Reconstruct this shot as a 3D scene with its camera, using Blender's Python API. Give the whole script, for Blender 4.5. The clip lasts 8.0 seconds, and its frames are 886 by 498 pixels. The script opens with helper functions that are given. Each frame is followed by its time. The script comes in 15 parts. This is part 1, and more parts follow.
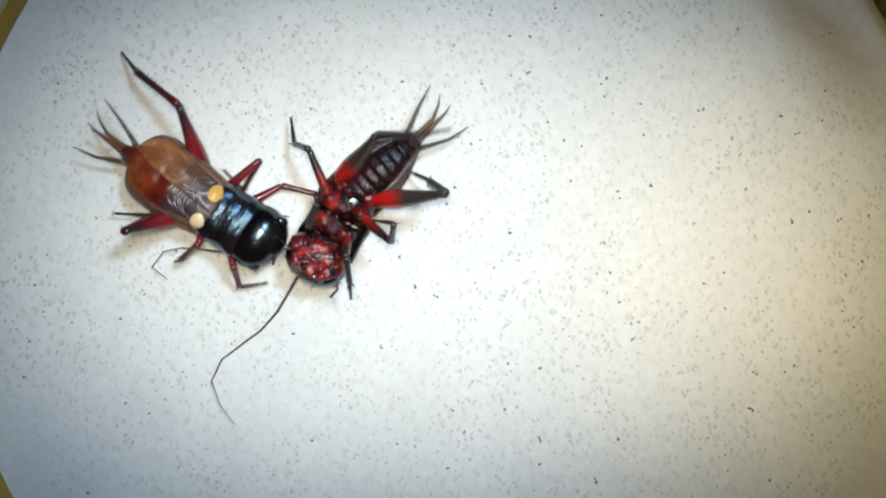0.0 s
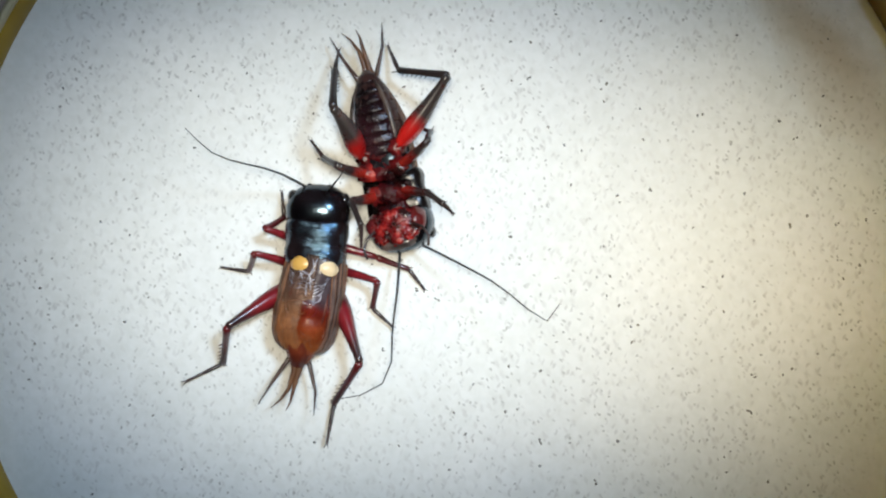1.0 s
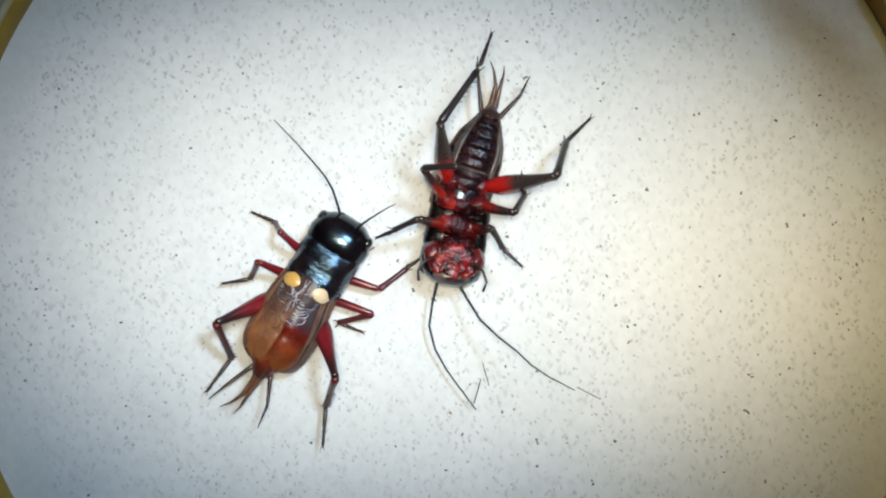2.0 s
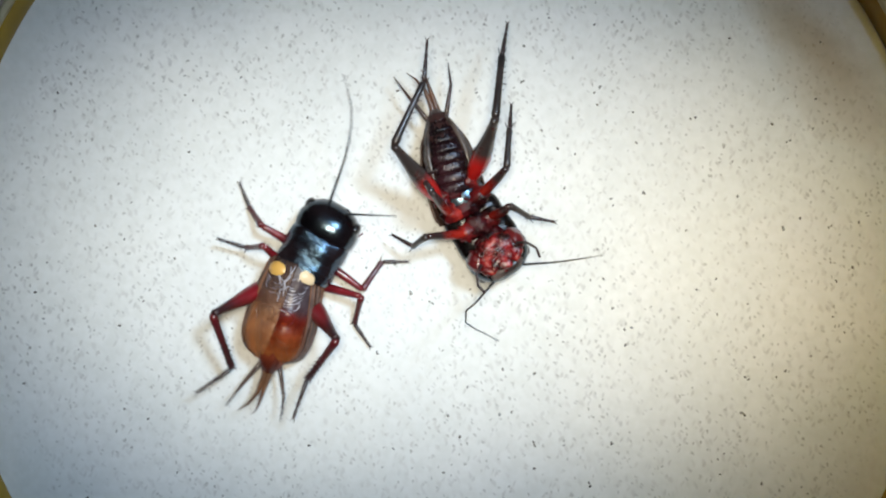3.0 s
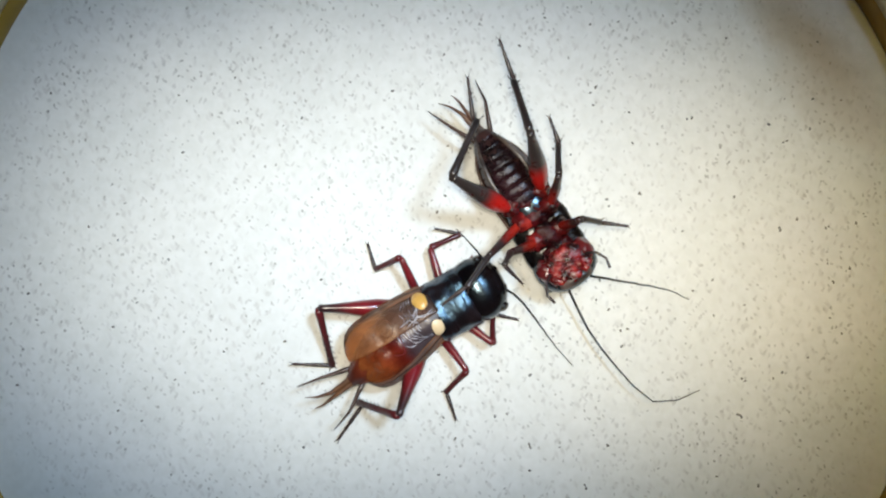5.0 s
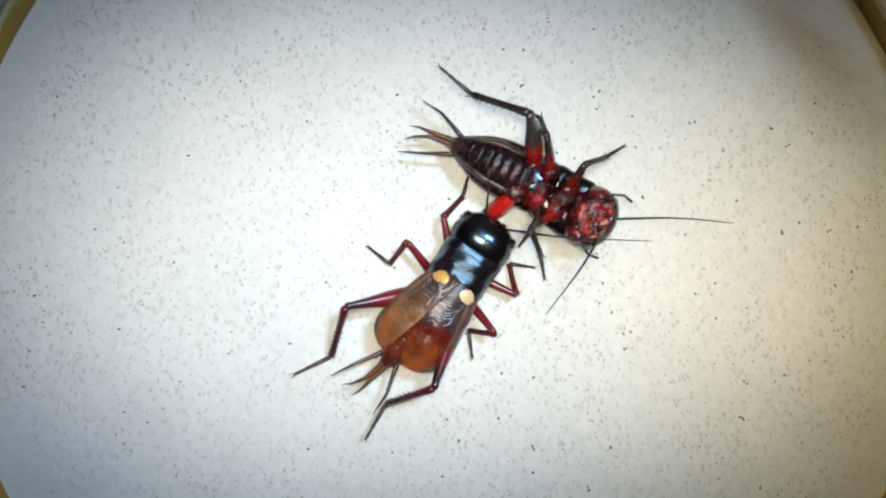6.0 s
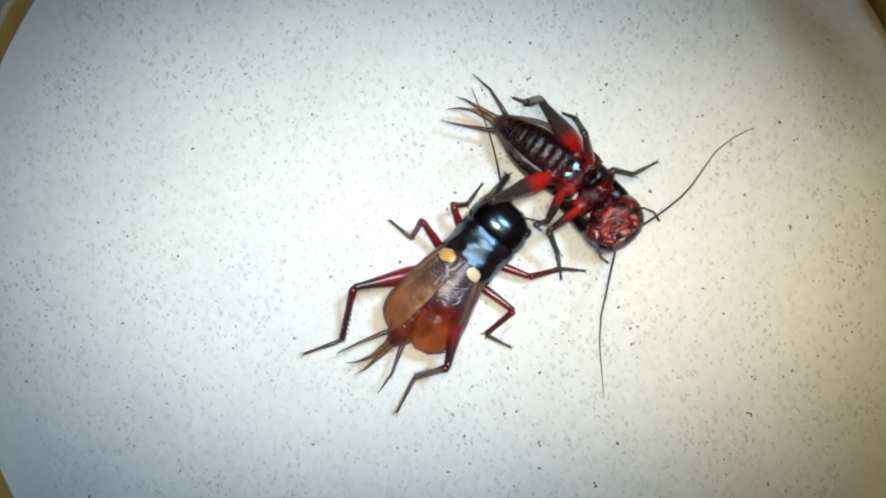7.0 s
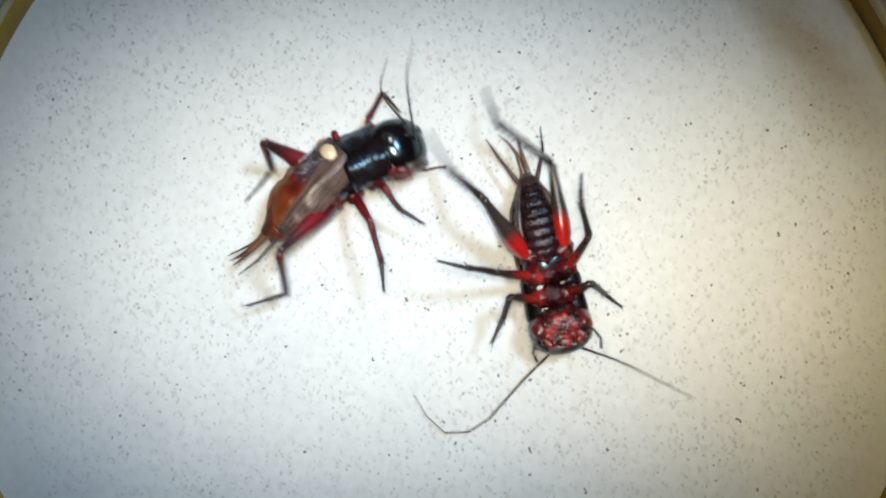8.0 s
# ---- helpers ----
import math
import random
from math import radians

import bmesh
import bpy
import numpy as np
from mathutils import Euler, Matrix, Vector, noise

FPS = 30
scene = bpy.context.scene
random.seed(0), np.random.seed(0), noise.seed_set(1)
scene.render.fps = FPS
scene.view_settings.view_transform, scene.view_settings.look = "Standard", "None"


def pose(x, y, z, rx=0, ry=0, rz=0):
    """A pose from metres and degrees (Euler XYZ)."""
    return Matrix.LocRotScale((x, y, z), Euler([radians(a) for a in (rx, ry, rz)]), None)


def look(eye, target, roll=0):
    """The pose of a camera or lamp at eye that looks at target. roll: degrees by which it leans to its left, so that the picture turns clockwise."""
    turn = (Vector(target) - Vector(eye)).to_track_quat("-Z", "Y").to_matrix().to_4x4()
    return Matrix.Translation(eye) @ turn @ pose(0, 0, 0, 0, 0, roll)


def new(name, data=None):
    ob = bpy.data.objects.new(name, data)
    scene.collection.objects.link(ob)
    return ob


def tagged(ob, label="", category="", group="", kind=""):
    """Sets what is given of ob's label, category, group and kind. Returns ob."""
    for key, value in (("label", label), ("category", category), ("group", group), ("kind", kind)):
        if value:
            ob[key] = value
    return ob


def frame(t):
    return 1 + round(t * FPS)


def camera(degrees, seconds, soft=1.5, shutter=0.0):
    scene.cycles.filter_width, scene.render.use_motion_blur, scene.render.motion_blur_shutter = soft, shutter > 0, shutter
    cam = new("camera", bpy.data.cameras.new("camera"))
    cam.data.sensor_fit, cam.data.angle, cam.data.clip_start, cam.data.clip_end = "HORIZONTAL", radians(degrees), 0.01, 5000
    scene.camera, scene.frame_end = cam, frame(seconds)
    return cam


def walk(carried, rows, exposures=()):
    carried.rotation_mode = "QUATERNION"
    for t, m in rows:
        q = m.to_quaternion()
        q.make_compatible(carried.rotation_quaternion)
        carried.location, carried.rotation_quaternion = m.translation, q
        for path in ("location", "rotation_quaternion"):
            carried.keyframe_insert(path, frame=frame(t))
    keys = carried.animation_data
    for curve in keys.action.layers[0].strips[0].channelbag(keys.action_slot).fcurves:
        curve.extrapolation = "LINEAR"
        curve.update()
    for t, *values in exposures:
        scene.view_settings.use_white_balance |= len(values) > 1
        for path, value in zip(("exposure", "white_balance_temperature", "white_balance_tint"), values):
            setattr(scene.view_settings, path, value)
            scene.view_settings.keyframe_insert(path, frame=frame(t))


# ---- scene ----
MM = 0.001


def at(x, y, z, rx=0, ry=0, rz=0):
    """A pose in millimetres and degrees."""
    return pose(x * MM, y * MM, z * MM, rx, ry, rz)


# ---- camera: hand-held close over the dish, looking straight down ----
cam = camera(40, 8.0, soft=2.1, shutter=0.1)
walk(cam, [(0, at(0, 0, 178.78, 0, 0, 0)), (0.5, at(-0.18, 0.17, 179.38, 0, 0, 0.03)), (1, at(-0.2, 0.54, 180.42, 0, 0, 0.03)), (1.5, at(0.13, 0.46, 179.96, 0, 0, -0.02)), (3, at(0.7, 1.03, 180.9, 0, 0, -0.09)), (3.5, at(1.19, 1.19, 180.27, 0, 0, -0.1)), (4, at(1.07, 1.09, 179.78, 0, 0, -0.07)), (4.5, at(1.49, 1.01, 179.66, 0, 0, -0.12)), (6, at(0.82, 1.62, 181.01, 0, 0, -0.02)), (6.5, at(0.37, 0.89, 180.02, 0, 0, 0.02)), (7, at(-0.05, 0.75, 179.76, 0, 0, 0.06)), (7.5, at(-0.53, 1.21, 181.16, 0, 0, 0.01)), (8, at(1.37, 1.98, 180.91, 0, 0, -0.15))])

# ---- light: a soft cool lamp over the dish, a warm one to the side, a dim room ----
world = bpy.data.worlds.new("room_air")
scene.world = world
world.use_nodes = True
world.node_tree.nodes["Background"].inputs[0].default_value = (1.0, 0.82, 0.5, 1)
world.node_tree.nodes["Background"].inputs[1].default_value = 0.018


def lamp(name, kind, energy, colour, m):
    data = bpy.data.lights.new(name, kind)
    data.energy, data.color = energy, colour
    ob = new(name, data)
    ob.matrix_world = m
    return ob


def spotlight(name, energy, colour, eye, aim, degrees, stretch, size):
    """A soft spotlight with an oval pool of light."""
    eye, aim = Vector(eye), Vector(aim)
    z = (eye - aim).normalized()
    x = (Vector((1, 0, 0)) - z * z.x).normalized()
    turn = Matrix((x, z.cross(x), z)).transposed().to_quaternion()
    ob = lamp(name, "SPOT", energy, colour, Matrix.LocRotScale(eye, turn, (*stretch, 1.0)))
    ob.data.spot_size, ob.data.spot_blend, ob.data.shadow_soft_size = radians(degrees), 0.95, size
    return ob


# Unseen fill added near the lens; its and the key's oval pools imitate vignetting.
spotlight("added_lens_fill", 1.33, (0.99, 0.91, 0.73), (0.0, 0.006, 0.2), (-0.003, 0.002, 0), 27.6, (1.62, 1.02), 0.016)
spotlight("cool_key_lamp", 9.9, (0.515, 0.725, 0.965), (0.15, 0.13, 0.43), (-0.014, -0.002, 0), 12.1, (1.54, 0.98), 0.046)
over = lamp("overhead_panel", "AREA", 0.037, (0.82, 0.9, 1.0), look((0.05, 0.10, 0.44), (0, 0, 0)))
over.data.shape, over.data.size, over.data.size_y = "RECTANGLE", 0.32, 0.09
spotlight("warm_side_lamp", 2.35, (1.0, 0.70, 0.10), (0.09, 0.05, 0.34), (0.055, -0.006, 0), 12.0, (0.8, 1.2), 0.03)
scene.view_settings.exposure = 0.0


# ---- materials ----
def node_material(name):
    m = bpy.data.materials.new(name)
    m.use_nodes = True
    tree = m.node_tree
    return m, tree, tree.nodes["Principled BSDF"]


def add_node(tree, kind, **settings):
    n = tree.nodes.new(kind)
    for key, value in settings.items():
        n.inputs[key].default_value = value
    return n


def ramp(tree, source, stops):
    r = tree.nodes.new("ShaderNodeValToRGB")
    while len(r.color_ramp.elements) < len(stops):
        r.color_ramp.elements.new(0.5)
    for e, (p, c) in zip(r.color_ramp.elements, stops):
        e.position, e.color = p, (*c, 1)
    tree.links.new(source, r.inputs[0])
    return r.outputs[0]


def mix(tree, a, b, factor, blend="MIX"):
    m = tree.nodes.new("ShaderNodeMix")
    m.data_type, m.blend_type = "RGBA", blend
    for socket, value in ((m.inputs[6], a), (m.inputs[7], b)):
        if isinstance(value, tuple):
            socket.default_value = (*value, 1)
        else:
            tree.links.new(value, socket)
    if isinstance(factor, float):
        m.inputs[0].default_value = factor
    else:
        tree.links.new(factor, m.inputs[0])
    return m.outputs[2]


def relief(tree, bsdf, source, strength, distance):
    b = add_node(tree, "ShaderNodeBump", Strength=strength, Distance=distance)
    tree.links.new(source, b.inputs["Height"])
    tree.links.new(b.outputs[0], bsdf.inputs["Normal"])


def chitin(name, dark, light, rough, scale=900.0, bump=0.25, coat=0.3, along=None, rough_to=None, spec=0.5, tint=(1.0, 1.0, 1.0), high=None, streak=None, depth=0.12, ior=1.5):
    """Insect cuticle. along: (from mm, to mm, colour) of a pigment that changes along the piece's own x."""
    m, tree, bsdf = node_material(name)
    co = tree.nodes.new("ShaderNodeTexCoord").outputs["Object"]
    grain = add_node(tree, "ShaderNodeTexNoise", Scale=scale, Detail=5.0, Roughness=0.6)
    blot = add_node(tree, "ShaderNodeTexNoise", Scale=scale * 0.28, Detail=3.0)
    for n in (grain, blot):
        tree.links.new(co, n.inputs["Vector"])
    if streak:
        comb = tree.nodes.new("ShaderNodeMapping")
        comb.inputs["Scale"].default_value = streak
        tree.links.new(co, comb.inputs["Vector"])
        tree.links.new(comb.outputs[0], grain.inputs["Vector"])
    base = ramp(tree, blot.outputs[0], [(0.35, dark), (0.56, light), (0.7, high)] if high else [(0.35, dark), (0.68, light)])
    if along:
        a, b, colour = along
        xyz = tree.nodes.new("ShaderNodeSeparateXYZ")
        tree.links.new(co, xyz.inputs[0])
        mr = add_node(tree, "ShaderNodeMapRange")
        mr.inputs[1].default_value, mr.inputs[2].default_value = a * MM, b * MM
        tree.links.new(xyz.outputs[0], mr.inputs[0])
        wob = tree.nodes.new("ShaderNodeMath")
        wob.operation = "ADD"
        tree.links.new(mr.outputs[0], wob.inputs[0])
        sub = add_node(tree, "ShaderNodeMapRange")
        sub.inputs[3].default_value, sub.inputs[4].default_value = -0.25, 0.25
        tree.links.new(grain.outputs[0], sub.inputs[0])
        tree.links.new(sub.outputs[0], wob.inputs[1])
        wob.use_clamp = True
        base = mix(tree, base, colour, wob.outputs[0])
    tree.links.new(base, bsdf.inputs["Base Color"])
    rr = add_node(tree, "ShaderNodeMapRange")
    rr.inputs[3].default_value, rr.inputs[4].default_value = rough, rough_to or rough + 0.22
    tree.links.new(grain.outputs[0], rr.inputs[0])
    tree.links.new(rr.outputs[0], bsdf.inputs["Roughness"])
    bsdf.inputs["Coat Weight"].default_value = coat
    bsdf.inputs["Coat Roughness"].default_value = 0.22
    bsdf.inputs["Coat IOR"].default_value = 1.7
    bsdf.inputs["IOR"].default_value = ior
    bsdf.inputs["Specular IOR Level"].default_value = spec
    bsdf.inputs["Specular Tint"].default_value = (*tint, 1)
    relief(tree, bsdf, grain.outputs[0], bump, depth * MM)
    return m


def wing_material(name, dorsal, flank, opacity, tint):
    """Leathery forewing, coloured from base to tip by stops of the wing's own length; a veined flank, clearer towards the rear."""
    m, tree, bsdf = node_material(name)
    co = tree.nodes.new("ShaderNodeTexCoord")
    spot_ = tree.nodes.new("ShaderNodeSeparateXYZ")
    tree.links.new(co.outputs["UV"], spot_.inputs[0])
    warp = add_node(tree, "ShaderNodeTexNoise", Scale=260.0, Detail=3.0)
    fine = add_node(tree, "ShaderNodeTexNoise", Scale=1500.0, Detail=4.0)
    for n in (warp, fine):
        tree.links.new(co.outputs["Object"], n.inputs["Vector"])
    shift = add_node(tree, "ShaderNodeMapRange")
    shift.inputs[3].default_value, shift.inputs[4].default_value = -0.09, 0.09
    tree.links.new(warp.outputs[0], shift.inputs[0])
    along = tree.nodes.new("ShaderNodeMath")
    along.operation = "ADD"
    tree.links.new(spot_.outputs[0], along.inputs[0])
    tree.links.new(shift.outputs[0], along.inputs[1])
    base = ramp(tree, along.outputs[0], dorsal)
    edge = tree.nodes.new("ShaderNodeMapRange")
    edge.inputs[1].default_value, edge.inputs[2].default_value = 0.52, 0.60
    tree.links.new(spot_.outputs[1], edge.inputs[0])
    ribs = tree.nodes.new("ShaderNodeTexWave")
    ribs.bands_direction = "Y"
    ribs.inputs["Scale"].default_value, ribs.inputs["Distortion"].default_value, ribs.inputs["Detail Scale"].default_value = 4.0, 0.6, 2.0
    tree.links.new(co.outputs["UV"], ribs.inputs["Vector"])
    side = mix(tree, flank[0], flank[1], ribs.outputs["Fac"])
    base = mix(tree, base, side, edge.outputs[0])
    base = mix(tree, base, ramp(tree, warp.outputs[0], [(0.36, (0.55, 0.48, 0.46)), (0.6, (1.2, 1.17, 1.12))]), 0.8, "MULTIPLY")
    base = mix(tree, base, ramp(tree, fine.outputs[0], [(0.35, (0.72, 0.66, 0.62)), (0.62, (1.1, 1.1, 1.1))]), 0.6, "MULTIPLY")
    tree.links.new(base, bsdf.inputs["Base Color"])
    bsdf.inputs["Roughness"].default_value = 0.38
    bsdf.inputs["Coat Weight"].default_value = 0.12
    bsdf.inputs["Coat Roughness"].default_value = 0.2
    clear = tree.nodes.new("ShaderNodeBsdfTransparent")
    clear.inputs[0].default_value = (*tint, 1)
    film_ = tree.nodes.new("ShaderNodeMixShader")
    veil = ramp(tree, along.outputs[0], [(p, (a, a, a)) for p, a in opacity])
    veil = mix(tree, veil, (0.7, 0.7, 0.7), edge.outputs[0])
    tree.links.new(veil, film_.inputs[0])
    tree.links.new(clear.outputs[0], film_.inputs[1])
    tree.links.new(bsdf.outputs[0], film_.inputs[2])
    tree.links.new(film_.outputs[0], tree.nodes["Material Output"].inputs[0])
    relief(tree, bsdf, warp.outputs[0], 0.5, 0.0008)
    return m


def floor_material():
    """White dish floor, printed with small dark flecks of two sizes."""
    m, tree, bsdf = node_material("speckled_white_floor")
    co = tree.nodes.new("ShaderNodeTexCoord").outputs["Object"]
    cloud = add_node(tree, "ShaderNodeTexNoise", Scale=55.0, Detail=4.0)
    tree.links.new(co, cloud.inputs["Vector"])
    colour = ramp(tree, cloud.outputs[0], [(0.3, (0.76, 0.77, 0.76)), (0.7, (0.83, 0.83, 0.81))])
    drift = add_node(tree, "ShaderNodeTexNoise", Scale=150.0, Detail=2.0)
    tree.links.new(co, drift.inputs["Vector"])
    reach = tree.nodes.new("ShaderNodeVectorMath")
    reach.operation = "LENGTH"
    tree.links.new(co, reach.inputs[0])
    inner = add_node(tree, "ShaderNodeMapRange")
    inner.inputs[1].default_value, inner.inputs[2].default_value = 70.5 * MM, 66.0 * MM
    tree.links.new(reach.outputs["Value"], inner.inputs[0])
    dense = add_node(tree, "ShaderNodeMapRange")
    dense.inputs[1].default_value, dense.inputs[2].default_value = 0.38, 0.62
    dense.inputs[3].default_value = 0.4
    tree.links.new(drift.outputs[0], dense.inputs[0])
    print_ = tree.nodes.new("ShaderNodeMath")
    print_.operation = "MULTIPLY"
    tree.links.new(inner.outputs[0], print_.inputs[0])
    tree.links.new(dense.outputs[0], print_.inputs[1])
    for scale, odds, size, ink, turn, long in ((640.0, 0.6, 0.30, (0.68, 0.675, 0.66), 2.0, 1.7), (840.0, 0.5, 0.28, (0.62, 0.615, 0.60), 1.1, 1.8), (980.0, 0.34, 0.25, (0.52, 0.515, 0.50), 2.5, 1.5),
                                               (900.0, 0.16, 0.22, (0.40, 0.39, 0.37), 1.7, 1.3), (700.0, 0.07, 0.15, (0.22, 0.21, 0.20), 0.6, 1.2)):
        warp = add_node(tree, "ShaderNodeTexNoise", Scale=scale * 1.7, Detail=1.0)
        tree.links.new(co, warp.inputs["Vector"])
        bend = tree.nodes.new("ShaderNodeVectorMath")
        bend.operation = "MULTIPLY_ADD"
        bend.inputs[1].default_value = (0.5 / scale,) * 3
        tree.links.new(warp.outputs["Color"], bend.inputs[0])
        tree.links.new(co, bend.inputs[2])
        spin = tree.nodes.new("ShaderNodeMapping")
        spin.inputs["Rotation"].default_value, spin.inputs["Scale"].default_value = (0, 0, turn), (long, 0.8, 1.0)
        spin.vector_type = "TEXTURE"
        tree.links.new(bend.outputs[0], spin.inputs["Vector"])
        v = add_node(tree, "ShaderNodeTexVoronoi", Scale=scale)
        v.voronoi_dimensions = "2D"
        tree.links.new(spin.outputs[0], v.inputs["Vector"])
        spot_ = ramp(tree, v.outputs["Distance"], [(size * 0.35, (1, 1, 1)), (size, (0, 0, 0))])
        pick = tree.nodes.new("ShaderNodeSeparateColor")
        tree.links.new(v.outputs["Color"], pick.inputs[0])
        less = add_node(tree, "ShaderNodeMapRange")
        less.inputs[1].default_value, less.inputs[2].default_value = odds, odds * 0.55
        tree.links.new(pick.outputs[0], less.inputs[0])
        both = tree.nodes.new("ShaderNodeMath")
        both.operation = "MULTIPLY"
        tree.links.new(spot_, both.inputs[0])
        tree.links.new(less.outputs[0], both.inputs[1])
        shown = tree.nodes.new("ShaderNodeMath")
        shown.operation = "MULTIPLY"
        tree.links.new(both.outputs[0], shown.inputs[0])
        tree.links.new(print_.outputs[0], shown.inputs[1])
        colour = mix(tree, colour, ink, shown.outputs[0])
    smear = tree.nodes.new("ShaderNodeMapping")
    smear.vector_type = "TEXTURE"
    smear.inputs["Location"].default_value, smear.inputs["Rotation"].default_value, smear.inputs["Scale"].default_value = (57.5 * MM, 37.5 * MM, 0), (0, 0, radians(-55)), (22 * MM, 7 * MM, 1)
    ragged = add_node(tree, "ShaderNodeTexNoise", Scale=120.0, Detail=4.0)
    tree.links.new(co, ragged.inputs["Vector"])
    push = tree.nodes.new("ShaderNodeVectorMath")
    push.operation = "MULTIPLY_ADD"
    push.inputs[1].default_value = (0.008, 0.008, 0)
    tree.links.new(ragged.outputs["Color"], push.inputs[0])
    tree.links.new(co, push.inputs[2])
    tree.links.new(push.outputs[0], smear.inputs["Vector"])
    blob = tree.nodes.new("ShaderNodeTexGradient")
    blob.gradient_type = "SPHERICAL"
    tree.links.new(smear.outputs[0], blob.inputs[0])
    soak = ramp(tree, blob.outputs["Fac"], [(0.0, (0, 0, 0)), (0.8, (0.6, 0.6, 0.6))])
    colour = mix(tree, colour, (0.40, 0.28, 0.11), soak)
    mottle = add_node(tree, "ShaderNodeTexNoise", Scale=700.0, Detail=2.0)
    tree.links.new(co, mottle.inputs["Vector"])
    colour = mix(tree, colour, ramp(tree, mottle.outputs[0], [(0.35, (0.94, 0.94, 0.93)), (0.65, (1.0, 1.0, 1.0))]), 1.0, "MULTIPLY")
    tree.links.new(colour, bsdf.inputs["Base Color"])
    bsdf.inputs["Roughness"].default_value = 0.55
    fine = add_node(tree, "ShaderNodeTexNoise", Scale=1800.0, Detail=3.0)
    tree.links.new(co, fine.inputs["Vector"])
    relief(tree, bsdf, fine.outputs[0], 0.12, 0.0001)
    return m


def plain(name, a, b, scale, rough, bump=0.1):
    m, tree, bsdf = node_material(name)
    co = tree.nodes.new("ShaderNodeTexCoord").outputs["Object"]
    n = add_node(tree, "ShaderNodeTexNoise", Scale=scale, Detail=5.0)
    tree.links.new(co, n.inputs["Vector"])
    tree.links.new(ramp(tree, n.outputs[0], [(0.3, a), (0.7, b)]), bsdf.inputs["Base Color"])
    bsdf.inputs["Roughness"].default_value = rough
    relief(tree, bsdf, n.outputs[0], bump, 0.0004)
    return m


FLOOR = floor_material()
RIM = plain("ochre_plastic", (0.34, 0.20, 0.012), (0.45, 0.28, 0.022), 90.0, 0.35)
LIP = plain("worn_pale_lip", (0.5, 0.42, 0.22), (0.62, 0.55, 0.36), 160.0, 0.4)
TABLE = plain("beige_tabletop", (0.42, 0.33, 0.27), (0.5, 0.41, 0.34), 22.0, 0.5)
PAINT = plain("matt_wall_paint", (0.62, 0.62, 0.6), (0.68, 0.68, 0.66), 6.0, 0.8)
BOARDS = plain("worn_floorboards", (0.2, 0.13, 0.08), (0.3, 0.2, 0.12), 9.0, 0.5)
FLECK = plain("grey_fleck", (0.16, 0.155, 0.145), (0.28, 0.27, 0.25), 4000.0, 0.8)
GRIT = plain("dark_grit", (0.07, 0.065, 0.06), (0.16, 0.15, 0.14), 4000.0, 0.8)
BLACK = chitin("black_cuticle", (0.002, 0.0015, 0.002), (0.009, 0.006, 0.007), 0.12, scale=700.0, bump=0.4, coat=0.0, rough_to=0.26, spec=0.5, tint=(0.55, 0.8, 1.0), ior=1.75)
SHIELD = chitin("black_shield", (0.002, 0.0015, 0.002), (0.016, 0.009, 0.010), 0.14, scale=620.0, bump=0.8, coat=0.0, rough_to=0.36, spec=0.5, tint=(0.4, 0.7, 1.0), streak=(1.3, 0.4, 0.4), depth=0.4, ior=1.9)
DULL = chitin("dull_black_shield", (0.003, 0.002, 0.002), (0.014, 0.009, 0.009), 0.16, scale=900.0, bump=0.6, coat=0.0, rough_to=0.32, spec=0.4)
EYE = chitin("eye", (0.012, 0.010, 0.010), (0.02, 0.018, 0.018), 0.12, scale=6000.0, bump=0.2, coat=0.8)
DARK_BELLY = chitin("dark_belly", (0.003, 0.0015, 0.002), (0.028, 0.008, 0.011), 0.16, scale=800.0, bump=0.9, coat=0.0, rough_to=0.36, spec=0.45, tint=(0.85, 0.9, 1.0), depth=0.3)
BROWN_BELLY = chitin("brown_belly_side", (0.012, 0.005, 0.005), (0.07, 0.03, 0.026), 0.3, scale=900.0, bump=0.8, coat=0.2, spec=0.35, streak=(0.3, 1.4, 1.4))
STERNUM_B = chitin("wine_red_breast", (0.004, 0.0015, 0.002), (0.075, 0.004, 0.006), 0.12, scale=1100.0, bump=1.0, coat=0.0, rough_to=0.35, spec=0.28, depth=0.35)
PALE_BELLY = chitin("grey_belly_edge", (0.02, 0.014, 0.012), (0.12, 0.085, 0.07), 0.3, scale=1500.0, spec=0.4, coat=0.2)
WARM_BELLY = chitin("chestnut_belly", (0.07, 0.010, 0.008), (0.22, 0.05, 0.016), 0.3, coat=0.15)
RED_MOUTH = chitin("red_mouthpart", (0.018, 0.003, 0.003), (0.20, 0.008, 0.009), 0.14, scale=2300.0, bump=1.0, coat=0.15, rough_to=0.4, spec=0.45, high=(0.40, 0.035, 0.028))
COXA_RED = chitin("dark_and_red_joint", (0.008, 0.002, 0.002), (0.11, 0.006, 0.007), 0.14, scale=1000.0, bump=0.9, coat=0.1, rough_to=0.36, spec=0.45, high=(0.40, 0.03, 0.02), depth=0.25)
DARK_RED = chitin("dark_red_cuticle", (0.07, 0.006, 0.008), (0.17, 0.015, 0.016), 0.26, coat=0.4)
LEG_A = chitin("garnet_leg", (0.06, 0.004, 0.008), (0.27, 0.011, 0.018), 0.24, scale=700.0, along=(5.5, 11.0, (0.035, 0.012, 0.014)), coat=0.4, streak=(0.35, 1.2, 1.2))
SHIN_A = chitin("garnet_shin", (0.08, 0.007, 0.010), (0.20, 0.013, 0.018), 0.26, scale=700.0, along=(-0.5, 7.0, (0.04, 0.013, 0.014)))
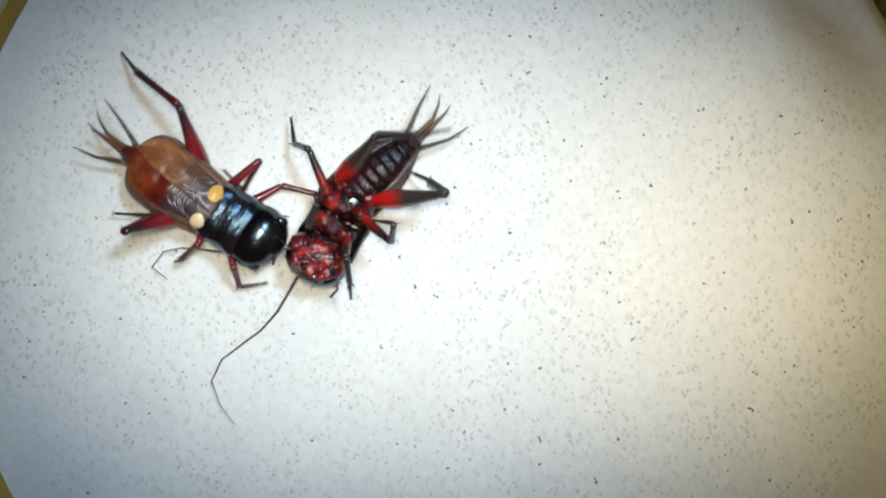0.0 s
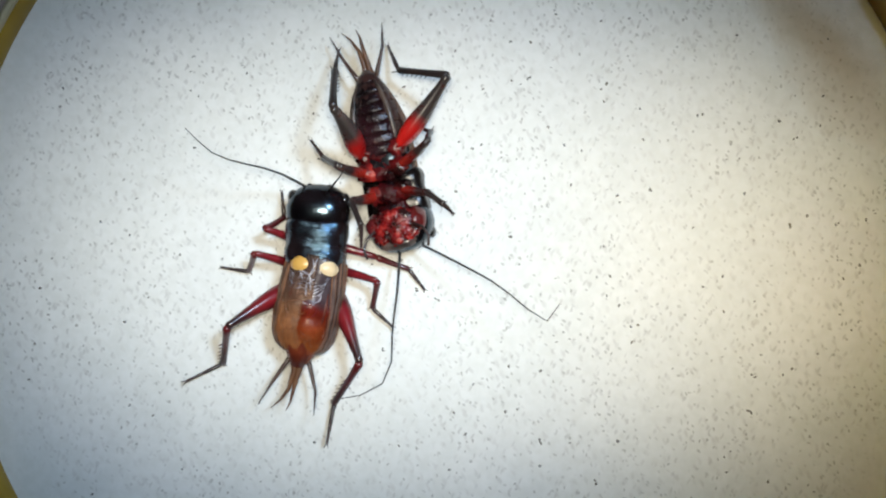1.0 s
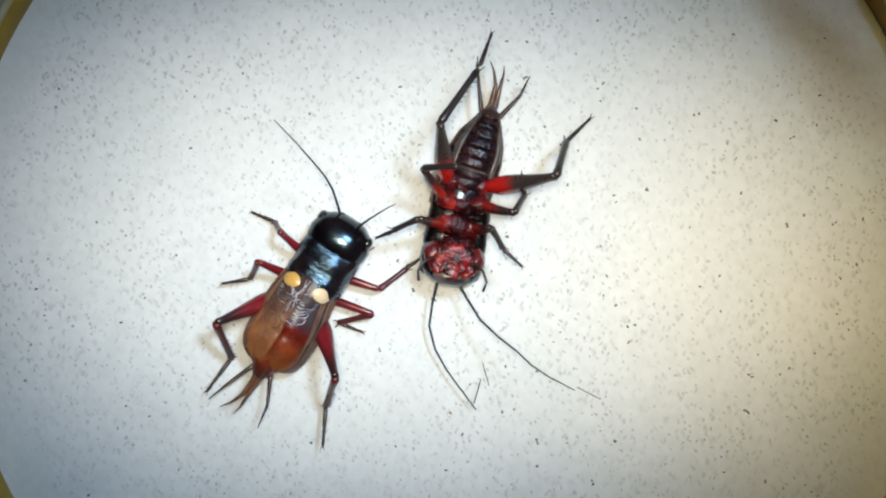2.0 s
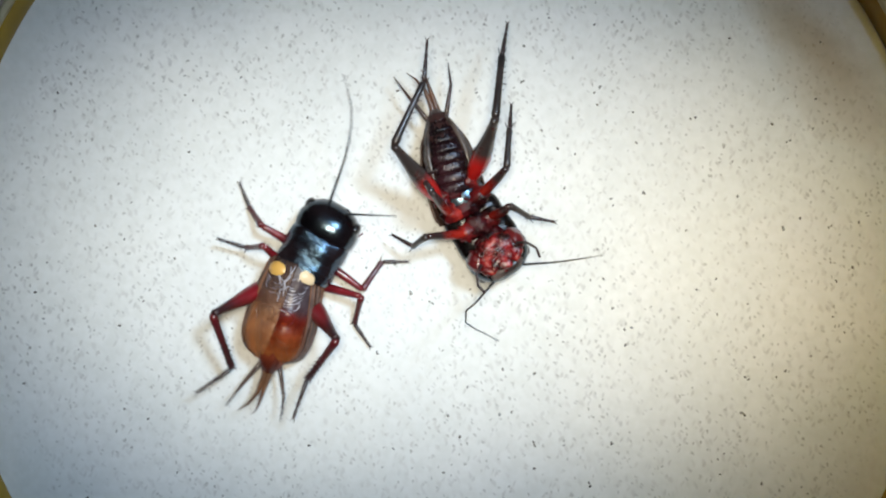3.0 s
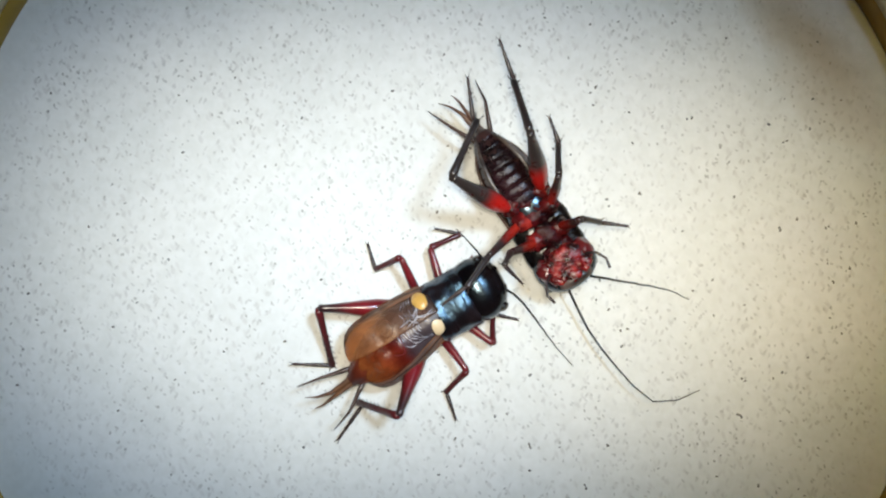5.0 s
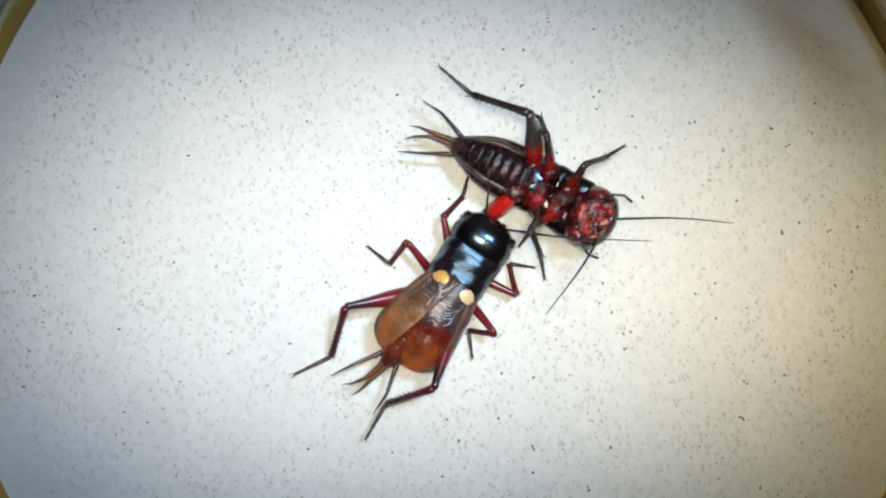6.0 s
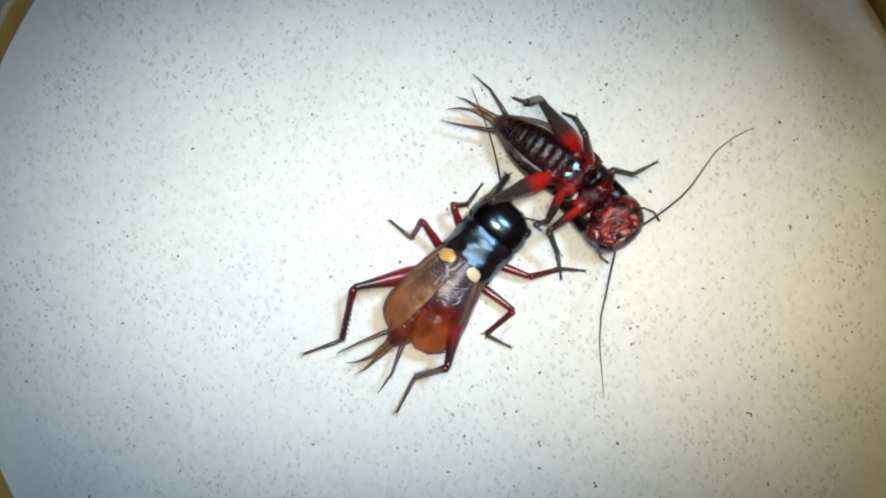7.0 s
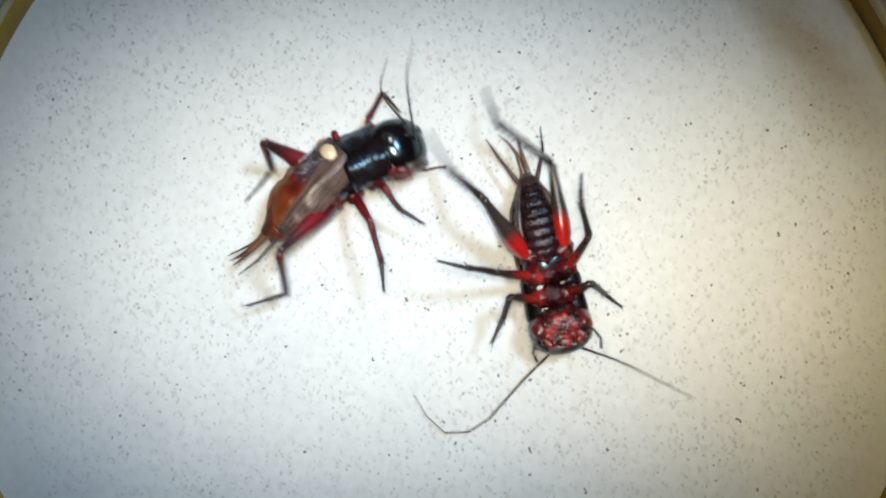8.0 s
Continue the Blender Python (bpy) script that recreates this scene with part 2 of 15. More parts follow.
LEG_B = chitin("red_to_black_leg", (0.34, 0.006, 0.006), (0.66, 0.018, 0.012), 0.18, scale=600.0, along=(3.7, 6.0, (0.04, 0.03, 0.028)), coat=0.2, depth=0.2)
LEG_B_SHORT = chitin("red_to_black_short_leg", (0.14, 0.006, 0.005), (0.52, 0.028, 0.013), 0.18, scale=700.0, along=(2.4, 4.6, (0.03, 0.018, 0.018)), coat=0.2, depth=0.2)
SHIN_B = chitin("black_brown_shin", (0.016, 0.012, 0.012), (0.04, 0.026, 0.024), 0.3, scale=900.0)
FOOT = chitin("dark_foot", (0.02, 0.012, 0.012), (0.05, 0.02, 0.02), 0.4)
FEELER = chitin("feeler", (0.015, 0.014, 0.015), (0.03, 0.028, 0.03), 0.4, scale=4000.0)
TAIL = chitin("brown_tail", (0.06, 0.024, 0.014), (0.22, 0.10, 0.045), 0.35)
HINDWING = chitin("red_brown_membrane", (0.05, 0.006, 0.005), (0.26, 0.05, 0.016), 0.28, scale=500.0, bump=1.0, coat=0.1)
SILVER = chitin("silvery_vein", (0.16, 0.15, 0.18), (0.62, 0.60, 0.66), 0.2, scale=1600.0, coat=0.3)
WING_A = wing_material("amber_wing", [(0.0, (0.10, 0.075, 0.07)), (0.30, (0.15, 0.105, 0.10)), (0.41, (0.26, 0.155, 0.11)), (0.50, (0.54, 0.32, 0.19)), (0.66, (0.52, 0.265, 0.13)), (1.0, (0.46, 0.21, 0.085))],
                       ((0.075, 0.045, 0.036), (0.24, 0.165, 0.125)), [(0.0, 0.50), (0.36, 0.48), (0.5, 0.42), (1.0, 0.34)], (0.95, 0.68, 0.44))
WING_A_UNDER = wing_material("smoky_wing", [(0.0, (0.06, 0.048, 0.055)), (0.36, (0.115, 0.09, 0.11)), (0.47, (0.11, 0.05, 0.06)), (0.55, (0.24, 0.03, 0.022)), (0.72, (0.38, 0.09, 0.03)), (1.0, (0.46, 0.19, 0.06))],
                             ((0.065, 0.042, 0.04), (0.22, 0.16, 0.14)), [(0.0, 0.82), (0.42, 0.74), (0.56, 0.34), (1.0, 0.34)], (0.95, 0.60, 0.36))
WING_B = wing_material("dark_wing", [(0.0, (0.05, 0.032, 0.03)), (0.5, (0.085, 0.05, 0.042)), (1.0, (0.12, 0.06, 0.04))],
                       ((0.05, 0.03, 0.028), (0.17, 0.11, 0.09)), [(0.0, 0.8), (1.0, 0.7)], (0.8, 0.5, 0.28))
SEAM = chitin("pale_seam", (0.05, 0.035, 0.03), (0.22, 0.17, 0.15), 0.35, scale=2500.0)
VEIN_A = chitin("tan_vein", (0.11, 0.045, 0.024), (0.26, 0.11, 0.05), 0.35, scale=1500.0)
YELLOW = chitin("yellow_wing_spot", (0.70, 0.38, 0.08), (0.80, 0.50, 0.15), 0.35, bump=0.2)
CERCUS = chitin("dark_cercus", (0.03, 0.014, 0.011), (0.09, 0.04, 0.026), 0.4)
FACE_BAND = chitin("grey_brown_face_plate", (0.03, 0.022, 0.02), (0.16, 0.115, 0.10), 0.22, scale=900.0, bump=0.6, coat=0.4)
CREAM = chitin("cream_wing_spot", (0.80, 0.58, 0.32), (0.88, 0.70, 0.46), 0.35, bump=0.2)


# ---- building blocks; shapes are made in millimetres ----
def part(name, bm, material, parent, label="", scale=MM):
    for f in bm.faces:
        f.smooth = True
    bmesh.ops.recalc_face_normals(bm, faces=bm.faces)
    bm.transform(Matrix.Diagonal((scale, scale, scale, 1)))
    mesh = bpy.data.meshes.new(name)
    bm.to_mesh(mesh)
    bm.free()
    for m in material if isinstance(material, (list, tuple)) else [material]:
        mesh.materials.append(m)
    ob = new(name, mesh)
    ob.parent = parent
    return tagged(ob, label)


def ring(bm, centre, side, up, hy, hz, n=20, p=2.0, flat=1.0):
    """A superellipse of half-widths hy along side and hz along up; flat squashes its lower half."""
    out = []
    for i in range(n):
        a = 2 * math.pi * i / n
        c, s = math.cos(a), math.sin(a)
        y = math.copysign(abs(c) ** (2 / p), c) * hy
        z = math.copysign(abs(s) ** (2 / p), s) * hz * (flat if s < 0 else 1.0)
        out.append(bm.verts.new(Vector(centre) + Vector(side) * y + Vector(up) * z))
    return out


def bridge(bm, rings, caps=True):
    for a, b in zip(rings, rings[1:]):
        n = len(a)
        for i in range(n):
            bm.faces.new((a[i], a[(i + 1) % n], b[(i + 1) % n], b[i]))
    if caps:
        bm.faces.new(rings[0][::-1])
        bm.faces.new(rings[-1])


def lofted(rows, n=24, p=2.0, flat=1.0, shift=0.0, bm=None):
    """A closed body along x. rows: x, half-width, half-height, centre height."""
    bm = bm or bmesh.new()
    bridge(bm, [ring(bm, (x + shift, 0, cz), (0, 1, 0), (0, 0, 1), hy, hz, n, p, flat) for x, hy, hz, cz in rows])
    return bm


def tube(points, radii, n=8, bm=None, squash=1.0):
    """A tapered tube along a line of points."""
    bm = bm or bmesh.new()
    points = [Vector(p) for p in points]
    rings = []
    for i, p in enumerate(points):
        d = (points[min(i + 1, len(points) - 1)] - points[max(i - 1, 0)]).normalized()
        side = d.cross((0, 0, 1))
        side = side.normalized() if side.length > 0.05 else Vector((0, 1, 0))
        rings.append(ring(bm, p, side, side.cross(d), radii[i] * squash, radii[i], n))
    bridge(bm, rings)
    return bm


def lump(centre, size, rot=(0, 0, 0), bm=None, rough=0.0, seed=0):
    """An ellipsoid, slightly uneven."""
    bm = bm or bmesh.new()
    made = bmesh.ops.create_uvsphere(bm, u_segments=16, v_segments=10, radius=1.0)["verts"]
    turn = Euler([radians(a) for a in rot]).to_matrix()
    for v in made:
        k = 1.0 + rough * noise.noise(v.co * 2.3 + Vector((seed, seed * 1.7, 0)))
        v.co = Vector(centre) + turn @ Vector((v.co.x * size[0] * k, v.co.y * size[1] * k, v.co.z * size[2] * k))
    return bm


def wrinkled_dome(centre, size, seed):
    """A dome of soft folds, mostly running across."""
    bm = bmesh.new()
    for v in bmesh.ops.create_uvsphere(bm, u_segments=64, v_segments=40, radius=1.0)["verts"]:
        q = Vector((v.co.x * 4.6, v.co.y * 2.2, v.co.z * 1.5)) + Vector((seed, seed * 0.6, 0))
        q += 0.7 * Vector((noise.noise(q * 0.8), noise.noise(q * 0.8 + Vector((5, 0, 0))), 0))
        crease = 1 - 2.6 * abs(noise.noise(q)) - 0.8 * abs(noise.noise(q * 2.3))
        k = 1 + 0.16 * crease
        v.co = Vector(centre) + Vector((v.co.x * size[0] * (1 + 0.05 * crease), v.co.y * size[1] * (1 + 0.05 * crease), v.co.z * size[2] * k))
    return bm


PIVOT = -3.32
HIPS = {"1": (2.49, 2.16, -2.66), "2": (-1.0, 2.66, -2.99), "3": (-3.65, 2.82, -2.66)}
BONES = {"1": (6.64, 5.15, 3.98), "2": (7.30, 5.64, 4.32), "3": (12.45, 9.79, 6.14)}


def wing_width(u, girth):
    """Half-width of the folded wing; the broad winner's is blunt, the slim loser's pointed."""
    widths = (3.9, 4.25, 4.55, 4.7, 4.35, 3.7, 2.8, 1.2) if girth > 0.95 else (3.9, 4.3, 4.5, 4.3, 3.5, 2.6, 1.7, 0.8)
    return float(np.interp(u, (0, 0.1, 0.35, 0.6, 0.8, 0.9, 0.96, 1.0), widths))


def wing_point(u, v, side, lift=0.0, girth=1.0):
    """On the forewing: u from base to tip, v from the back's midline round to the flank. The broad wing swells into a blister and a rounded lobe of its own."""
    a = radians(-7 + v * 112) if side > 0 or girth < 0.95 else radians(-34 + v * 139)
    x = 0.9 - 14.7 * u
    lobe = 0.0
    if girth > 0.95:
        lobe = max(0.0, u - 0.55) ** 1.5 * (1.4 if side > 0 else 0.5)
        lift += 0.42 * math.exp(-((u - 0.50) / 0.07) ** 2 - ((v - 0.28) / 0.16) ** 2) + 0.55 * math.exp(-((u - 0.74) / 0.13) ** 2 - ((v - 0.34) / 0.22) ** 2)
        lift -= 0.28 * math.exp(-((u - 0.61) / 0.035) ** 2) * max(0.0, 1 - v * 1.4) + 0.22 * math.exp(-((v - 0.57) / 0.04) ** 2)
    hy, hz = wing_width(u, girth) * girth + lift, 0.86 * wing_width(u, girth) + 0.35 + lift
    return Vector((x - PIVOT, side * (hy * math.sin(a) + lobe * (1 - 0.6 * v)), hz * math.cos(a) * (1 - 0.16 * u) + 0.1 - 1.0 * u * u))


def wing(side, material, crease, parent, girth):
    bm = bmesh.new()
    nu, nv = 36, 30
    lift = 0.14 if side > 0 else 0.0
    layers, place = [], {}
    for thick in (0.0, 0.12):
        grid = []
        for i in range(nu + 1):
            line = []
            for j in range(nv + 1):
                u, v = i / nu, j / nv
                wave = crease * noise.noise(Vector((u * 5.0, v * 4.0, side * 3.1))) + 0.4 * crease * noise.noise(Vector((u * 15.0, v * 9.0, side * 7.7)))
                fold = 0.1 * math.sin(v * math.pi * 6 + u * 5) * max(0, 1 - abs(u - 0.35) * 2.2)
                vert = bm.verts.new(wing_point(u, v, side, lift + thick + wave + fold, girth))
                place[vert] = (u, v)
                line.append(vert)
            grid.append(line)
        layers.append(grid)
    low, high = layers
    for g in layers:
        for i in range(nu):
            for j in range(nv):
                bm.faces.new((g[i][j], g[i + 1][j], g[i + 1][j + 1], g[i][j + 1]))
    edge = [(i, 0) for i in range(nu)] + [(nu, j) for j in range(nv)] + [(i, nv) for i in range(nu, 0, -1)] + [(0, j) for j in range(nv, 0, -1)]
    for (a, b), (c, d) in zip(edge, edge[1:] + edge[:1]):
        bm.faces.new((low[a][b], low[c][d], high[c][d], high[a][b]))
    chart = bm.loops.layers.uv.new("wing")
    for f in bm.faces:
        for corner in f.loops:
            corner[chart].uv = place[corner.vert]
    return part("forewing", bm, material, parent, "veined brown forewing")


def wing_line(stops, side, lift, girth, n=13, wobble=0.0, rng=None):
    """Points on the wing along stops of (u, v)."""
    out = []
    for i in range(n):
        f = i / (n - 1) * (len(stops) - 1)
        k = min(int(f), len(stops) - 2)
        f -= k
        u, v = (stops[k][q] + (stops[k + 1][q] - stops[k][q]) * f for q in (0, 1))
        out.append(wing_point(u + (rng.uniform(-wobble, wobble) if rng else 0), v + (rng.uniform(-wobble, wobble) if rng else 0), side, lift, girth))
    return out


def wing_veins(side, material, parent, girth):
    """Long veins: the strong one that parts back and flank, and a fan of finer ones down the flank."""
    lift = 0.32 if side > 0 else 0.18
    for k, (v0, v1, v2) in enumerate(((0.50, 0.56, 0.62), (0.57, 0.63, 0.70), (0.65, 0.71, 0.78), (0.73, 0.79, 0.86), (0.82, 0.87, 0.93), (0.91, 0.95, 0.97))):
        pts = wing_line([(0.04, v0), (0.45, v1), (0.92, v2)], side, lift, girth)
        r = 0.13 if k == 0 else 0.07
        part("vein", tube(pts, [r * (1 - 0.6 * i / 12) for i in range(13)], 6), material, parent)


def harp_veins(side, material, parent, rng):
    """The singing part of the wing: knotted veins at the base, a harp of slanting bent ones, and the ring round the mirror."""
    lift = 0.30 if side > 0 else 0.16
    knot = (((0.03, 0.10), (0.14, 0.05), (0.26, 0.14)), ((0.02, 0.02), (0.20, 0.10), (0.34, 0.05)), ((0.15, 0.30), (0.20, 0.12), (0.28, 0.02)), ((0.22, 0.01), (0.29, 0.12), (0.40, 0.10)))
    for stops in knot:
        r = 0.12 if side < 0 else 0.10
        part("knot_vein", tube(wing_line(stops, side, lift, 1.0, 11, 0.006, rng), [0.03] + [r * rng.uniform(0.6, 1.1) for _ in range(9)] + [0.03], 6), material, parent)
    for k in range(8 if side < 0 else 4):
        d, e = 0.034 * k, [rng.uniform(-0.011, 0.011) for _ in range(5)]
        stops = ((0.255 + d + e[0], 0.06 + 0.01 * k), (0.222 + d + e[1], 0.16 + e[4]), (0.240 + d + e[2], 0.28), (0.205 + d * 0.9 + e[3], 0.38 + e[0]), (0.185 + d * 0.75 + e[4], 0.49 - 0.012 * k))
        r = 0.085 if side < 0 else 0.05
        part("harp_vein", tube(wing_line(stops, side, lift - 0.04, 1.0, 15, 0.006, rng), [0.02] + [r * rng.uniform(0.3, 1.2) for _ in range(13)] + [0.02], 6), material, parent)
    for k in range(9):
        u0, v0, turn = rng.uniform(0.55, 0.85), rng.uniform(0.05, 0.42), rng.uniform(-0.8, 0.8)
        stops = ((u0, v0), (u0 + 0.06 * math.cos(turn), v0 + 0.09 * math.sin(turn)), (u0 + 0.12 * math.cos(turn + 0.5), v0 + 0.18 * math.sin(turn + 0.5)))
        part("net_vein", tube(wing_line(stops, side, lift - 0.03, 1.0, 9, 0.004, rng), [0.015] + [0.045] * 7 + [0.015], 5), VEIN_A, parent)
    ring_red = DARK_RED if side < 0 else VEIN_A
    for big, thick_ in ((1.0, 0.09), (0.55, 0.055)):
        loop = [wing_point(0.535 + 0.075 * big * math.cos(a) + 0.01 * math.sin(3 * a), 0.22 + 0.15 * big * math.sin(a), side, lift - 0.02) for a in (0.5 + 2 * math.pi * i / 22 for i in range(20))]
        part("mirror_vein", tube(loop, [0.02] + [thick_ * rng.uniform(0.6, 1.2) for _ in range(18)] + [0.02], 6), ring_red, parent)


def belly_plate(a, b, wa, wb, seed):
    """A thin curved plate on the underside between a and b."""
    bm = bmesh.new()
    layers = []
    for out in (0.97, 1.022):
        grid = []
        for k in range(4):
            f = k / 3
            x, w = a + (b - a) * f, (wa + (wb - wa) * f) * out * (1 + 0.004 * math.sin(f * math.pi))
            reach = 0.72 + 0.34 * noise.noise(Vector((seed * 1.9, f * 1.5, 0.3)))
            line = []
            for n in range(9):
                g = (n / 8 * 2 - 1) * reach
                c = math.copysign(abs(math.sin(g)) ** (2 / 2.2), g)
                line.append(bm.verts.new((x, c * w, -0.35 - math.cos(g) ** (2 / 2.2) * w + 0.07 * noise.noise(Vector((x * 1.3, n * 1.1, seed * 0.7))))))
            grid.append(line)
        layers.append(grid)
    for g in layers:
        for k in range(3):
            for n in range(8):
                bm.faces.new((g[k][n], g[k + 1][n], g[k + 1][n + 1], g[k][n + 1]))
    low, high = layers
    edge = [(k, 0) for k in range(3)] + [(3, n) for n in range(8)] + [(k, 8) for k in range(3, 0, -1)] + [(0, n) for n in range(8, 0, -1)]
    for (p, q), (r, t) in zip(edge, edge[1:] + edge[:1]):
        bm.faces.new((low[p][q], low[r][t], high[r][t], high[p][q]))
    return bm


def femur_shape(kind, length):
    bm = bmesh.new()
    if kind == "3":
        rows = ((0, 0.8), (0.06, 1.1), (0.18, 1.6), (0.32, 1.68), (0.48, 1.48), (0.66, 1.1), (0.82, 0.84), (0.93, 0.7), (0.98, 0.74), (1.0, 0.5))
    else:
        rows = ((0, 0.66), (0.08, 0.78), (0.3, 0.84), (0.6, 0.74), (0.85, 0.6), (0.95, 0.6), (1.0, 0.42))
    pts = [(length * u, 0, 0.35 * math.sin(u * math.pi) * (1 if kind == "3" else 0.6)) for u, _ in rows]
    tube(pts, [r for _, r in rows], 14, bm, 0.8)
    return bm


def tibia_shape(kind, length, rng):
    bm = bmesh.new()
    pts = [(length * u, 0, -0.16 * math.sin(u * math.pi)) for u in (0, 0.06, 0.2, 0.5, 0.8, 0.95, 1.0)]
    k = 1.5 if kind == "3" else 1.3
    tube(pts, [0.30 * k, 0.42 * k, 0.36 * k, 0.32 * k, 0.31 * k, 0.36 * k, 0.26 * k], 10, bm)
    if kind == "3":
        for i in range(6):
            for side in (-1, 1):
                x = length * (0.42 + 0.095 * i)
                tube([(x, side * 0.15, 0.2), (x + 0.35, side * 0.45, 0.42), (x + 0.7 * (1 - 0.08 * i), side * 0.72, 0.55)], [0.12, 0.08, 0.02], 5, bm)
    for side in (-1, 1):
        tube([(length * 0.97, side * 0.15, -0.1), (length + 0.55, side * 0.5, -0.35), (length + 0.9, side * 0.6, -0.45)], [0.1, 0.08, 0.02], 5, bm)
    return bm


def tarsus_shape(length):
    bm = bmesh.new()
    us = (0, 0.1, 0.48, 0.52, 0.62, 0.68, 0.9, 0.96)
    tube([(length * u, 0, 0) for u in us], [0.22, 0.32, 0.28, 0.2, 0.27, 0.18, 0.22, 0.13], 8, bm)
    for side in (-1, 1):
        tube([(length * 0.94, 0, 0), (length * 1.0, side * 0.2, 0.03), (length * 1.06, side * 0.32, -0.08)], [0.09, 0.06, 0.02], 5, bm)
    return bm


def hairy_spike(points, radii, rng, hairs=26):
    bm = tube(points, radii, 8)
    pts = [Vector(p) for p in points]
    for _ in range(hairs):
        s = rng.uniform(0.1, 0.95) * (len(pts) - 1)
        i = int(s)
        p = pts[i].lerp(pts[i + 1], s - i)
        d = (pts[i + 1] - pts[i]).normalized()
        out = Vector((rng.uniform(-1, 1), rng.uniform(-1, 1), rng.uniform(-1, 1)))
        out = (out - d * out.dot(d)).normalized()
        tube([p, p + out * 0.45 + d * 0.5], [0.025, 0.008], 3, bm)
    return bm


def cricket(label, look_, feeler_length, spots, seed):
    """A field cricket; x is ahead, z its back. Returns its moving pieces by short names."""
    rng = random.Random(seed)
    root = tagged(new("cricket"), label, "cricket", "fighting crickets")
    got = {"body": root, "bend": []}

    # fore body
    saddle = [(-0.55, 3.9, 3.1, 0.25), (-0.4, 4.2, 3.45, 0.2), (0.1, 4.42, 3.72, 0.15), (0.8, 4.5, 3.85, 0.1), (1.5, 4.46, 3.78, 0.1), (2.2, 4.40, 3.68, 0.1), (2.9, 4.42, 3.72, 0.1), (3.6, 4.48, 3.86, 0.05),
              (4.3, 4.55, 3.95, 0.0), (4.9, 4.56, 3.92, 0.0), (5.4, 4.52, 3.84, 0.0), (5.75, 4.42, 3.7, 0.0), (5.88, 4.2, 3.5, 0.0)]
    hide = lofted(saddle, 44, 2.8, 0.5)
    for v in hide.verts:
        dent = 0.32 * noise.noise(v.co * 0.62 + Vector((seed, 0, 0))) + 0.12 * noise.noise(v.co * 1.5)
        v.co.y, v.co.z = v.co.y * (1 + dent * 0.12), v.co.z + dent
    part("pronotum", hide, look_["shield"], root, "glossy black shield behind the head")
    part("thorax", lofted([(-5.2, 3.0, 2.5, -0.2), (-4.6, 3.6, 3.1, -0.2), (-2.5, 3.85, 3.3, -0.15), (-0.4, 3.8, 3.3, -0.1), (0.4, 3.4, 3.0, 0)], 24, 2.3), BLACK, root)
    for x, w, l in ((2.6, 1.9, 1.7), (-0.9, 2.2, 1.6), (-3.7, 2.4, 1.5)):
        part("sternum", lump((x, 0, -2.95), (l, w, 0.6), rough=0.7, seed=x, bm=None), look_["sternum"], root)

    # head and mouth
    head = part("head", lofted([(5.0, 3.9, 3.3, 0), (5.5, 4.34, 3.72, -0.05), (6.3, 4.62, 4.15, -0.2), (7.6, 4.72, 4.4, -0.38), (9.0, 4.3, 4.3, -0.55), (10.0, 3.55, 3.7, -0.65),
                                (10.7, 2.5, 2.8, -0.7), (11.05, 1.3, 1.6, -0.7)], 36, 2.7, 0.76), BLACK, root, "round glossy black head")
    got["head"] = head
    for s in (-1, 1):
        part("eye", lump((9.0, s * 3.75, 0.9), (1.05, 0.75, 1.25), rough=0.0), EYE, head)
        part("antenna_socket", lump((10.35, s * 1.41, 0.85), (0.75, 0.62, 0.62)), BLACK, head)
        part("mandible", tube([(7.4, s * 3.1, -3.0), (8.6, s * 2.7, -3.55), (9.5, s * 1.6, -3.75), (9.8, s * 0.3, -3.8)], [0.7, 0.7, 0.5, 0.25], 10), RED_MOUTH, head)
        part("maxilla", lump((7.1, s * 2.35, -3.75), (2.0, 0.6, 0.45), (0, -4, s * 16), rough=0.8, seed=s + seed), RED_MOUTH, head)
        part("galea", lump((8.1, s * 1.2, -4.1), (1.4, 0.5, 0.4), (0, 4, s * 20), rough=0.8, seed=s + 21), RED_MOUTH, head)
        part("labium_lobe", lump((6.5, s * 0.72, -3.95), (1.7, 0.55, 0.42), (0, -4, s * 8), rough=0.8, seed=s + 9), RED_MOUTH, head)
        part("cheek", lump((6.9, s * 3.2, -2.6), (1.8, 1.2, 1.6), rough=0.3, seed=s + 4), DARK_RED, head)
        part("palp", tube([(7.4, s * 2.9, -4.3), (8.2, s * 4.2, -4.7), (9.6, s * 4.9, -4.9), (11.0, s * 4.6, -5.2)], [0.22, 0.2, 0.19, 0.2], 7), look_["palp"], head)
    for k in range(12):
        x, y = rng.uniform(5.4, 9.2), rng.uniform(-2.8, 2.8)
        across = 90 + rng.uniform(-45, 45)
        part("mouth_fold", lump((x, y, -4.2 + 0.07 * y * y), (rng.uniform(0.5, 1.1), rng.uniform(0.12, 0.24), rng.uniform(0.2, 0.42)), (0, rng.uniform(-14, 14), across), rough=1.0, seed=k * 1.7 + seed), RED_MOUTH, head)
    part("labrum", lump((9.0, 0, -4.0), (1.2, 1.4, 0.55), (0, 8, 0), rough=0.3, seed=seed), RED_MOUTH, head)
    part("clypeus", lump((9.75, 0, -3.5), (0.95, 2.7, 0.95), (0, 35, 0), rough=0.25, seed=seed), FACE_BAND, head, "grey-brown plate above the mouth")
    part("mouth_floor", wrinkled_dome((7.3, 0, -3.3), (2.7, 3.5, 1.25), seed), look_["floor"], head, "wrinkled red underside of the mouth")
    part("throat", lump((5.2, 0, -3.0), (1.4, 2.6, 0.8), rough=0.4, seed=seed), look_["throat"], root)

    # hind body, bending as one at the waist
    thin = 0.48 + 0.46 * look_["girth"]
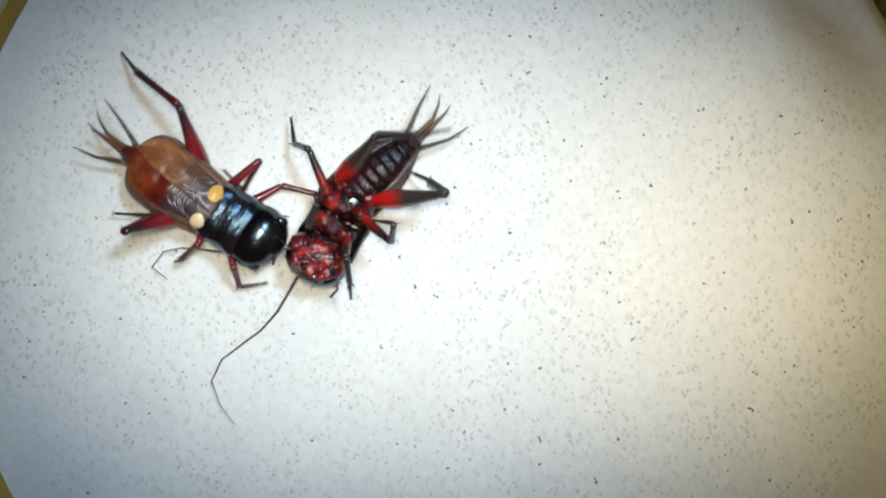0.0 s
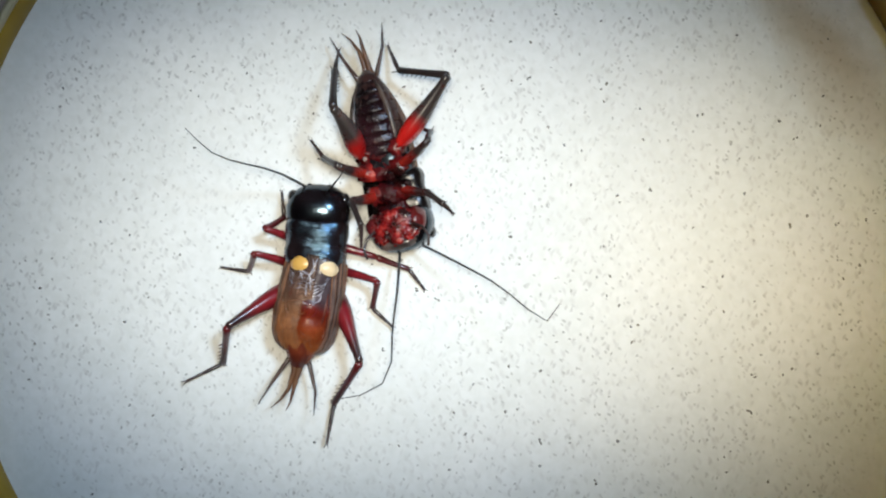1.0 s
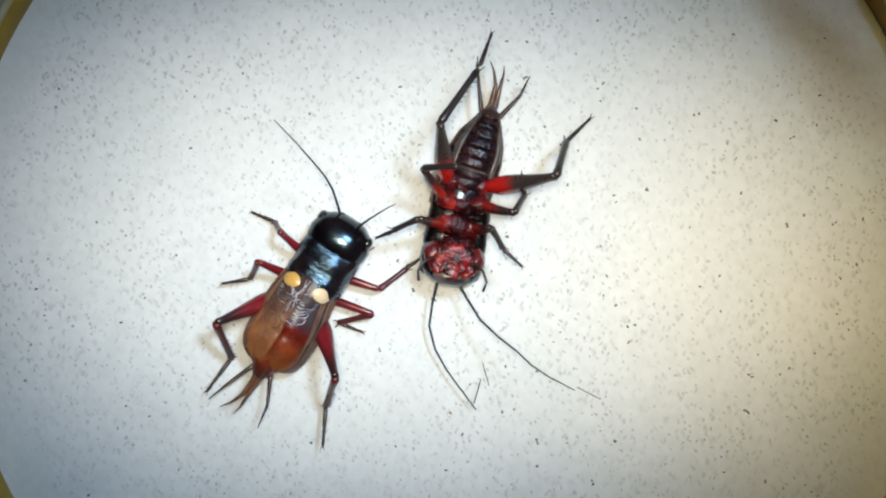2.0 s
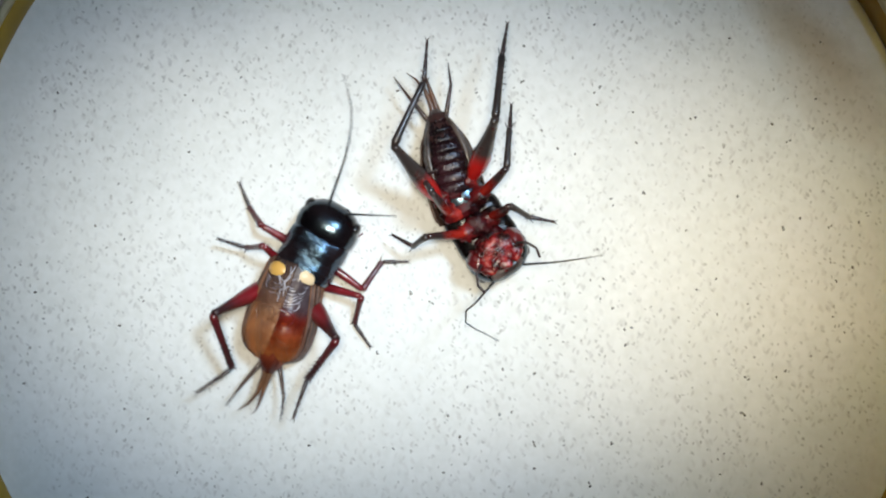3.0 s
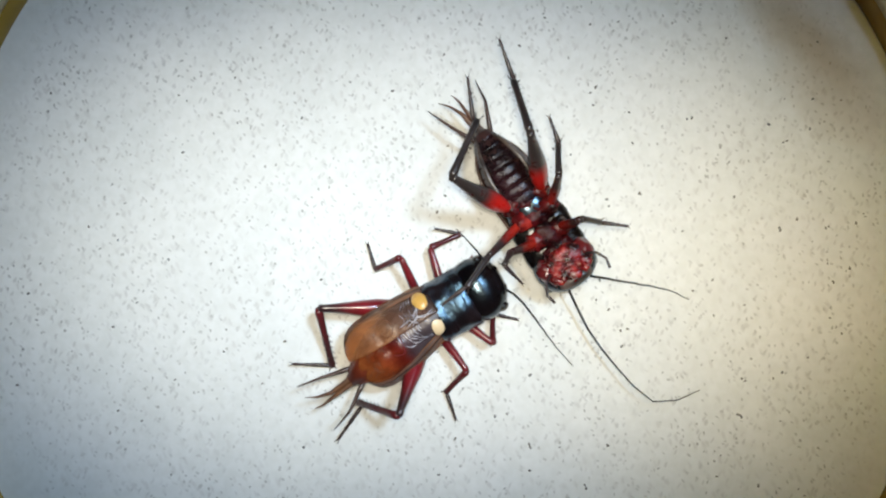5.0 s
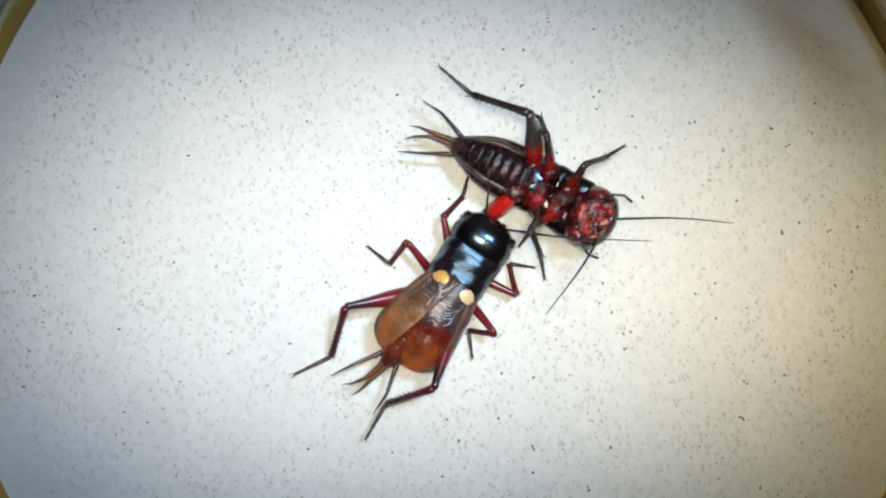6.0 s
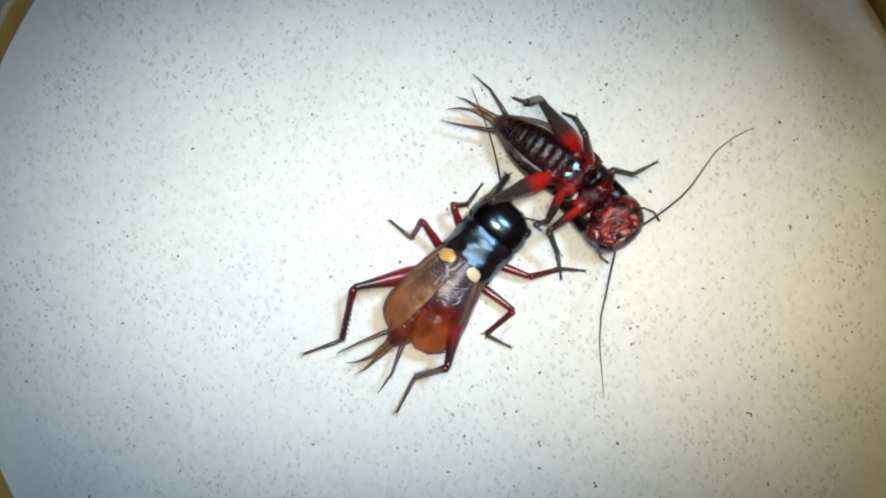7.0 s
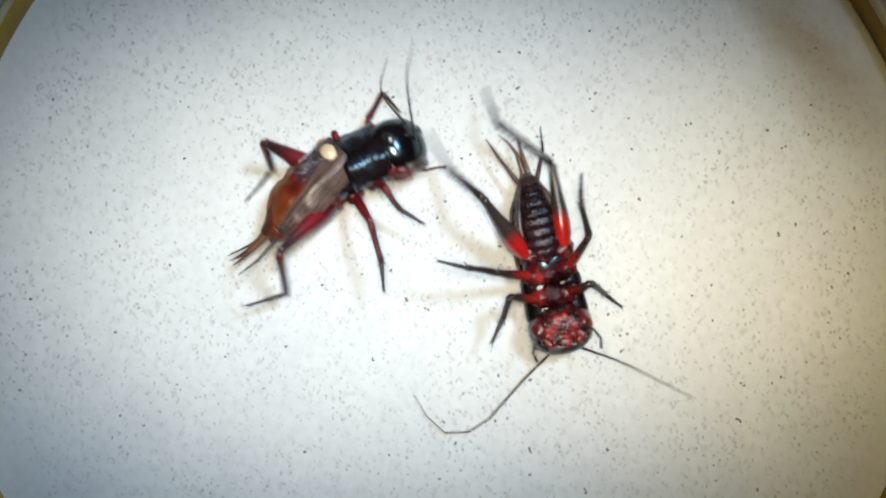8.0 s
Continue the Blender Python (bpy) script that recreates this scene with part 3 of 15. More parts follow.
    abdomen = part("abdomen", lofted([(x, w_ * thin, h_ * thin, c_) for x, w_, h_, c_ in ((-2.6, 3.2, 2.8, -0.2), (-5, 3.6, 3.1, -0.2), (-9, 3.6, 3.1, -0.3), (-12, 2.7, 2.3, -0.4), (-14.5, 1.4, 1.3, -0.5), (-15.6, 0.6, 0.6, -0.6))], 22, 2.0, 1.0, -PIVOT), look_["belly_edge"], root)
    got["bend"].append(abdomen)
    xs = [-3.0 - 1.52 * i for i in range(9)]
    for i, (a, b) in enumerate(zip(xs, xs[1:])):
        w = lambda x: float(np.interp(-x, (2.6, 5, 9, 12, 14.5, 15.6), (3.3, 3.75, 3.8, 2.9, 1.6, 0.7))) * (0.5 + 0.5 * look_["girth"])
        seg = lofted([(a, w(a) * 1.0, w(a) * 1.0, -0.35), (a - 0.2, w(a - 0.2) * 1.012, w(a - 0.2) * 1.01, -0.35), (b + 0.30, w(b + 0.3) * 1.02, w(b + 0.3) * 1.02, -0.35),
                      (b + 0.02, w(b) * 0.985, w(b) * 0.98, -0.35)], 24, 2.2, 1.0, -PIVOT)
        part("abdomen_segment", seg, look_["belly"], abdomen)
        plate = belly_plate(a - PIVOT, b + 0.06 - PIVOT, w(a), w(b), i)
        part("belly_plate", plate, look_["plate"], abdomen)
    folded = lofted([(0.2, 1.6, 0.5, 3.0), (-2, 2.6, 0.6, 3.15), (-6, 2.9, 0.6, 3.1), (-10, 2.5, 0.6, 2.6), (-13, 1.6, 0.5, 1.7), (-15.5, 0.9, 0.35, 0.8)], 18, 2.0, 1.0, -PIVOT)
    for v in folded.verts:
        v.co.z += 0.35 * math.sin(v.co.y * 3.4 + v.co.x * 0.35) + 0.2 * noise.noise(v.co * 0.9)
    part("folded_hindwing", folded, HINDWING, abdomen, "crumpled red-brown folded hindwing")
    for s in (-1, 1):
        x = -14.6 - PIVOT
        line = [(-3.4, 2.5, -2.4), (-6, 2.75, -2.6), (-9, 2.7, -2.95), (-12, 2.05, -2.4), (-14, 1.2, -1.7)]
        part("side_membrane", tube([(a - PIVOT, s * c, e) for a, c, e in line], [0.3, 0.42, 0.42, 0.34, 0.15], 8), look_["belly_edge"], abdomen)
        for q, (near, far) in enumerate(((0.24, 0.2), (0.5, 0.42), (0.76, 0.7))):
            seam = []
            for i in range(15):
                a = -4.0 - 0.68 * i
                c = (near + (far - near) * i / 14) * math.pi / 2 + 0.05 * noise.noise(Vector((i * 0.7, q, s)))
                g = float(np.interp(-a, (2.6, 5, 9, 12, 14.5), (3.3, 3.75, 3.8, 2.9, 1.6))) * (0.5 + 0.5 * look_["girth"])
                seam.append((a - PIVOT, s * g * 1.0 * math.sin(c), -0.35 - g * math.cos(c)))
            part("belly_seam", tube(seam, [0.02] + [0.07 + 0.045 * noise.noise(Vector((i * 1.3, q * 3, s))) for i in range(13)] + [0.02], 5), look_["seam"], abdomen)
        part("cercus", hairy_spike([(x + 1.2, s * 0.9, -0.5), (x - 1.0, s * 1.9, -0.5), (x - 3.9, s * 3.2, -0.2), (x - 7.3, s * 4.1 + 0.4, 0.5)], [0.40, 0.33, 0.21, 0.05], rng), CERCUS, abdomen, "thin dark cercus")
        part("hindwing_tail", tube([(x + 3.0, s * 0.55, 0.9), (x + 0.6, s * 0.42, 0.5), (x - 1.6, s * 0.3, 0.4), (x - 4.2, s * 0.35 + 0.25, 0.35), (x - 6.1, s * 0.75 + 0.75, 0.4), (x - 7.4, s * 1.1 + 1.5, 0.5)],
                                   [1.0, 0.78, 0.56, 0.36, 0.2, 0.04], 8, None, 0.8), TAIL, abdomen, "pointed brown tip of a folded hindwing")
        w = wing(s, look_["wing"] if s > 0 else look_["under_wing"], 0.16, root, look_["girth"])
        wing_veins(s, look_["vein"], w, look_["girth"])
        if spots:
            harp_veins(s, SILVER, w, rng)
        got["wl" if s > 0 else "wr"] = w
        if spots:
            bm = bmesh.new()
            turns = 22
            loops = [[bm.verts.new(wing_point(0.105 + 0.07 * k / 5 * math.cos(2 * math.pi * i / turns) * (1 + 0.12 * noise.noise(Vector((i * 0.8, s, 0)))),
                                              (0.33 if s > 0 else 0.46) + (0.175 if s > 0 else 0.14) * k / 5 * math.sin(2 * math.pi * i / turns), s, 0.74 - 0.36 * (k / 5) ** 2.2))
                      for i in range(turns)] for k in range(1, 6)]
            bm.faces.new(loops[0])
            for p, q in zip(loops, loops[1:]):
                for i in range(turns):
                    bm.faces.new((p[i], p[(i + 1) % turns], q[(i + 1) % turns], q[i]))
            part("wing_spot", bm, YELLOW if s > 0 else CREAM, w, "bright yellow spot" if s > 0 else "pale cream spot")

    # legs
    for side, s in (("l", 1), ("r", -1)):
        for k in "123":
            x, y, z = HIPS[k]
            lf, lt, ls = BONES[k]
            part("coxa", lump((x, s * y * 0.86, z + 0.1), (1.45, 1.6, 1.05), (0, 0, s * 20), rough=0.5, seed=s + int(k)), look_["coxa"], root)
            thigh = part("femur", femur_shape(k, lf), look_["hind_femur"] if k == "3" else look_["femur"], root, look_["femur_label"])
            got[side + k + "f"] = thigh
            got[side + k + "t"] = part("tibia", tibia_shape(k, lt, rng), look_["tibia"], thigh, "spiny dark hind shin" if k == "3" else "")
            got[side + k + "s"] = part("tarsus", tarsus_shape(ls), FOOT, thigh)

    # feelers, each a chain of stiff pieces
    for side in ("al", "ar"):
        step = feeler_length / 8
        first = None
        for i in range(8):
            r0, r1 = 0.20 - 0.0185 * i, 0.20 - 0.0185 * (i + 1)
            bm = tube([(-0.03, 0, 0), (step * 0.33, 0, 0.02), (step * 0.66, 0, 0.02), (step + 0.03, 0, 0)], [r0, r0 * 0.67 + r1 * 0.33, r0 * 0.33 + r1 * 0.67, r1], 7)
            ob = part("antenna" if i == 0 else "antenna_segment", bm, FEELER, first or root, "long thin dark feeler" if i == 0 else "")
            first = first or ob
            got[side + str(i)] = ob
    return got


def box(name, size, centre, material, label, category="", kind="structure"):
    bm = bmesh.new()
    bmesh.ops.create_cube(bm, size=1.0)
    for v in bm.verts:
        v.co = Vector((v.co.x * size[0], v.co.y * size[1], v.co.z * size[2]))
    bmesh.ops.bevel(bm, geom=bm.edges[:], offset=min(size) * 0.08, segments=2, affect="EDGES", profile=0.5)
    ob = part(name, bm, material, None, "", 1.0)
    for f in ob.data.polygons:
        f.use_smooth = False
    ob.location = centre
    return tagged(ob, label, category, "", kind)


# ---- the room, closed around the table ----
box("floor", (3.2, 3.2, 0.1), (0, 0, -0.80), BOARDS, "brown worn wooden floor of the room")
box("ceiling", (3.2, 3.2, 0.1), (0, 0, 1.80), PAINT, "matt white ceiling of the room")
box("wall_north", (3.2, 0.1, 2.5), (0, 1.65, 0.5), PAINT, "matt white painted wall of the room")
box("wall_south", (3.2, 0.1, 2.5), (0, -1.65, 0.5), PAINT, "matt white painted wall of the room")
box("wall_east", (0.1, 3.2, 2.5), (1.65, 0, 0.5), PAINT, "matt white painted wall of the room")
box("wall_west", (0.1, 3.2, 2.5), (-1.65, 0, 0.5), PAINT, "matt white painted wall of the room")

DISH = (1.2 * MM, -1.9 * MM)
R = 72.9


def table():
    root = tagged(new("table"), "plain beige table that carries the dish", "table")
    root.location = (0, 0, -0.75)
    bm = bmesh.new()
    bmesh.ops.create_cube(bm, size=1.0)
    for v in bm.verts:
        v.co = Vector((v.co.x * 1.0, v.co.y * 0.7, v.co.z * 0.03 + 0.733))
    bmesh.ops.bevel(bm, geom=bm.edges[:], offset=0.004, segments=3, affect="EDGES", profile=0.5)
    part("tabletop", bm, TABLE, root, "", 1.0)
    for sx in (-1, 1):
        for sy in (-1, 1):
            part("leg", tube([(sx * 0.44, sy * 0.29, 0), (sx * 0.44, sy * 0.29, 0.72)], [0.018, 0.024], 12), TABLE, root, "", 1.0)


def revolved(profile, n=160):
    """A ring turned about z from a closed outline of (radius, height)."""
    bm = bmesh.new()
    rings = [[bm.verts.new((r * math.cos(2 * math.pi * i / n), r * math.sin(2 * math.pi * i / n), z)) for i in range(n)] for r, z in profile]
    for a, b in zip(rings, rings[1:] + rings[:1]):
        for i in range(n):
            bm.faces.new((a[i], a[(i + 1) % n], b[(i + 1) % n], b[i]))
    return bm


def dish():
    root = tagged(new("round_dish"), "round shallow dish with speckled white floor and ochre rim", "dish")
    root.location = (DISH[0], DISH[1], -2.0 * MM)
    bm = bmesh.new()
    bmesh.ops.create_circle(bm, cap_ends=True, radius=R + 0.2, segments=160)
    top = bmesh.ops.extrude_face_region(bm, geom=bm.faces[:])
    for v in (g for g in top["geom"] if isinstance(g, bmesh.types.BMVert)):
        v.co.z += 2.0
    base = part("dish_floor", bm, FLOOR, root, "speckled white floor")
    for f in base.data.polygons:
        f.use_smooth = False
    part("rim_wall", revolved([(R, 0.2), (R + 0.05, 1.6), (R + 0.25, 2.6), (R + 0.55, 6.6), (R + 1.3, 6.9), (R + 1.35, 0.2)]), RIM, root, "ochre yellow plastic wall")
    part("rim_lip", revolved([(R + 0.6, 6.7), (R + 0.75, 7.3), (R + 1.2, 7.6), (R + 1.7, 7.4), (R + 2.0, 6.8), (R + 2.0, 5.4), (R + 1.37, 5.4), (R + 1.37, 6.75)]), LIP, root, "pale worn lip")


table()
dish()

# ---- the two crickets ----
winner = cricket("glossy black cricket with brown wings and two yellow spots, standing", dict(
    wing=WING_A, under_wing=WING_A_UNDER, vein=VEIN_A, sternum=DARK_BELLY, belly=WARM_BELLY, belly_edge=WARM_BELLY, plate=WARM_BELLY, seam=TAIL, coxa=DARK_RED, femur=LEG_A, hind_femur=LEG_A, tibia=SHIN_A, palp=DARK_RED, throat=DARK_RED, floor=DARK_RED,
    girth=1.0, shield=SHIELD, femur_label="dark red thigh"), 22.4, True, 3)
loser = cricket("dark cricket with red thighs, lying on its back", dict(
    wing=WING_B, under_wing=WING_B, vein=TAIL, sternum=STERNUM_B, belly=BROWN_BELLY, belly_edge=PALE_BELLY, plate=DARK_BELLY, seam=SEAM, coxa=COXA_RED, femur=LEG_B_SHORT, hind_femur=LEG_B, tibia=SHIN_B, palp=FOOT, throat=STERNUM_B, floor=RED_MOUTH,
    girth=0.9, shield=DULL, femur_label="thigh, bright red at the base and black beyond"), 28.6, False, 8)


# ---- loose dark grains and grey flecks on the dish floor ----
def grains(places, size, material, label, seed):
    rng = random.Random(seed)
    for u, v in places:
        k = size * rng.uniform(0.8, 1.2)
        bm = lump((0, 0, 0.03), (0.34 * k, 0.22 * k, 0.07), (0, 0, rng.uniform(0, 180)), None, 0.6, u)
        ob = part("grain", bm, material, None)
        ob.location = ((u - 784) * 0.083 * MM, (441 - v) * 0.083 * MM, 0)
        tagged(ob, label, "grain", "grains of dirt")


grains(((903, 413), (213, 565), (552, 780), (1497, 488), (1332, 727), (712, 145), (1064, 27), (103, 148), (1488, 388), (1246, 502), (155, 873), (62, 505),
        (1460, 161), (1469, 59), (1414, 235), (1382, 206), (1306, 52), (998, 249), (1288, 833), (955, 822), (1055, 854), (1095, 778)), 0.62, GRIT, "tiny dark grain of dirt on the white floor", 5)
grains(((938, 65), (937, 128), (904, 134), (1139, 239), (1069, 171), (1153, 330), (1010, 320), (1080, 483), (1074, 518), (1096, 535), (1117, 573), (1320, 335), (1432, 374),
        (1537, 382), (1228, 396), (1402, 395), (1526, 463), (1511, 579), (675, 616), (899, 644), (801, 727), (793, 829), (957, 782), (1405, 648), (1339, 663), (1362, 850),
        (1284, 806), (222, 714), (264, 732), (53, 604), (42, 668), (519, 591), (983, 15), (1245, 194), (1455, 214), (1490, 551), (316, 828)), 0.66, FLECK, "small grey fleck on the white floor", 6)
grains((
        (853, 149), (902, 64), (933, 130), (970, 217), (1029, 259), (810, 243), (834, 255), (850, 248), (805, 332), (791, 361), (902, 412), (1074, 139),
        (1064, 149), (1133, 184), (1236, 196), (1151, 328), (1093, 339), (1097, 351), (1432, 375), (1483, 391), (1281, 483), (1401, 391), (1283, 546),
        (1130, 570), (1119, 601), (956, 652), (1333, 659), (1389, 659), (914, 721), (893, 725), (822, 765), (954, 775), (1093, 777), (1326, 723), (1053, 848),
        (768, 523), (735, 509), (707, 455), (170, 386), (222, 410), (1408, 238)), 0.7, FLECK, "small grey fleck on the white floor", 7)
grains((
        (431, 121), (331, 152), (345, 162), (338, 254), (312, 445), (388, 452), (550, 193), (584, 481), (655, 462), (734, 505), (774, 526), (410, 609),
        (674, 612), (703, 786), (1329, 724), (955, 779), (1496, 486)), 0.6, FLECK, "small grey fleck on the white floor", 9)


def motions():
    walk(winner["body"], [(0, at(-32.64, 5.6, 4.65, 0, 0, -32)), (0.1, at(-34.52, 2.4, 4.65, 0, 0, -14)), (0.2, at(-35.19, 3.86, 4.65, 0, 0, -5)), (0.3, at(-33.31, 2.95, 4.65, 0, 0, -4)), (0.4, at(-29.3, -1.18, 4.65, 0, 0, 2)), (0.5, at(-24.01, -6.82, 4.65, 0, 0, 27)), (0.6, at(-20.6, -6.97, 4.65, 0, 0, 30)), (0.7, at(-17.41, -10.05, 4.65, 0, 0, 52)), (0.8, at(-17.81, -9.43, 4.65, 0, 0, 59)), (1, at(-18.66, -1.19, 4.65, 0, 0, 86)), (1.2, at(-17.63, -0.46, 4.65, 0, 0, 60)), (1.4, at(-17.78, -3.15, 4.65, 0, 0, 50)), (1.5, at(-17.88, -2.76, 4.65, 0, 0, 52)), (1.7, at(-17.59, -3.16, 4.65, 0, 0, 50)), (2.8, at(-22.53, -7.06, 4.65, 0, 0, 96)), (3, at(-19.66, -2.12, 4.65, 0, 0, 60)), (3.2, at(-16.58, -1.77, 4.65, 0, 0, 0)), (3.4, at(-10.36, -1.8, 4.65, 0, 0, -8)), (3.5, at(-4.15, -6.21, 4.65, 5, 0, 11)), (3.7, at(-0.72, -7.14, 4.65, 0, 0, 43)), (3.8, at(-0.98, -5.89, 4.65, 0, 0, 51)), (4, at(0.14, -9.92, 4.65, 0, 0, 64)), (4.2, at(-0.65, -4.5, 4.65, 0, 0, 55)), (4.3, at(-1.51, -7.58, 4.65, 0, 0, 70)), (4.5, at(-0.32, -8.46, 4.65, 0, 0, 23)), (4.7, at(0.02, -8.61, 4.65, 0, 0, 23)), (5.8, at(1.91, -4.15, 4.65, 0, 0, 57)), (6, at(2.45, -3.34, 4.65, 0, 0, 57)), (6.2, at(2.24, -3.66, 4.65, 0, 0, 58)), (6.3, at(-0.67, -4.18, 4.65, 0, 0, 70)), (6.5, at(1.56, -2.66, 4.65, 0, 0, 61)), (7, at(3.05, -1.49, 4.65, 0, 0, 49)), (7.2, at(1.16, -2.26, 4.65, 0, 0, 54)), (7.3, at(-4.33, -2.86, 4.65, 0, 0, 60)), (7.5, at(-5.62, 2.65, 4.65, 0, 0, 61)), (7.7, at(-1.64, 8.19, 4.65, 0, 0, 39)), (7.8, at(-1.19, 7.72, 4.65, 0, 0, 32)), (7.9, at(-4.38, 7.38, 4.65, -8, 0, 7)), (8, at(-12.1, 13.61, 6.23, -44, 0, 24))])
    p = (-3.32, 0, 0)
    for piece in winner["bend"]:
        walk(piece, [(0, at(*p, 0, 0, -2)), (0.1, at(*p, 0, 0, -7)), (0.2, at(*p, 0, 0, -3)), (0.3, at(*p, 0, 0, -6)), (0.4, at(*p, 0, 0, 1)), (0.5, at(*p, 0, 0, -12)), (0.6, at(*p, 0, 0, -11)), (0.7, at(*p, 0, 0, -19)), (0.8, at(*p, 0, 0, -19)), (1, at(*p, 0, 0, -7)), (1.2, at(*p, 0, 0, 2)), (1.4, at(*p, 0, 0, 4)), (1.5, at(*p, 0, 0, 8)), (1.7, at(*p, 0, 0, 1)), (2.8, at(*p, 0, 0, 11)), (3, at(*p, 0, 0, 14)), (3.2, at(*p, 0, 0, 4)), (3.4, at(*p, 0, 0, 5)), (3.5, at(*p, 0, 0, 5)), (3.7, at(*p, 0, 0, -8)), (3.8, at(*p, 0, 0, -1)), (4, at(*p, 0, 0, -9)), (4.2, at(*p, 0, 0, 4)), (4.3, at(*p, 0, 0, -12)), (4.5, at(*p, 0, 0, 14)), (4.7, at(*p, 0, 0, 14)), (5.8, at(*p, 0, 0, -6)), (6, at(*p, 0, 0, -10)), (6.2, at(*p, 0, 0, -10)), (6.3, at(*p, 0, 0, -16)), (6.5, at(*p, 0, 0, -12)), (7, at(*p, 0, 0, -3)), (7.2, at(*p, 0, 0, -9)), (7.3, at(*p, 0, 0, -7)), (7.5, at(*p, 0, 0, 6)), (7.7, at(*p, 0, 0, 16)), (7.8, at(*p, 0, 0, 20)), (7.9, at(*p, -1, -3, 24)), (8, at(*p, -20, -14, 15))])
    walk(winner["wl"], [(0, at(-3.49, 0.11, 0.25, -6, 2, -7)), (0.1, at(-3.45, 0.11, 0.2, -5, 1, -12)), (0.2, at(-3.43, 0.08, 0.16, -4, 1, -7)), (0.3, at(-3.4, 0.06, 0.12, -3, 1, -9)), (0.4, at(-3.39, 0.04, 0.1, -3, 1, 3)), (0.5, at(-3.37, 0.04, 0.08, -2, 1, -10)), (0.6, at(-3.38, 0.05, 0.1, -3, 1, -9)), (0.7, at(-3.38, 0.08, 0.12, -3, 1, -18)), (0.8, at(-3.36, 0.05, 0.08, -2, 1, -17)), (1, at(-3.32, 0, 0, 0, 0, -7)), (1.2, at(-3.38, 0.02, 0.08, -2, 1, 3)), (1.4, at(-3.42, 0.04, 0.13, -4, 1, 4)), (1.5, at(-3.45, 0.04, 0.16, -4, 1, 7)), (1.7, at(-3.47, 0.09, 0.2, -5, 1, -3)), (2.8, at(-3.38, 0.02, 0.08, -2, 1, 9)), (3, at(-3.48, 0.05, 0.2, -5, 1, 9)), (3.2, at(-3.41, 0.04, 0.12, -3, 1, 6)), (3.4, at(-3.41, 0.04, 0.12, -3, 1, 6)), (3.5, at(-3.41, 0.04, 0.12, -3, 1, 7)), (3.7, at(-3.4, 0.06, 0.12, -3, 1, -7)), (3.8, at(-3.4, 0.05, 0.12, -3, 1, 0)), (4, at(-3.46, 0.1, 0.2, -5, 1, -10)), (4.2, at(-3.5, 0.1, 0.25, -6, 2, -2)), (4.3, at(-3.46, 0.13, 0.23, -6, 2, -17)), (4.5, at(-3.47, 0.07, 0.2, -5, 1, 6)), (4.7, at(-3.47, 0.07, 0.2, -5, 1, 5)), (5.8, at(-3.61, 0.21, 0.43, -11, 3, -12)), (6, at(-3.59, 0.23, 0.43, -11, 3, -16)), (6.2, at(-3.59, 0.23, 0.43, -11, 3, -16)), (6.3, at(-3.57, 0.25, 0.43, -11, 3, -22)), (6.5, at(-3.6, 0.22, 0.43, -11, 3, -14)), (7, at(-3.63, 0.17, 0.43, -11, 3, -5)), (7.2, at(-3.61, 0.2, 0.43, -11, 3, -11)), (7.3, at(-3.62, 0.19, 0.43, -11, 3, -9)), (7.5, at(-3.63, 0.17, 0.43, -11, 3, -3)), (7.7, at(-3.58, 0.08, 0.34, -9, 2, 9)), (7.8, at(-3.63, 0.08, 0.38, -10, 2, 12)), (7.9, at(-3.57, 0.04, 0.28, -8, -1, 17)), (8, at(-3.48, 0.03, 0.13, -25, -13, 11))])
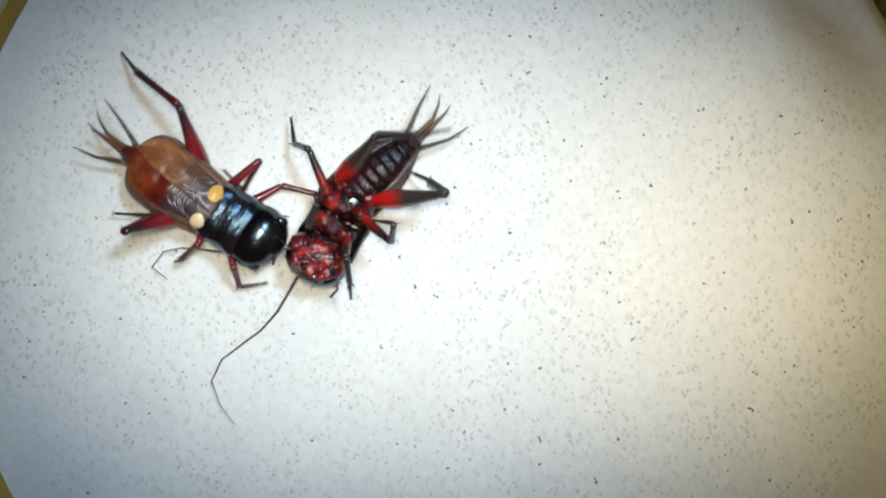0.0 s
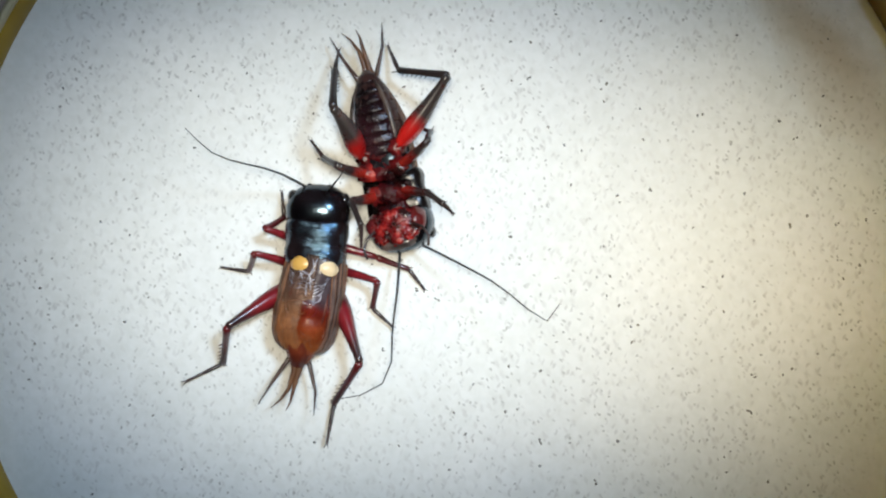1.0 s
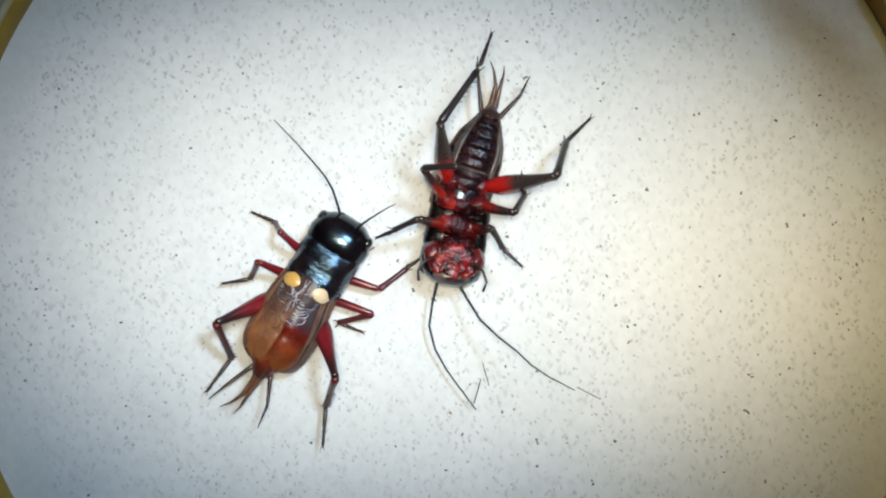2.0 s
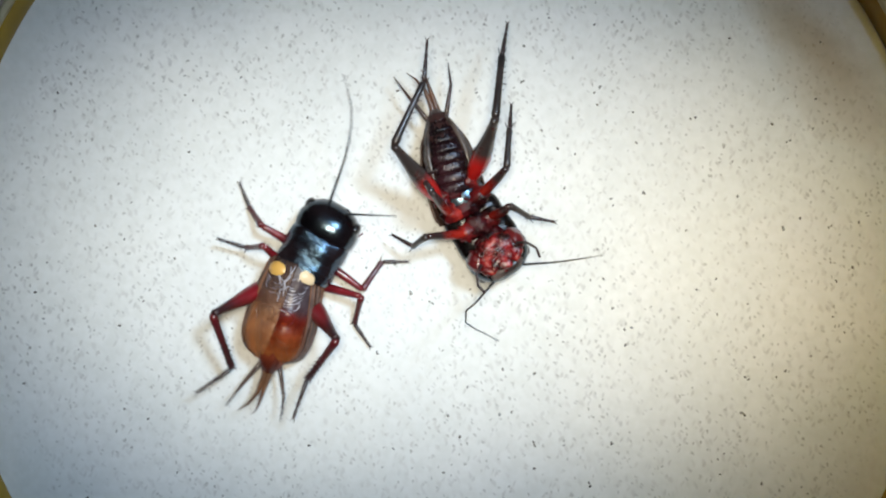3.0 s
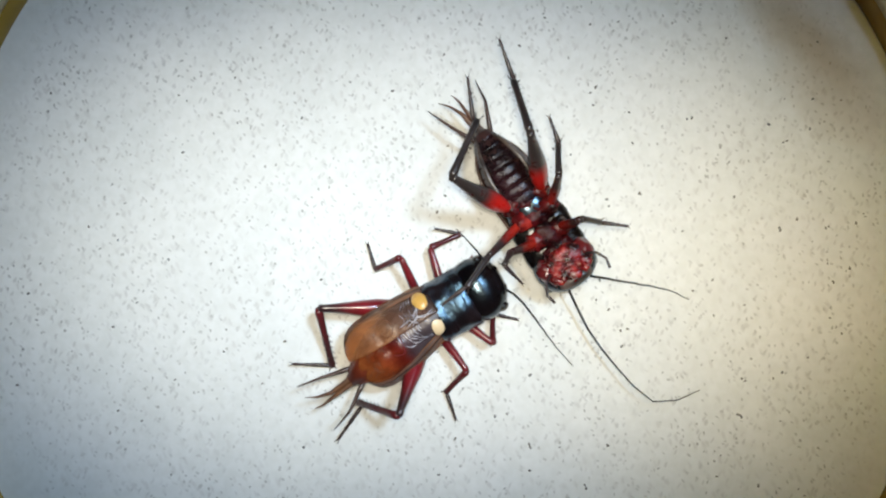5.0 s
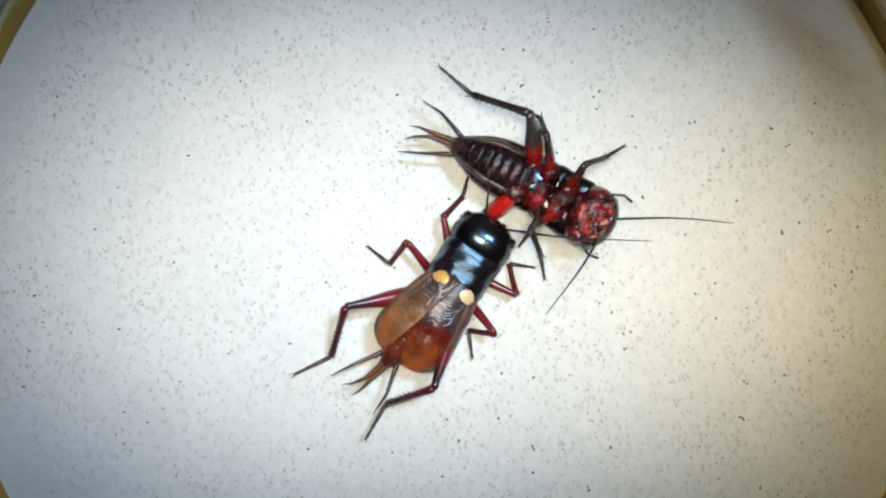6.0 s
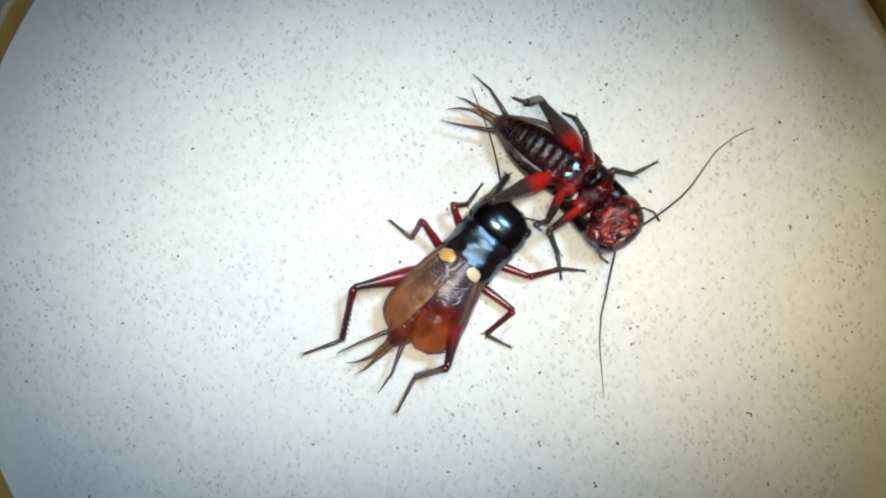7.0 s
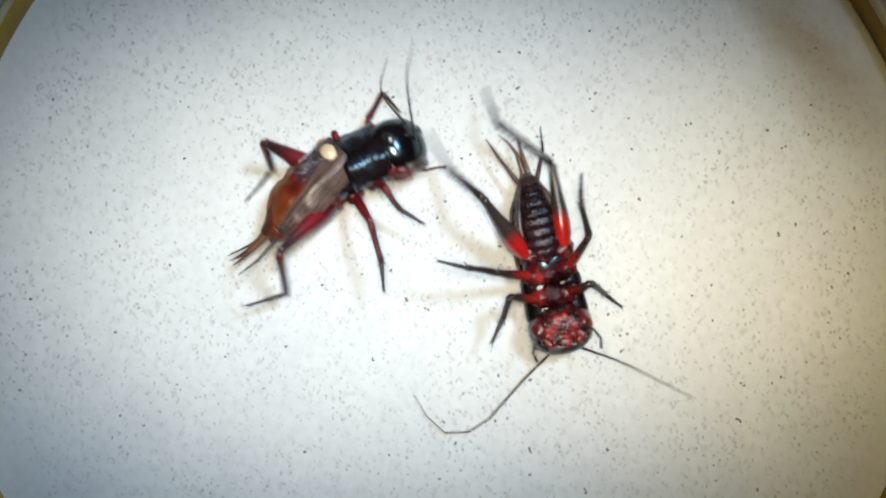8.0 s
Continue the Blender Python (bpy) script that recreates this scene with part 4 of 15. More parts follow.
    walk(winner["wr"], [(0, at(-3.45, -0.07, 0.18, 5, 1, 2)), (0.1, at(-3.43, -0.05, 0.14, 4, 1, -4)), (0.2, at(-3.41, -0.04, 0.11, 3, 1, -1)), (0.3, at(-3.39, -0.03, 0.09, 2, 1, -4)), (0.4, at(-3.37, -0.03, 0.07, 2, 0, -2)), (0.5, at(-3.36, -0.01, 0.06, 2, 0, -15)), (0.6, at(-3.38, -0.02, 0.07, 2, 0, -13)), (0.7, at(-3.39, -0.01, 0.09, 2, 1, -21)), (0.8, at(-3.37, -0.01, 0.06, 2, 0, -22)), (1, at(-3.32, 0, 0, 0, 0, -7)), (1.2, at(-3.36, -0.03, 0.06, 2, 0, 10)), (1.4, at(-3.38, -0.05, 0.1, 3, 1, 12)), (1.5, at(-3.39, -0.07, 0.11, 3, 1, 16)), (1.7, at(-3.42, -0.06, 0.14, 4, 1, 4)), (2.8, at(-3.36, -0.03, 0.06, 2, 0, 13)), (3, at(-3.41, -0.08, 0.14, 4, 1, 17)), (3.2, at(-3.38, -0.04, 0.09, 2, 1, 2)), (3.4, at(-3.38, -0.04, 0.09, 2, 1, 3)), (3.5, at(-3.38, -0.04, 0.09, 2, 1, 3)), (3.7, at(-3.39, -0.03, 0.09, 2, 1, -10)), (3.8, at(-3.38, -0.03, 0.09, 2, 1, -4)), (4, at(-3.43, -0.06, 0.14, 4, 1, 1)), (4.2, at(-3.44, -0.08, 0.18, 5, 1, 8)), (4.3, at(-3.45, -0.04, 0.17, 4, 1, -9)), (4.5, at(-3.41, -0.07, 0.14, 4, 1, 13)), (4.7, at(-3.41, -0.07, 0.14, 4, 1, 13)), (5.8, at(-3.53, -0.14, 0.3, 8, 2, 8)), (6, at(-3.54, -0.12, 0.3, 8, 2, 4)), (6.2, at(-3.54, -0.12, 0.3, 8, 2, 4)), (6.3, at(-3.55, -0.1, 0.3, 8, 2, -1)), (6.5, at(-3.53, -0.13, 0.3, 8, 2, 6)), (7, at(-3.51, -0.16, 0.3, 8, 2, 16)), (7.2, at(-3.53, -0.14, 0.3, 8, 2, 9)), (7.3, at(-3.52, -0.15, 0.3, 8, 2, 12)), (7.5, at(-3.51, -0.16, 0.3, 8, 2, 15)), (7.7, at(-3.45, -0.15, 0.24, 6, 2, 21)), (7.8, at(-3.45, -0.18, 0.27, 7, 2, 26)), (7.9, at(-3.43, -0.14, 0.2, 5, -2, 28)), (8, at(-3.41, -0.07, 0.09, -19, -13, 17))])
    poll, back_ = at(7.5, 0, -0.4), at(-7.5, 0, 0.4)
    walk(winner["head"], [(0, at(0, 0, 0)), (7.8, at(0, 0, 0)), (7.9, poll @ at(0, 0, 0, -10, -6, -8) @ back_), (8, poll @ at(0, 0, 0, -40, -20, -26) @ back_)])
    p = (2.49, 2.16, -2.66)
    walk(winner["l1f"], [(0, at(*p, 15, 5, 60)), (0.1, at(*p, 16, 1, 74)), (0.2, at(*p, 15, 2, 62)), (0.3, at(*p, 16, 0, 74)), (0.333, at(*p, 18, -13, 97)), (0.4, at(*p, 15, -26, 121)), (0.433, at(*p, 16, -20, 117)), (0.467, at(*p, 16, -13, 114)), (0.5, at(*p, 16, -7, 110)), (0.6, at(*p, 16, -7, 111)), (0.7, at(*p, 17, -5, 81)), (0.733, at(*p, 17, -5, 79)), (0.8, at(*p, 16, -5, 76)), (0.9, at(*p, 18, -19, 75)), (1, at(*p, 20, -33, 73)), (1.2, at(*p, 18, -31, 103)), (1.3, at(*p, 20, -36, 96)), (1.4, at(*p, 22, -41, 89)), (1.5, at(*p, 22, -40, 82)), (1.7, at(*p, 19, -27, 82)), (2.067, at(*p, 19, -35, 74)), (2.433, at(*p, 21, -42, 65)), (2.8, at(*p, 25, -49, 54)), (2.833, at(*p, 21, -42, 64)), (2.9, at(*p, 18, -34, 73)), (2.933, at(*p, 17, -27, 81)), (3, at(*p, 18, -19, 88)), (3.1, at(*p, 18, -21, 79)), (3.2, at(*p, 18, -23, 71)), (3.3, at(*p, 17, -18, 68)), (3.4, at(*p, 16, -13, 65)), (3.433, at(*p, 18, -22, 67)), (3.467, at(*p, 20, -30, 70)), (3.5, at(*p, 21, -38, 72)), (3.567, at(*p, 20, -41, 60)), (3.633, at(*p, 19, -43, 49)), (3.7, at(*p, 19, -46, 36)), (3.733, at(*p, 17, -38, 62)), (3.8, at(*p, 19, -31, 86)), (3.9, at(*p, 19, -16, 80)), (4, at(*p, 16, -1, 74)), (4.1, at(*p, 18, -12, 81)), (4.2, at(*p, 18, -23, 88)), (4.233, at(*p, 18, -22, 85)), (4.267, at(*p, 18, -21, 82)), (4.3, at(*p, 18, -21, 79)), (4.367, at(*p, 17, -14, 82)), (4.433, at(*p, 17, -7, 84)), (4.5, at(*p, 17, 0, 86)), (4.7, at(*p, 17, 0, 89)), (4.967, at(*p, 16, 0, 78)), (5.267, at(*p, 14, 0, 67)), (5.533, at(*p, 13, -1, 57)), (5.8, at(*p, 12, -1, 46)), (5.867, at(*p, 12, -4, 45)), (5.9, at(*p, 12, -7, 44)), (5.933, at(*p, 12, -10, 44)), (6, at(*p, 12, -13, 43)), (6.1, at(*p, 16, -19, 55)), (6.2, at(*p, 18, -25, 67)), (6.233, at(*p, 18, -24, 67)), (6.267, at(*p, 18, -24, 68)), (6.3, at(*p, 18, -23, 68)), (6.367, at(*p, 17, -16, 64)), (6.433, at(*p, 16, -9, 59)), (6.5, at(*p, 14, -2, 55)), (6.667, at(*p, 16, -13, 57)), (6.833, at(*p, 17, -23, 58)), (7, at(*p, 19, -34, 59)), (7.1, at(*p, 16, -20, 50)), (7.2, at(*p, 11, -6, 40)), (7.267, at(*p, 19, -20, 58)), (7.3, at(*p, 21, -36, 77)), (7.5, at(*p, 23, -43, 67)), (7.6, at(*p, 22, -42, 84)), (7.7, at(*p, 21, -42, 101)), (7.8, at(*p, 19, -37, 104)), (7.867, at(*p, 21, -44, 88)), (7.9, at(*p, 26, -49, 70)), (7.933, at(*p, 24, -47, 61)), (8, at(*p, 22, -45, 52))])
    p = (6.64, 0, 0)
    walk(winner["l1t"], [(0, at(*p, -2, -4, -41)), (0.1, at(*p, -3, -2, -76)), (0.2, at(*p, -6, -1, -89)), (0.3, at(*p, -5, 0, -96)), (0.333, at(*p, -6, 13, -118)), (0.4, at(*p, -13, 25, -142)), (0.433, at(*p, 0, 24, -82)), (0.467, at(*p, 6, 14, -25)), (0.5, at(*p, 1, 3, 29)), (0.6, at(*p, 0, 28, 30)), (0.7, at(*p, 1, 0, 4)), (0.733, at(*p, -2, 6, -33)), (0.8, at(*p, -8, 9, -70)), (0.9, at(*p, -19, 18, -103)), (1, at(*p, -33, 20, -138)), (1.2, at(*p, -28, 29, -127)), (1.3, at(*p, -46, 39, -129)), (1.4, at(*p, -67, 47, -136)), (1.5, at(*p, -70, 50, -127)), (1.7, at(*p, -44, 56, -92)), (2.067, at(*p, -95, 71, -120)), (2.433, at(*p, -172, 66, -176)), (2.8, at(*p, 152, 48, 171)), (2.833, at(*p, 166, 68, 172)), (2.9, at(*p, -123, 84, -129)), (2.933, at(*p, -32, 70, -51)), (3, at(*p, -17, 50, -49)), (3.1, at(*p, -29, 39, -88)), (3.2, at(*p, -30, 26, -120)), (3.3, at(*p, -25, 31, -88)), (3.4, at(*p, -17, 32, -55)), (3.433, at(*p, -28, 34, -78)), (3.467, at(*p, -39, 32, -100)), (3.5, at(*p, -48, 27, -121)), (3.567, at(*p, -52, 31, -107)), (3.633, at(*p, -56, 35, -92)), (3.7, at(*p, -58, 40, -77)), (3.733, at(*p, -53, 45, -96)), (3.8, at(*p, -51, 50, -117)), (3.9, at(*p, -15, 37, -66)), (4, at(*p, -3, 10, -35)), (4.1, at(*p, -11, 33, -48)), (4.2, at(*p, -29, 52, -71)), (4.233, at(*p, -29, 40, -104)), (4.267, at(*p, -22, 29, -133)), (4.3, at(*p, -10, 22, -160)), (4.367, at(*p, -4, 16, -132)), (4.433, at(*p, -1, 8, -104)), (4.5, at(*p, -2, 0, -78)), (4.7, at(*p, -1, 0, -98)), (4.967, at(*p, -4, 2, -84)), (5.267, at(*p, -6, 4, -69)), (5.533, at(*p, -8, 8, -55)), (5.8, at(*p, -8, 11, -41)), (5.867, at(*p, -11, 17, -46)), (5.9, at(*p, -15, 22, -52)), (5.933, at(*p, -19, 26, -59)), (6, at(*p, -24, 31, -66)), (6.1, at(*p, -28, 25, -74)), (6.2, at(*p, -31, 18, -82)), (6.233, at(*p, -27, 18, -104)), (6.267, at(*p, -24, 20, -126)), (6.3, at(*p, -21, 23, -147)), (6.367, at(*p, -16, 18, -127)), (6.433, at(*p, -13, 12, -108)), (6.5, at(*p, -11, 5, -90)), (6.667, at(*p, -21, 16, -101)), (6.833, at(*p, -34, 26, -115)), (7, at(*p, -50, 32, -132)), (7.1, at(*p, -31, 27, -102)), (7.2, at(*p, -18, 15, -76)), (7.267, at(*p, -29, 17, -92)), (7.3, at(*p, -40, 16, -107)), (7.5, at(*p, -45, -5, -106)), (7.6, at(*p, -32, 5, -131)), (7.7, at(*p, -24, 20, -155)), (7.8, at(*p, -23, 29, -155)), (7.867, at(*p, -46, 29, -141)), (7.9, at(*p, -69, 34, -127)), (7.933, at(*p, -44, 44, -75)), (8, at(*p, -19, 35, -23))])
    walk(winner["l1s"], [(0, at(10.52, -3.36, 0.34, -3, -7, -116)), (0.1, at(7.84, -5, 0.15, -3, -12, -95)), (0.2, at(6.72, -5.14, 0.13, -6, -11, -66)), (0.3, at(6.06, -5.11, -0.03, -5, -12, -73)), (0.333, at(4.27, -4.41, -1.19, -10, -16, -100)), (0.4, at(2.96, -2.87, -2.17, -13, -21, -127)), (0.433, at(7.32, -4.65, -2.1, -16, -11, -78)), (0.467, at(11.18, -2.11, -1.2, -10, -2, -30)), (0.5, at(11.13, 2.5, -0.27, 0, 0, 18)), (0.6, at(10.56, 2.28, -2.43, 0, -1, 11)), (0.7, at(11.77, 0.38, 0.04, 0, 24, -4)), (0.733, at(10.95, -2.76, -0.52, 0, 16, -1)), (0.8, at(8.37, -4.78, -0.82, 0, 9, 0)), (0.9, at(5.55, -4.76, -1.62, -20, 6, -34)), (1, at(3.06, -3.24, -1.78, -35, -8, -66)), (1.2, at(3.91, -3.59, -2.48, -26, -10, -96)), (1.3, at(4.1, -3.12, -3.21, -33, 6, -81)), (1.4, at(4.15, -2.44, -3.78, -35, 23, -66)), (1.5, at(4.67, -2.64, -3.95, -34, 31, -58)), (1.7, at(6.54, -2.9, -4.25, -8, 27, -16)), (2.067, at(5.81, -1.41, -4.88, 9, 49, 20)), (2.433, at(4.58, -0.14, -4.71, 49, 54, 77)), (2.8, at(3.2, 0.52, -3.8, 77, 37, 123)), (2.833, at(4.69, 0.27, -4.76, 52, 55, 80)), (2.9, at(6.3, -0.41, -5.12, 10, 52, 22)), (2.933, at(7.76, -1.4, -4.82, -10, 32, -16)), (3, at(8.82, -2.52, -3.92, -12, 7, -41)), (3.1, at(6.76, -3.97, -3.27, -15, 10, -41)), (3.2, at(4.35, -4, -2.28, -18, 12, -40)), (3.3, at(6.78, -4.41, -2.65, -23, -1, -73)), (3.4, at(9.13, -3.56, -2.76, -19, -15, -106)), (3.433, at(7.55, -4.16, -2.89, 20, -22, -158)), (3.467, at(5.88, -4.28, -2.75, 50, 2, 158)), (3.5, at(4.27, -3.92, -2.35, 57, 39, 122)), (3.567, at(5.37, -4.24, -2.62, 84, 65, 117)), (3.633, at(6.49, -4.22, -2.94, -167, 80, -163)), (3.7, at(7.55, -3.86, -3.29, -101, 58, -126)), (3.733, at(6.24, -3.64, -3.61, -53, 29, -87)), (3.8, at(5.14, -2.92, -3.96, -31, -9, -80)), (3.9, at(8.3, -3.77, -3.08, -18, -2, -53)), (4, at(10.77, -2.94, -0.9, -2, -2, -25)), (4.1, at(9.52, -3.24, -2.77, 0, 17, 0)), (4.2, at(7.67, -2.98, -4.07, 11, 32, 29)), (4.233, at(5.67, -3.84, -3.28, -7, 27, -6)), (4.267, at(3.58, -3.32, -2.47, -18, 14, -36)), (4.3, at(2.14, -1.6, -1.91, -21, -2, -63)), (4.367, at(3.36, -3.69, -1.44, -17, 7, -31)), (4.433, at(5.38, -4.93, -0.76, -9, 14, 3)), (4.5, at(7.72, -5.03, -0.01, 1, 14, 38)), (4.7, at(5.95, -5.1, 0.04, 0, 6, 22)), (4.967, at(7.22, -5.11, -0.15, 1, 7, 58)), (5.267, at(8.45, -4.8, -0.39, 2, 7, 93)), (5.533, at(9.55, -4.19, -0.68, 3, 7, 129)), (5.8, at(10.44, -3.32, -1, 4, 6, 164)), (5.867, at(10.04, -3.57, -1.47, 0, 1, -154)), (5.9, at(9.57, -3.78, -1.9, -6, 1, -112)), (5.933, at(9.04, -3.93, -2.29, -11, 4, -70)), (6, at(8.47, -4.03, -2.63, -12, 10, -28)), (6.1, at(7.91, -4.5, -2.14, -4, 20, -7)), (6.2, at(7.31, -4.85, -1.59, 9, 27, 17)), (6.233, at(5.48, -4.74, -1.63, -10, 23, -16)), (6.267, at(3.83, -3.93, -1.77, -22, 11, -45)), (6.3, at(2.64, -2.55, -1.99, -28, -5, -71)), (6.367, at(3.66, -3.89, -1.59, -21, 6, -41)), (6.433, at(5.04, -4.78, -1.04, -9, 12, -9)), (6.5, at(6.62, -5.13, -0.42, 4, 11, 23)), (6.667, at(5.67, -4.84, -1.45, -9, 18, -6)), (6.833, at(4.66, -4.19, -2.24, -24, 18, -38)), (7, at(3.7, -3.24, -2.7, -37, 11, -67)), (7.1, at(5.68, -4.5, -2.31, -27, 4, -64)), (7.2, at(7.81, -4.84, -1.31, -17, -4, -63)), (7.267, at(6.49, -4.93, -1.47, -26, 10, -67)), (7.3, at(5.17, -4.73, -1.39, -37, 22, -73)), (7.5, at(5.24, -4.93, 0.44, -48, 15, -88)), (7.6, at(3.28, -3.87, -0.48, -42, 14, -86)), (7.7, at(2.28, -2.08, -1.76, -37, 13, -85)), (7.8, at(2.57, -1.92, -2.5, -29, 14, -68)), (7.867, at(3.17, -2.85, -2.5, -41, 10, -78)), (7.9, at(4.06, -3.4, -2.88, -52, 4, -86)), (7.933, at(7.58, -3.58, -3.58, -49, 7, -111)), (8, at(10.54, -1.64, -2.92, -48, 11, -137))])
    p = (-1, 2.66, -2.99)
    walk(winner["l2f"], [(0, at(*p, 16, -9, 71)), (0.033, at(*p, 16, -5, 71)), (0.067, at(*p, 16, -2, 72)), (0.1, at(*p, 16, 2, 72)), (0.133, at(*p, 16, -4, 70)), (0.167, at(*p, 16, -10, 68)), (0.2, at(*p, 17, -17, 66)), (0.3, at(*p, 16, 0, 74)), (0.333, at(*p, 21, -18, 81)), (0.367, at(*p, 24, -35, 87)), (0.4, at(*p, 26, -53, 93)), (0.433, at(*p, 30, -58, 86)), (0.467, at(*p, 36, -63, 78)), (0.5, at(*p, 46, -68, 67)), (0.533, at(*p, 31, -56, 78)), (0.6, at(*p, 23, -44, 82)), (0.633, at(*p, 24, -47, 78)), (0.7, at(*p, 26, -50, 75)), (0.733, at(*p, 21, -27, 76)), (0.8, at(*p, 16, -5, 74)), (0.9, at(*p, 18, -18, 75)), (1, at(*p, 20, -31, 76)), (1.2, at(*p, 20, -33, 86)), (1.4, at(*p, 22, -39, 79)), (1.5, at(*p, 25, -47, 74)), (1.6, at(*p, 24, -45, 82)), (1.7, at(*p, 23, -44, 90)), (2.267, at(*p, 20, -39, 95)), (2.8, at(*p, 19, -34, 99)), (2.9, at(*p, 22, -46, 86)), (3, at(*p, 32, -57, 67)), (3.1, at(*p, 24, -44, 75)), (3.2, at(*p, 20, -31, 80)), (3.4, at(*p, 19, -33, 98)), (3.433, at(*p, 20, -20, 91)), (3.467, at(*p, 19, -8, 84)), (3.5, at(*p, 16, 4, 77)), (3.533, at(*p, 15, -7, 71)), (3.6, at(*p, 15, -17, 65)), (3.667, at(*p, 16, -28, 58)), (3.7, at(*p, 19, -38, 50)), (3.733, at(*p, 21, -41, 56)), (3.8, at(*p, 23, -44, 63)), (3.867, at(*p, 18, -31, 74)), (3.933, at(*p, 16, -17, 83)), (4, at(*p, 17, -2, 91)), (4.1, at(*p, 17, -15, 89)), (4.2, at(*p, 19, -27, 86)), (4.267, at(*p, 18, -14, 74)), (4.3, at(*p, 15, -2, 62)), (4.4, at(*p, 15, -2, 92)), (4.5, at(*p, 14, -2, 121)), (4.7, at(*p, 17, -18, 104)), (5.8, at(*p, 18, -22, 71)), (6, at(*p, 18, -21, 70)), (6.2, at(*p, 17, -14, 71)), (6.3, at(*p, 15, -21, 48)), (6.4, at(*p, 16, -23, 58)), (6.5, at(*p, 18, -25, 67)), (7, at(*p, 19, -30, 74)), (7.2, at(*p, 17, -25, 60)), (7.333, at(*p, 21, -33, 79)), (7.5, at(*p, 21, -42, 101)), (7.7, at(*p, 20, -47, 113)), (7.8, at(*p, 25, -49, 89)), (7.9, at(*p, 23, -59, 115)), (7.933, at(*p, 34, -69, 105)), (7.967, at(*p, 57, -76, 82)), (8, at(*p, 105, -79, 34))])
    p = (7.3, 0, 0)
    walk(winner["l2t"], [(0, at(*p, -5, 9, -159)), (0.033, at(*p, 1, 10, 152)), (0.067, at(*p, 4, 15, 104)), (0.1, at(*p, 3, 20, 54)), (0.133, at(*p, 9, 33, 58)), (0.167, at(*p, 18, 44, 65)), (0.2, at(*p, 32, 55, 76)), (0.3, at(*p, 4, 26, 59)), (0.333, at(*p, 27, 51, 75)), (0.367, at(*p, 80, 63, 121)), (0.4, at(*p, 131, 50, 167)), (0.433, at(*p, 152, 75, 174)), (0.467, at(*p, -65, 76, -55)), (0.5, at(*p, -43, 51, -47)), (0.533, at(*p, -53, 67, -62)), (0.6, at(*p, -96, 78, -109)), (0.633, at(*p, 44, 86, 44)), (0.7, at(*p, 59, 72, 71)), (0.733, at(*p, 25, 54, 51)), (0.8, at(*p, 8, 33, 50)), (0.9, at(*p, 32, 59, 75)), (1, at(*p, 100, 66, 143)), (1.2, at(*p, 100, 70, 134)), (1.4, at(*p, 144, 69, 161)), (1.5, at(*p, 137, 60, 159)), (1.6, at(*p, 115, 55, 161)), (1.7, at(*p, 95, 50, 166)), (2.267, at(*p, 79, 65, 125)), (2.8, at(*p, 36, 68, 58)), (2.9, at(*p, 121, 77, 134)), (3, at(*p, 172, 59, 176)), (3.1, at(*p, 138, 64, 164)), (3.2, at(*p, 99, 64, 148)), (3.4, at(*p, 92, 63, 158)), (3.433, at(*p, 30, 67, 82)), (3.467, at(*p, 3, 47, 38)), (3.5, at(*p, 0, 22, 17)), (3.533, at(*p, 2, 39, 14)), (3.6, at(*p, 3, 56, 10)), (3.667, at(*p, 1, 73, 3)), (3.7, at(*p, -95, 87, -97)), (3.733, at(*p, -97, 70, -118)), (3.8, at(*p, -88, 52, -129)), (3.867, at(*p, -60, 31, -142)), (3.933, at(*p, -31, 17, -163)), (4, at(*p, 0, 15, 172)), (4.1, at(*p, 20, 30, 157)), (4.2, at(*p, 38, 48, 146)), (4.267, at(*p, 20, 41, 112)), (4.3, at(*p, 10, 28, 87)), (4.4, at(*p, 1, 28, 83)), (4.5, at(*p, -7, 28, 80)), (4.7, at(*p, 22, 53, 97)), (5.8, at(*p, 41, 48, 130)), (6, at(*p, 41, 48, 128)), (6.2, at(*p, 25, 41, 119)), (6.3, at(*p, 51, 48, 122)), (6.4, at(*p, 41, 42, 138)), (6.5, at(*p, 29, 38, 155)), (7, at(*p, 54, 49, 157)), (7.2, at(*p, 46, 44, 145)), (7.333, at(*p, 57, 47, 145)), (7.5, at(*p, 68, 50, 147)), (7.7, at(*p, 114, 64, 151)), (7.8, at(*p, 151, 50, 176)), (7.9, at(*p, 136, 48, 171)), (7.933, at(*p, -176, 52, -163)), (7.967, at(*p, -134, 42, -142)), (8, at(*p, -102, 26, -135))])
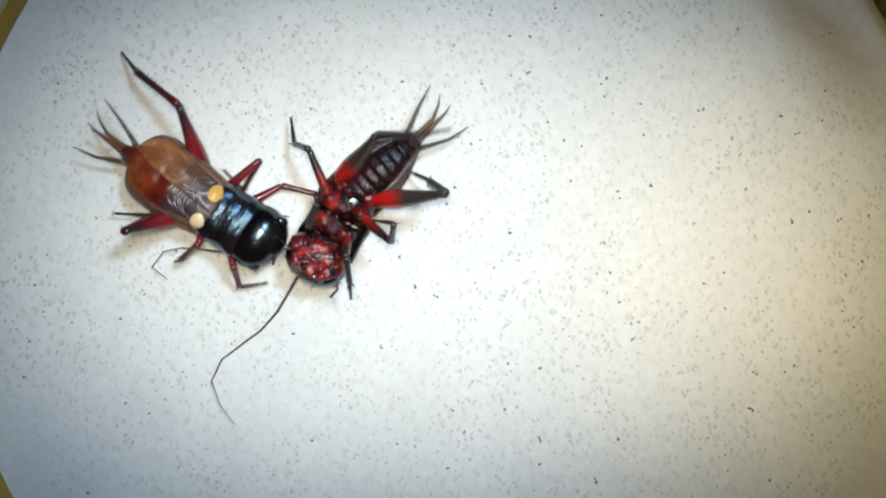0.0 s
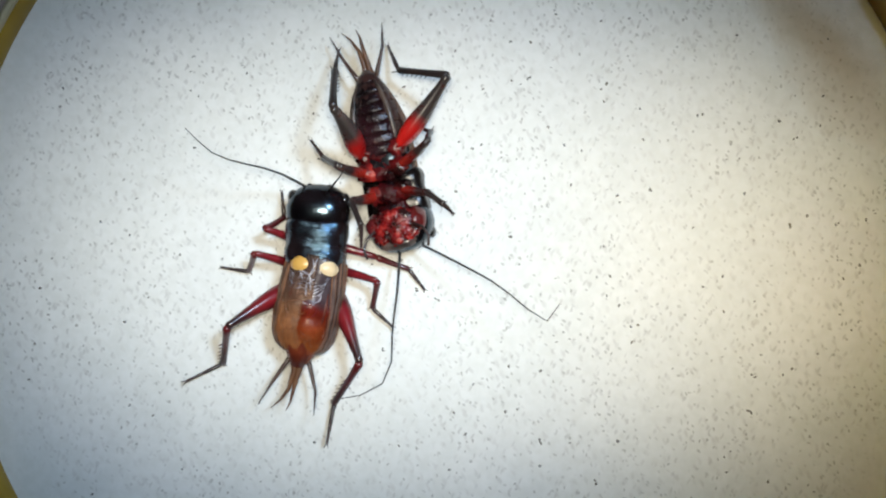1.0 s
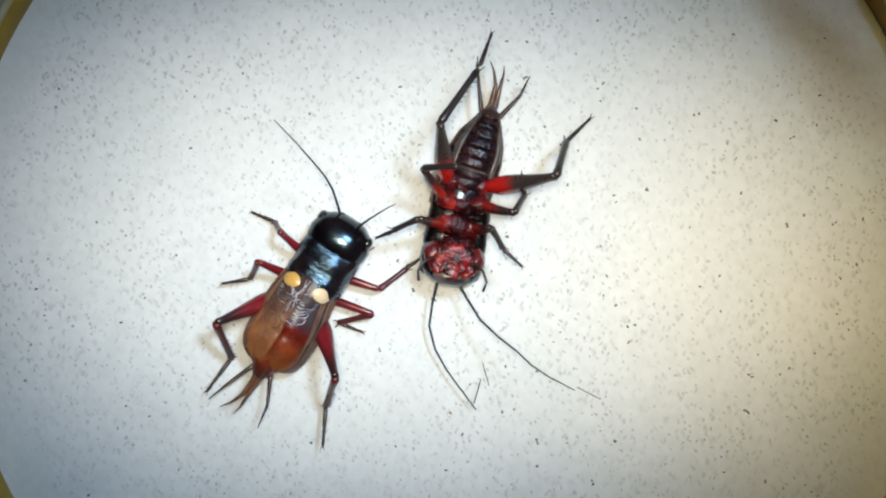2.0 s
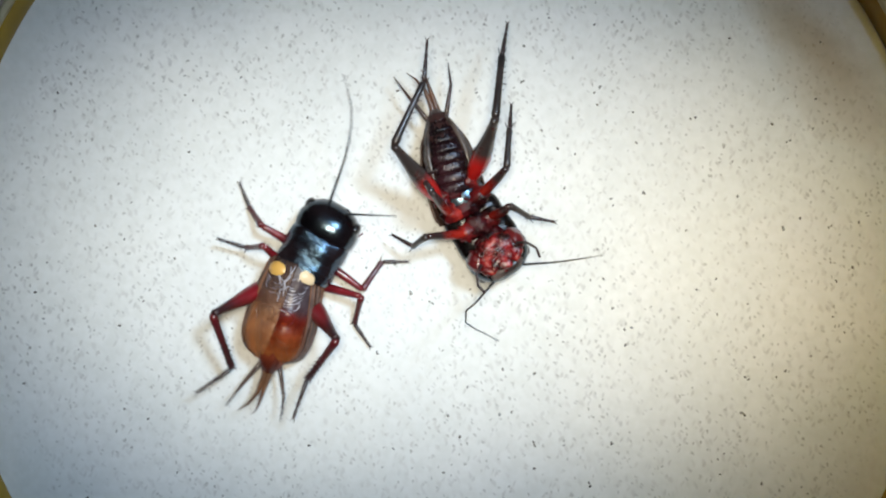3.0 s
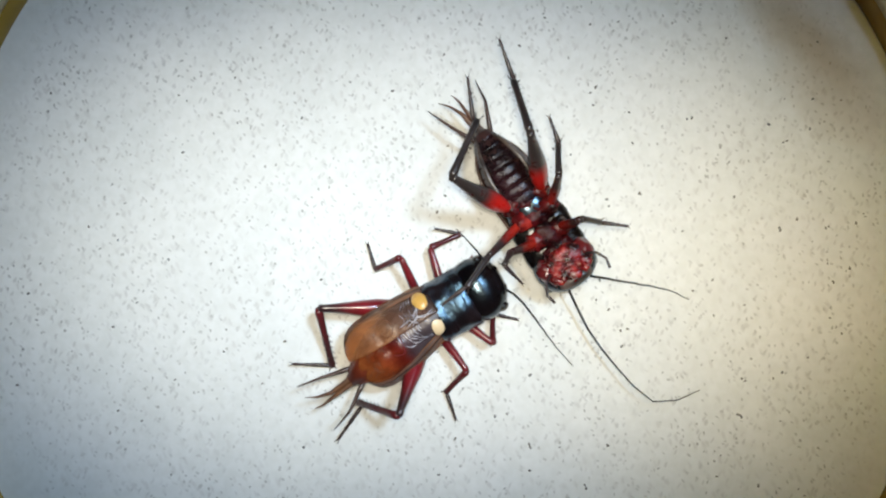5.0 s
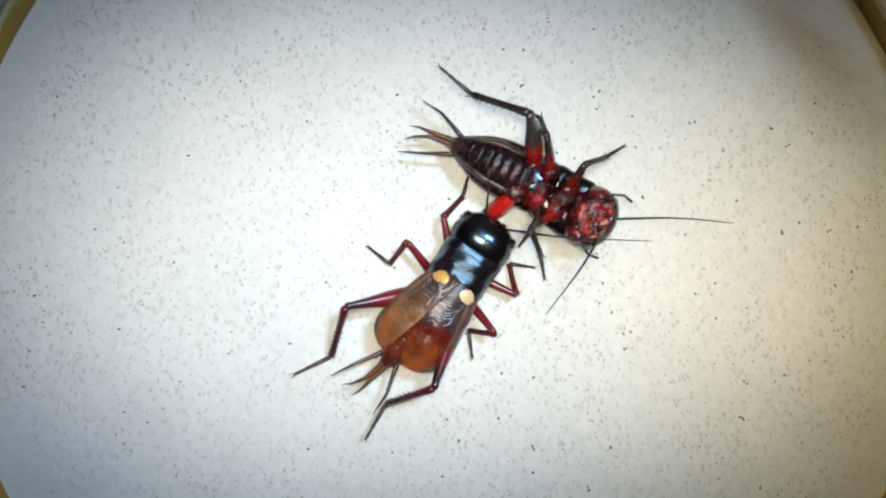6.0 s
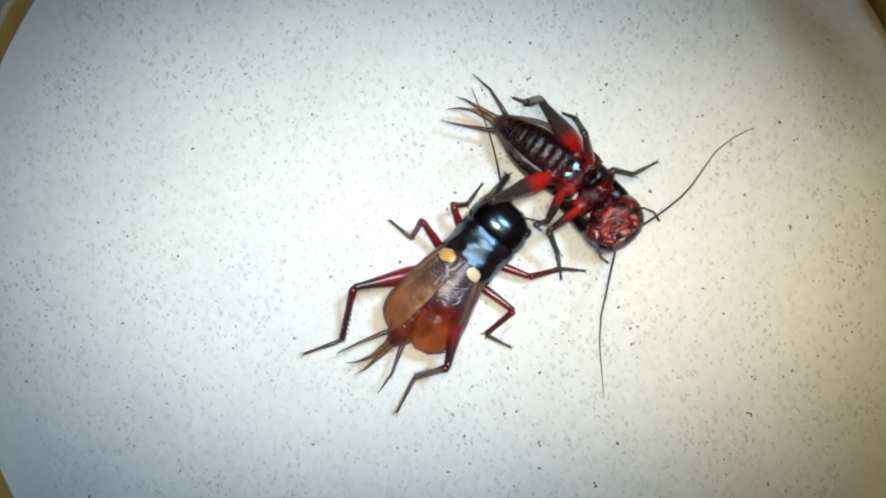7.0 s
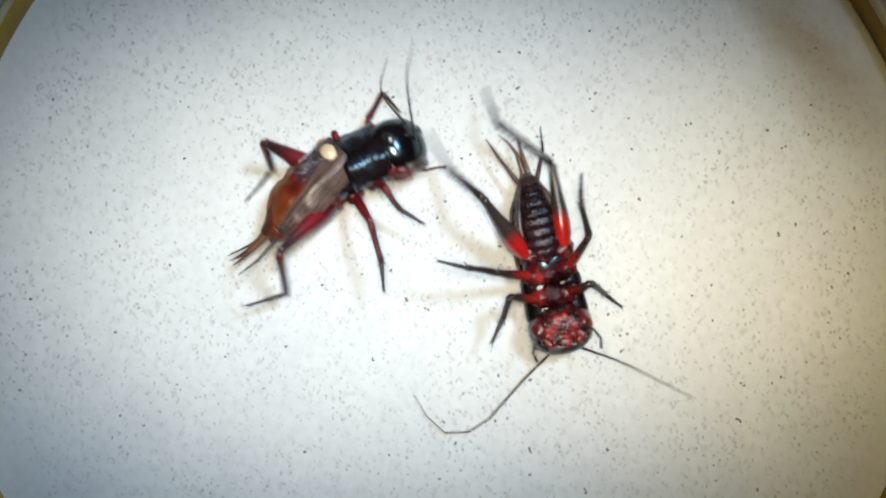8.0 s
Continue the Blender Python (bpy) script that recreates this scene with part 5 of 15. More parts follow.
    walk(winner["l2s"], [(0, at(2.09, -1.96, -0.92, 15, 19, 95)), (0.033, at(2.38, 2.58, -0.97, 18, 6, 141)), (0.067, at(6, 5.3, -1.43, 11, -6, -173)), (0.1, at(10.4, 4.28, -1.97, -3, -8, -126)), (0.133, at(9.81, 4.03, -3.05, -9, -5, -96)), (0.167, at(9.02, 3.65, -3.95, -13, 1, -66)), (0.2, at(8.08, 3.15, -4.62, -13, 8, -36)), (0.3, at(9.94, 4.34, -2.46, -3, -8, -43)), (0.333, at(8.26, 3.45, -4.36, -2, 22, 2)), (0.367, at(5.99, 2.15, -5.05, 26, 40, 61)), (0.4, at(3.77, 0.8, -4.33, 58, 26, 123)), (0.433, at(5.9, 0.14, -5.46, 95, 61, 124)), (0.467, at(8.06, -1.09, -5.49, -144, 70, -146)), (0.5, at(9.73, -2.59, -4.39, -95, 36, -131)), (0.533, at(8.36, -1.96, -5.19, -81, 57, -104)), (0.6, at(6.93, -1.09, -5.53, -33, 67, -44)), (0.633, at(7.55, 0.24, -5.63, 14, 60, 14)), (0.7, at(7.87, 1.65, -5.37, 31, 41, 42)), (0.733, at(9.42, 2.6, -4.54, 10, 27, 14)), (0.8, at(10.33, 3.63, -3.09, -1, 7, -4)), (0.9, at(8.07, 2.79, -4.84, -1, 22, -4)), (1, at(5.45, 1.4, -5.14, -1, 37, -3)), (1.2, at(5.95, 1.38, -5.3, -12, 38, -22)), (1.4, at(5.37, 0.67, -5.26, 12, 34, 18)), (1.5, at(4.7, 1.01, -4.9, 12, 42, 16)), (1.6, at(4.24, 1.06, -4.62, 21, 40, 31)), (1.7, at(3.81, 0.89, -4.34, 28, 35, 45)), (2.267, at(5.94, 1.93, -5.13, 7, 49, 2)), (2.8, at(8.44, 1.84, -5.21, -23, 46, -48)), (2.9, at(6.44, 0.9, -5.5, -7, 52, -18)), (3, at(4.42, 0.22, -4.84, 14, 52, 16)), (3.1, at(4.91, 0.67, -5.07, 7, 44, 9)), (3.2, at(5.23, 1.28, -5.09, 2, 37, 4)), (3.4, at(4.97, 0.96, -5.05, 8, 31, 17)), (3.433, at(7.63, 2.18, -5.19, 14, 22, 69)), (3.467, at(10.34, 2.41, -4.1, 10, 12, 117)), (3.5, at(12.31, 1.57, -2.09, 0, 7, 164)), (3.533, at(11.57, 1.05, -3.54, 18, 14, 134)), (3.6, at(10.41, 0.54, -4.68, 32, 28, 105)), (3.667, at(8.93, 0.09, -5.4, 37, 47, 75)), (3.7, at(7.27, -0.25, -5.64, 23, 64, 29)), (3.733, at(6.38, -1.73, -5.29, -35, 50, -43)), (3.8, at(5.15, -2.69, -4.47, -47, 19, -73)), (3.867, at(3.47, -2.96, -2.91, -28, 21, -44)), (3.933, at(2.14, -1.55, -1.66, -11, 14, -15)), (4, at(1.9, 0.74, -1.43, 0, 1, 9)), (4.1, at(2.79, 1.94, -2.78, 3, 18, 12)), (4.2, at(4.2, 2.13, -4.21, 7, 34, 17)), (4.267, at(5.68, 3.94, -3.7, -4, 16, -13)), (4.3, at(7.59, 4.97, -2.67, -6, -4, -37)), (4.4, at(7.88, 4.93, -2.68, -1, -3, -33)), (4.5, at(8.17, 4.9, -2.66, 3, -2, -29)), (4.7, at(6.92, 3.34, -4.54, -4, 16, -19)), (5.8, at(4.85, 2.9, -4.18, -3, 19, -6)), (6, at(4.99, 2.97, -4.21, 3, 27, 7)), (6.2, at(5.2, 3.74, -3.67, -2, 10, -7)), (6.3, at(5.33, 3.23, -4.18, -14, 17, -27)), (6.4, at(4.17, 2.8, -3.77, -6, 23, -9)), (6.5, at(3.3, 1.88, -3.5, 5, 26, 10)), (7, at(3.91, 1.44, -4.27, 5, 31, 9)), (7.2, at(3.99, 2.32, -3.94, 1, 30, 2)), (7.333, at(4.15, 2.18, -4.14, 5, 35, 9)), (7.5, at(4.28, 1.99, -4.33, 10, 40, 16)), (7.7, at(5.12, 1.23, -5.06, -9, 38, -15)), (7.8, at(3.66, 0.29, -4.3, 2, 46, 2)), (7.9, at(3.58, 0.6, -4.2, -35, 62, -46)), (7.933, at(3.96, -1.04, -4.42, -51, 19, -94)), (7.967, at(4, -2.6, -3.77, -31, -20, -132)), (8, at(3.69, -3.59, -2.43, 16, -32, 169))])
    p = (-3.65, 2.82, -2.66)
    walk(winner["l3f"], [(0, at(*p, 12, -32, 137)), (0.033, at(*p, 13, -25, 134)), (0.067, at(*p, 13, -18, 132)), (0.1, at(*p, 13, -11, 129)), (0.2, at(*p, 17, -28, 111)), (0.233, at(*p, 16, -26, 114)), (0.267, at(*p, 15, -24, 118)), (0.3, at(*p, 15, -22, 121)), (0.333, at(*p, 12, -20, 130)), (0.367, at(*p, 10, -17, 139)), (0.4, at(*p, 9, -14, 148)), (0.467, at(*p, 11, -22, 135)), (0.5, at(*p, 15, -29, 121)), (0.533, at(*p, 15, -30, 123)), (0.6, at(*p, 14, -31, 126)), (0.633, at(*p, 15, -27, 119)), (0.7, at(*p, 16, -24, 112)), (0.8, at(*p, 17, -34, 115)), (0.9, at(*p, 15, -32, 121)), (1, at(*p, 14, -30, 127)), (1.2, at(*p, 8, -29, 153)), (1.4, at(*p, 9, -41, 150)), (1.5, at(*p, 7, -42, 157)), (1.7, at(*p, 12, -43, 139)), (2.267, at(*p, 6, -36, 156)), (2.8, at(*p, 3, -28, 170)), (2.9, at(*p, 5, -37, 161)), (3, at(*p, 10, -46, 149)), (3.2, at(*p, 11, -40, 142)), (3.4, at(*p, 9, -37, 148)), (3.5, at(*p, 14, -39, 132)), (3.567, at(*p, 15, -36, 127)), (3.633, at(*p, 16, -34, 122)), (3.7, at(*p, 16, -31, 117)), (3.733, at(*p, 18, -41, 118)), (3.8, at(*p, 20, -52, 120)), (3.867, at(*p, 19, -49, 119)), (3.933, at(*p, 18, -45, 119)), (4, at(*p, 17, -42, 119)), (4.067, at(*p, 16, -40, 122)), (4.1, at(*p, 15, -37, 125)), (4.167, at(*p, 14, -34, 127)), (4.2, at(*p, 14, -31, 130)), (4.267, at(*p, 16, -19, 121)), (4.3, at(*p, 15, -7, 112)), (4.5, at(*p, 8, -18, 152)), (4.7, at(*p, 8, -10, 153)), (5.267, at(*p, 9, -14, 147)), (5.8, at(*p, 11, -17, 141)), (6, at(*p, 13, -24, 132)), (6.2, at(*p, 12, -17, 133)), (6.3, at(*p, 15, -26, 119)), (6.5, at(*p, 12, -24, 134)), (7, at(*p, 10, -22, 143)), (7.2, at(*p, 12, -23, 135)), (7.267, at(*p, 13, -34, 132)), (7.3, at(*p, 16, -45, 127)), (7.5, at(*p, 10, -32, 147)), (7.7, at(*p, 4, -29, 167)), (7.8, at(*p, 3, -28, 171)), (7.833, at(*p, 0, -21, 178)), (7.867, at(*p, -2, -13, -176)), (7.9, at(*p, -3, -5, -170)), (7.933, at(*p, -3, -24, -173)), (7.967, at(*p, -3, -44, -175)), (8, at(*p, 0, -63, -180))])
    p = (12.45, 0, 0)
    walk(winner["l3t"], [(0, at(*p, 19, 58, 46)), (0.033, at(*p, -5, 47, -8)), (0.067, at(*p, -9, 30, -45)), (0.1, at(*p, 0, 13, -77)), (0.2, at(*p, -26, 36, -95)), (0.233, at(*p, -15, 27, -137)), (0.267, at(*p, 0, 26, -178)), (0.3, at(*p, 12, 34, 141)), (0.333, at(*p, 10, 39, 110)), (0.367, at(*p, 5, 42, 77)), (0.4, at(*p, -1, 42, 43)), (0.467, at(*p, 11, 50, 88)), (0.5, at(*p, 29, 49, 137)), (0.533, at(*p, 43, 58, 126)), (0.6, at(*p, 58, 69, 118)), (0.633, at(*p, 39, 57, 119)), (0.7, at(*p, 24, 47, 125)), (0.8, at(*p, 39, 48, 129)), (0.9, at(*p, 53, 63, 108)), (1, at(*p, 53, 80, 75)), (1.2, at(*p, 24, 61, 78)), (1.4, at(*p, 37, 44, 113)), (1.5, at(*p, 47, 54, 114)), (1.7, at(*p, 48, 49, 143)), (2.267, at(*p, 43, 60, 112)), (2.8, at(*p, 21, 68, 65)), (2.9, at(*p, 39, 56, 92)), (3, at(*p, 44, 43, 108)), (3.2, at(*p, 49, 54, 123)), (3.4, at(*p, 26, 35, 124)), (3.5, at(*p, 43, 48, 126)), (3.567, at(*p, 54, 60, 107)), (3.633, at(*p, 58, 75, 83)), (3.7, at(*p, -8, 85, -10)), (3.733, at(*p, 88, 72, 114)), (3.8, at(*p, 81, 53, 136)), (3.867, at(*p, 121, 67, 140)), (3.933, at(*p, -164, 74, 180)), (4, at(*p, -100, 64, -151)), (4.067, at(*p, -144, 76, -157)), (4.1, at(*p, 122, 78, 145)), (4.167, at(*p, 66, 67, 127)), (4.2, at(*p, 36, 55, 135)), (4.267, at(*p, 17, 38, 135)), (4.3, at(*p, 0, 22, 142)), (4.5, at(*p, 3, 31, 121)), (4.7, at(*p, -4, 24, 116)), (5.267, at(*p, 4, 36, 92)), (5.8, at(*p, 6, 49, 66)), (6, at(*p, 19, 56, 79)), (6.2, at(*p, 7, 48, 75)), (6.3, at(*p, 30, 55, 115)), (6.5, at(*p, 22, 60, 85)), (7, at(*p, 12, 51, 77)), (7.2, at(*p, 19, 54, 99)), (7.267, at(*p, 30, 48, 131)), (7.3, at(*p, 35, 40, 157)), (7.5, at(*p, 21, 46, 139)), (7.7, at(*p, 18, 44, 109)), (7.8, at(*p, 16, 43, 110)), (7.833, at(*p, 5, 36, 103)), (7.867, at(*p, -4, 28, 98)), (7.9, at(*p, -12, 19, 94)), (7.933, at(*p, -28, 13, 133)), (7.967, at(*p, -45, 18, 171)), (8, at(*p, -55, 32, -150))])
    walk(winner["l3s"], [(0, at(16.02, 3.72, -8.33, 19, 73, 34)), (0.033, at(19, -0.95, -7.22, 11, 49, 33)), (0.067, at(18.46, -6.04, -4.84, 6, 25, 36)), (0.1, at(14.63, -9.28, -2.25, 0, 1, 41)), (0.2, at(11.83, -7.86, -5.8, 12, 16, 37)), (0.233, at(6.13, -5.99, -4.47, 7, 15, 21)), (0.267, at(3.69, -0.36, -4.36, 2, 13, 5)), (0.3, at(6.21, 5.12, -5.54, -2, 9, -10)), (0.333, at(9.88, 7.19, -6.13, -3, 13, 5)), (0.367, at(14.11, 7.11, -6.52, -2, 16, 21)), (0.4, at(17.75, 4.92, -6.61, 0, 18, 38)), (0.467, at(12.7, 6.3, -7.5, 3, 18, 29)), (0.5, at(7.75, 4.39, -7.39, 7, 18, 20)), (0.533, at(9.41, 4.16, -8.33, 6, 18, 19)), (0.6, at(10.81, 3.13, -9.14, 6, 19, 18)), (0.633, at(9.91, 4.61, -8.26, 1, 16, 5)), (0.7, at(8.59, 5.49, -7.14, -2, 12, -7)), (0.8, at(8.26, 5.11, -7.23, 6, 23, 15)), (0.9, at(11.07, 4.21, -8.73, 1, 19, 2)), (1, at(12.87, 1.59, -9.65, -3, 14, -11)), (1.2, at(13.47, 4.66, -8.55, -2, 14, -10)), (1.4, at(9.68, 6.52, -6.76, 1, 28, 3)), (1.5, at(10.11, 5.22, -7.95, -3, 28, -6)), (1.7, at(7.29, 3.88, -7.36, 5, 32, 10)), (2.267, at(10.63, 4.48, -8.52, 11, 24, 43)), (2.8, at(13.99, 3.36, -9.07, 11, 14, 73)), (2.9, at(12.23, 5.42, -8.16, 9, 25, 39)), (3, at(10.24, 6.83, -6.66, 0, 33, 0)), (3.2, at(9.26, 4.86, -7.88, 0, 29, 0)), (3.4, at(7.98, 6.61, -5.67, 5, 27, 15)), (3.5, at(8.58, 5.3, -7.27, 6, 35, 12)), (3.567, at(11.01, 4.6, -8.52, 4, 35, 9)), (3.633, at(12.76, 2.59, -9.44, 2, 36, 5)), (3.7, at(13.33, -0.15, -9.75, 1, 36, 2)), (3.733, at(11.23, 2.78, -9.31, 13, 40, 22)), (3.8, at(8.19, 4.12, -7.8, 28, 41, 44)), (3.867, at(9.57, 2.45, -9.03, 20, 41, 32)), (3.933, at(9.75, 0, -9.41, 12, 41, 20)), (4, at(8.65, -2.14, -8.77, 5, 39, 8)), (4.067, at(10.25, -0.92, -9.5, 4, 35, 7)), (4.1, at(10.84, 1.13, -9.59, 3, 31, 6)), (4.167, at(10.16, 3.07, -9.01, 2, 28, 5)), (4.2, at(8.51, 4, -8.03, 1, 24, 4)), (4.267, at(6.98, 5.42, -6.05, 0, 11, -4)), (4.3, at(5.34, 5.63, -3.7, 0, -3, -11)), (4.5, at(8.09, 7.17, -5.06, 0, 10, -3)), (4.7, at(8.47, 7.98, -4.05, 0, 3, -6)), (5.267, at(12.12, 7.94, -5.72, 0, 6, 2)), (5.8, at(15.11, 5.85, -7.39, 1, 9, 10)), (6, at(13.54, 5.43, -8.08, 3, 17, 13)), (6.2, at(14.13, 6.32, -7.29, 0, 19, -4)), (6.3, at(10.05, 5.08, -8.02, 1, 19, 2)), (6.5, at(12.85, 4.87, -8.49, 0, 16, 0)), (7, at(13.79, 6, -7.62, 1, 15, 5)), (7.2, at(11.56, 5.75, -7.88, 1, 17, 7)), (7.267, at(8.21, 4.95, -7.31, 8, 28, 18)), (7.3, at(5.56, 2.91, -6.33, 17, 37, 32)), (7.5, at(7.3, 4.48, -7.02, 8, 25, 27)), (7.7, at(10.14, 6.64, -6.82, 5, 22, 24)), (7.8, at(10, 6.72, -6.69, 6, 20, 28)), (7.833, at(10.7, 7.74, -5.74, 1, 11, -14)), (7.867, at(11.29, 8.58, -4.58, 3, 2, -54)), (7.9, at(11.74, 9.22, -3.24, 11, -3, -95)), (7.933, at(5.97, 6.99, -2.24, -9, 23, -65)), (7.967, at(3.26, 1.4, -3.08, -16, 56, -36)), (8, at(5.28, -4.13, -5.24, 59, 78, 69))])
    p = (2.49, -2.16, -2.66)
    walk(winner["r1f"], [(0, at(*p, -16, -39, -37)), (0.033, at(*p, -14, -26, -44)), (0.067, at(*p, -13, -12, -51)), (0.1, at(*p, -14, 1, -57)), (0.2, at(*p, -16, 0, -74)), (0.3, at(*p, -17, -2, -83)), (0.333, at(*p, -19, -18, -98)), (0.4, at(*p, -17, -33, -114)), (0.433, at(*p, -18, -34, -102)), (0.467, at(*p, -19, -35, -90)), (0.5, at(*p, -21, -35, -78)), (0.533, at(*p, -19, -17, -68)), (0.6, at(*p, -14, 1, -58)), (0.7, at(*p, -16, 0, -77)), (0.8, at(*p, -17, 1, -85)), (0.9, at(*p, -16, 1, -93)), (1, at(*p, -16, 2, -102)), (1.067, at(*p, -17, -8, -100)), (1.133, at(*p, -17, -19, -97)), (1.2, at(*p, -19, -29, -94)), (1.3, at(*p, -19, -14, -82)), (1.4, at(*p, -16, 2, -70)), (1.5, at(*p, -16, 1, -74)), (1.7, at(*p, -16, 1, -72)), (2.267, at(*p, -19, -15, -79)), (2.8, at(*p, -20, -32, -85)), (2.9, at(*p, -17, -15, -91)), (3, at(*p, -17, 2, -96)), (3.2, at(*p, -14, -1, -59)), (3.4, at(*p, -13, -3, -51)), (3.467, at(*p, -15, -6, -61)), (3.5, at(*p, -16, -9, -71)), (3.6, at(*p, -16, -7, -73)), (3.7, at(*p, -16, -4, -75)), (3.733, at(*p, -16, -4, -80)), (3.8, at(*p, -17, -4, -86)), (3.9, at(*p, -16, -19, -72)), (4, at(*p, -19, -34, -57)), (4.1, at(*p, -16, -19, -71)), (4.2, at(*p, -17, -4, -84)), (4.267, at(*p, -17, -9, -97)), (4.3, at(*p, -16, -13, -111)), (4.4, at(*p, -16, -16, -88)), (4.5, at(*p, -17, -19, -64)), (4.7, at(*p, -16, -17, -64)), (5.8, at(*p, -16, -4, -72)), (6, at(*p, -17, -4, -82)), (6.2, at(*p, -16, -4, -74)), (6.267, at(*p, -16, -4, -77)), (6.3, at(*p, -16, -3, -79)), (6.333, at(*p, -16, -3, -77)), (6.4, at(*p, -16, -4, -75)), (6.467, at(*p, -16, -4, -73)), (6.5, at(*p, -16, -4, -71)), (6.667, at(*p, -16, -4, -70)), (6.833, at(*p, -16, -5, -69)), (7, at(*p, -16, -5, -69)), (7.067, at(*p, -16, -5, -75)), (7.133, at(*p, -16, -4, -82)), (7.2, at(*p, -17, -4, -88)), (7.233, at(*p, -16, -4, -80)), (7.267, at(*p, -16, -3, -72)), (7.3, at(*p, -15, -2, -64)), (7.5, at(*p, -16, -2, -80)), (7.7, at(*p, -15, -2, -63)), (7.8, at(*p, -14, -2, -53)), (7.9, at(*p, -15, 6, -66)), (7.933, at(*p, -17, -5, -70)), (7.967, at(*p, -18, -16, -73)), (8, at(*p, -19, -27, -77))])
    p = (6.64, 0, 0)
    walk(winner["r1t"], [(0, at(*p, 101, 83, 107)), (0.033, at(*p, 32, 58, 50)), (0.067, at(*p, 19, 30, 50)), (0.1, at(*p, 7, 2, 57)), (0.2, at(*p, 3, 5, 45)), (0.3, at(*p, 3, 4, 66)), (0.333, at(*p, 21, 44, 68)), (0.4, at(*p, 89, 75, 124)), (0.433, at(*p, 66, 58, 118)), (0.467, at(*p, 52, 41, 122)), (0.5, at(*p, 39, 26, 131)), (0.533, at(*p, 19, 18, 94)), (0.6, at(*p, 7, 1, 63)), (0.7, at(*p, 3, -1, 99)), (0.8, at(*p, 1, -2, 86)), (0.9, at(*p, 3, 5, 42)), (1, at(*p, 0, 12, -1)), (1.067, at(*p, 4, 26, 28)), (1.133, at(*p, 16, 37, 62)), (1.2, at(*p, 34, 39, 101)), (1.3, at(*p, 13, 24, 69)), (1.4, at(*p, 3, 1, 46)), (1.5, at(*p, 2, 1, 52)), (1.7, at(*p, 3, -1, 43)), (2.267, at(*p, 13, 13, 84)), (2.8, at(*p, 30, 16, 128)), (2.9, at(*p, 11, 9, 108)), (3, at(*p, -3, -3, 91)), (3.2, at(*p, 10, 3, 92)), (3.4, at(*p, 10, 12, 49)), (3.467, at(*p, 13, 9, 77)), (3.5, at(*p, 14, 5, 105)), (3.6, at(*p, 11, 9, 81)), (3.7, at(*p, 7, 11, 56)), (3.733, at(*p, 5, 14, 46)), (3.8, at(*p, 3, 16, 35)), (3.9, at(*p, 22, 30, 81)), (4, at(*p, 46, 26, 130)), (4.1, at(*p, 24, 16, 124)), (4.2, at(*p, 5, 5, 121)), (4.267, at(*p, 11, 20, 86)), (4.3, at(*p, 6, 35, 48)), (4.4, at(*p, 19, 30, 90)), (4.5, at(*p, 24, 20, 127)), (4.7, at(*p, 22, 18, 129)), (5.8, at(*p, 8, 5, 117)), (6, at(*p, 5, 6, 126)), (6.2, at(*p, 8, 5, 113)), (6.267, at(*p, 7, 10, 75)), (6.3, at(*p, 4, 13, 37)), (6.333, at(*p, 6, 12, 50)), (6.4, at(*p, 7, 10, 63)), (6.467, at(*p, 9, 8, 76)), (6.5, at(*p, 9, 6, 88)), (6.667, at(*p, 10, 10, 73)), (6.833, at(*p, 9, 13, 57)), (7, at(*p, 7, 17, 40)), (7.067, at(*p, 8, 12, 66)), (7.133, at(*p, 7, 8, 90)), (7.2, at(*p, 4, 5, 115)), (7.233, at(*p, 6, 9, 83)), (7.267, at(*p, 6, 14, 50)), (7.3, at(*p, 3, 18, 17)), (7.5, at(*p, 1, 17, 13)), (7.7, at(*p, 3, 17, 18)), (7.8, at(*p, 4, 18, 18)), (7.9, at(*p, 1, 10, 44)), (7.933, at(*p, 4, 29, 69)), (7.967, at(*p, 19, 44, 101)), (8, at(*p, 46, 48, 144))])
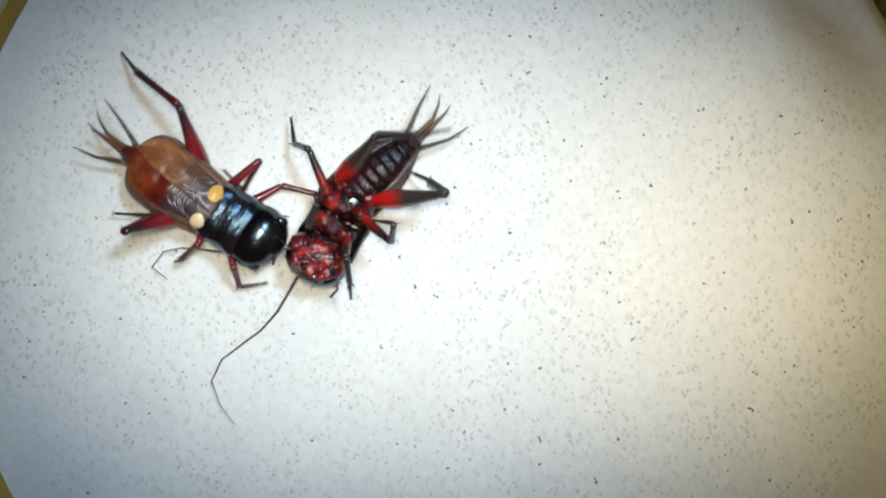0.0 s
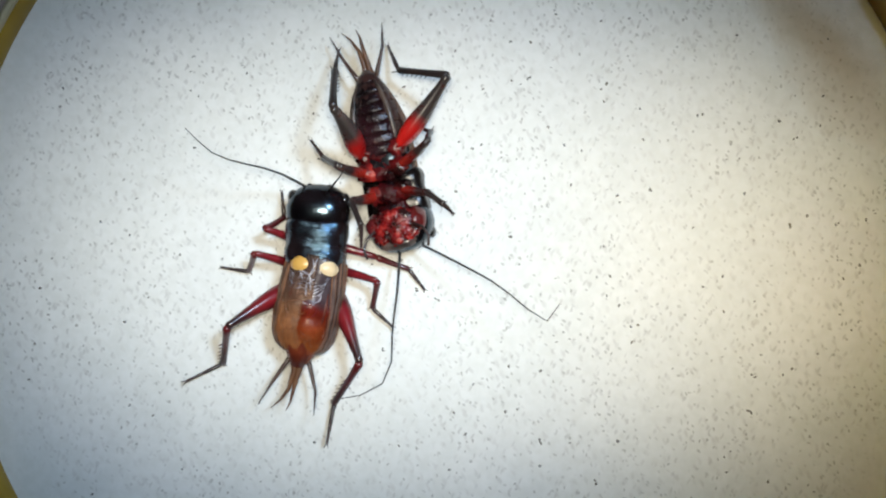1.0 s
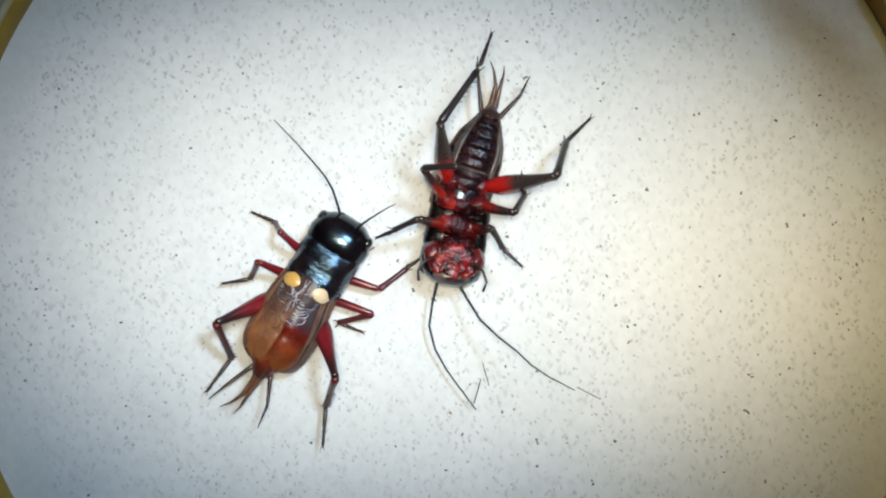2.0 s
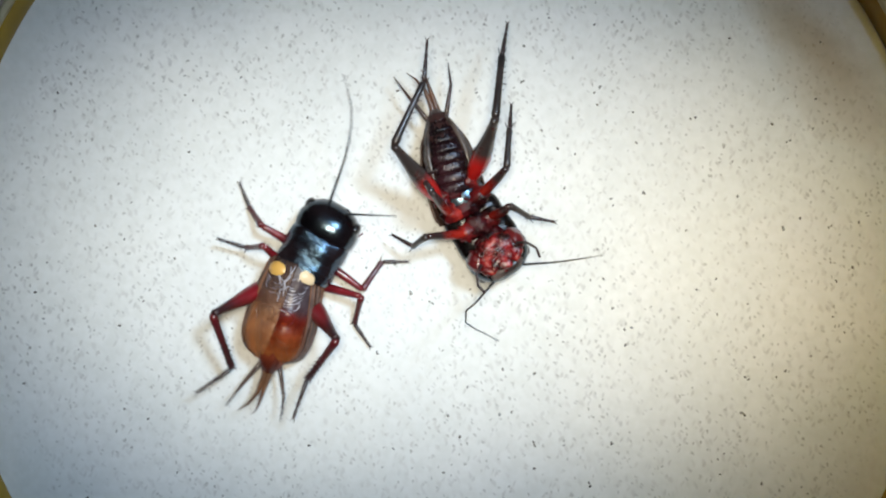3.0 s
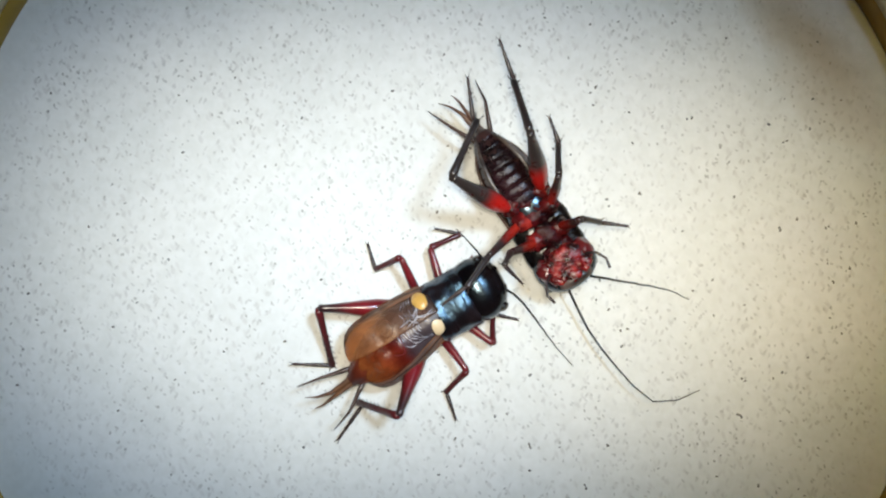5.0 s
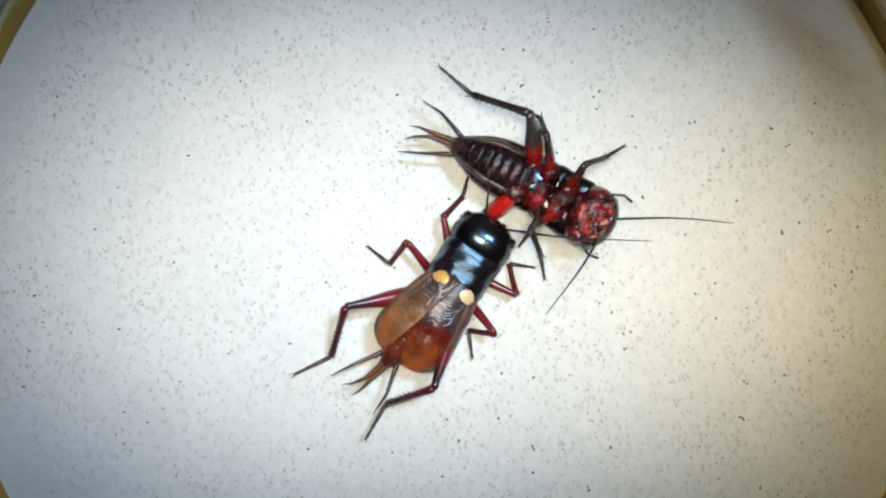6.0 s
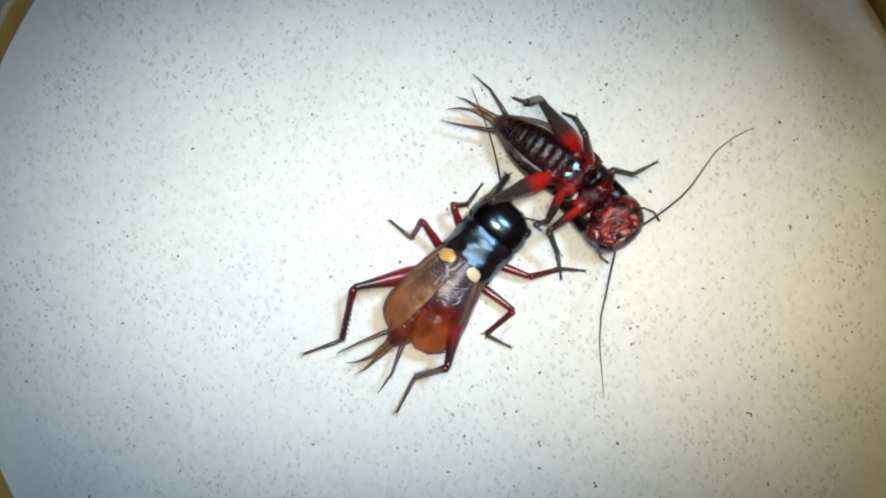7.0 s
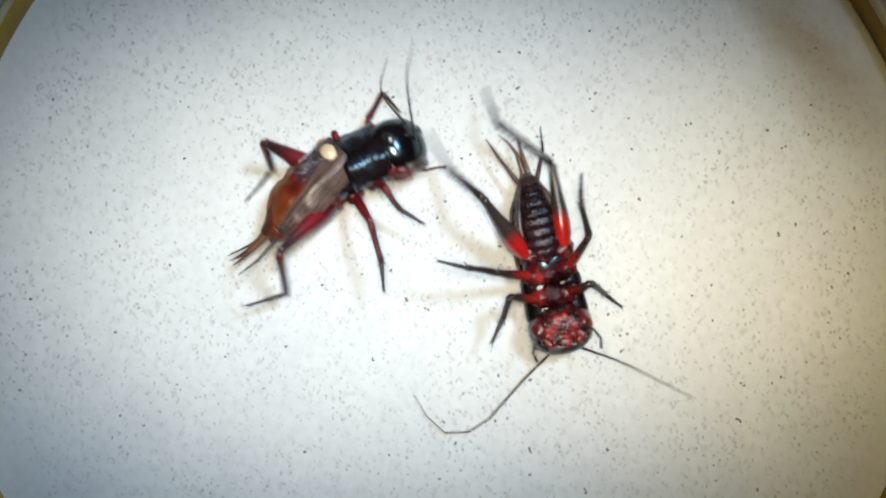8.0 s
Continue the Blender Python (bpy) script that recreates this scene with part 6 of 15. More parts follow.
    walk(winner["r1s"], [(0, at(6.45, 0.63, -5.1, 52, -2, 85)), (0.033, at(8.39, 2.08, -4.37, 36, 3, 66)), (0.067, at(9.5, 3.44, -2.55, 19, 2, 46)), (0.1, at(9.43, 4.32, -0.17, 4, -4, 27)), (0.2, at(10.27, 3.61, -0.46, 3, -6, 35)), (0.3, at(8.73, 4.69, -0.38, 2, -3, 31)), (0.333, at(8.06, 3.44, -3.56, 2, 23, 6)), (0.4, at(5.9, 1.11, -4.97, -13, 47, -28)), (0.433, at(5.38, 2.41, -4.37, 18, 40, 17)), (0.467, at(4.57, 3.27, -3.39, 33, 21, 48)), (0.5, at(3.62, 3.53, -2.22, 36, -2, 73)), (0.533, at(6.3, 4.89, -1.58, 19, 1, 48)), (0.6, at(8.97, 4.59, -0.07, 3, -4, 24)), (0.7, at(5.88, 5.09, 0.07, 1, -2, 19)), (0.8, at(7.01, 5.13, 0.14, 0, 2, 4)), (0.9, at(10.42, 3.46, -0.46, 2, 6, -16)), (1, at(11.68, -0.12, -1.03, 3, 11, -35)), (1.067, at(10.73, 2.15, -2.26, 7, 17, -8)), (1.133, at(8.58, 3.65, -3.07, 12, 21, 19)), (1.2, at(5.84, 3.93, -3.22, 19, 21, 48)), (1.3, at(8.34, 4.4, -2.05, 10, 8, 39)), (1.4, at(10.24, 3.68, -0.13, 2, -6, 33)), (1.5, at(9.78, 4.07, -0.06, 2, -6, 31)), (1.7, at(10.39, 3.52, 0.07, 3, -3, 41)), (2.267, at(7.15, 5, -1.12, 17, -3, 57)), (2.8, at(3.57, 3.89, -1.4, 31, -7, 71)), (2.9, at(5.08, 4.84, -0.81, 15, -5, 53)), (3, at(6.58, 5.14, 0.27, -2, -8, 35)), (3.2, at(6.42, 5.13, -0.29, 6, -4, 38)), (3.4, at(9.94, 3.81, -1.04, 11, -10, 50)), (3.467, at(7.77, 4.96, -0.78, 7, 2, 20)), (3.5, at(5.33, 4.96, -0.43, -3, 11, -12)), (3.6, at(7.46, 5.02, -0.77, -2, 11, -12)), (3.7, at(9.44, 4.21, -0.98, -2, 12, -12)), (3.733, at(10.12, 3.59, -1.21, 2, 5, 12)), (3.8, at(10.68, 2.86, -1.41, 3, -3, 36)), (3.9, at(7.37, 4.42, -2.54, 17, 12, 44)), (4, at(3.66, 3.54, -2.25, 34, 23, 57)), (4.1, at(3.9, 4.12, -1.42, 15, 18, 29)), (4.2, at(3.96, 4.38, -0.42, 1, 6, 6)), (4.267, at(6.94, 4.84, -1.74, 5, 2, 34)), (4.3, at(9.45, 3.12, -2.98, 6, -4, 62)), (4.4, at(6.67, 4.44, -2.61, 11, 3, 49)), (4.5, at(3.76, 3.89, -1.75, 15, 10, 36)), (4.7, at(3.54, 3.79, -1.58, 13, 10, 34)), (5.8, at(4.34, 4.58, -0.48, 0, 8, 0)), (6, at(3.65, 4.15, -0.53, 2, 3, 18)), (6.2, at(4.63, 4.72, -0.46, -1, 10, -5)), (6.267, at(7.91, 4.91, -0.88, 4, 2, 21)), (6.3, at(10.62, 3.04, -1.18, 5, -7, 48)), (6.333, at(9.86, 3.87, -1.06, 9, 2, 8)), (6.4, at(8.93, 4.52, -0.91, 8, 11, -31)), (6.467, at(7.89, 4.94, -0.72, 0, 17, -71)), (6.5, at(6.78, 5.12, -0.52, -9, 17, -113)), (6.667, at(8.15, 4.84, -0.85, -2, 16, -69)), (6.833, at(9.39, 4.19, -1.18, 3, 11, -26)), (7, at(10.4, 3.2, -1.46, 3, 4, 17)), (7.067, at(8.72, 4.58, -1.1, 4, 11, -14)), (7.133, at(6.61, 5.09, -0.73, 1, 17, -46)), (7.2, at(4.48, 4.65, -0.42, -5, 21, -79)), (7.233, at(7.28, 5.04, -0.81, 5, 16, -39)), (7.267, at(9.84, 3.84, -1.23, 8, 6, -1)), (7.3, at(11.33, 1.42, -1.55, 6, -3, 36)), (7.5, at(11.42, 1.11, -1.54, 2, -2, 27)), (7.7, at(11.33, 1.49, -1.5, 7, -5, 44)), (7.8, at(11.31, 1.48, -1.57, 10, -6, 57)), (7.9, at(10.29, 3.51, -0.89, 1, -8, 40)), (7.933, at(8.29, 4.2, -2.47, 7, 9, 44)), (7.967, at(5.94, 3.66, -3.55, 16, 26, 51)), (8, at(3.88, 2.03, -3.84, 28, 41, 62))])
    p = (-1, -2.66, -2.99)
    walk(winner["r2f"], [(0, at(*p, -40, -64, -46)), (0.033, at(*p, -33, -59, -57)), (0.067, at(*p, -29, -55, -65)), (0.1, at(*p, -26, -50, -72)), (0.2, at(*p, -19, -32, -92)), (0.3, at(*p, -18, -29, -105)), (0.333, at(*p, -17, -18, -105)), (0.4, at(*p, -16, -6, -104)), (0.467, at(*p, -18, -25, -107)), (0.5, at(*p, -20, -44, -109)), (0.6, at(*p, -12, -18, -135)), (0.633, at(*p, -14, -34, -138)), (0.667, at(*p, -15, -49, -142)), (0.7, at(*p, -14, -65, -147)), (0.733, at(*p, -21, -53, -122)), (0.8, at(*p, -19, -40, -105)), (0.9, at(*p, -19, -32, -103)), (1, at(*p, -18, -25, -101)), (1.2, at(*p, -19, -27, -75)), (1.267, at(*p, -18, -19, -73)), (1.3, at(*p, -17, -12, -71)), (1.333, at(*p, -17, -5, -69)), (1.4, at(*p, -15, 2, -67)), (1.5, at(*p, -16, 1, -70)), (1.6, at(*p, -16, 1, -71)), (1.7, at(*p, -16, 1, -72)), (2.067, at(*p, -18, -9, -78)), (2.433, at(*p, -19, -19, -84)), (2.8, at(*p, -19, -29, -90)), (2.9, at(*p, -19, -25, -81)), (3, at(*p, -18, -20, -73)), (3.2, at(*p, -17, -11, -92)), (3.4, at(*p, -16, -4, -75)), (3.467, at(*p, -16, -6, -69)), (3.5, at(*p, -15, -8, -63)), (3.567, at(*p, -19, -17, -76)), (3.633, at(*p, -20, -25, -89)), (3.7, at(*p, -19, -34, -104)), (3.733, at(*p, -20, -19, -88)), (3.8, at(*p, -16, -3, -73)), (3.867, at(*p, -18, -16, -72)), (3.933, at(*p, -19, -28, -70)), (4, at(*p, -22, -40, -68)), (4.067, at(*p, -18, -28, -75)), (4.133, at(*p, -17, -16, -81)), (4.2, at(*p, -17, -4, -87)), (4.267, at(*p, -19, -22, -91)), (4.3, at(*p, -21, -41, -95)), (4.5, at(*p, -18, -22, -75)), (4.7, at(*p, -17, -17, -75)), (5.8, at(*p, -16, -20, -110)), (5.9, at(*p, -16, -23, -109)), (6, at(*p, -17, -25, -107)), (6.2, at(*p, -18, -29, -103)), (6.3, at(*p, -17, -22, -104)), (6.5, at(*p, -17, -4, -89)), (7, at(*p, -17, -5, -85)), (7.2, at(*p, -17, -4, -83)), (7.267, at(*p, -17, -4, -82)), (7.3, at(*p, -17, -3, -82)), (7.5, at(*p, -17, -2, -82)), (7.7, at(*p, -16, -2, -78)), (7.8, at(*p, -16, -2, -71)), (7.833, at(*p, -16, -13, -66)), (7.867, at(*p, -17, -25, -60)), (7.9, at(*p, -19, -36, -54)), (7.933, at(*p, -16, -21, -70)), (8, at(*p, -17, -6, -83))])
    p = (7.3, 0, 0)
    walk(winner["r2t"], [(0, at(*p, -154, 58, -162)), (0.033, at(*p, -140, 55, -160)), (0.067, at(*p, -127, 51, -159)), (0.1, at(*p, -114, 47, -160)), (0.2, at(*p, -79, 60, -156)), (0.3, at(*p, -49, 58, -142)), (0.333, at(*p, -15, 53, -87)), (0.4, at(*p, -2, 35, -50)), (0.467, at(*p, -20, 39, -64)), (0.5, at(*p, -40, 39, -79)), (0.6, at(*p, -9, 55, -67)), (0.633, at(*p, -26, 64, -67)), (0.667, at(*p, -49, 72, -75)), (0.7, at(*p, -90, 78, -101)), (0.733, at(*p, -59, 70, -78)), (0.8, at(*p, -43, 61, -70)), (0.9, at(*p, -41, 58, -94)), (1, at(*p, -38, 55, -116)), (1.2, at(*p, -68, 60, -130)), (1.267, at(*p, -55, 39, -146)), (1.3, at(*p, -40, 21, -164)), (1.333, at(*p, -20, 8, 176)), (1.4, at(*p, 2, 3, 153)), (1.5, at(*p, 3, -3, 126)), (1.6, at(*p, -1, 5, 157)), (1.7, at(*p, -1, 13, -172)), (2.067, at(*p, -17, 19, -151)), (2.433, at(*p, -30, 31, -132)), (2.8, at(*p, -41, 45, -113)), (2.9, at(*p, -41, 49, -115)), (3, at(*p, -42, 52, -116)), (3.2, at(*p, -13, 42, -94)), (3.4, at(*p, -9, 33, -83)), (3.467, at(*p, -6, 28, -52)), (3.5, at(*p, -6, 22, -22)), (3.567, at(*p, -8, 42, -49)), (3.633, at(*p, -28, 57, -89)), (3.7, at(*p, -64, 57, -146)), (3.733, at(*p, -28, 49, -110)), (3.8, at(*p, -9, 32, -90)), (3.867, at(*p, -5, 31, -120)), (3.933, at(*p, -1, 33, -150)), (4, at(*p, 2, 36, 180)), (4.067, at(*p, 0, 34, -147)), (4.133, at(*p, -2, 33, -114)), (4.2, at(*p, -5, 33, -81)), (4.267, at(*p, -53, 63, -104)), (4.3, at(*p, -147, 58, -175)), (4.5, at(*p, -48, 65, -89)), (4.7, at(*p, -32, 54, -87)), (5.8, at(*p, -24, 53, -111)), (5.9, at(*p, -20, 44, -134)), (6, at(*p, -13, 36, -156)), (6.2, at(*p, -14, 38, -163)), (6.3, at(*p, -15, 38, -147)), (6.5, at(*p, -5, 31, -114)), (7, at(*p, -7, 32, -106)), (7.2, at(*p, -7, 32, -105)), (7.267, at(*p, -3, 29, -62)), (7.3, at(*p, -2, 24, -20)), (7.5, at(*p, -2, 24, -35)), (7.7, at(*p, -4, 27, -44)), (7.8, at(*p, -6, 28, -51)), (7.833, at(*p, -10, 49, -33)), (7.867, at(*p, 2, 70, -1)), (7.9, at(*p, 78, 75, 93)), (7.933, at(*p, 24, 73, 33)), (8, at(*p, 1, 62, 4))])
    walk(winner["r2s"], [(0, at(4.45, -0.91, -4.78, -168, 34, -177)), (0.033, at(4.23, -1.12, -4.6, -132, 55, -144)), (0.067, at(3.99, -1.27, -4.39, -76, 52, -91)), (0.1, at(3.73, -1.34, -4.16, -45, 28, -65)), (0.2, at(4.71, -1.16, -4.88, -24, 20, -54)), (0.3, at(4.94, -1.84, -4.78, -15, 20, -40)), (0.333, at(7.49, -3.42, -4.49, -7, 11, -31)), (0.4, at(10.25, -3.54, -3.27, -1, 0, -24)), (0.467, at(9.23, -3.93, -3.56, -9, 25, -28)), (0.5, at(8.16, -4.3, -3.55, -23, 49, -39)), (0.6, at(8.54, -2.96, -4.64, -4, 10, -38)), (0.633, at(8.26, -2.28, -5.07, -17, 34, -58)), (0.667, at(7.75, -1.67, -5.37, -47, 50, -92)), (0.7, at(7.07, -1.19, -5.51, -88, 47, -138)), (0.733, at(7.71, -1.87, -5.31, -46, 53, -79)), (0.8, at(8.23, -2.58, -4.93, -18, 35, -33)), (0.9, at(7.1, -3.02, -4.77, -12, 32, -27)), (1, at(5.89, -2.93, -4.61, -8, 29, -22)), (1.2, at(5.48, -2.15, -4.89, -7, 34, -14)), (1.267, at(3.65, -2.45, -3.54, -6, 27, -18)), (1.3, at(2.24, -1.49, -1.99, -6, 20, -22)), (1.333, at(1.73, 0.4, -0.79, -4, 12, -25)), (1.4, at(2.3, 2.58, -0.34, -2, 5, -29)), (1.5, at(3.95, 4.53, 0.26, -3, 8, -43)), (1.6, at(2.12, 2.18, -0.47, -1, 4, -23)), (1.7, at(1.86, -0.77, -1.29, 0, 0, -4)), (2.067, at(2.63, -2.55, -1.88, 0, 18, 1)), (2.433, at(4.05, -3.6, -2.88, 2, 35, 8)), (2.8, at(5.74, -3.65, -4.01, 9, 52, 17)), (2.9, at(5.75, -3.38, -4.24, -9, 41, -15)), (3, at(5.78, -3.11, -4.46, -15, 25, -39)), (3.2, at(7.03, -4.16, -3.8, 0, 15, -2)), (3.4, at(7.89, -4.72, -3.04, 2, 3, 15)), (3.467, at(10.39, -3.92, -2.64, -2, 9, -7)), (3.5, at(12.14, -1.96, -2.16, -7, 13, -29)), (3.567, at(10.06, -3.18, -3.76, -10, 19, -29)), (3.633, at(7.34, -3.09, -4.72, -12, 25, -29)), (3.7, at(4.8, -1.72, -4.76, -14, 31, -30)), (3.733, at(6.06, -3.5, -4.25, -3, 18, -6)), (3.8, at(7.33, -4.81, -2.96, 2, 3, 14)), (3.867, at(4.93, -4.19, -2.95, -2, 17, 1)), (3.933, at(3.23, -2.39, -3.09, -11, 29, -16)), (4, at(2.76, 0.03, -3.35, -24, 38, -36)), (4.067, at(3.4, -2.56, -3.17, -10, 26, -14)), (4.133, at(5.39, -4.34, -3.07, -2, 11, 2)), (4.2, at(8.04, -4.67, -3.08, 1, -5, 16)), (4.267, at(6.69, -2.46, -5.04, 3, 15, 10)), (4.3, at(4.29, -0.27, -4.76, 2, 36, 4)), (4.5, at(7.35, -2.38, -5.12, -10, 31, -25)), (4.7, at(7.46, -3.31, -4.57, -7, 25, -20)), (5.8, at(6.1, -3.2, -4.49, -2, 22, -9)), (5.9, at(4.45, -2.91, -3.9, -5, 24, -18)), (6, at(3.15, -1.84, -3.34, -9, 25, -28)), (6.2, at(3.05, -1.32, -3.46, -14, 28, -37)), (6.3, at(3.56, -2.42, -3.45, -6, 21, -22)), (6.5, at(5.37, -4.45, -2.87, 0, -2, 5)), (7, at(5.96, -4.58, -3.01, 1, -3, 9)), (7.2, at(6.08, -4.63, -2.99, 0, -2, 4)), (7.267, at(9.66, -4.35, -2.71, 0, 6, -11)), (7.3, at(12.15, -1.78, -2.27, -2, 14, -26)), (7.5, at(11.52, -2.93, -2.34, 0, 7, -7)), (7.7, at(10.92, -3.52, -2.53, -1, 9, -13)), (7.8, at(10.45, -3.89, -2.62, 0, 6, -3)), (7.833, at(10.41, -2, -4.27, -8, 29, -32)), (7.867, at(9.23, -0.05, -5.31, -31, 43, -72)), (7.9, at(7.22, 1.45, -5.45, -62, 40, -120)), (7.933, at(8.67, 0.89, -5.4, -39, 55, -75)), (8, at(9.97, 0.17, -4.97, -3, 52, -18))])
    p = (-3.65, -2.82, -2.66)
    walk(winner["r3f"], [(0, at(*p, -19, -55, -125)), (0.067, at(*p, -20, -57, -125)), (0.1, at(*p, -20, -58, -124)), (0.167, at(*p, -13, -54, -142)), (0.2, at(*p, -8, -50, -156)), (0.3, at(*p, -6, -37, -160)), (0.333, at(*p, -7, -25, -158)), (0.4, at(*p, -7, -14, -156)), (0.467, at(*p, -2, -15, -173)), (0.5, at(*p, 3, -14, 171)), (0.533, at(*p, 0, -25, -175)), (0.6, at(*p, -6, -36, -159)), (0.633, at(*p, -3, -36, -170)), (0.7, at(*p, 0, -36, 179)), (0.733, at(*p, 0, -34, -179)), (0.8, at(*p, -1, -31, -176)), (0.9, at(*p, -5, -28, -165)), (1, at(*p, -7, -24, -155)), (1.067, at(*p, -8, -37, -143)), (1.133, at(*p, -14, -50, -129)), (1.2, at(*p, -28, -62, -106)), (1.267, at(*p, -21, -54, -114)), (1.333, at(*p, -18, -45, -120)), (1.4, at(*p, -15, -37, -124)), (1.5, at(*p, -16, -39, -121)), (1.6, at(*p, -16, -43, -125)), (1.7, at(*p, -16, -48, -129)), (2.067, at(*p, -16, -42, -126)), (2.433, at(*p, -16, -37, -123)), (2.8, at(*p, -16, -32, -121)), (3, at(*p, -25, -56, -104)), (3.2, at(*p, -14, -44, -132)), (3.4, at(*p, -13, -36, -135)), (3.5, at(*p, -12, -51, -144)), (3.7, at(*p, -10, -49, -149)), (3.733, at(*p, -9, -43, -151)), (3.8, at(*p, -8, -38, -153)), (3.9, at(*p, -7, -40, -159)), (4, at(*p, -5, -43, -165)), (4.1, at(*p, -7, -40, -159)), (4.2, at(*p, -8, -37, -154)), (4.267, at(*p, -3, -23, -166)), (4.3, at(*p, -1, -8, -176)), (4.4, at(*p, -4, -24, -156)), (4.5, at(*p, -14, -37, -132)), (4.7, at(*p, -13, -32, -133)), (5.8, at(*p, -5, -37, -162)), (6, at(*p, -4, -30, -165)), (6.2, at(*p, -5, -31, -165)), (6.3, at(*p, -4, -31, -167)), (6.5, at(*p, -6, -33, -159)), (7, at(*p, -8, -36, -152)), (7.2, at(*p, -8, -35, -154)), (7.3, at(*p, -13, -49, -141)), (7.5, at(*p, -13, -35, -135)), (7.6, at(*p, -12, -26, -135)), (7.7, at(*p, -12, -18, -134)), (7.8, at(*p, -13, -19, -128)), (7.833, at(*p, -15, -12, -122)), (7.867, at(*p, -16, -4, -116)), (7.9, at(*p, -16, 3, -110)), (7.933, at(*p, -15, -2, -121)), (7.967, at(*p, -13, -8, -131)), (8, at(*p, -10, -13, -142))])
    p = (12.45, 0, 0)
    walk(winner["r3t"], [(0, at(*p, -4, 20, -177)), (0.067, at(*p, -7, 17, -175)), (0.1, at(*p, -11, 14, -172)), (0.167, at(*p, -32, 29, -161)), (0.2, at(*p, -53, 48, -155)), (0.3, at(*p, -31, 49, -134)), (0.333, at(*p, -12, 52, -76)), (0.4, at(*p, 1, 43, -23)), (0.467, at(*p, 0, 20, -26)), (0.5, at(*p, 1, -4, -28)), (0.533, at(*p, -4, 28, -46)), (0.6, at(*p, -29, 54, -81)), (0.633, at(*p, -30, 53, -108)), (0.7, at(*p, -30, 51, -135)), (0.733, at(*p, -25, 49, -129)), (0.8, at(*p, -20, 46, -124)), (0.9, at(*p, -18, 51, -99)), (1, at(*p, -13, 54, -71)), (1.067, at(*p, -36, 57, -85)), (1.133, at(*p, -60, 56, -101)), (1.2, at(*p, -83, 52, -115)), (1.267, at(*p, -88, 60, -121)), (1.333, at(*p, -98, 67, -131)), (1.4, at(*p, -115, 73, -150)), (1.5, at(*p, -100, 72, -136)), (1.6, at(*p, -163, 71, -171)), (1.7, at(*p, 152, 62, 173)), (2.067, at(*p, -128, 71, -142)), (2.433, at(*p, -63, 57, -111)), (2.8, at(*p, -29, 38, -114)), (3, at(*p, -78, 45, -131)), (3.2, at(*p, -77, 61, -137)), (3.4, at(*p, -40, 64, -80)), (3.5, at(*p, -92, 56, -156)), (3.7, at(*p, -119, 64, -160)), (3.733, at(*p, -81, 63, -151)), (3.8, at(*p, -47, 59, -146)), (3.9, at(*p, -30, 52, -158)), (4, at(*p, -13, 47, -172)), (4.1, at(*p, -31, 53, -159)), (4.2, at(*p, -50, 61, -149)), (4.267, at(*p, -9, 45, -109)), (4.3, at(*p, 9, 20, -94)), (4.4, at(*p, -10, 46, -113)), (4.5, at(*p, -55, 60, -158)), (4.7, at(*p, -37, 56, -133)), (5.8, at(*p, -51, 64, -115)), (6, at(*p, -21, 57, -77)), (6.2, at(*p, -28, 61, -84)), (6.3, at(*p, -29, 58, -102)), (6.5, at(*p, -32, 56, -123)), (7, at(*p, -63, 68, -132)), (7.2, at(*p, -63, 70, -130)), (7.3, at(*p, -104, 57, -168)), (7.5, at(*p, -115, 78, -142)), (7.6, at(*p, -30, 71, -67)), (7.7, at(*p, -7, 52, -55)), (7.8, at(*p, -12, 55, -66)), (7.833, at(*p, 10, 40, -5)), (7.867, at(*p, 8, 18, 38)), (7.9, at(*p, -9, 4, 80)), (7.933, at(*p, -33, 25, 110)), (7.967, at(*p, -46, 54, 139)), (8, at(*p, 1, 81, -139))])
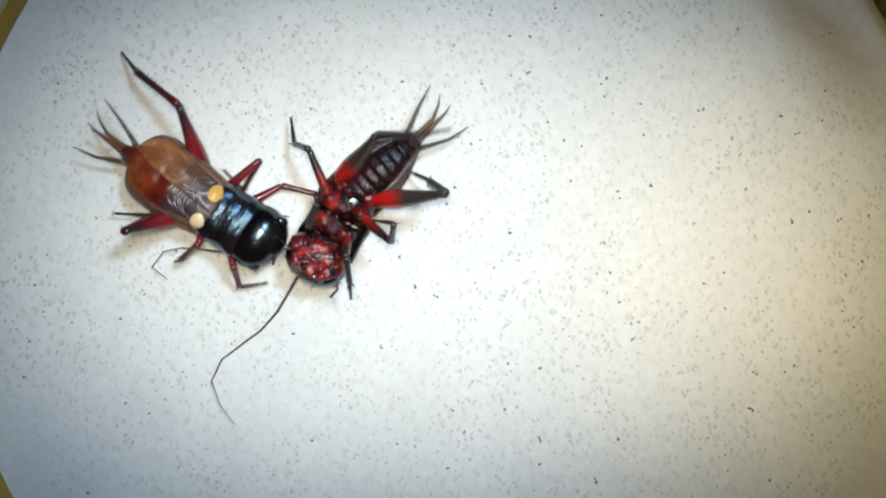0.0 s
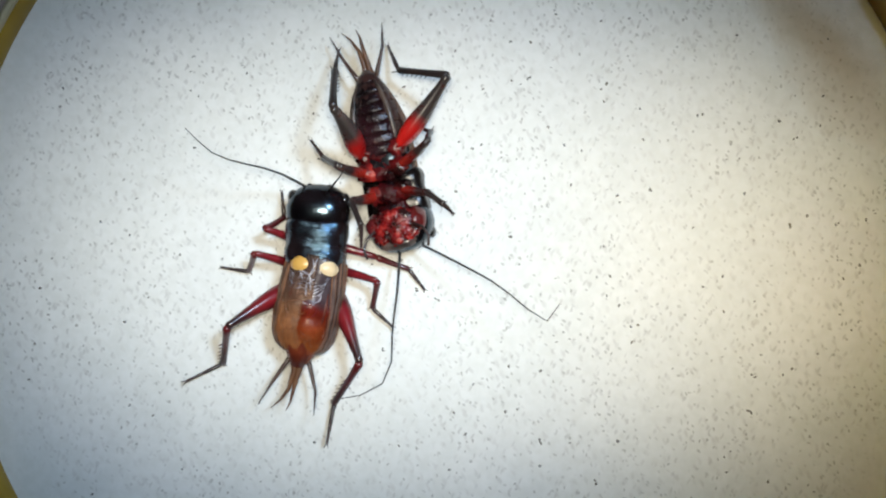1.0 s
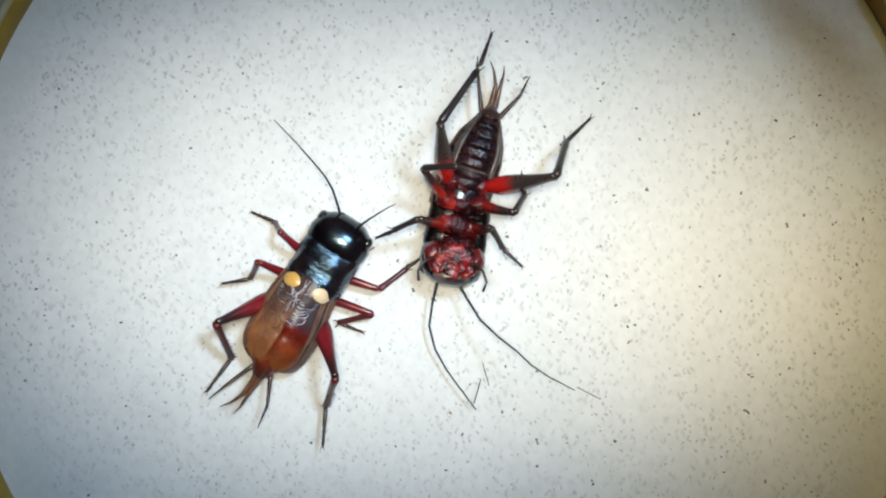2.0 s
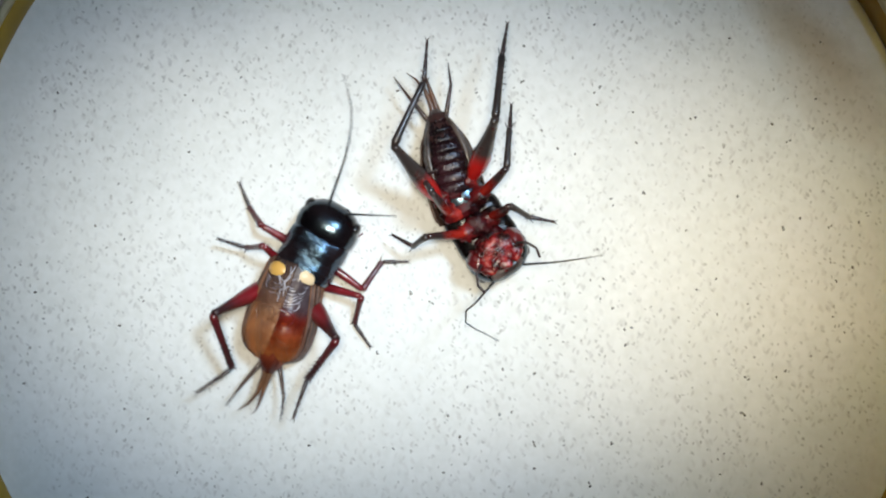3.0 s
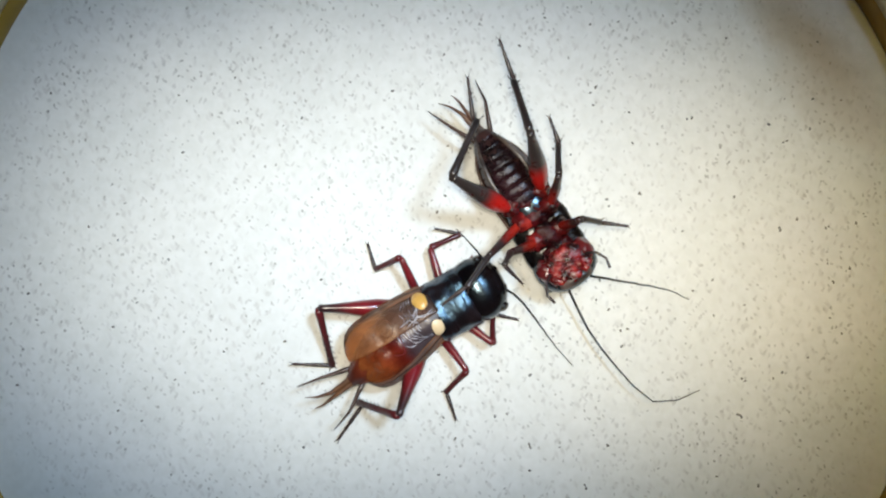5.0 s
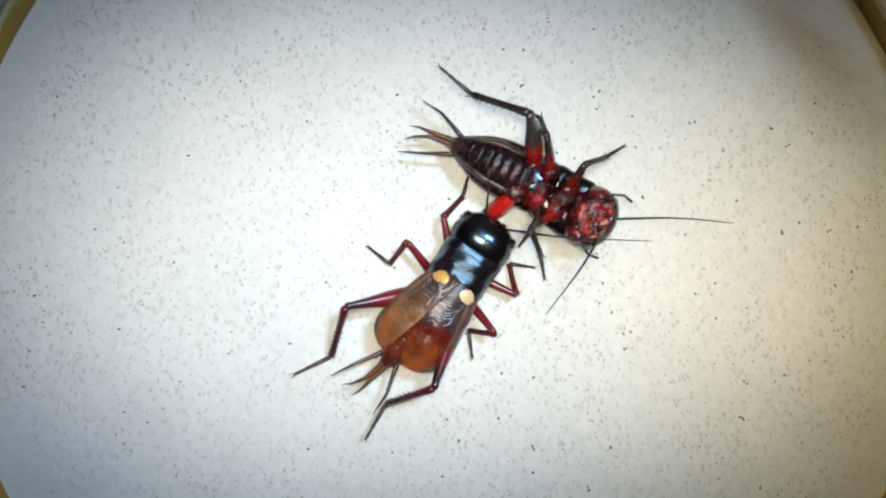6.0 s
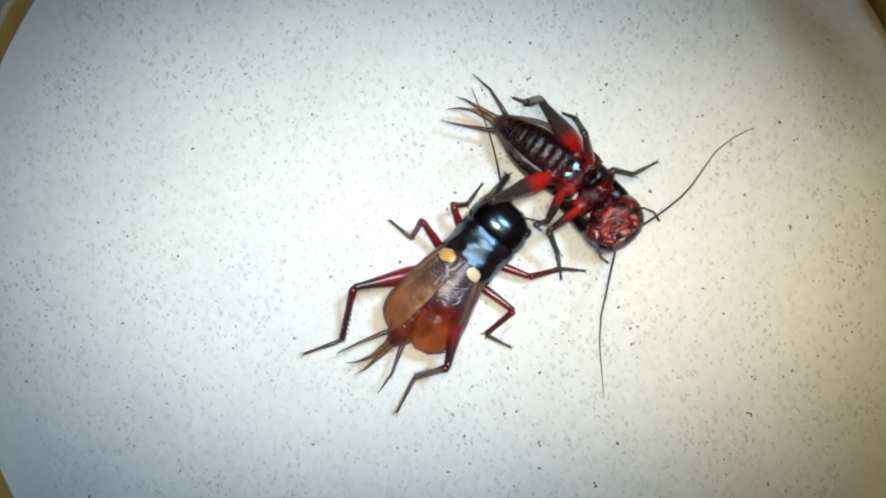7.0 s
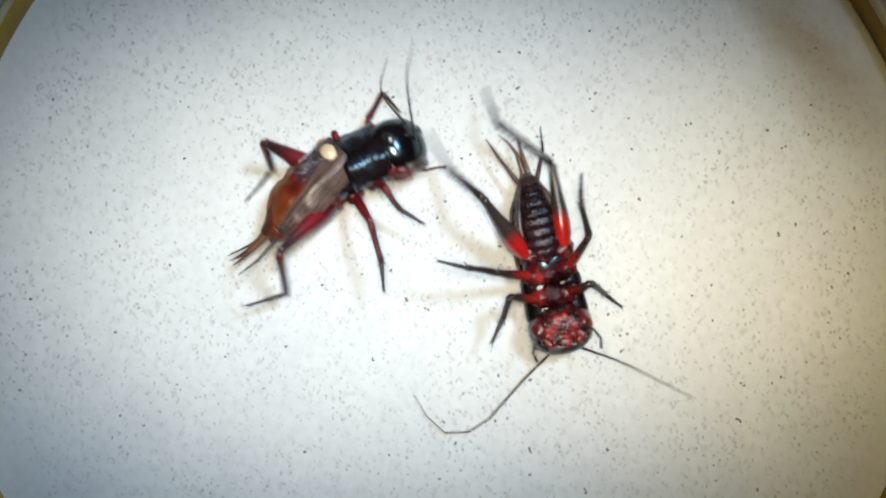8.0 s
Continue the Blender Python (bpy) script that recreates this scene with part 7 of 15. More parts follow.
    walk(winner["r3s"], [(0, at(3.25, -0.4, -3.33, -16, 64, -22)), (0.067, at(3.1, -0.81, -2.81, -54, 55, -86)), (0.1, at(3.01, -1.25, -2.31, -61, 35, -123)), (0.167, at(4.39, -2.84, -4.78, -57, 50, -99)), (0.2, at(6.49, -2.83, -7.24, -39, 62, -63)), (0.3, at(8, -4.6, -7.41, -17, 40, -47)), (0.333, at(13.91, -5.91, -7.67, -7, 29, -40)), (0.4, at(19.03, -2.84, -6.68, 1, 18, -35)), (0.467, at(20.76, -4.02, -3.27, 0, 24, -24)), (0.5, at(21.06, -4.61, 0.67, 1, 31, -11)), (0.533, at(18.42, -6.29, -4.55, -5, 36, -21)), (0.6, at(13.4, -5.66, -7.93, -11, 41, -32)), (0.633, at(10.58, -5.63, -7.8, -24, 17, -72)), (0.7, at(8.09, -4.3, -7.64, -19, -9, -106)), (0.733, at(8.34, -4.99, -7.35, -17, 0, -81)), (0.8, at(8.6, -5.65, -7.01, -12, 7, -56)), (0.9, at(11.49, -6.15, -7.56, -9, 11, -43)), (1, at(14.36, -5.4, -7.95, -4, 14, -29)), (1.067, at(12.88, -5.29, -8.23, -19, 46, -48)), (1.133, at(11.38, -5.31, -8.16, -74, 66, -106)), (1.2, at(9.94, -5.44, -7.75, -131, 47, -166)), (1.267, at(9.91, -4.19, -8.48, -89, 67, -117)), (1.333, at(9.94, -2.85, -9.03, -27, 56, -48)), (1.4, at(10, -1.44, -9.37, -10, 29, -24)), (1.5, at(10.22, -2.15, -9.29, -14, 31, -29)), (1.6, at(9.36, -0.48, -9.28, -12, 36, -22)), (1.7, at(7.94, 0.57, -8.67, -9, 40, -15)), (2.067, at(9.99, -1.93, -9.28, -10, 36, -21)), (2.433, at(10.52, -5, -8.2, -11, 32, -27)), (2.8, at(9.26, -7.08, -5.97, -12, 28, -32)), (3, at(7.87, -5.26, -6.88, -42, 37, -62)), (3.2, at(8.95, -3.24, -8.56, -17, 30, -35)), (3.4, at(13.21, -4.25, -8.79, -9, 25, -23)), (3.5, at(7.45, -2.24, -8.12, -30, 51, -51)), (3.7, at(8.45, -1.48, -8.82, -18, 48, -32)), (3.733, at(8.51, -2.18, -8.7, -13, 38, -27)), (3.8, at(8.26, -2.78, -8.41, -9, 28, -23)), (3.9, at(6.83, -2.22, -7.71, -21, 22, -59)), (4, at(5.84, -0.95, -7.16, -27, 10, -91)), (4.1, at(6.94, -2.06, -7.83, -22, 21, -61)), (4.2, at(8.43, -2.4, -8.6, -10, 28, -27)), (4.267, at(10.18, -6.51, -6.96, -3, 20, -19)), (4.3, at(11.82, -9.17, -3.38, 2, 11, -13)), (4.4, at(9.8, -6.28, -7.03, -4, 21, -20)), (4.5, at(7.88, -1.8, -8.47, -12, 30, -29)), (4.7, at(8.7, -3.96, -8.14, -3, 36, -10)), (5.8, at(10.69, -3.84, -8.83, -8, 27, -22)), (6, at(13.66, -5.25, -8.18, -3, 20, -11)), (6.2, at(12.98, -4.72, -8.57, -5, 22, -19)), (6.3, at(11.34, -5.05, -8.32, -7, 20, -29)), (6.5, at(9.42, -4.62, -8.09, -3, 25, -11)), (7, at(9.98, -2.79, -9.06, -4, 29, -12)), (7.2, at(10.25, -2.59, -9.19, -8, 37, -23)), (7.3, at(7.28, -1.14, -8.24, -28, 57, -46)), (7.5, at(10.9, -1.21, -9.6, -12, 28, -32)), (7.6, at(13.71, -2.97, -9.25, -6, 25, -18)), (7.7, at(15.94, -4.92, -7.72, -1, 21, -6)), (7.8, at(14.74, -5.17, -7.99, 1, 21, 5)), (7.833, at(19.98, -0.63, -6.23, 1, 16, -14)), (7.867, at(19.73, 5.78, -3.07, 3, 11, -32)), (7.9, at(14.18, 9.62, -0.69, 7, 7, -50)), (7.933, at(9.33, 8.34, -4.07, 5, 6, -45)), (7.967, at(8.12, 3.83, -7.9, 3, 5, -40)), (8, at(11.32, -0.97, -9.68, 0, 4, -35))])
    p = (10.29, 1.41, 1)
    walk(winner["al0"], [(0, at(*p, 68, -78, 14)), (0.3, at(*p, 38, -73, 27)), (0.4, at(*p, 15, -57, -5)), (0.5, at(*p, -12, -48, -37)), (0.6, at(*p, -6, -30, -26)), (0.7, at(*p, 0, -21, 25)), (0.8, at(*p, 12, -20, 76)), (1, at(*p, 14, -39, 65)), (1.2, at(*p, 11, 17, 72)), (1.4, at(*p, 14, -46, 49)), (1.433, at(*p, -10, -45, 25)), (1.467, at(*p, -33, -52, 2)), (1.467, at(*p, -56, -64, -19)), (1.5, at(*p, -78, -80, -39)), (1.533, at(*p, -53, -68, -24)), (1.6, at(*p, -31, -58, -5)), (1.667, at(*p, -9, -53, 16)), (1.7, at(*p, 14, -53, 36)), (2.8, at(*p, 12, -37, 48)), (3, at(*p, 2, -36, 6)), (3.067, at(*p, 22, -42, 25)), (3.1, at(*p, 41, -54, 44)), (3.167, at(*p, 59, -68, 60)), (3.2, at(*p, 81, -85, 71)), (3.5, at(*p, 21, -67, 117)), (4, at(*p, 33, -77, 108)), (4.2, at(*p, 71, -82, 68)), (4.5, at(*p, 26, -74, 118)), (5.333, at(*p, 29, -69, 73)), (6.2, at(*p, 23, -65, 37)), (6.5, at(*p, 12, -42, 41)), (7.2, at(*p, 15, -42, 78)), (7.3, at(*p, 12, -24, 90)), (7.5, at(*p, 17, -50, 58)), (7.7, at(*p, 17, -47, 75)), (7.8, at(*p, 13, -33, 91)), (7.9, at(*p, 16, -43, 86)), (7.933, at(*p, 19, -61, 146)), (8, at(*p, -22, -67, -113))])
    p = (2.8, 0, 0)
    walk(winner["al1"], [(0, at(*p, 3, 0, 0)), (0.3, at(*p, 1, 0, 0)), (0.4, at(*p, 0, 0, 0)), (0.5, at(*p, 0, -1, 0)), (0.6, at(*p, 0, 0, 0)), (0.7, at(*p, 0, 0, 0)), (0.8, at(*p, 0, 0, 0)), (1, at(*p, 2, 0, 2)), (1.2, at(*p, 0, 0, 1)), (1.4, at(*p, 0, -1, 0)), (1.467, at(*p, -1, 0, 0)), (1.5, at(*p, -2, 0, 0)), (1.6, at(*p, 1, 0, 1)), (1.7, at(*p, 4, 0, 2)), (2.8, at(*p, 0, -1, 0)), (3, at(*p, 0, -1, 0)), (3.1, at(*p, 0, 0, 0)), (3.2, at(*p, 1, 0, 0)), (3.5, at(*p, 0, 0, 0)), (4, at(*p, 1, 0, 0)), (4.2, at(*p, 1, 0, 0)), (4.5, at(*p, 0, 0, 0)), (5.333, at(*p, 0, -1, 0)), (6.2, at(*p, 0, -1, 0)), (6.5, at(*p, 1, -1, 0)), (7.2, at(*p, 0, -1, 0)), (7.3, at(*p, 0, 0, 0)), (7.5, at(*p, 2, 0, 2)), (7.7, at(*p, 0, -1, 0)), (7.8, at(*p, 0, -1, 0)), (7.9, at(*p, 0, 0, 0)), (7.933, at(*p, 0, 0, 0)), (8, at(*p, 0, 1, 0))])
    walk(winner["al2"], [(0, at(5.6, 0.01, 0, 6, 0, 0)), (0.3, at(5.6, 0, 0.02, 1, -1, 0)), (0.4, at(5.6, -0.01, 0.02, 0, -1, 0)), (0.5, at(5.6, -0.02, 0.03, -1, -1, 0)), (0.6, at(5.6, -0.01, 0.02, 0, -1, 0)), (0.7, at(5.6, -0.01, 0.02, 0, -1, 0)), (0.8, at(5.6, -0.01, 0.01, 0, 0, 0)), (1, at(5.6, 0.11, 0.01, 8, 0, 9)), (1.2, at(5.6, 0.04, -0.01, 0, 0, 1)), (1.4, at(5.6, -0.02, 0.04, 1, -1, 1)), (1.467, at(5.6, -0.01, 0.02, -1, -1, 0)), (1.5, at(5.6, -0.01, 0, -3, 0, 0)), (1.6, at(5.6, 0.05, 0.01, 10, 0, 6)), (1.7, at(5.6, 0.1, 0.02, 23, -1, 13)), (2.8, at(5.6, 0, 0.03, 0, -1, 0)), (3, at(5.6, -0.01, 0.03, 1, -1, 1)), (3.1, at(5.6, 0, 0.01, 1, -1, 1)), (3.2, at(5.6, 0.01, 0, 1, 0, 0)), (3.5, at(5.6, 0.01, 0.02, 0, -1, 0)), (4, at(5.6, 0.01, 0.02, 1, -1, 0)), (4.2, at(5.6, 0.01, 0, 3, 0, 1)), (4.5, at(5.6, 0.01, 0.02, 1, -1, 0)), (5.333, at(5.6, 0.01, 0.03, 2, -1, 1)), (6.2, at(5.6, 0, 0.04, 3, -1, 1)), (6.5, at(5.6, 0.02, 0.03, 8, 0, 7)), (7.2, at(5.6, 0, 0.03, 0, -1, 0)), (7.3, at(5.6, -0.01, 0.02, 0, -1, 0)), (7.5, at(5.6, 0.08, 0.01, 9, 0, 7)), (7.7, at(5.6, 0, 0.04, 7, 0, 6)), (7.8, at(5.6, -0.01, 0.03, 0, -1, 1)), (7.9, at(5.6, 0.01, 0.02, 0, -1, 0)), (7.933, at(5.6, 0.01, -0.02, 1, 0, 1)), (8, at(5.6, 0.01, -0.06, 2, 1, 1))])
    walk(winner["al3"], [(0, at(8.4, 0.02, 0, 9, 0, 0)), (0.3, at(8.4, 0.01, 0.05, 2, -1, 0)), (0.4, at(8.4, -0.01, 0.07, 1, -2, 0)), (0.5, at(8.4, -0.03, 0.09, 0, -2, 0)), (0.6, at(8.4, -0.01, 0.06, 0, -1, 0)), (0.7, at(8.4, -0.01, 0.05, 0, -1, 0)), (0.8, at(8.4, -0.01, 0.03, 0, -1, 0)), (1, at(8.37, 0.56, -0.01, 13, 0, 14)), (1.2, at(8.4, 0.07, -0.01, 0, 0, -1)), (1.4, at(8.4, 0.01, 0.1, 4, -2, 3)), (1.467, at(8.4, -0.01, 0.05, -1, -1, 1)), (1.5, at(8.4, -0.03, -0.01, -5, 0, -1)), (1.6, at(8.39, 0.35, 0, 15, 0, 10)), (1.7, at(8.33, 0.73, 0.09, 36, -4, 21)), (2.8, at(8.4, 0.03, 0.08, 4, -1, 4)), (3, at(8.4, 0.04, 0.08, 5, -2, 5)), (3.1, at(8.4, 0.03, 0.04, 3, -1, 2)), (3.2, at(8.4, 0.02, 0.01, 2, 0, 0)), (3.5, at(8.4, 0.02, 0.07, 1, -1, 0)), (4, at(8.4, 0.03, 0.05, 2, -1, 1)), (4.2, at(8.4, 0.04, 0.01, 4, 0, 1)), (4.5, at(8.4, 0.03, 0.05, 1, -1, 1)), (5.333, at(8.4, 0.03, 0.07, 5, -1, 1)), (6.2, at(8.4, 0.04, 0.09, 8, -1, 2)), (6.5, at(8.38, 0.37, 0.03, 16, 0, 13)), (7.2, at(8.4, 0.01, 0.09, 1, -2, 1)), (7.3, at(8.4, 0.01, 0.04, 1, -1, 1)), (7.5, at(8.38, 0.41, 0, 16, 0, 11)), (7.7, at(8.39, 0.3, 0.02, 15, 1, 14)), (7.8, at(8.4, 0.01, 0.07, 2, -1, 3)), (7.9, at(8.4, 0.02, 0.07, 0, -2, 0)), (7.933, at(8.4, 0.04, -0.02, 3, -1, 2)), (8, at(8.4, 0.06, -0.12, 5, 0, 3))])
    walk(winner["al4"], [(0, at(11.2, 0.05, 0, 12, 0, 1)), (0.3, at(11.2, 0.03, 0.09, 3, -1, 0)), (0.4, at(11.2, 0, 0.14, 2, -2, 1)), (0.5, at(11.2, -0.03, 0.19, 2, -3, 1)), (0.6, at(11.2, 0.01, 0.12, 1, -2, 1)), (0.7, at(11.2, 0.01, 0.09, 1, -1, 1)), (0.8, at(11.2, 0, 0.06, 0, -1, 1)), (1, at(11.09, 1.22, -0.03, 12, 0, 13)), (1.2, at(11.2, 0.01, 0, 1, -4, -5)), (1.4, at(11.2, 0.15, 0.18, 8, -2, 6)), (1.467, at(11.2, 0.04, 0.08, 1, -1, 3)), (1.5, at(11.2, -0.07, -0.01, -7, 0, -1)), (1.6, at(11.14, 0.86, -0.01, 17, 0, 12)), (1.7, at(10.95, 1.71, 0.26, 40, -5, 23)), (2.8, at(11.2, 0.24, 0.13, -1, -3, -1)), (3, at(11.19, 0.26, 0.17, 10, -3, 9)), (3.1, at(11.2, 0.15, 0.09, 6, -1, 5)), (3.2, at(11.2, 0.03, 0.02, 3, 0, 0)), (3.5, at(11.2, 0.03, 0.14, 1, -2, 0)), (4, at(11.2, 0.06, 0.09, 2, -1, 1)), (4.2, at(11.2, 0.08, 0.01, 5, 0, 1)), (4.5, at(11.2, 0.06, 0.11, 2, -1, 1)), (5.333, at(11.2, 0.11, 0.13, 9, -1, 3)), (6.2, at(11.2, 0.16, 0.15, 16, -1, 5)), (6.5, at(11.11, 1.02, 0.05, 19, -1, 16)), (7.2, at(11.2, 0.07, 0.18, 3, -2, 3)), (7.3, at(11.2, 0.08, 0.07, 1, -1, 3)), (7.5, at(11.13, 0.96, 0, 28, -1, 22)), (7.7, at(11.11, 0.97, -0.02, 19, 0, 18)), (7.8, at(11.2, 0.16, 0.1, 5, 0, 8)), (7.9, at(11.2, 0.04, 0.15, 1, -2, 1)), (7.933, at(11.2, 0.12, 0.02, 9, -3, 5)), (8, at(11.2, 0.21, -0.09, 17, -5, 8))])
    walk(winner["al5"], [(0, at(14.01, 0.08, 0, 15, 0, 1)), (0.3, at(14, 0.05, 0.16, 4, -2, 0)), (0.4, at(14, 0.03, 0.25, 4, -3, 2)), (0.5, at(14, 0.01, 0.34, 5, -4, 3)), (0.6, at(14, 0.07, 0.21, 2, -2, 2)), (0.7, at(14, 0.06, 0.15, 1, -1, 2)), (0.8, at(14.01, 0.05, 0.1, 1, -1, 3)), (1, at(13.82, 1.85, 0, 5, -2, 5)), (1.2, at(13.99, -0.24, 0.21, 3, -13, -14)), (1.4, at(13.98, 0.45, 0.28, 12, -3, 9)), (1.467, at(14, 0.18, 0.11, 2, -1, 4)), (1.5, at(14.01, -0.11, -0.02, -8, 0, -1)), (1.6, at(13.89, 1.42, -0.01, 17, 0, 12)), (1.7, at(13.51, 2.81, 0.52, 42, -6, 24)), (2.8, at(13.99, 0.21, 0.26, -11, -5, -10)), (3, at(13.96, 0.69, 0.3, 17, -5, 15)), (3.1, at(13.99, 0.37, 0.16, 10, -2, 8)), (3.2, at(14.01, 0.06, 0.04, 3, 0, 1)), (3.5, at(14, 0.06, 0.23, 1, -2, 1)), (4, at(14, 0.1, 0.15, 3, -2, 1)), (4.2, at(14.01, 0.13, 0.02, 7, 0, 1)), (4.5, at(14, 0.09, 0.18, 2, -2, 1)), (5.333, at(14, 0.24, 0.18, 12, -1, 4)), (6.2, at(13.99, 0.39, 0.2, 22, -1, 7)), (6.5, at(13.79, 1.81, 0.09, 21, -2, 18)), (7.2, at(14, 0.21, 0.27, 6, -2, 6)), (7.3, at(14, 0.24, 0.1, 2, 0, 5)), (7.5, at(13.74, 1.99, 0.04, 37, -3, 30)), (7.7, at(13.77, 1.83, -0.04, 21, 0, 20)), (7.8, at(13.98, 0.53, 0.11, 9, 0, 16)), (7.9, at(14, 0.09, 0.24, 1, -2, 2)), (7.933, at(13.99, 0.36, 0.18, 21, -5, 11)), (8, at(13.96, 0.62, 0.15, 41, -10, 20))])
    walk(winner["al6"], [(0, at(16.81, 0.12, 0, 18, 0, 1)), (0.3, at(16.8, 0.07, 0.24, 5, -2, 1)), (0.4, at(16.8, 0.11, 0.39, 7, -4, 3)), (0.5, at(16.79, 0.15, 0.54, 8, -5, 5)), (0.6, at(16.8, 0.16, 0.32, 2, -3, 2)), (0.7, at(16.8, 0.17, 0.22, 2, -2, 4)), (0.8, at(16.8, 0.18, 0.13, 2, 0, 5)), (1, at(16.6, 2.12, 0.1, -9, -7, -9)), (1.2, at(16.64, -0.89, 0.82, 6, -17, -24)), (1.4, at(16.75, 0.87, 0.4, 13, -3, 10)), (1.467, at(16.8, 0.37, 0.15, 2, -1, 4)), (1.5, at(16.81, -0.16, -0.03, -10, 0, -1)), (1.6, at(16.62, 2.01, 0.01, 19, -1, 14)), (1.7, at(16.06, 3.94, 0.83, 47, -8, 26)), (2.267, at(16.4, 1.83, 0.67, 17, -2, 7)), (2.8, at(16.74, -0.28, 0.52, -14, -7, -13)), (3, at(16.66, 1.41, 0.53, 28, -8, 25)), (3.1, at(16.77, 0.76, 0.26, 16, -3, 13)), (3.2, at(16.81, 0.09, 0.06, 4, 0, 1)), (3.5, at(16.8, 0.09, 0.35, 1, -3, 1)), (4, at(16.8, 0.15, 0.23, 4, -2, 1)), (4.2, at(16.81, 0.19, 0.03, 8, 0, 2)), (4.5, at(16.8, 0.14, 0.27, 3, -2, 1)), (5.333, at(16.79, 0.43, 0.24, 14, -2, 4)), (6.2, at(16.77, 0.73, 0.25, 25, -2, 8)), (6.5, at(16.46, 2.65, 0.18, 21, -2, 18)), (7.2, at(16.78, 0.5, 0.36, 9, -2, 9)), (7.3, at(16.79, 0.5, 0.12, 5, 0, 11)), (7.5, at(16.16, 3.38, 0.2, 41, -5, 33)), (7.7, at(16.41, 2.77, -0.02, 22, -1, 20)), (7.8, at(16.67, 1.29, 0.1, 20, -1, 36)), (7.9, at(16.8, 0.16, 0.36, 0, -4, 0)), (7.933, at(16.73, 0.9, 0.41, 25, -4, 14)), (8, at(16.56, 1.54, 0.64, 49, -10, 27))])
    walk(winner["al7"], [(0, at(19.61, 0.16, 0, 20, 0, 1)), (0.3, at(19.6, 0.1, 0.33, 6, -2, 1)), (0.4, at(19.59, 0.24, 0.57, 7, -4, 3)), (0.5, at(19.57, 0.37, 0.81, 8, -6, 4)), (0.6, at(19.6, 0.26, 0.46, 2, -3, 2)), (0.7, at(19.6, 0.35, 0.3, 2, -2, 4)), (0.8, at(19.59, 0.43, 0.15, 2, -1, 6)), (1, at(19.35, 1.69, 0.43, -14, -9, -13)), (1.2, at(19.09, -1.99, 1.64, 6, -19, -25)), (1.4, at(19.51, 1.35, 0.56, 13, -4, 9)), (1.467, at(19.59, 0.58, 0.2, 1, -1, 4)), (1.5, at(19.61, -0.23, -0.04, -12, 0, -2)), (1.6, at(19.35, 2.67, 0.03, 19, -1, 14)), (1.7, at(18.54, 5.16, 1.24, 49, -10, 27)), (2.267, at(19, 2.13, 1.05, 18, -3, 7)), (2.8, at(19.45, -0.9, 0.85, -14, -7, -13)), (3, at(19.17, 2.58, 0.91, 32, -10, 28)), (3.1, at(19.49, 1.4, 0.41, 19, -4, 15)), (3.2, at(19.61, 0.12, 0.09, 4, -1, 1)), (3.5, at(19.6, 0.12, 0.49, 2, -3, 1)), (4, at(19.6, 0.2, 0.33, 4, -2, 1)), (4.2, at(19.61, 0.27, 0.04, 9, 0, 2)), (4.5, at(19.6, 0.19, 0.37, 3, -3, 1)), (5.333, at(19.59, 0.65, 0.32, 15, -2, 5)), (6.2, at(19.55, 1.11, 0.33, 26, -2, 8)), (6.5, at(19.13, 3.51, 0.3, 21, -3, 17)), (7.2, at(19.55, 0.93, 0.45, 9, -3, 9)), (7.3, at(19.54, 1.03, 0.12, 13, 1, 31)), (7.5, at(18.51, 4.89, 0.44, 40, -5, 32)), (7.7, at(19.04, 3.74, 0.04, 22, -2, 19)), (7.8, at(18.93, 2.94, 0.17, 27, -6, 54)), (7.867, at(19.26, 1.54, 0.35, 9, -1, 23)), (7.9, at(19.6, 0.14, 0.53, -9, -7, -8)), (7.933, at(19.44, 1.57, 0.6, 19, -4, 9)), (8, at(19.02, 2.78, 1.15, 47, -10, 26))])
    p = (10.29, -1.41, 1)
    walk(winner["ar0"], [(0, at(*p, -6, 17, -153)), (0.1, at(*p, -5, 17, -156)), (0.167, at(*p, -7, 17, -145)), (0.2, at(*p, -9, 17, -135)), (0.3, at(*p, -7, 17, -144)), (0.633, at(*p, -5, -33, -129)), (1, at(*p, -58, -79, -66)), (1.2, at(*p, -164, -82, -5)), (1.333, at(*p, -119, -81, -14)), (1.467, at(*p, -82, -79, -16)), (1.6, at(*p, -50, -77, -11)), (1.7, at(*p, -21, -77, -4)), (2.8, at(*p, -19, -52, -71)), (3, at(*p, -30, -67, -66)), (3.2, at(*p, -13, -51, -34)), (3.4, at(*p, -18, -60, -37)), (3.5, at(*p, 2, -50, 6)), (3.7, at(*p, -8, -59, -14)), (4, at(*p, -23, -60, -58)), (4.2, at(*p, -13, -34, -64)), (4.3, at(*p, -15, -42, -84)), (4.7, at(*p, -17, -52, -52)), (5.8, at(*p, -19, -53, -75)), (6, at(*p, -12, -25, -66)), (6.2, at(*p, -56, -78, -62)), (6.5, at(*p, -53, -79, -78)), (7, at(*p, -67, -83, -79)), (7.2, at(*p, -14, -36, -92)), (7.3, at(*p, -25, -63, -84)), (7.5, at(*p, -32, -68, -68)), (7.7, at(*p, -58, -77, -47)), (7.8, at(*p, -145, -85, -20)), (8, at(*p, -44, -74, -58))])
    p = (2.8, 0, 0)
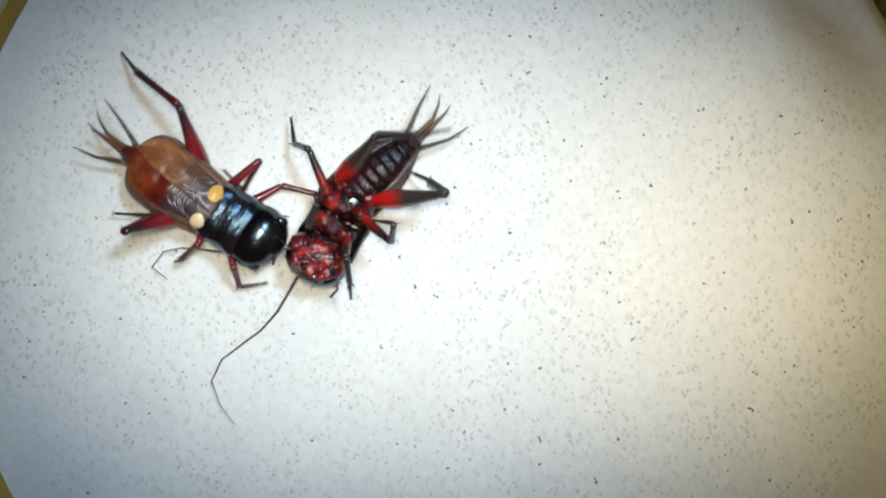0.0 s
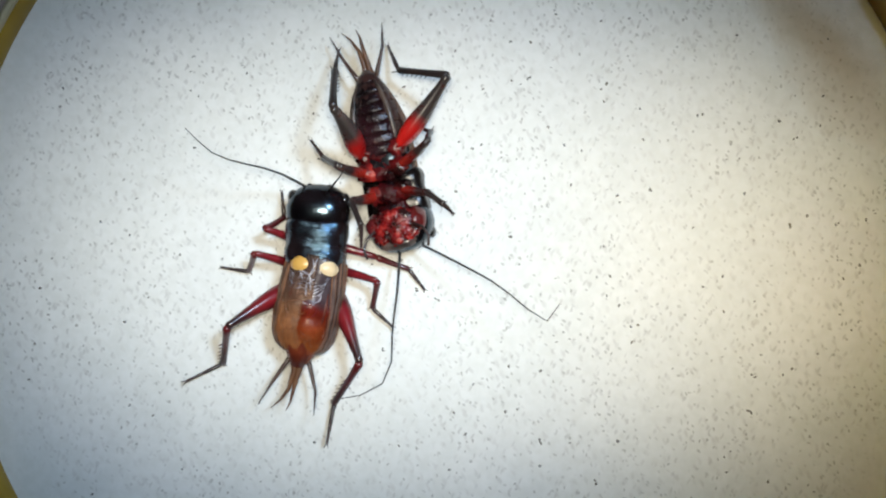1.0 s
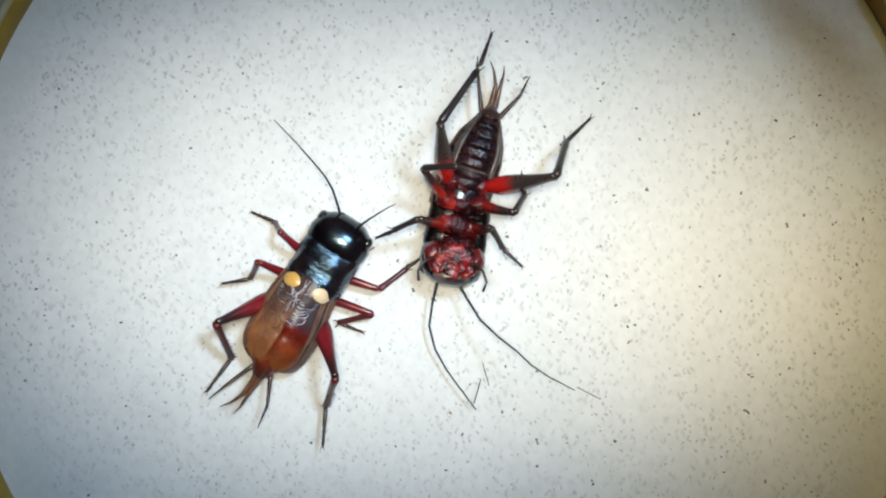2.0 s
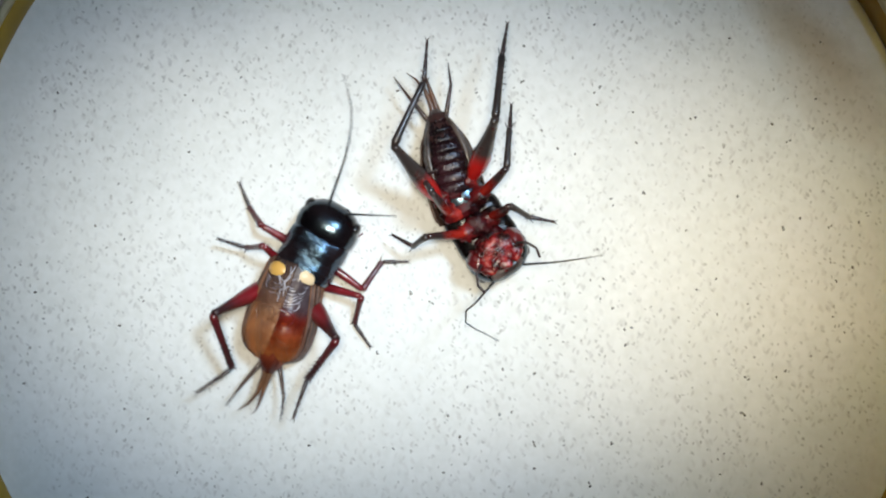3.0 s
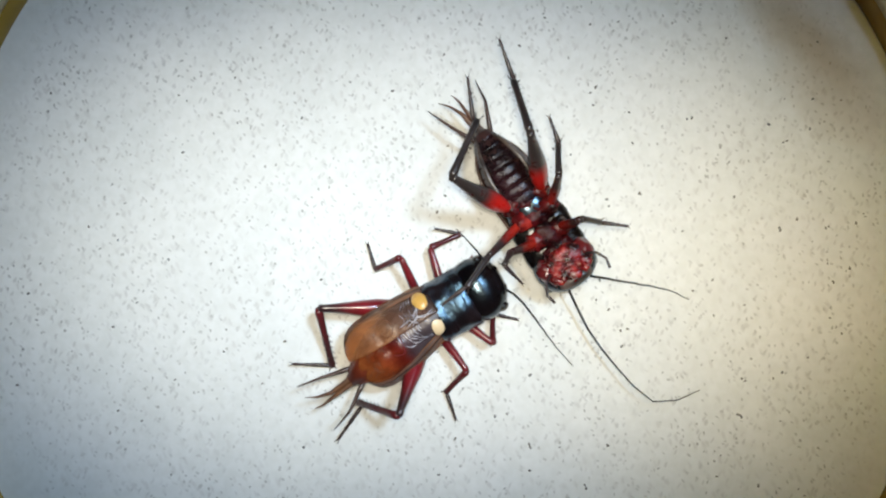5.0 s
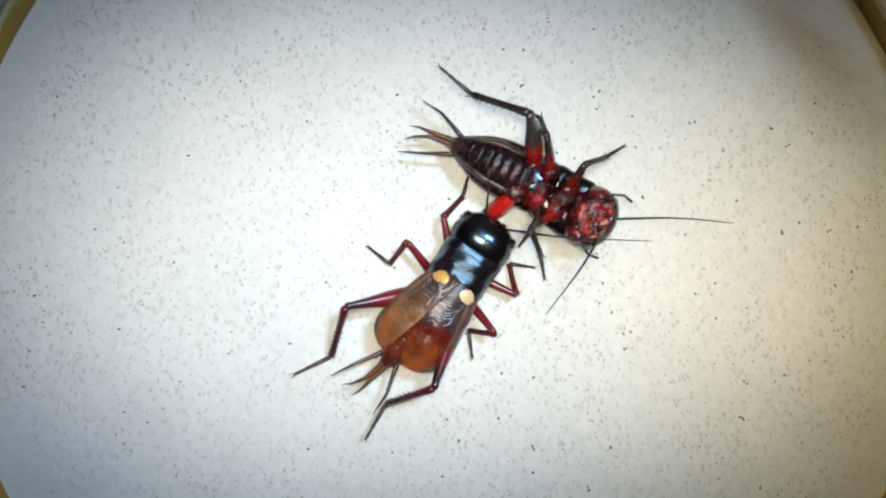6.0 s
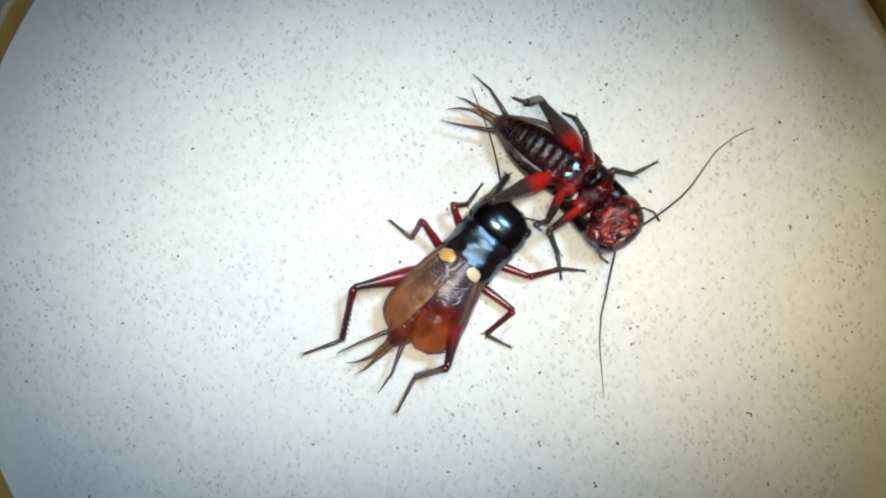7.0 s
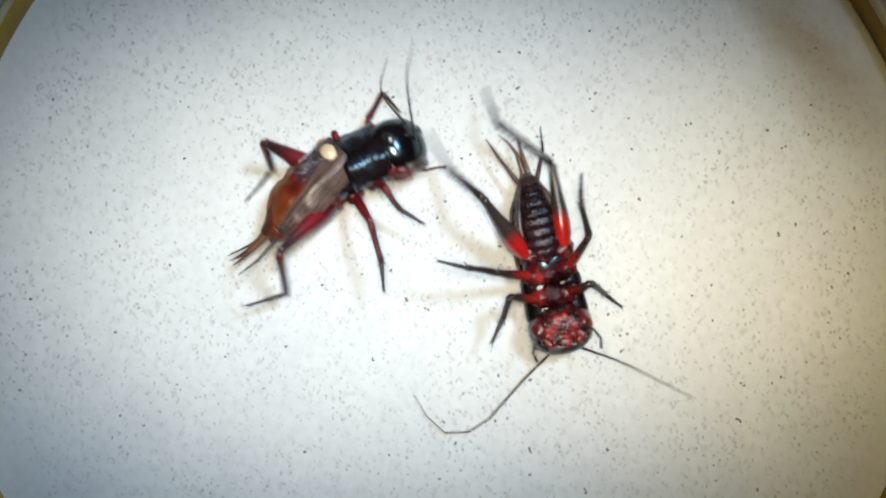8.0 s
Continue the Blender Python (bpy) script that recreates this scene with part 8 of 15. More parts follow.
    walk(winner["ar1"], [(0, at(*p, 0, 0, 0)), (0.1, at(*p, 0, 0, -1)), (0.167, at(*p, 3, 1, -7)), (0.2, at(*p, 6, 2, -12)), (0.3, at(*p, 0, 0, 0)), (0.633, at(*p, -1, 0, 0)), (1, at(*p, -1, 0, 0)), (1.2, at(*p, 1, 0, 0)), (1.467, at(*p, -3, 0, 0)), (1.7, at(*p, -6, 0, 0)), (2.8, at(*p, -1, 0, -1)), (3, at(*p, -1, 0, 0)), (3.2, at(*p, -1, -1, -1)), (3.4, at(*p, -1, -1, 0)), (3.5, at(*p, -3, -1, -1)), (3.7, at(*p, 1, -1, 0)), (4, at(*p, -1, -1, 0)), (4.2, at(*p, 0, -1, 0)), (4.3, at(*p, 0, -1, 0)), (4.7, at(*p, -19, 1, -13)), (5.8, at(*p, 0, -1, 0)), (6, at(*p, 0, 0, 0)), (6.2, at(*p, -2, 0, 0)), (6.5, at(*p, -1, 0, 0)), (7, at(*p, -1, 0, 0)), (7.2, at(*p, 0, -1, 0)), (7.3, at(*p, 0, -1, 0)), (7.5, at(*p, -1, 0, 0)), (7.7, at(*p, -3, 0, 0)), (7.8, at(*p, -1, 0, 0)), (8, at(*p, -2, 1, 0))])
    walk(winner["ar2"], [(0, at(5.6, 0, 0, 0, 0, 0)), (0.1, at(5.6, -0.04, 0, 2, 0, -4)), (0.167, at(5.58, -0.33, -0.05, 8, 3, -17)), (0.2, at(5.53, -0.6, -0.12, 14, 7, -30)), (0.3, at(5.6, 0.02, 0, 6, 2, -12)), (0.633, at(5.6, 0, 0, 2, 1, -6)), (1, at(5.6, -0.01, 0, -2, 0, -1)), (1.2, at(5.6, 0, -0.01, 2, 1, 0)), (1.467, at(5.6, 0, 0, -6, 0, 0)), (1.7, at(5.6, -0.01, 0.01, -14, -1, 0)), (2.8, at(5.6, -0.05, 0.01, -5, 0, -3)), (3, at(5.6, -0.01, 0.02, -2, -1, -1)), (3.2, at(5.6, -0.03, 0.03, 0, -1, 0)), (3.4, at(5.6, -0.01, 0.03, -1, -1, 0)), (3.5, at(5.6, -0.07, 0.06, -23, -6, -11)), (3.7, at(5.6, 0.02, 0.04, -1, -1, 0)), (4, at(5.6, -0.02, 0.03, -1, -1, 0)), (4.2, at(5.6, 0.01, 0.03, -1, -1, -1)), (4.3, at(5.6, -0.02, 0.03, 0, -1, 0)), (4.7, at(5.53, -0.63, -0.06, -25, 0, -17)), (5.8, at(5.6, 0, 0.04, -2, -1, -1)), (6, at(5.6, -0.01, 0.01, 1, -1, 1)), (6.2, at(5.6, -0.02, 0.01, -4, 0, -1)), (6.5, at(5.6, -0.02, 0.01, -3, 0, -1)), (7, at(5.6, -0.02, 0, -3, 0, -1)), (7.2, at(5.6, 0.01, 0.03, 0, -1, 0)), (7.3, at(5.6, 0, 0.04, -1, -1, 0)), (7.5, at(5.6, -0.02, 0.02, -2, -1, -1)), (7.7, at(5.6, -0.02, 0.01, -5, 0, -1)), (7.8, at(5.6, 0, -0.01, -1, 1, 0)), (8, at(5.6, -0.02, -0.04, -1, 2, 0))])
    walk(winner["ar3"], [(0, at(8.4, -0.01, 0, 1, 0, -2)), (0.1, at(8.4, -0.22, -0.02, 3, 1, -5)), (0.167, at(8.26, -1.15, -0.2, 10, 4, -21)), (0.2, at(7.94, -2, -0.46, 16, 9, -36)), (0.3, at(8.35, -0.54, -0.09, 13, 5, -27)), (0.633, at(8.39, -0.29, -0.03, 5, 2, -14)), (1, at(8.4, -0.04, 0, -4, 0, -1)), (1.2, at(8.4, 0.01, -0.04, 2, 1, 0)), (1.467, at(8.4, -0.01, 0, -11, 0, 0)), (1.7, at(8.4, -0.03, 0.04, -25, -1, -1)), (2.8, at(8.4, -0.22, 0.02, -7, 0, -5)), (3, at(8.4, -0.04, 0.06, -2, -1, -1)), (3.2, at(8.4, -0.02, 0.1, 4, -3, 2)), (3.4, at(8.4, -0.03, 0.1, -1, -2, 0)), (3.5, at(8.34, -0.61, 0.33, -41, -11, -18)), (3.7, at(8.4, 0, 0.11, -7, -2, -2)), (4, at(8.4, -0.04, 0.1, -1, -2, 0)), (4.2, at(8.4, -0.04, 0.06, -3, -1, -4)), (4.3, at(8.4, -0.03, 0.09, 1, -2, 1)), (4.7, at(8.21, -1.44, -0.08, -26, 0, -17)), (5.8, at(8.4, -0.06, 0.1, -4, -1, -3)), (6, at(8.4, 0.04, 0.05, 2, -2, 3)), (6.2, at(8.4, -0.06, 0.03, -6, -1, -1)), (6.5, at(8.4, -0.05, 0.03, -4, -1, -1)), (7, at(8.4, -0.05, 0, -4, 0, -1)), (7.2, at(8.4, -0.02, 0.08, -1, -1, -2)), (7.3, at(8.4, -0.01, 0.11, -3, -2, -1)), (7.5, at(8.4, -0.05, 0.07, -4, -1, -1)), (7.7, at(8.4, -0.07, 0.02, -8, 0, -1)), (7.8, at(8.4, -0.01, -0.04, -2, 1, 0)), (8, at(8.4, -0.04, -0.12, 2, 2, 1))])
    walk(winner["ar4"], [(0, at(11.2, -0.09, -0.01, 0, -3, 1)), (0.1, at(11.19, -0.48, -0.05, 3, -3, -5)), (0.167, at(10.87, -2.13, -0.38, 10, 1, -22)), (0.2, at(10.19, -3.61, -0.88, 17, 6, -38)), (0.3, at(10.83, -1.8, -0.35, 17, 4, -35)), (0.633, at(11.1, -0.97, -0.12, 6, 1, -18)), (1, at(11.2, -0.08, 0, -5, 0, -1)), (1.2, at(11.2, 0.02, -0.08, 3, 1, 0)), (1.467, at(11.2, -0.03, 0, -17, 0, -1)), (1.7, at(11.2, -0.06, 0.09, -38, -1, -1)), (2.8, at(11.19, -0.45, 0.03, -8, -1, -6)), (3, at(11.2, -0.08, 0.12, -3, -2, -1)), (3.2, at(11.2, 0.09, 0.23, 10, -4, 5)), (3.4, at(11.2, -0.04, 0.21, 0, -3, 0)), (3.5, at(10.95, -1.48, 0.86, -49, -14, -21)), (3.7, at(11.2, -0.11, 0.21, -16, -3, -5)), (4, at(11.2, -0.06, 0.21, -1, -3, 0)), (4.2, at(11.2, -0.22, 0.1, -5, -1, -6)), (4.3, at(11.2, 0.01, 0.2, 3, -4, 3)), (4.7, at(10.88, -2.28, -0.06, -26, -1, -17)), (5.8, at(11.2, -0.2, 0.16, -7, -2, -5)), (6, at(11.2, 0.19, 0.14, 3, -2, 5)), (6.2, at(11.2, -0.12, 0.06, -8, -1, -2)), (6.5, at(11.2, -0.1, 0.05, -6, -1, -1)), (7, at(11.2, -0.09, 0.01, -6, 0, -1)), (7.2, at(11.2, -0.11, 0.13, -3, -1, -4)), (7.3, at(11.2, -0.08, 0.18, -7, -1, -3)), (7.5, at(11.2, -0.12, 0.13, -6, -2, -2)), (7.7, at(11.2, -0.13, 0.04, -11, -1, -2)), (7.8, at(11.2, -0.02, -0.08, -2, 1, 0)), (8, at(11.2, -0.01, -0.23, 9, 3, 3))])
    walk(winner["ar5"], [(0, at(14, -0.06, 0.16, -8, -11, 16)), (0.1, at(13.97, -0.72, 0.09, 0, -11, 1)), (0.167, at(13.47, -3.17, -0.41, 9, -7, -20)), (0.2, at(12.38, -5.34, -1.18, 17, -1, -41)), (0.3, at(13.11, -3.42, -0.56, 18, -2, -40)), (0.633, at(13.76, -1.86, -0.15, 6, -3, -21)), (1, at(14.01, -0.13, 0, -6, 0, -1)), (1.2, at(14.01, 0.03, -0.13, 4, 1, 0)), (1.467, at(14.01, -0.06, 0, -25, 0, -1)), (1.7, at(14, -0.11, 0.15, -53, -2, -1)), (2.8, at(13.98, -0.73, 0.07, -10, -1, -7)), (3, at(14, -0.14, 0.21, -4, -2, -1)), (3.2, at(13.98, 0.35, 0.44, 15, -6, 7)), (3.4, at(14, -0.03, 0.36, 1, -4, 0)), (3.5, at(13.49, -2.46, 1.52, -54, -16, -22)), (3.7, at(13.99, -0.36, 0.35, -24, -4, -7)), (4, at(14, -0.07, 0.36, -1, -4, 0)), (4.2, at(13.98, -0.52, 0.14, -6, -1, -8)), (4.3, at(13.99, 0.16, 0.37, 5, -5, 5)), (4.7, at(13.56, -3.09, -0.01, -24, -2, -15)), (5.8, at(13.99, -0.42, 0.25, -8, -2, -6)), (6, at(13.99, 0.41, 0.25, 3, -3, 5)), (6.2, at(14, -0.19, 0.11, -10, -1, -2)), (6.5, at(14, -0.17, 0.09, -8, -1, -2)), (7, at(14.01, -0.15, 0.01, -7, 0, -2)), (7.2, at(14, -0.32, 0.19, -4, -1, -6)), (7.3, at(14, -0.25, 0.25, -16, -1, -8)), (7.5, at(14, -0.21, 0.21, -8, -2, -3)), (7.7, at(14, -0.22, 0.06, -14, -1, -2)), (7.8, at(14.01, -0.04, -0.13, -3, 1, 0)), (8, at(13.99, 0.12, -0.4, 21, 5, 7))])
    walk(winner["ar6"], [(0, at(16.64, 0.71, 0.71, -23, -11, 58)), (0.1, at(16.73, -0.67, 0.6, -27, -5, 80)), (0.167, at(16.08, -4.14, -0.06, -5, -17, 20)), (0.2, at(14.5, -7.16, -1.15, 16, -5, -40)), (0.3, at(15.26, -5.22, -0.48, 18, -5, -41)), (0.633, at(16.38, -2.84, 0, 5, -5, -21)), (1, at(16.81, -0.19, 0, -7, 0, -2)), (1.2, at(16.81, 0.05, -0.2, 4, 2, 0)), (1.467, at(16.81, -0.09, 0, -32, 0, -1)), (1.7, at(16.8, -0.16, 0.22, -69, -2, -1)), (2.8, at(16.76, -1.07, 0.13, -13, -1, -9)), (3, at(16.8, -0.21, 0.31, -5, -3, -2)), (3.2, at(16.74, 0.71, 0.72, 17, -7, 8)), (3.4, at(16.79, -0.02, 0.55, 1, -5, 0)), (3.5, at(15.97, -3.48, 2.3, -60, -18, -24)), (3.7, at(16.76, -0.73, 0.54, -28, -5, -8)), (4, at(16.79, -0.09, 0.55, -1, -5, 0)), (4.2, at(16.76, -0.89, 0.2, -7, -2, -8)), (4.3, at(16.77, 0.4, 0.62, 6, -6, 6)), (4.7, at(16.27, -3.8, 0.09, -22, -3, -13)), (5.8, at(16.78, -0.7, 0.35, -9, -3, -6)), (6, at(16.77, 0.67, 0.4, 3, -3, 5)), (6.2, at(16.8, -0.29, 0.16, -12, -1, -2)), (6.5, at(16.8, -0.26, 0.14, -9, -1, -2)), (7, at(16.81, -0.23, 0.02, -9, 0, -2)), (7.2, at(16.78, -0.63, 0.25, -5, -2, -7)), (7.3, at(16.77, -0.65, 0.29, -27, -1, -15)), (7.5, at(16.8, -0.34, 0.3, -10, -2, -3)), (7.7, at(16.8, -0.33, 0.1, -16, -1, -3)), (7.8, at(16.81, -0.06, -0.19, -3, 2, 0)), (8, at(16.76, 0.48, -0.64, 31, 7, 13))])
    walk(winner["ar7"], [(0, at(18.1, 3.04, 1.23, -16, 13, 143)), (0.1, at(17.22, 2.08, 0.83, -27, 0, 101)), (0.167, at(18.59, -3.22, 0.76, -22, -12, 65)), (0.2, at(16.65, -8.94, -0.92, -11, -18, 26)), (0.3, at(17.35, -7.06, -0.24, 16, -8, -37)), (0.633, at(18.99, -3.85, 0.22, 3, -6, -19)), (1, at(19.61, -0.27, 0, -8, 0, -2)), (1.2, at(19.61, 0.07, -0.27, 5, 2, 0)), (1.467, at(19.61, -0.14, -0.01, -39, 0, -1)), (1.7, at(19.6, -0.23, 0.31, -83, -2, -2)), (2.8, at(19.52, -1.5, 0.2, -14, -2, -10)), (3, at(19.6, -0.29, 0.44, -6, -3, -2)), (3.2, at(19.5, 1.09, 1.06, 16, -7, 7)), (3.4, at(19.59, -0.01, 0.78, 0, -5, 0)), (3.5, at(18.41, -4.55, 3.18, -60, -19, -23)), (3.7, at(19.52, -1.14, 0.77, -27, -5, -8)), (4, at(19.59, -0.11, 0.78, -2, -5, -1)), (4.2, at(19.53, -1.29, 0.28, -6, -2, -8)), (4.3, at(19.54, 0.68, 0.92, 5, -7, 5)), (4.7, at(19, -4.45, 0.22, -22, -4, -13)), (5.8, at(19.56, -1, 0.5, -9, -4, -6)), (6, at(19.56, 0.94, 0.56, 3, -4, 5)), (6.2, at(19.6, -0.41, 0.23, -15, -2, -3)), (6.5, at(19.6, -0.37, 0.19, -11, -1, -3)), (7, at(19.6, -0.32, 0.03, -10, 0, -2)), (7.2, at(19.55, -0.99, 0.34, -5, -2, -7)), (7.3, at(19.48, -1.37, 0.32, -29, -1, -16)), (7.5, at(19.59, -0.51, 0.4, -11, -3, -4)), (7.7, at(19.6, -0.46, 0.14, -19, -1, -3)), (7.8, at(19.61, -0.08, -0.27, -4, 2, -1)), (8, at(19.47, 1.1, -0.99, 31, 8, 13))])
    walk(loser["body"], [(0, at(-14.22, 5.05, 4.15, 180, 0, -120)), (0.1, at(-14.51, 2.37, 4.15, -165, 0, -130)), (0.2, at(-14.61, 4.2, 4.15, -135, 0, -123)), (0.3, at(-13.16, 5.21, 4.15, -135, 0, -125)), (0.4, at(-14.64, 7.29, 4.15, -148, 0, -72)), (0.5, at(-12.2, 8.42, 4.15, -130, 0, -60)), (0.6, at(-9.46, 8.47, 4.15, -132, 0, -62)), (0.7, at(-9.16, 7.81, 4.15, -130, 0, -59)), (0.8, at(-10.92, 9.42, 4.15, -145, 0, -64)), (1, at(-7.73, 11.06, 4.15, -165, 0, -77)), (1.2, at(-6.18, 10.74, 4.15, -132, 0, -78)), (1.4, at(-4.62, 7.49, 4.15, -138, 0, -78)), (1.5, at(-6.02, 8.53, 4.15, -130, 0, -69)), (1.7, at(-0.06, 7.37, 4.15, 180, 0, -100)), (2.8, at(4.64, 5.5, 4.15, 172, 0, -90)), (3, at(4.52, 6.54, 4.15, 180, 0, -57)), (3.2, at(3.47, 7.87, 4.15, 180, 0, -73)), (3.4, at(6.26, 8.02, 4.15, 180, 0, -44)), (3.5, at(5.12, 9.41, 4.15, 180, 0, -16)), (3.7, at(7.58, 12.32, 4.15, -175, 0, -16)), (3.8, at(7.09, 9.05, 4.15, -148, 0, -46)), (4, at(7.63, 8.22, 4.15, -135, 0, -30)), (4.2, at(7.79, 10.46, 4.15, -165, 0, -31)), (4.3, at(8.24, 8.83, 4.15, -168, 0, -58)), (4.5, at(13.19, 2.62, 4.15, 180, 0, -73)), (4.6, at(12.85, 3.72, 4.15, -148, 0, -71)), (4.7, at(13.25, 4.09, 4.15, 180, 0, -65)), (5.8, at(17.74, 10.04, 4.15, 180, 0, -36)), (6, at(15.79, 10.05, 4.15, -178, 0, -31)), (6.2, at(18.78, 8.79, 4.15, 180, 0, -50)), (6.3, at(18.54, 9.64, 4.15, 180, 0, -34)), (6.5, at(18.41, 9.09, 4.15, -178, 0, -49)), (7, at(19.63, 10.12, 4.15, 180, 0, -50)), (7.2, at(17.67, 8.48, 4.15, 180, 0, -52)), (7.3, at(16.41, 8.56, 4.15, 180, 0, -54)), (7.5, at(16.44, 8.27, 4.15, 180, 0, -69)), (7.7, at(16.51, 4.93, 4.15, 180, 0, -94)), (7.8, at(18.64, 4.47, 4.15, 180, 0, -93)), (7.9, at(15.32, 1.48, 4.15, -157, 0, -95)), (8, at(16.84, -2.3, 4.15, 180, 0, -78))])
    p = (-3.32, 0, 0)
    for piece in loser["bend"]:
        walk(piece, [(0, at(*p, 0, 0, 18)), (0.1, at(*p, 0, 3, 13)), (0.2, at(*p, 0, -2, -2)), (0.3, at(*p, 0, 1, 1)), (0.4, at(*p, 0, 6, 9)), (0.5, at(*p, 0, -5, -4)), (0.6, at(*p, 0, -5, -5)), (0.7, at(*p, 0, -5, -5)), (0.8, at(*p, 0, -5, -7)), (1, at(*p, 0, 0, 0)), (1.2, at(*p, 0, -1, -1)), (1.4, at(*p, 0, 1, 1)), (1.5, at(*p, 0, 3, 2)), (1.7, at(*p, 0, 0, 11)), (2.8, at(*p, 0, -1, 4)), (3, at(*p, 0, 0, 18)), (3.2, at(*p, 0, 0, 0)), (3.4, at(*p, 0, 0, -9)), (3.5, at(*p, 0, 0, 4)), (3.7, at(*p, 0, 0, 3)), (3.8, at(*p, 0, -4, -6)), (4, at(*p, 0, -6, -6)), (4.2, at(*p, 0, 1, 3)), (4.3, at(*p, 0, 0, -2)), (4.5, at(*p, 0, 0, 5)), (4.6, at(*p, 0, -1, -1)), (4.7, at(*p, 0, 0, 2)), (5.8, at(*p, 0, 0, -13)), (6, at(*p, 0, 0, -5)), (6.2, at(*p, 0, 0, -14)), (6.3, at(*p, 0, 0, -12)), (6.5, at(*p, 0, 0, -9)), (7, at(*p, 0, 0, -16)), (7.2, at(*p, 0, 0, -9)), (7.3, at(*p, 0, 0, -7)), (7.5, at(*p, 0, 0, -12)), (7.7, at(*p, 0, 0, -5)), (7.8, at(*p, 0, 0, -19)), (7.9, at(*p, 0, -3, -8)), (8, at(*p, 0, 0, -1))])
    p = (-3.32, 0, 0)
    walk(loser["wl"], [(0, at(*p, 0, 0, 18)), (0.1, at(*p, 0, 3, 13)), (0.2, at(*p, 0, -2, -2)), (0.3, at(*p, 0, 1, 1)), (0.4, at(*p, 0, 6, 9)), (0.5, at(*p, 0, -5, -4)), (0.6, at(*p, 0, -5, -5)), (0.7, at(*p, 0, -5, -5)), (0.8, at(*p, 0, -5, -7)), (1, at(*p, 0, 0, 0)), (1.2, at(*p, 0, -1, -1)), (1.4, at(*p, 0, 1, 1)), (1.5, at(*p, 0, 3, 2)), (1.7, at(*p, 0, 0, 11)), (2.8, at(*p, 0, -1, 4)), (3, at(*p, 0, 0, 18)), (3.2, at(*p, 0, 0, 0)), (3.4, at(*p, 0, 0, -9)), (3.5, at(*p, 0, 0, 4)), (3.7, at(*p, 0, 0, 3)), (3.8, at(*p, 0, -4, -6)), (4, at(*p, 0, -6, -6)), (4.2, at(*p, 0, 1, 3)), (4.3, at(*p, 0, 0, -2)), (4.5, at(*p, 0, 0, 5)), (4.6, at(*p, 0, -1, -1)), (4.7, at(*p, 0, 0, 2)), (5.8, at(*p, 0, 0, -13)), (6, at(*p, 0, 0, -5)), (6.2, at(*p, 0, 0, -14)), (6.3, at(*p, 0, 0, -12)), (6.5, at(*p, 0, 0, -9)), (7, at(*p, 0, 0, -16)), (7.2, at(*p, 0, 0, -9)), (7.3, at(*p, 0, 0, -7)), (7.5, at(*p, 0, 0, -12)), (7.7, at(*p, 0, 0, -5)), (7.8, at(*p, 0, 0, -19)), (7.9, at(*p, 0, -3, -8)), (8, at(*p, 0, 0, -1))])
    p = (-3.32, 0, 0)
    walk(loser["wr"], [(0, at(*p, 0, 0, 18)), (0.1, at(*p, 0, 3, 13)), (0.2, at(*p, 0, -2, -2)), (0.3, at(*p, 0, 1, 1)), (0.4, at(*p, 0, 6, 9)), (0.5, at(*p, 0, -5, -4)), (0.6, at(*p, 0, -5, -5)), (0.7, at(*p, 0, -5, -5)), (0.8, at(*p, 0, -5, -7)), (1, at(*p, 0, 0, 0)), (1.2, at(*p, 0, -1, -1)), (1.4, at(*p, 0, 1, 1)), (1.5, at(*p, 0, 3, 2)), (1.7, at(*p, 0, 0, 11)), (2.8, at(*p, 0, -1, 4)), (3, at(*p, 0, 0, 18)), (3.2, at(*p, 0, 0, 0)), (3.4, at(*p, 0, 0, -9)), (3.5, at(*p, 0, 0, 4)), (3.7, at(*p, 0, 0, 3)), (3.8, at(*p, 0, -4, -6)), (4, at(*p, 0, -6, -6)), (4.2, at(*p, 0, 1, 3)), (4.3, at(*p, 0, 0, -2)), (4.5, at(*p, 0, 0, 5)), (4.6, at(*p, 0, -1, -1)), (4.7, at(*p, 0, 0, 2)), (5.8, at(*p, 0, 0, -13)), (6, at(*p, 0, 0, -5)), (6.2, at(*p, 0, 0, -14)), (6.3, at(*p, 0, 0, -12)), (6.5, at(*p, 0, 0, -9)), (7, at(*p, 0, 0, -16)), (7.2, at(*p, 0, 0, -9)), (7.3, at(*p, 0, 0, -7)), (7.5, at(*p, 0, 0, -12)), (7.7, at(*p, 0, 0, -5)), (7.8, at(*p, 0, 0, -19)), (7.9, at(*p, 0, -3, -8)), (8, at(*p, 0, 0, -1))])
    p = (2.49, 2.16, -2.66)
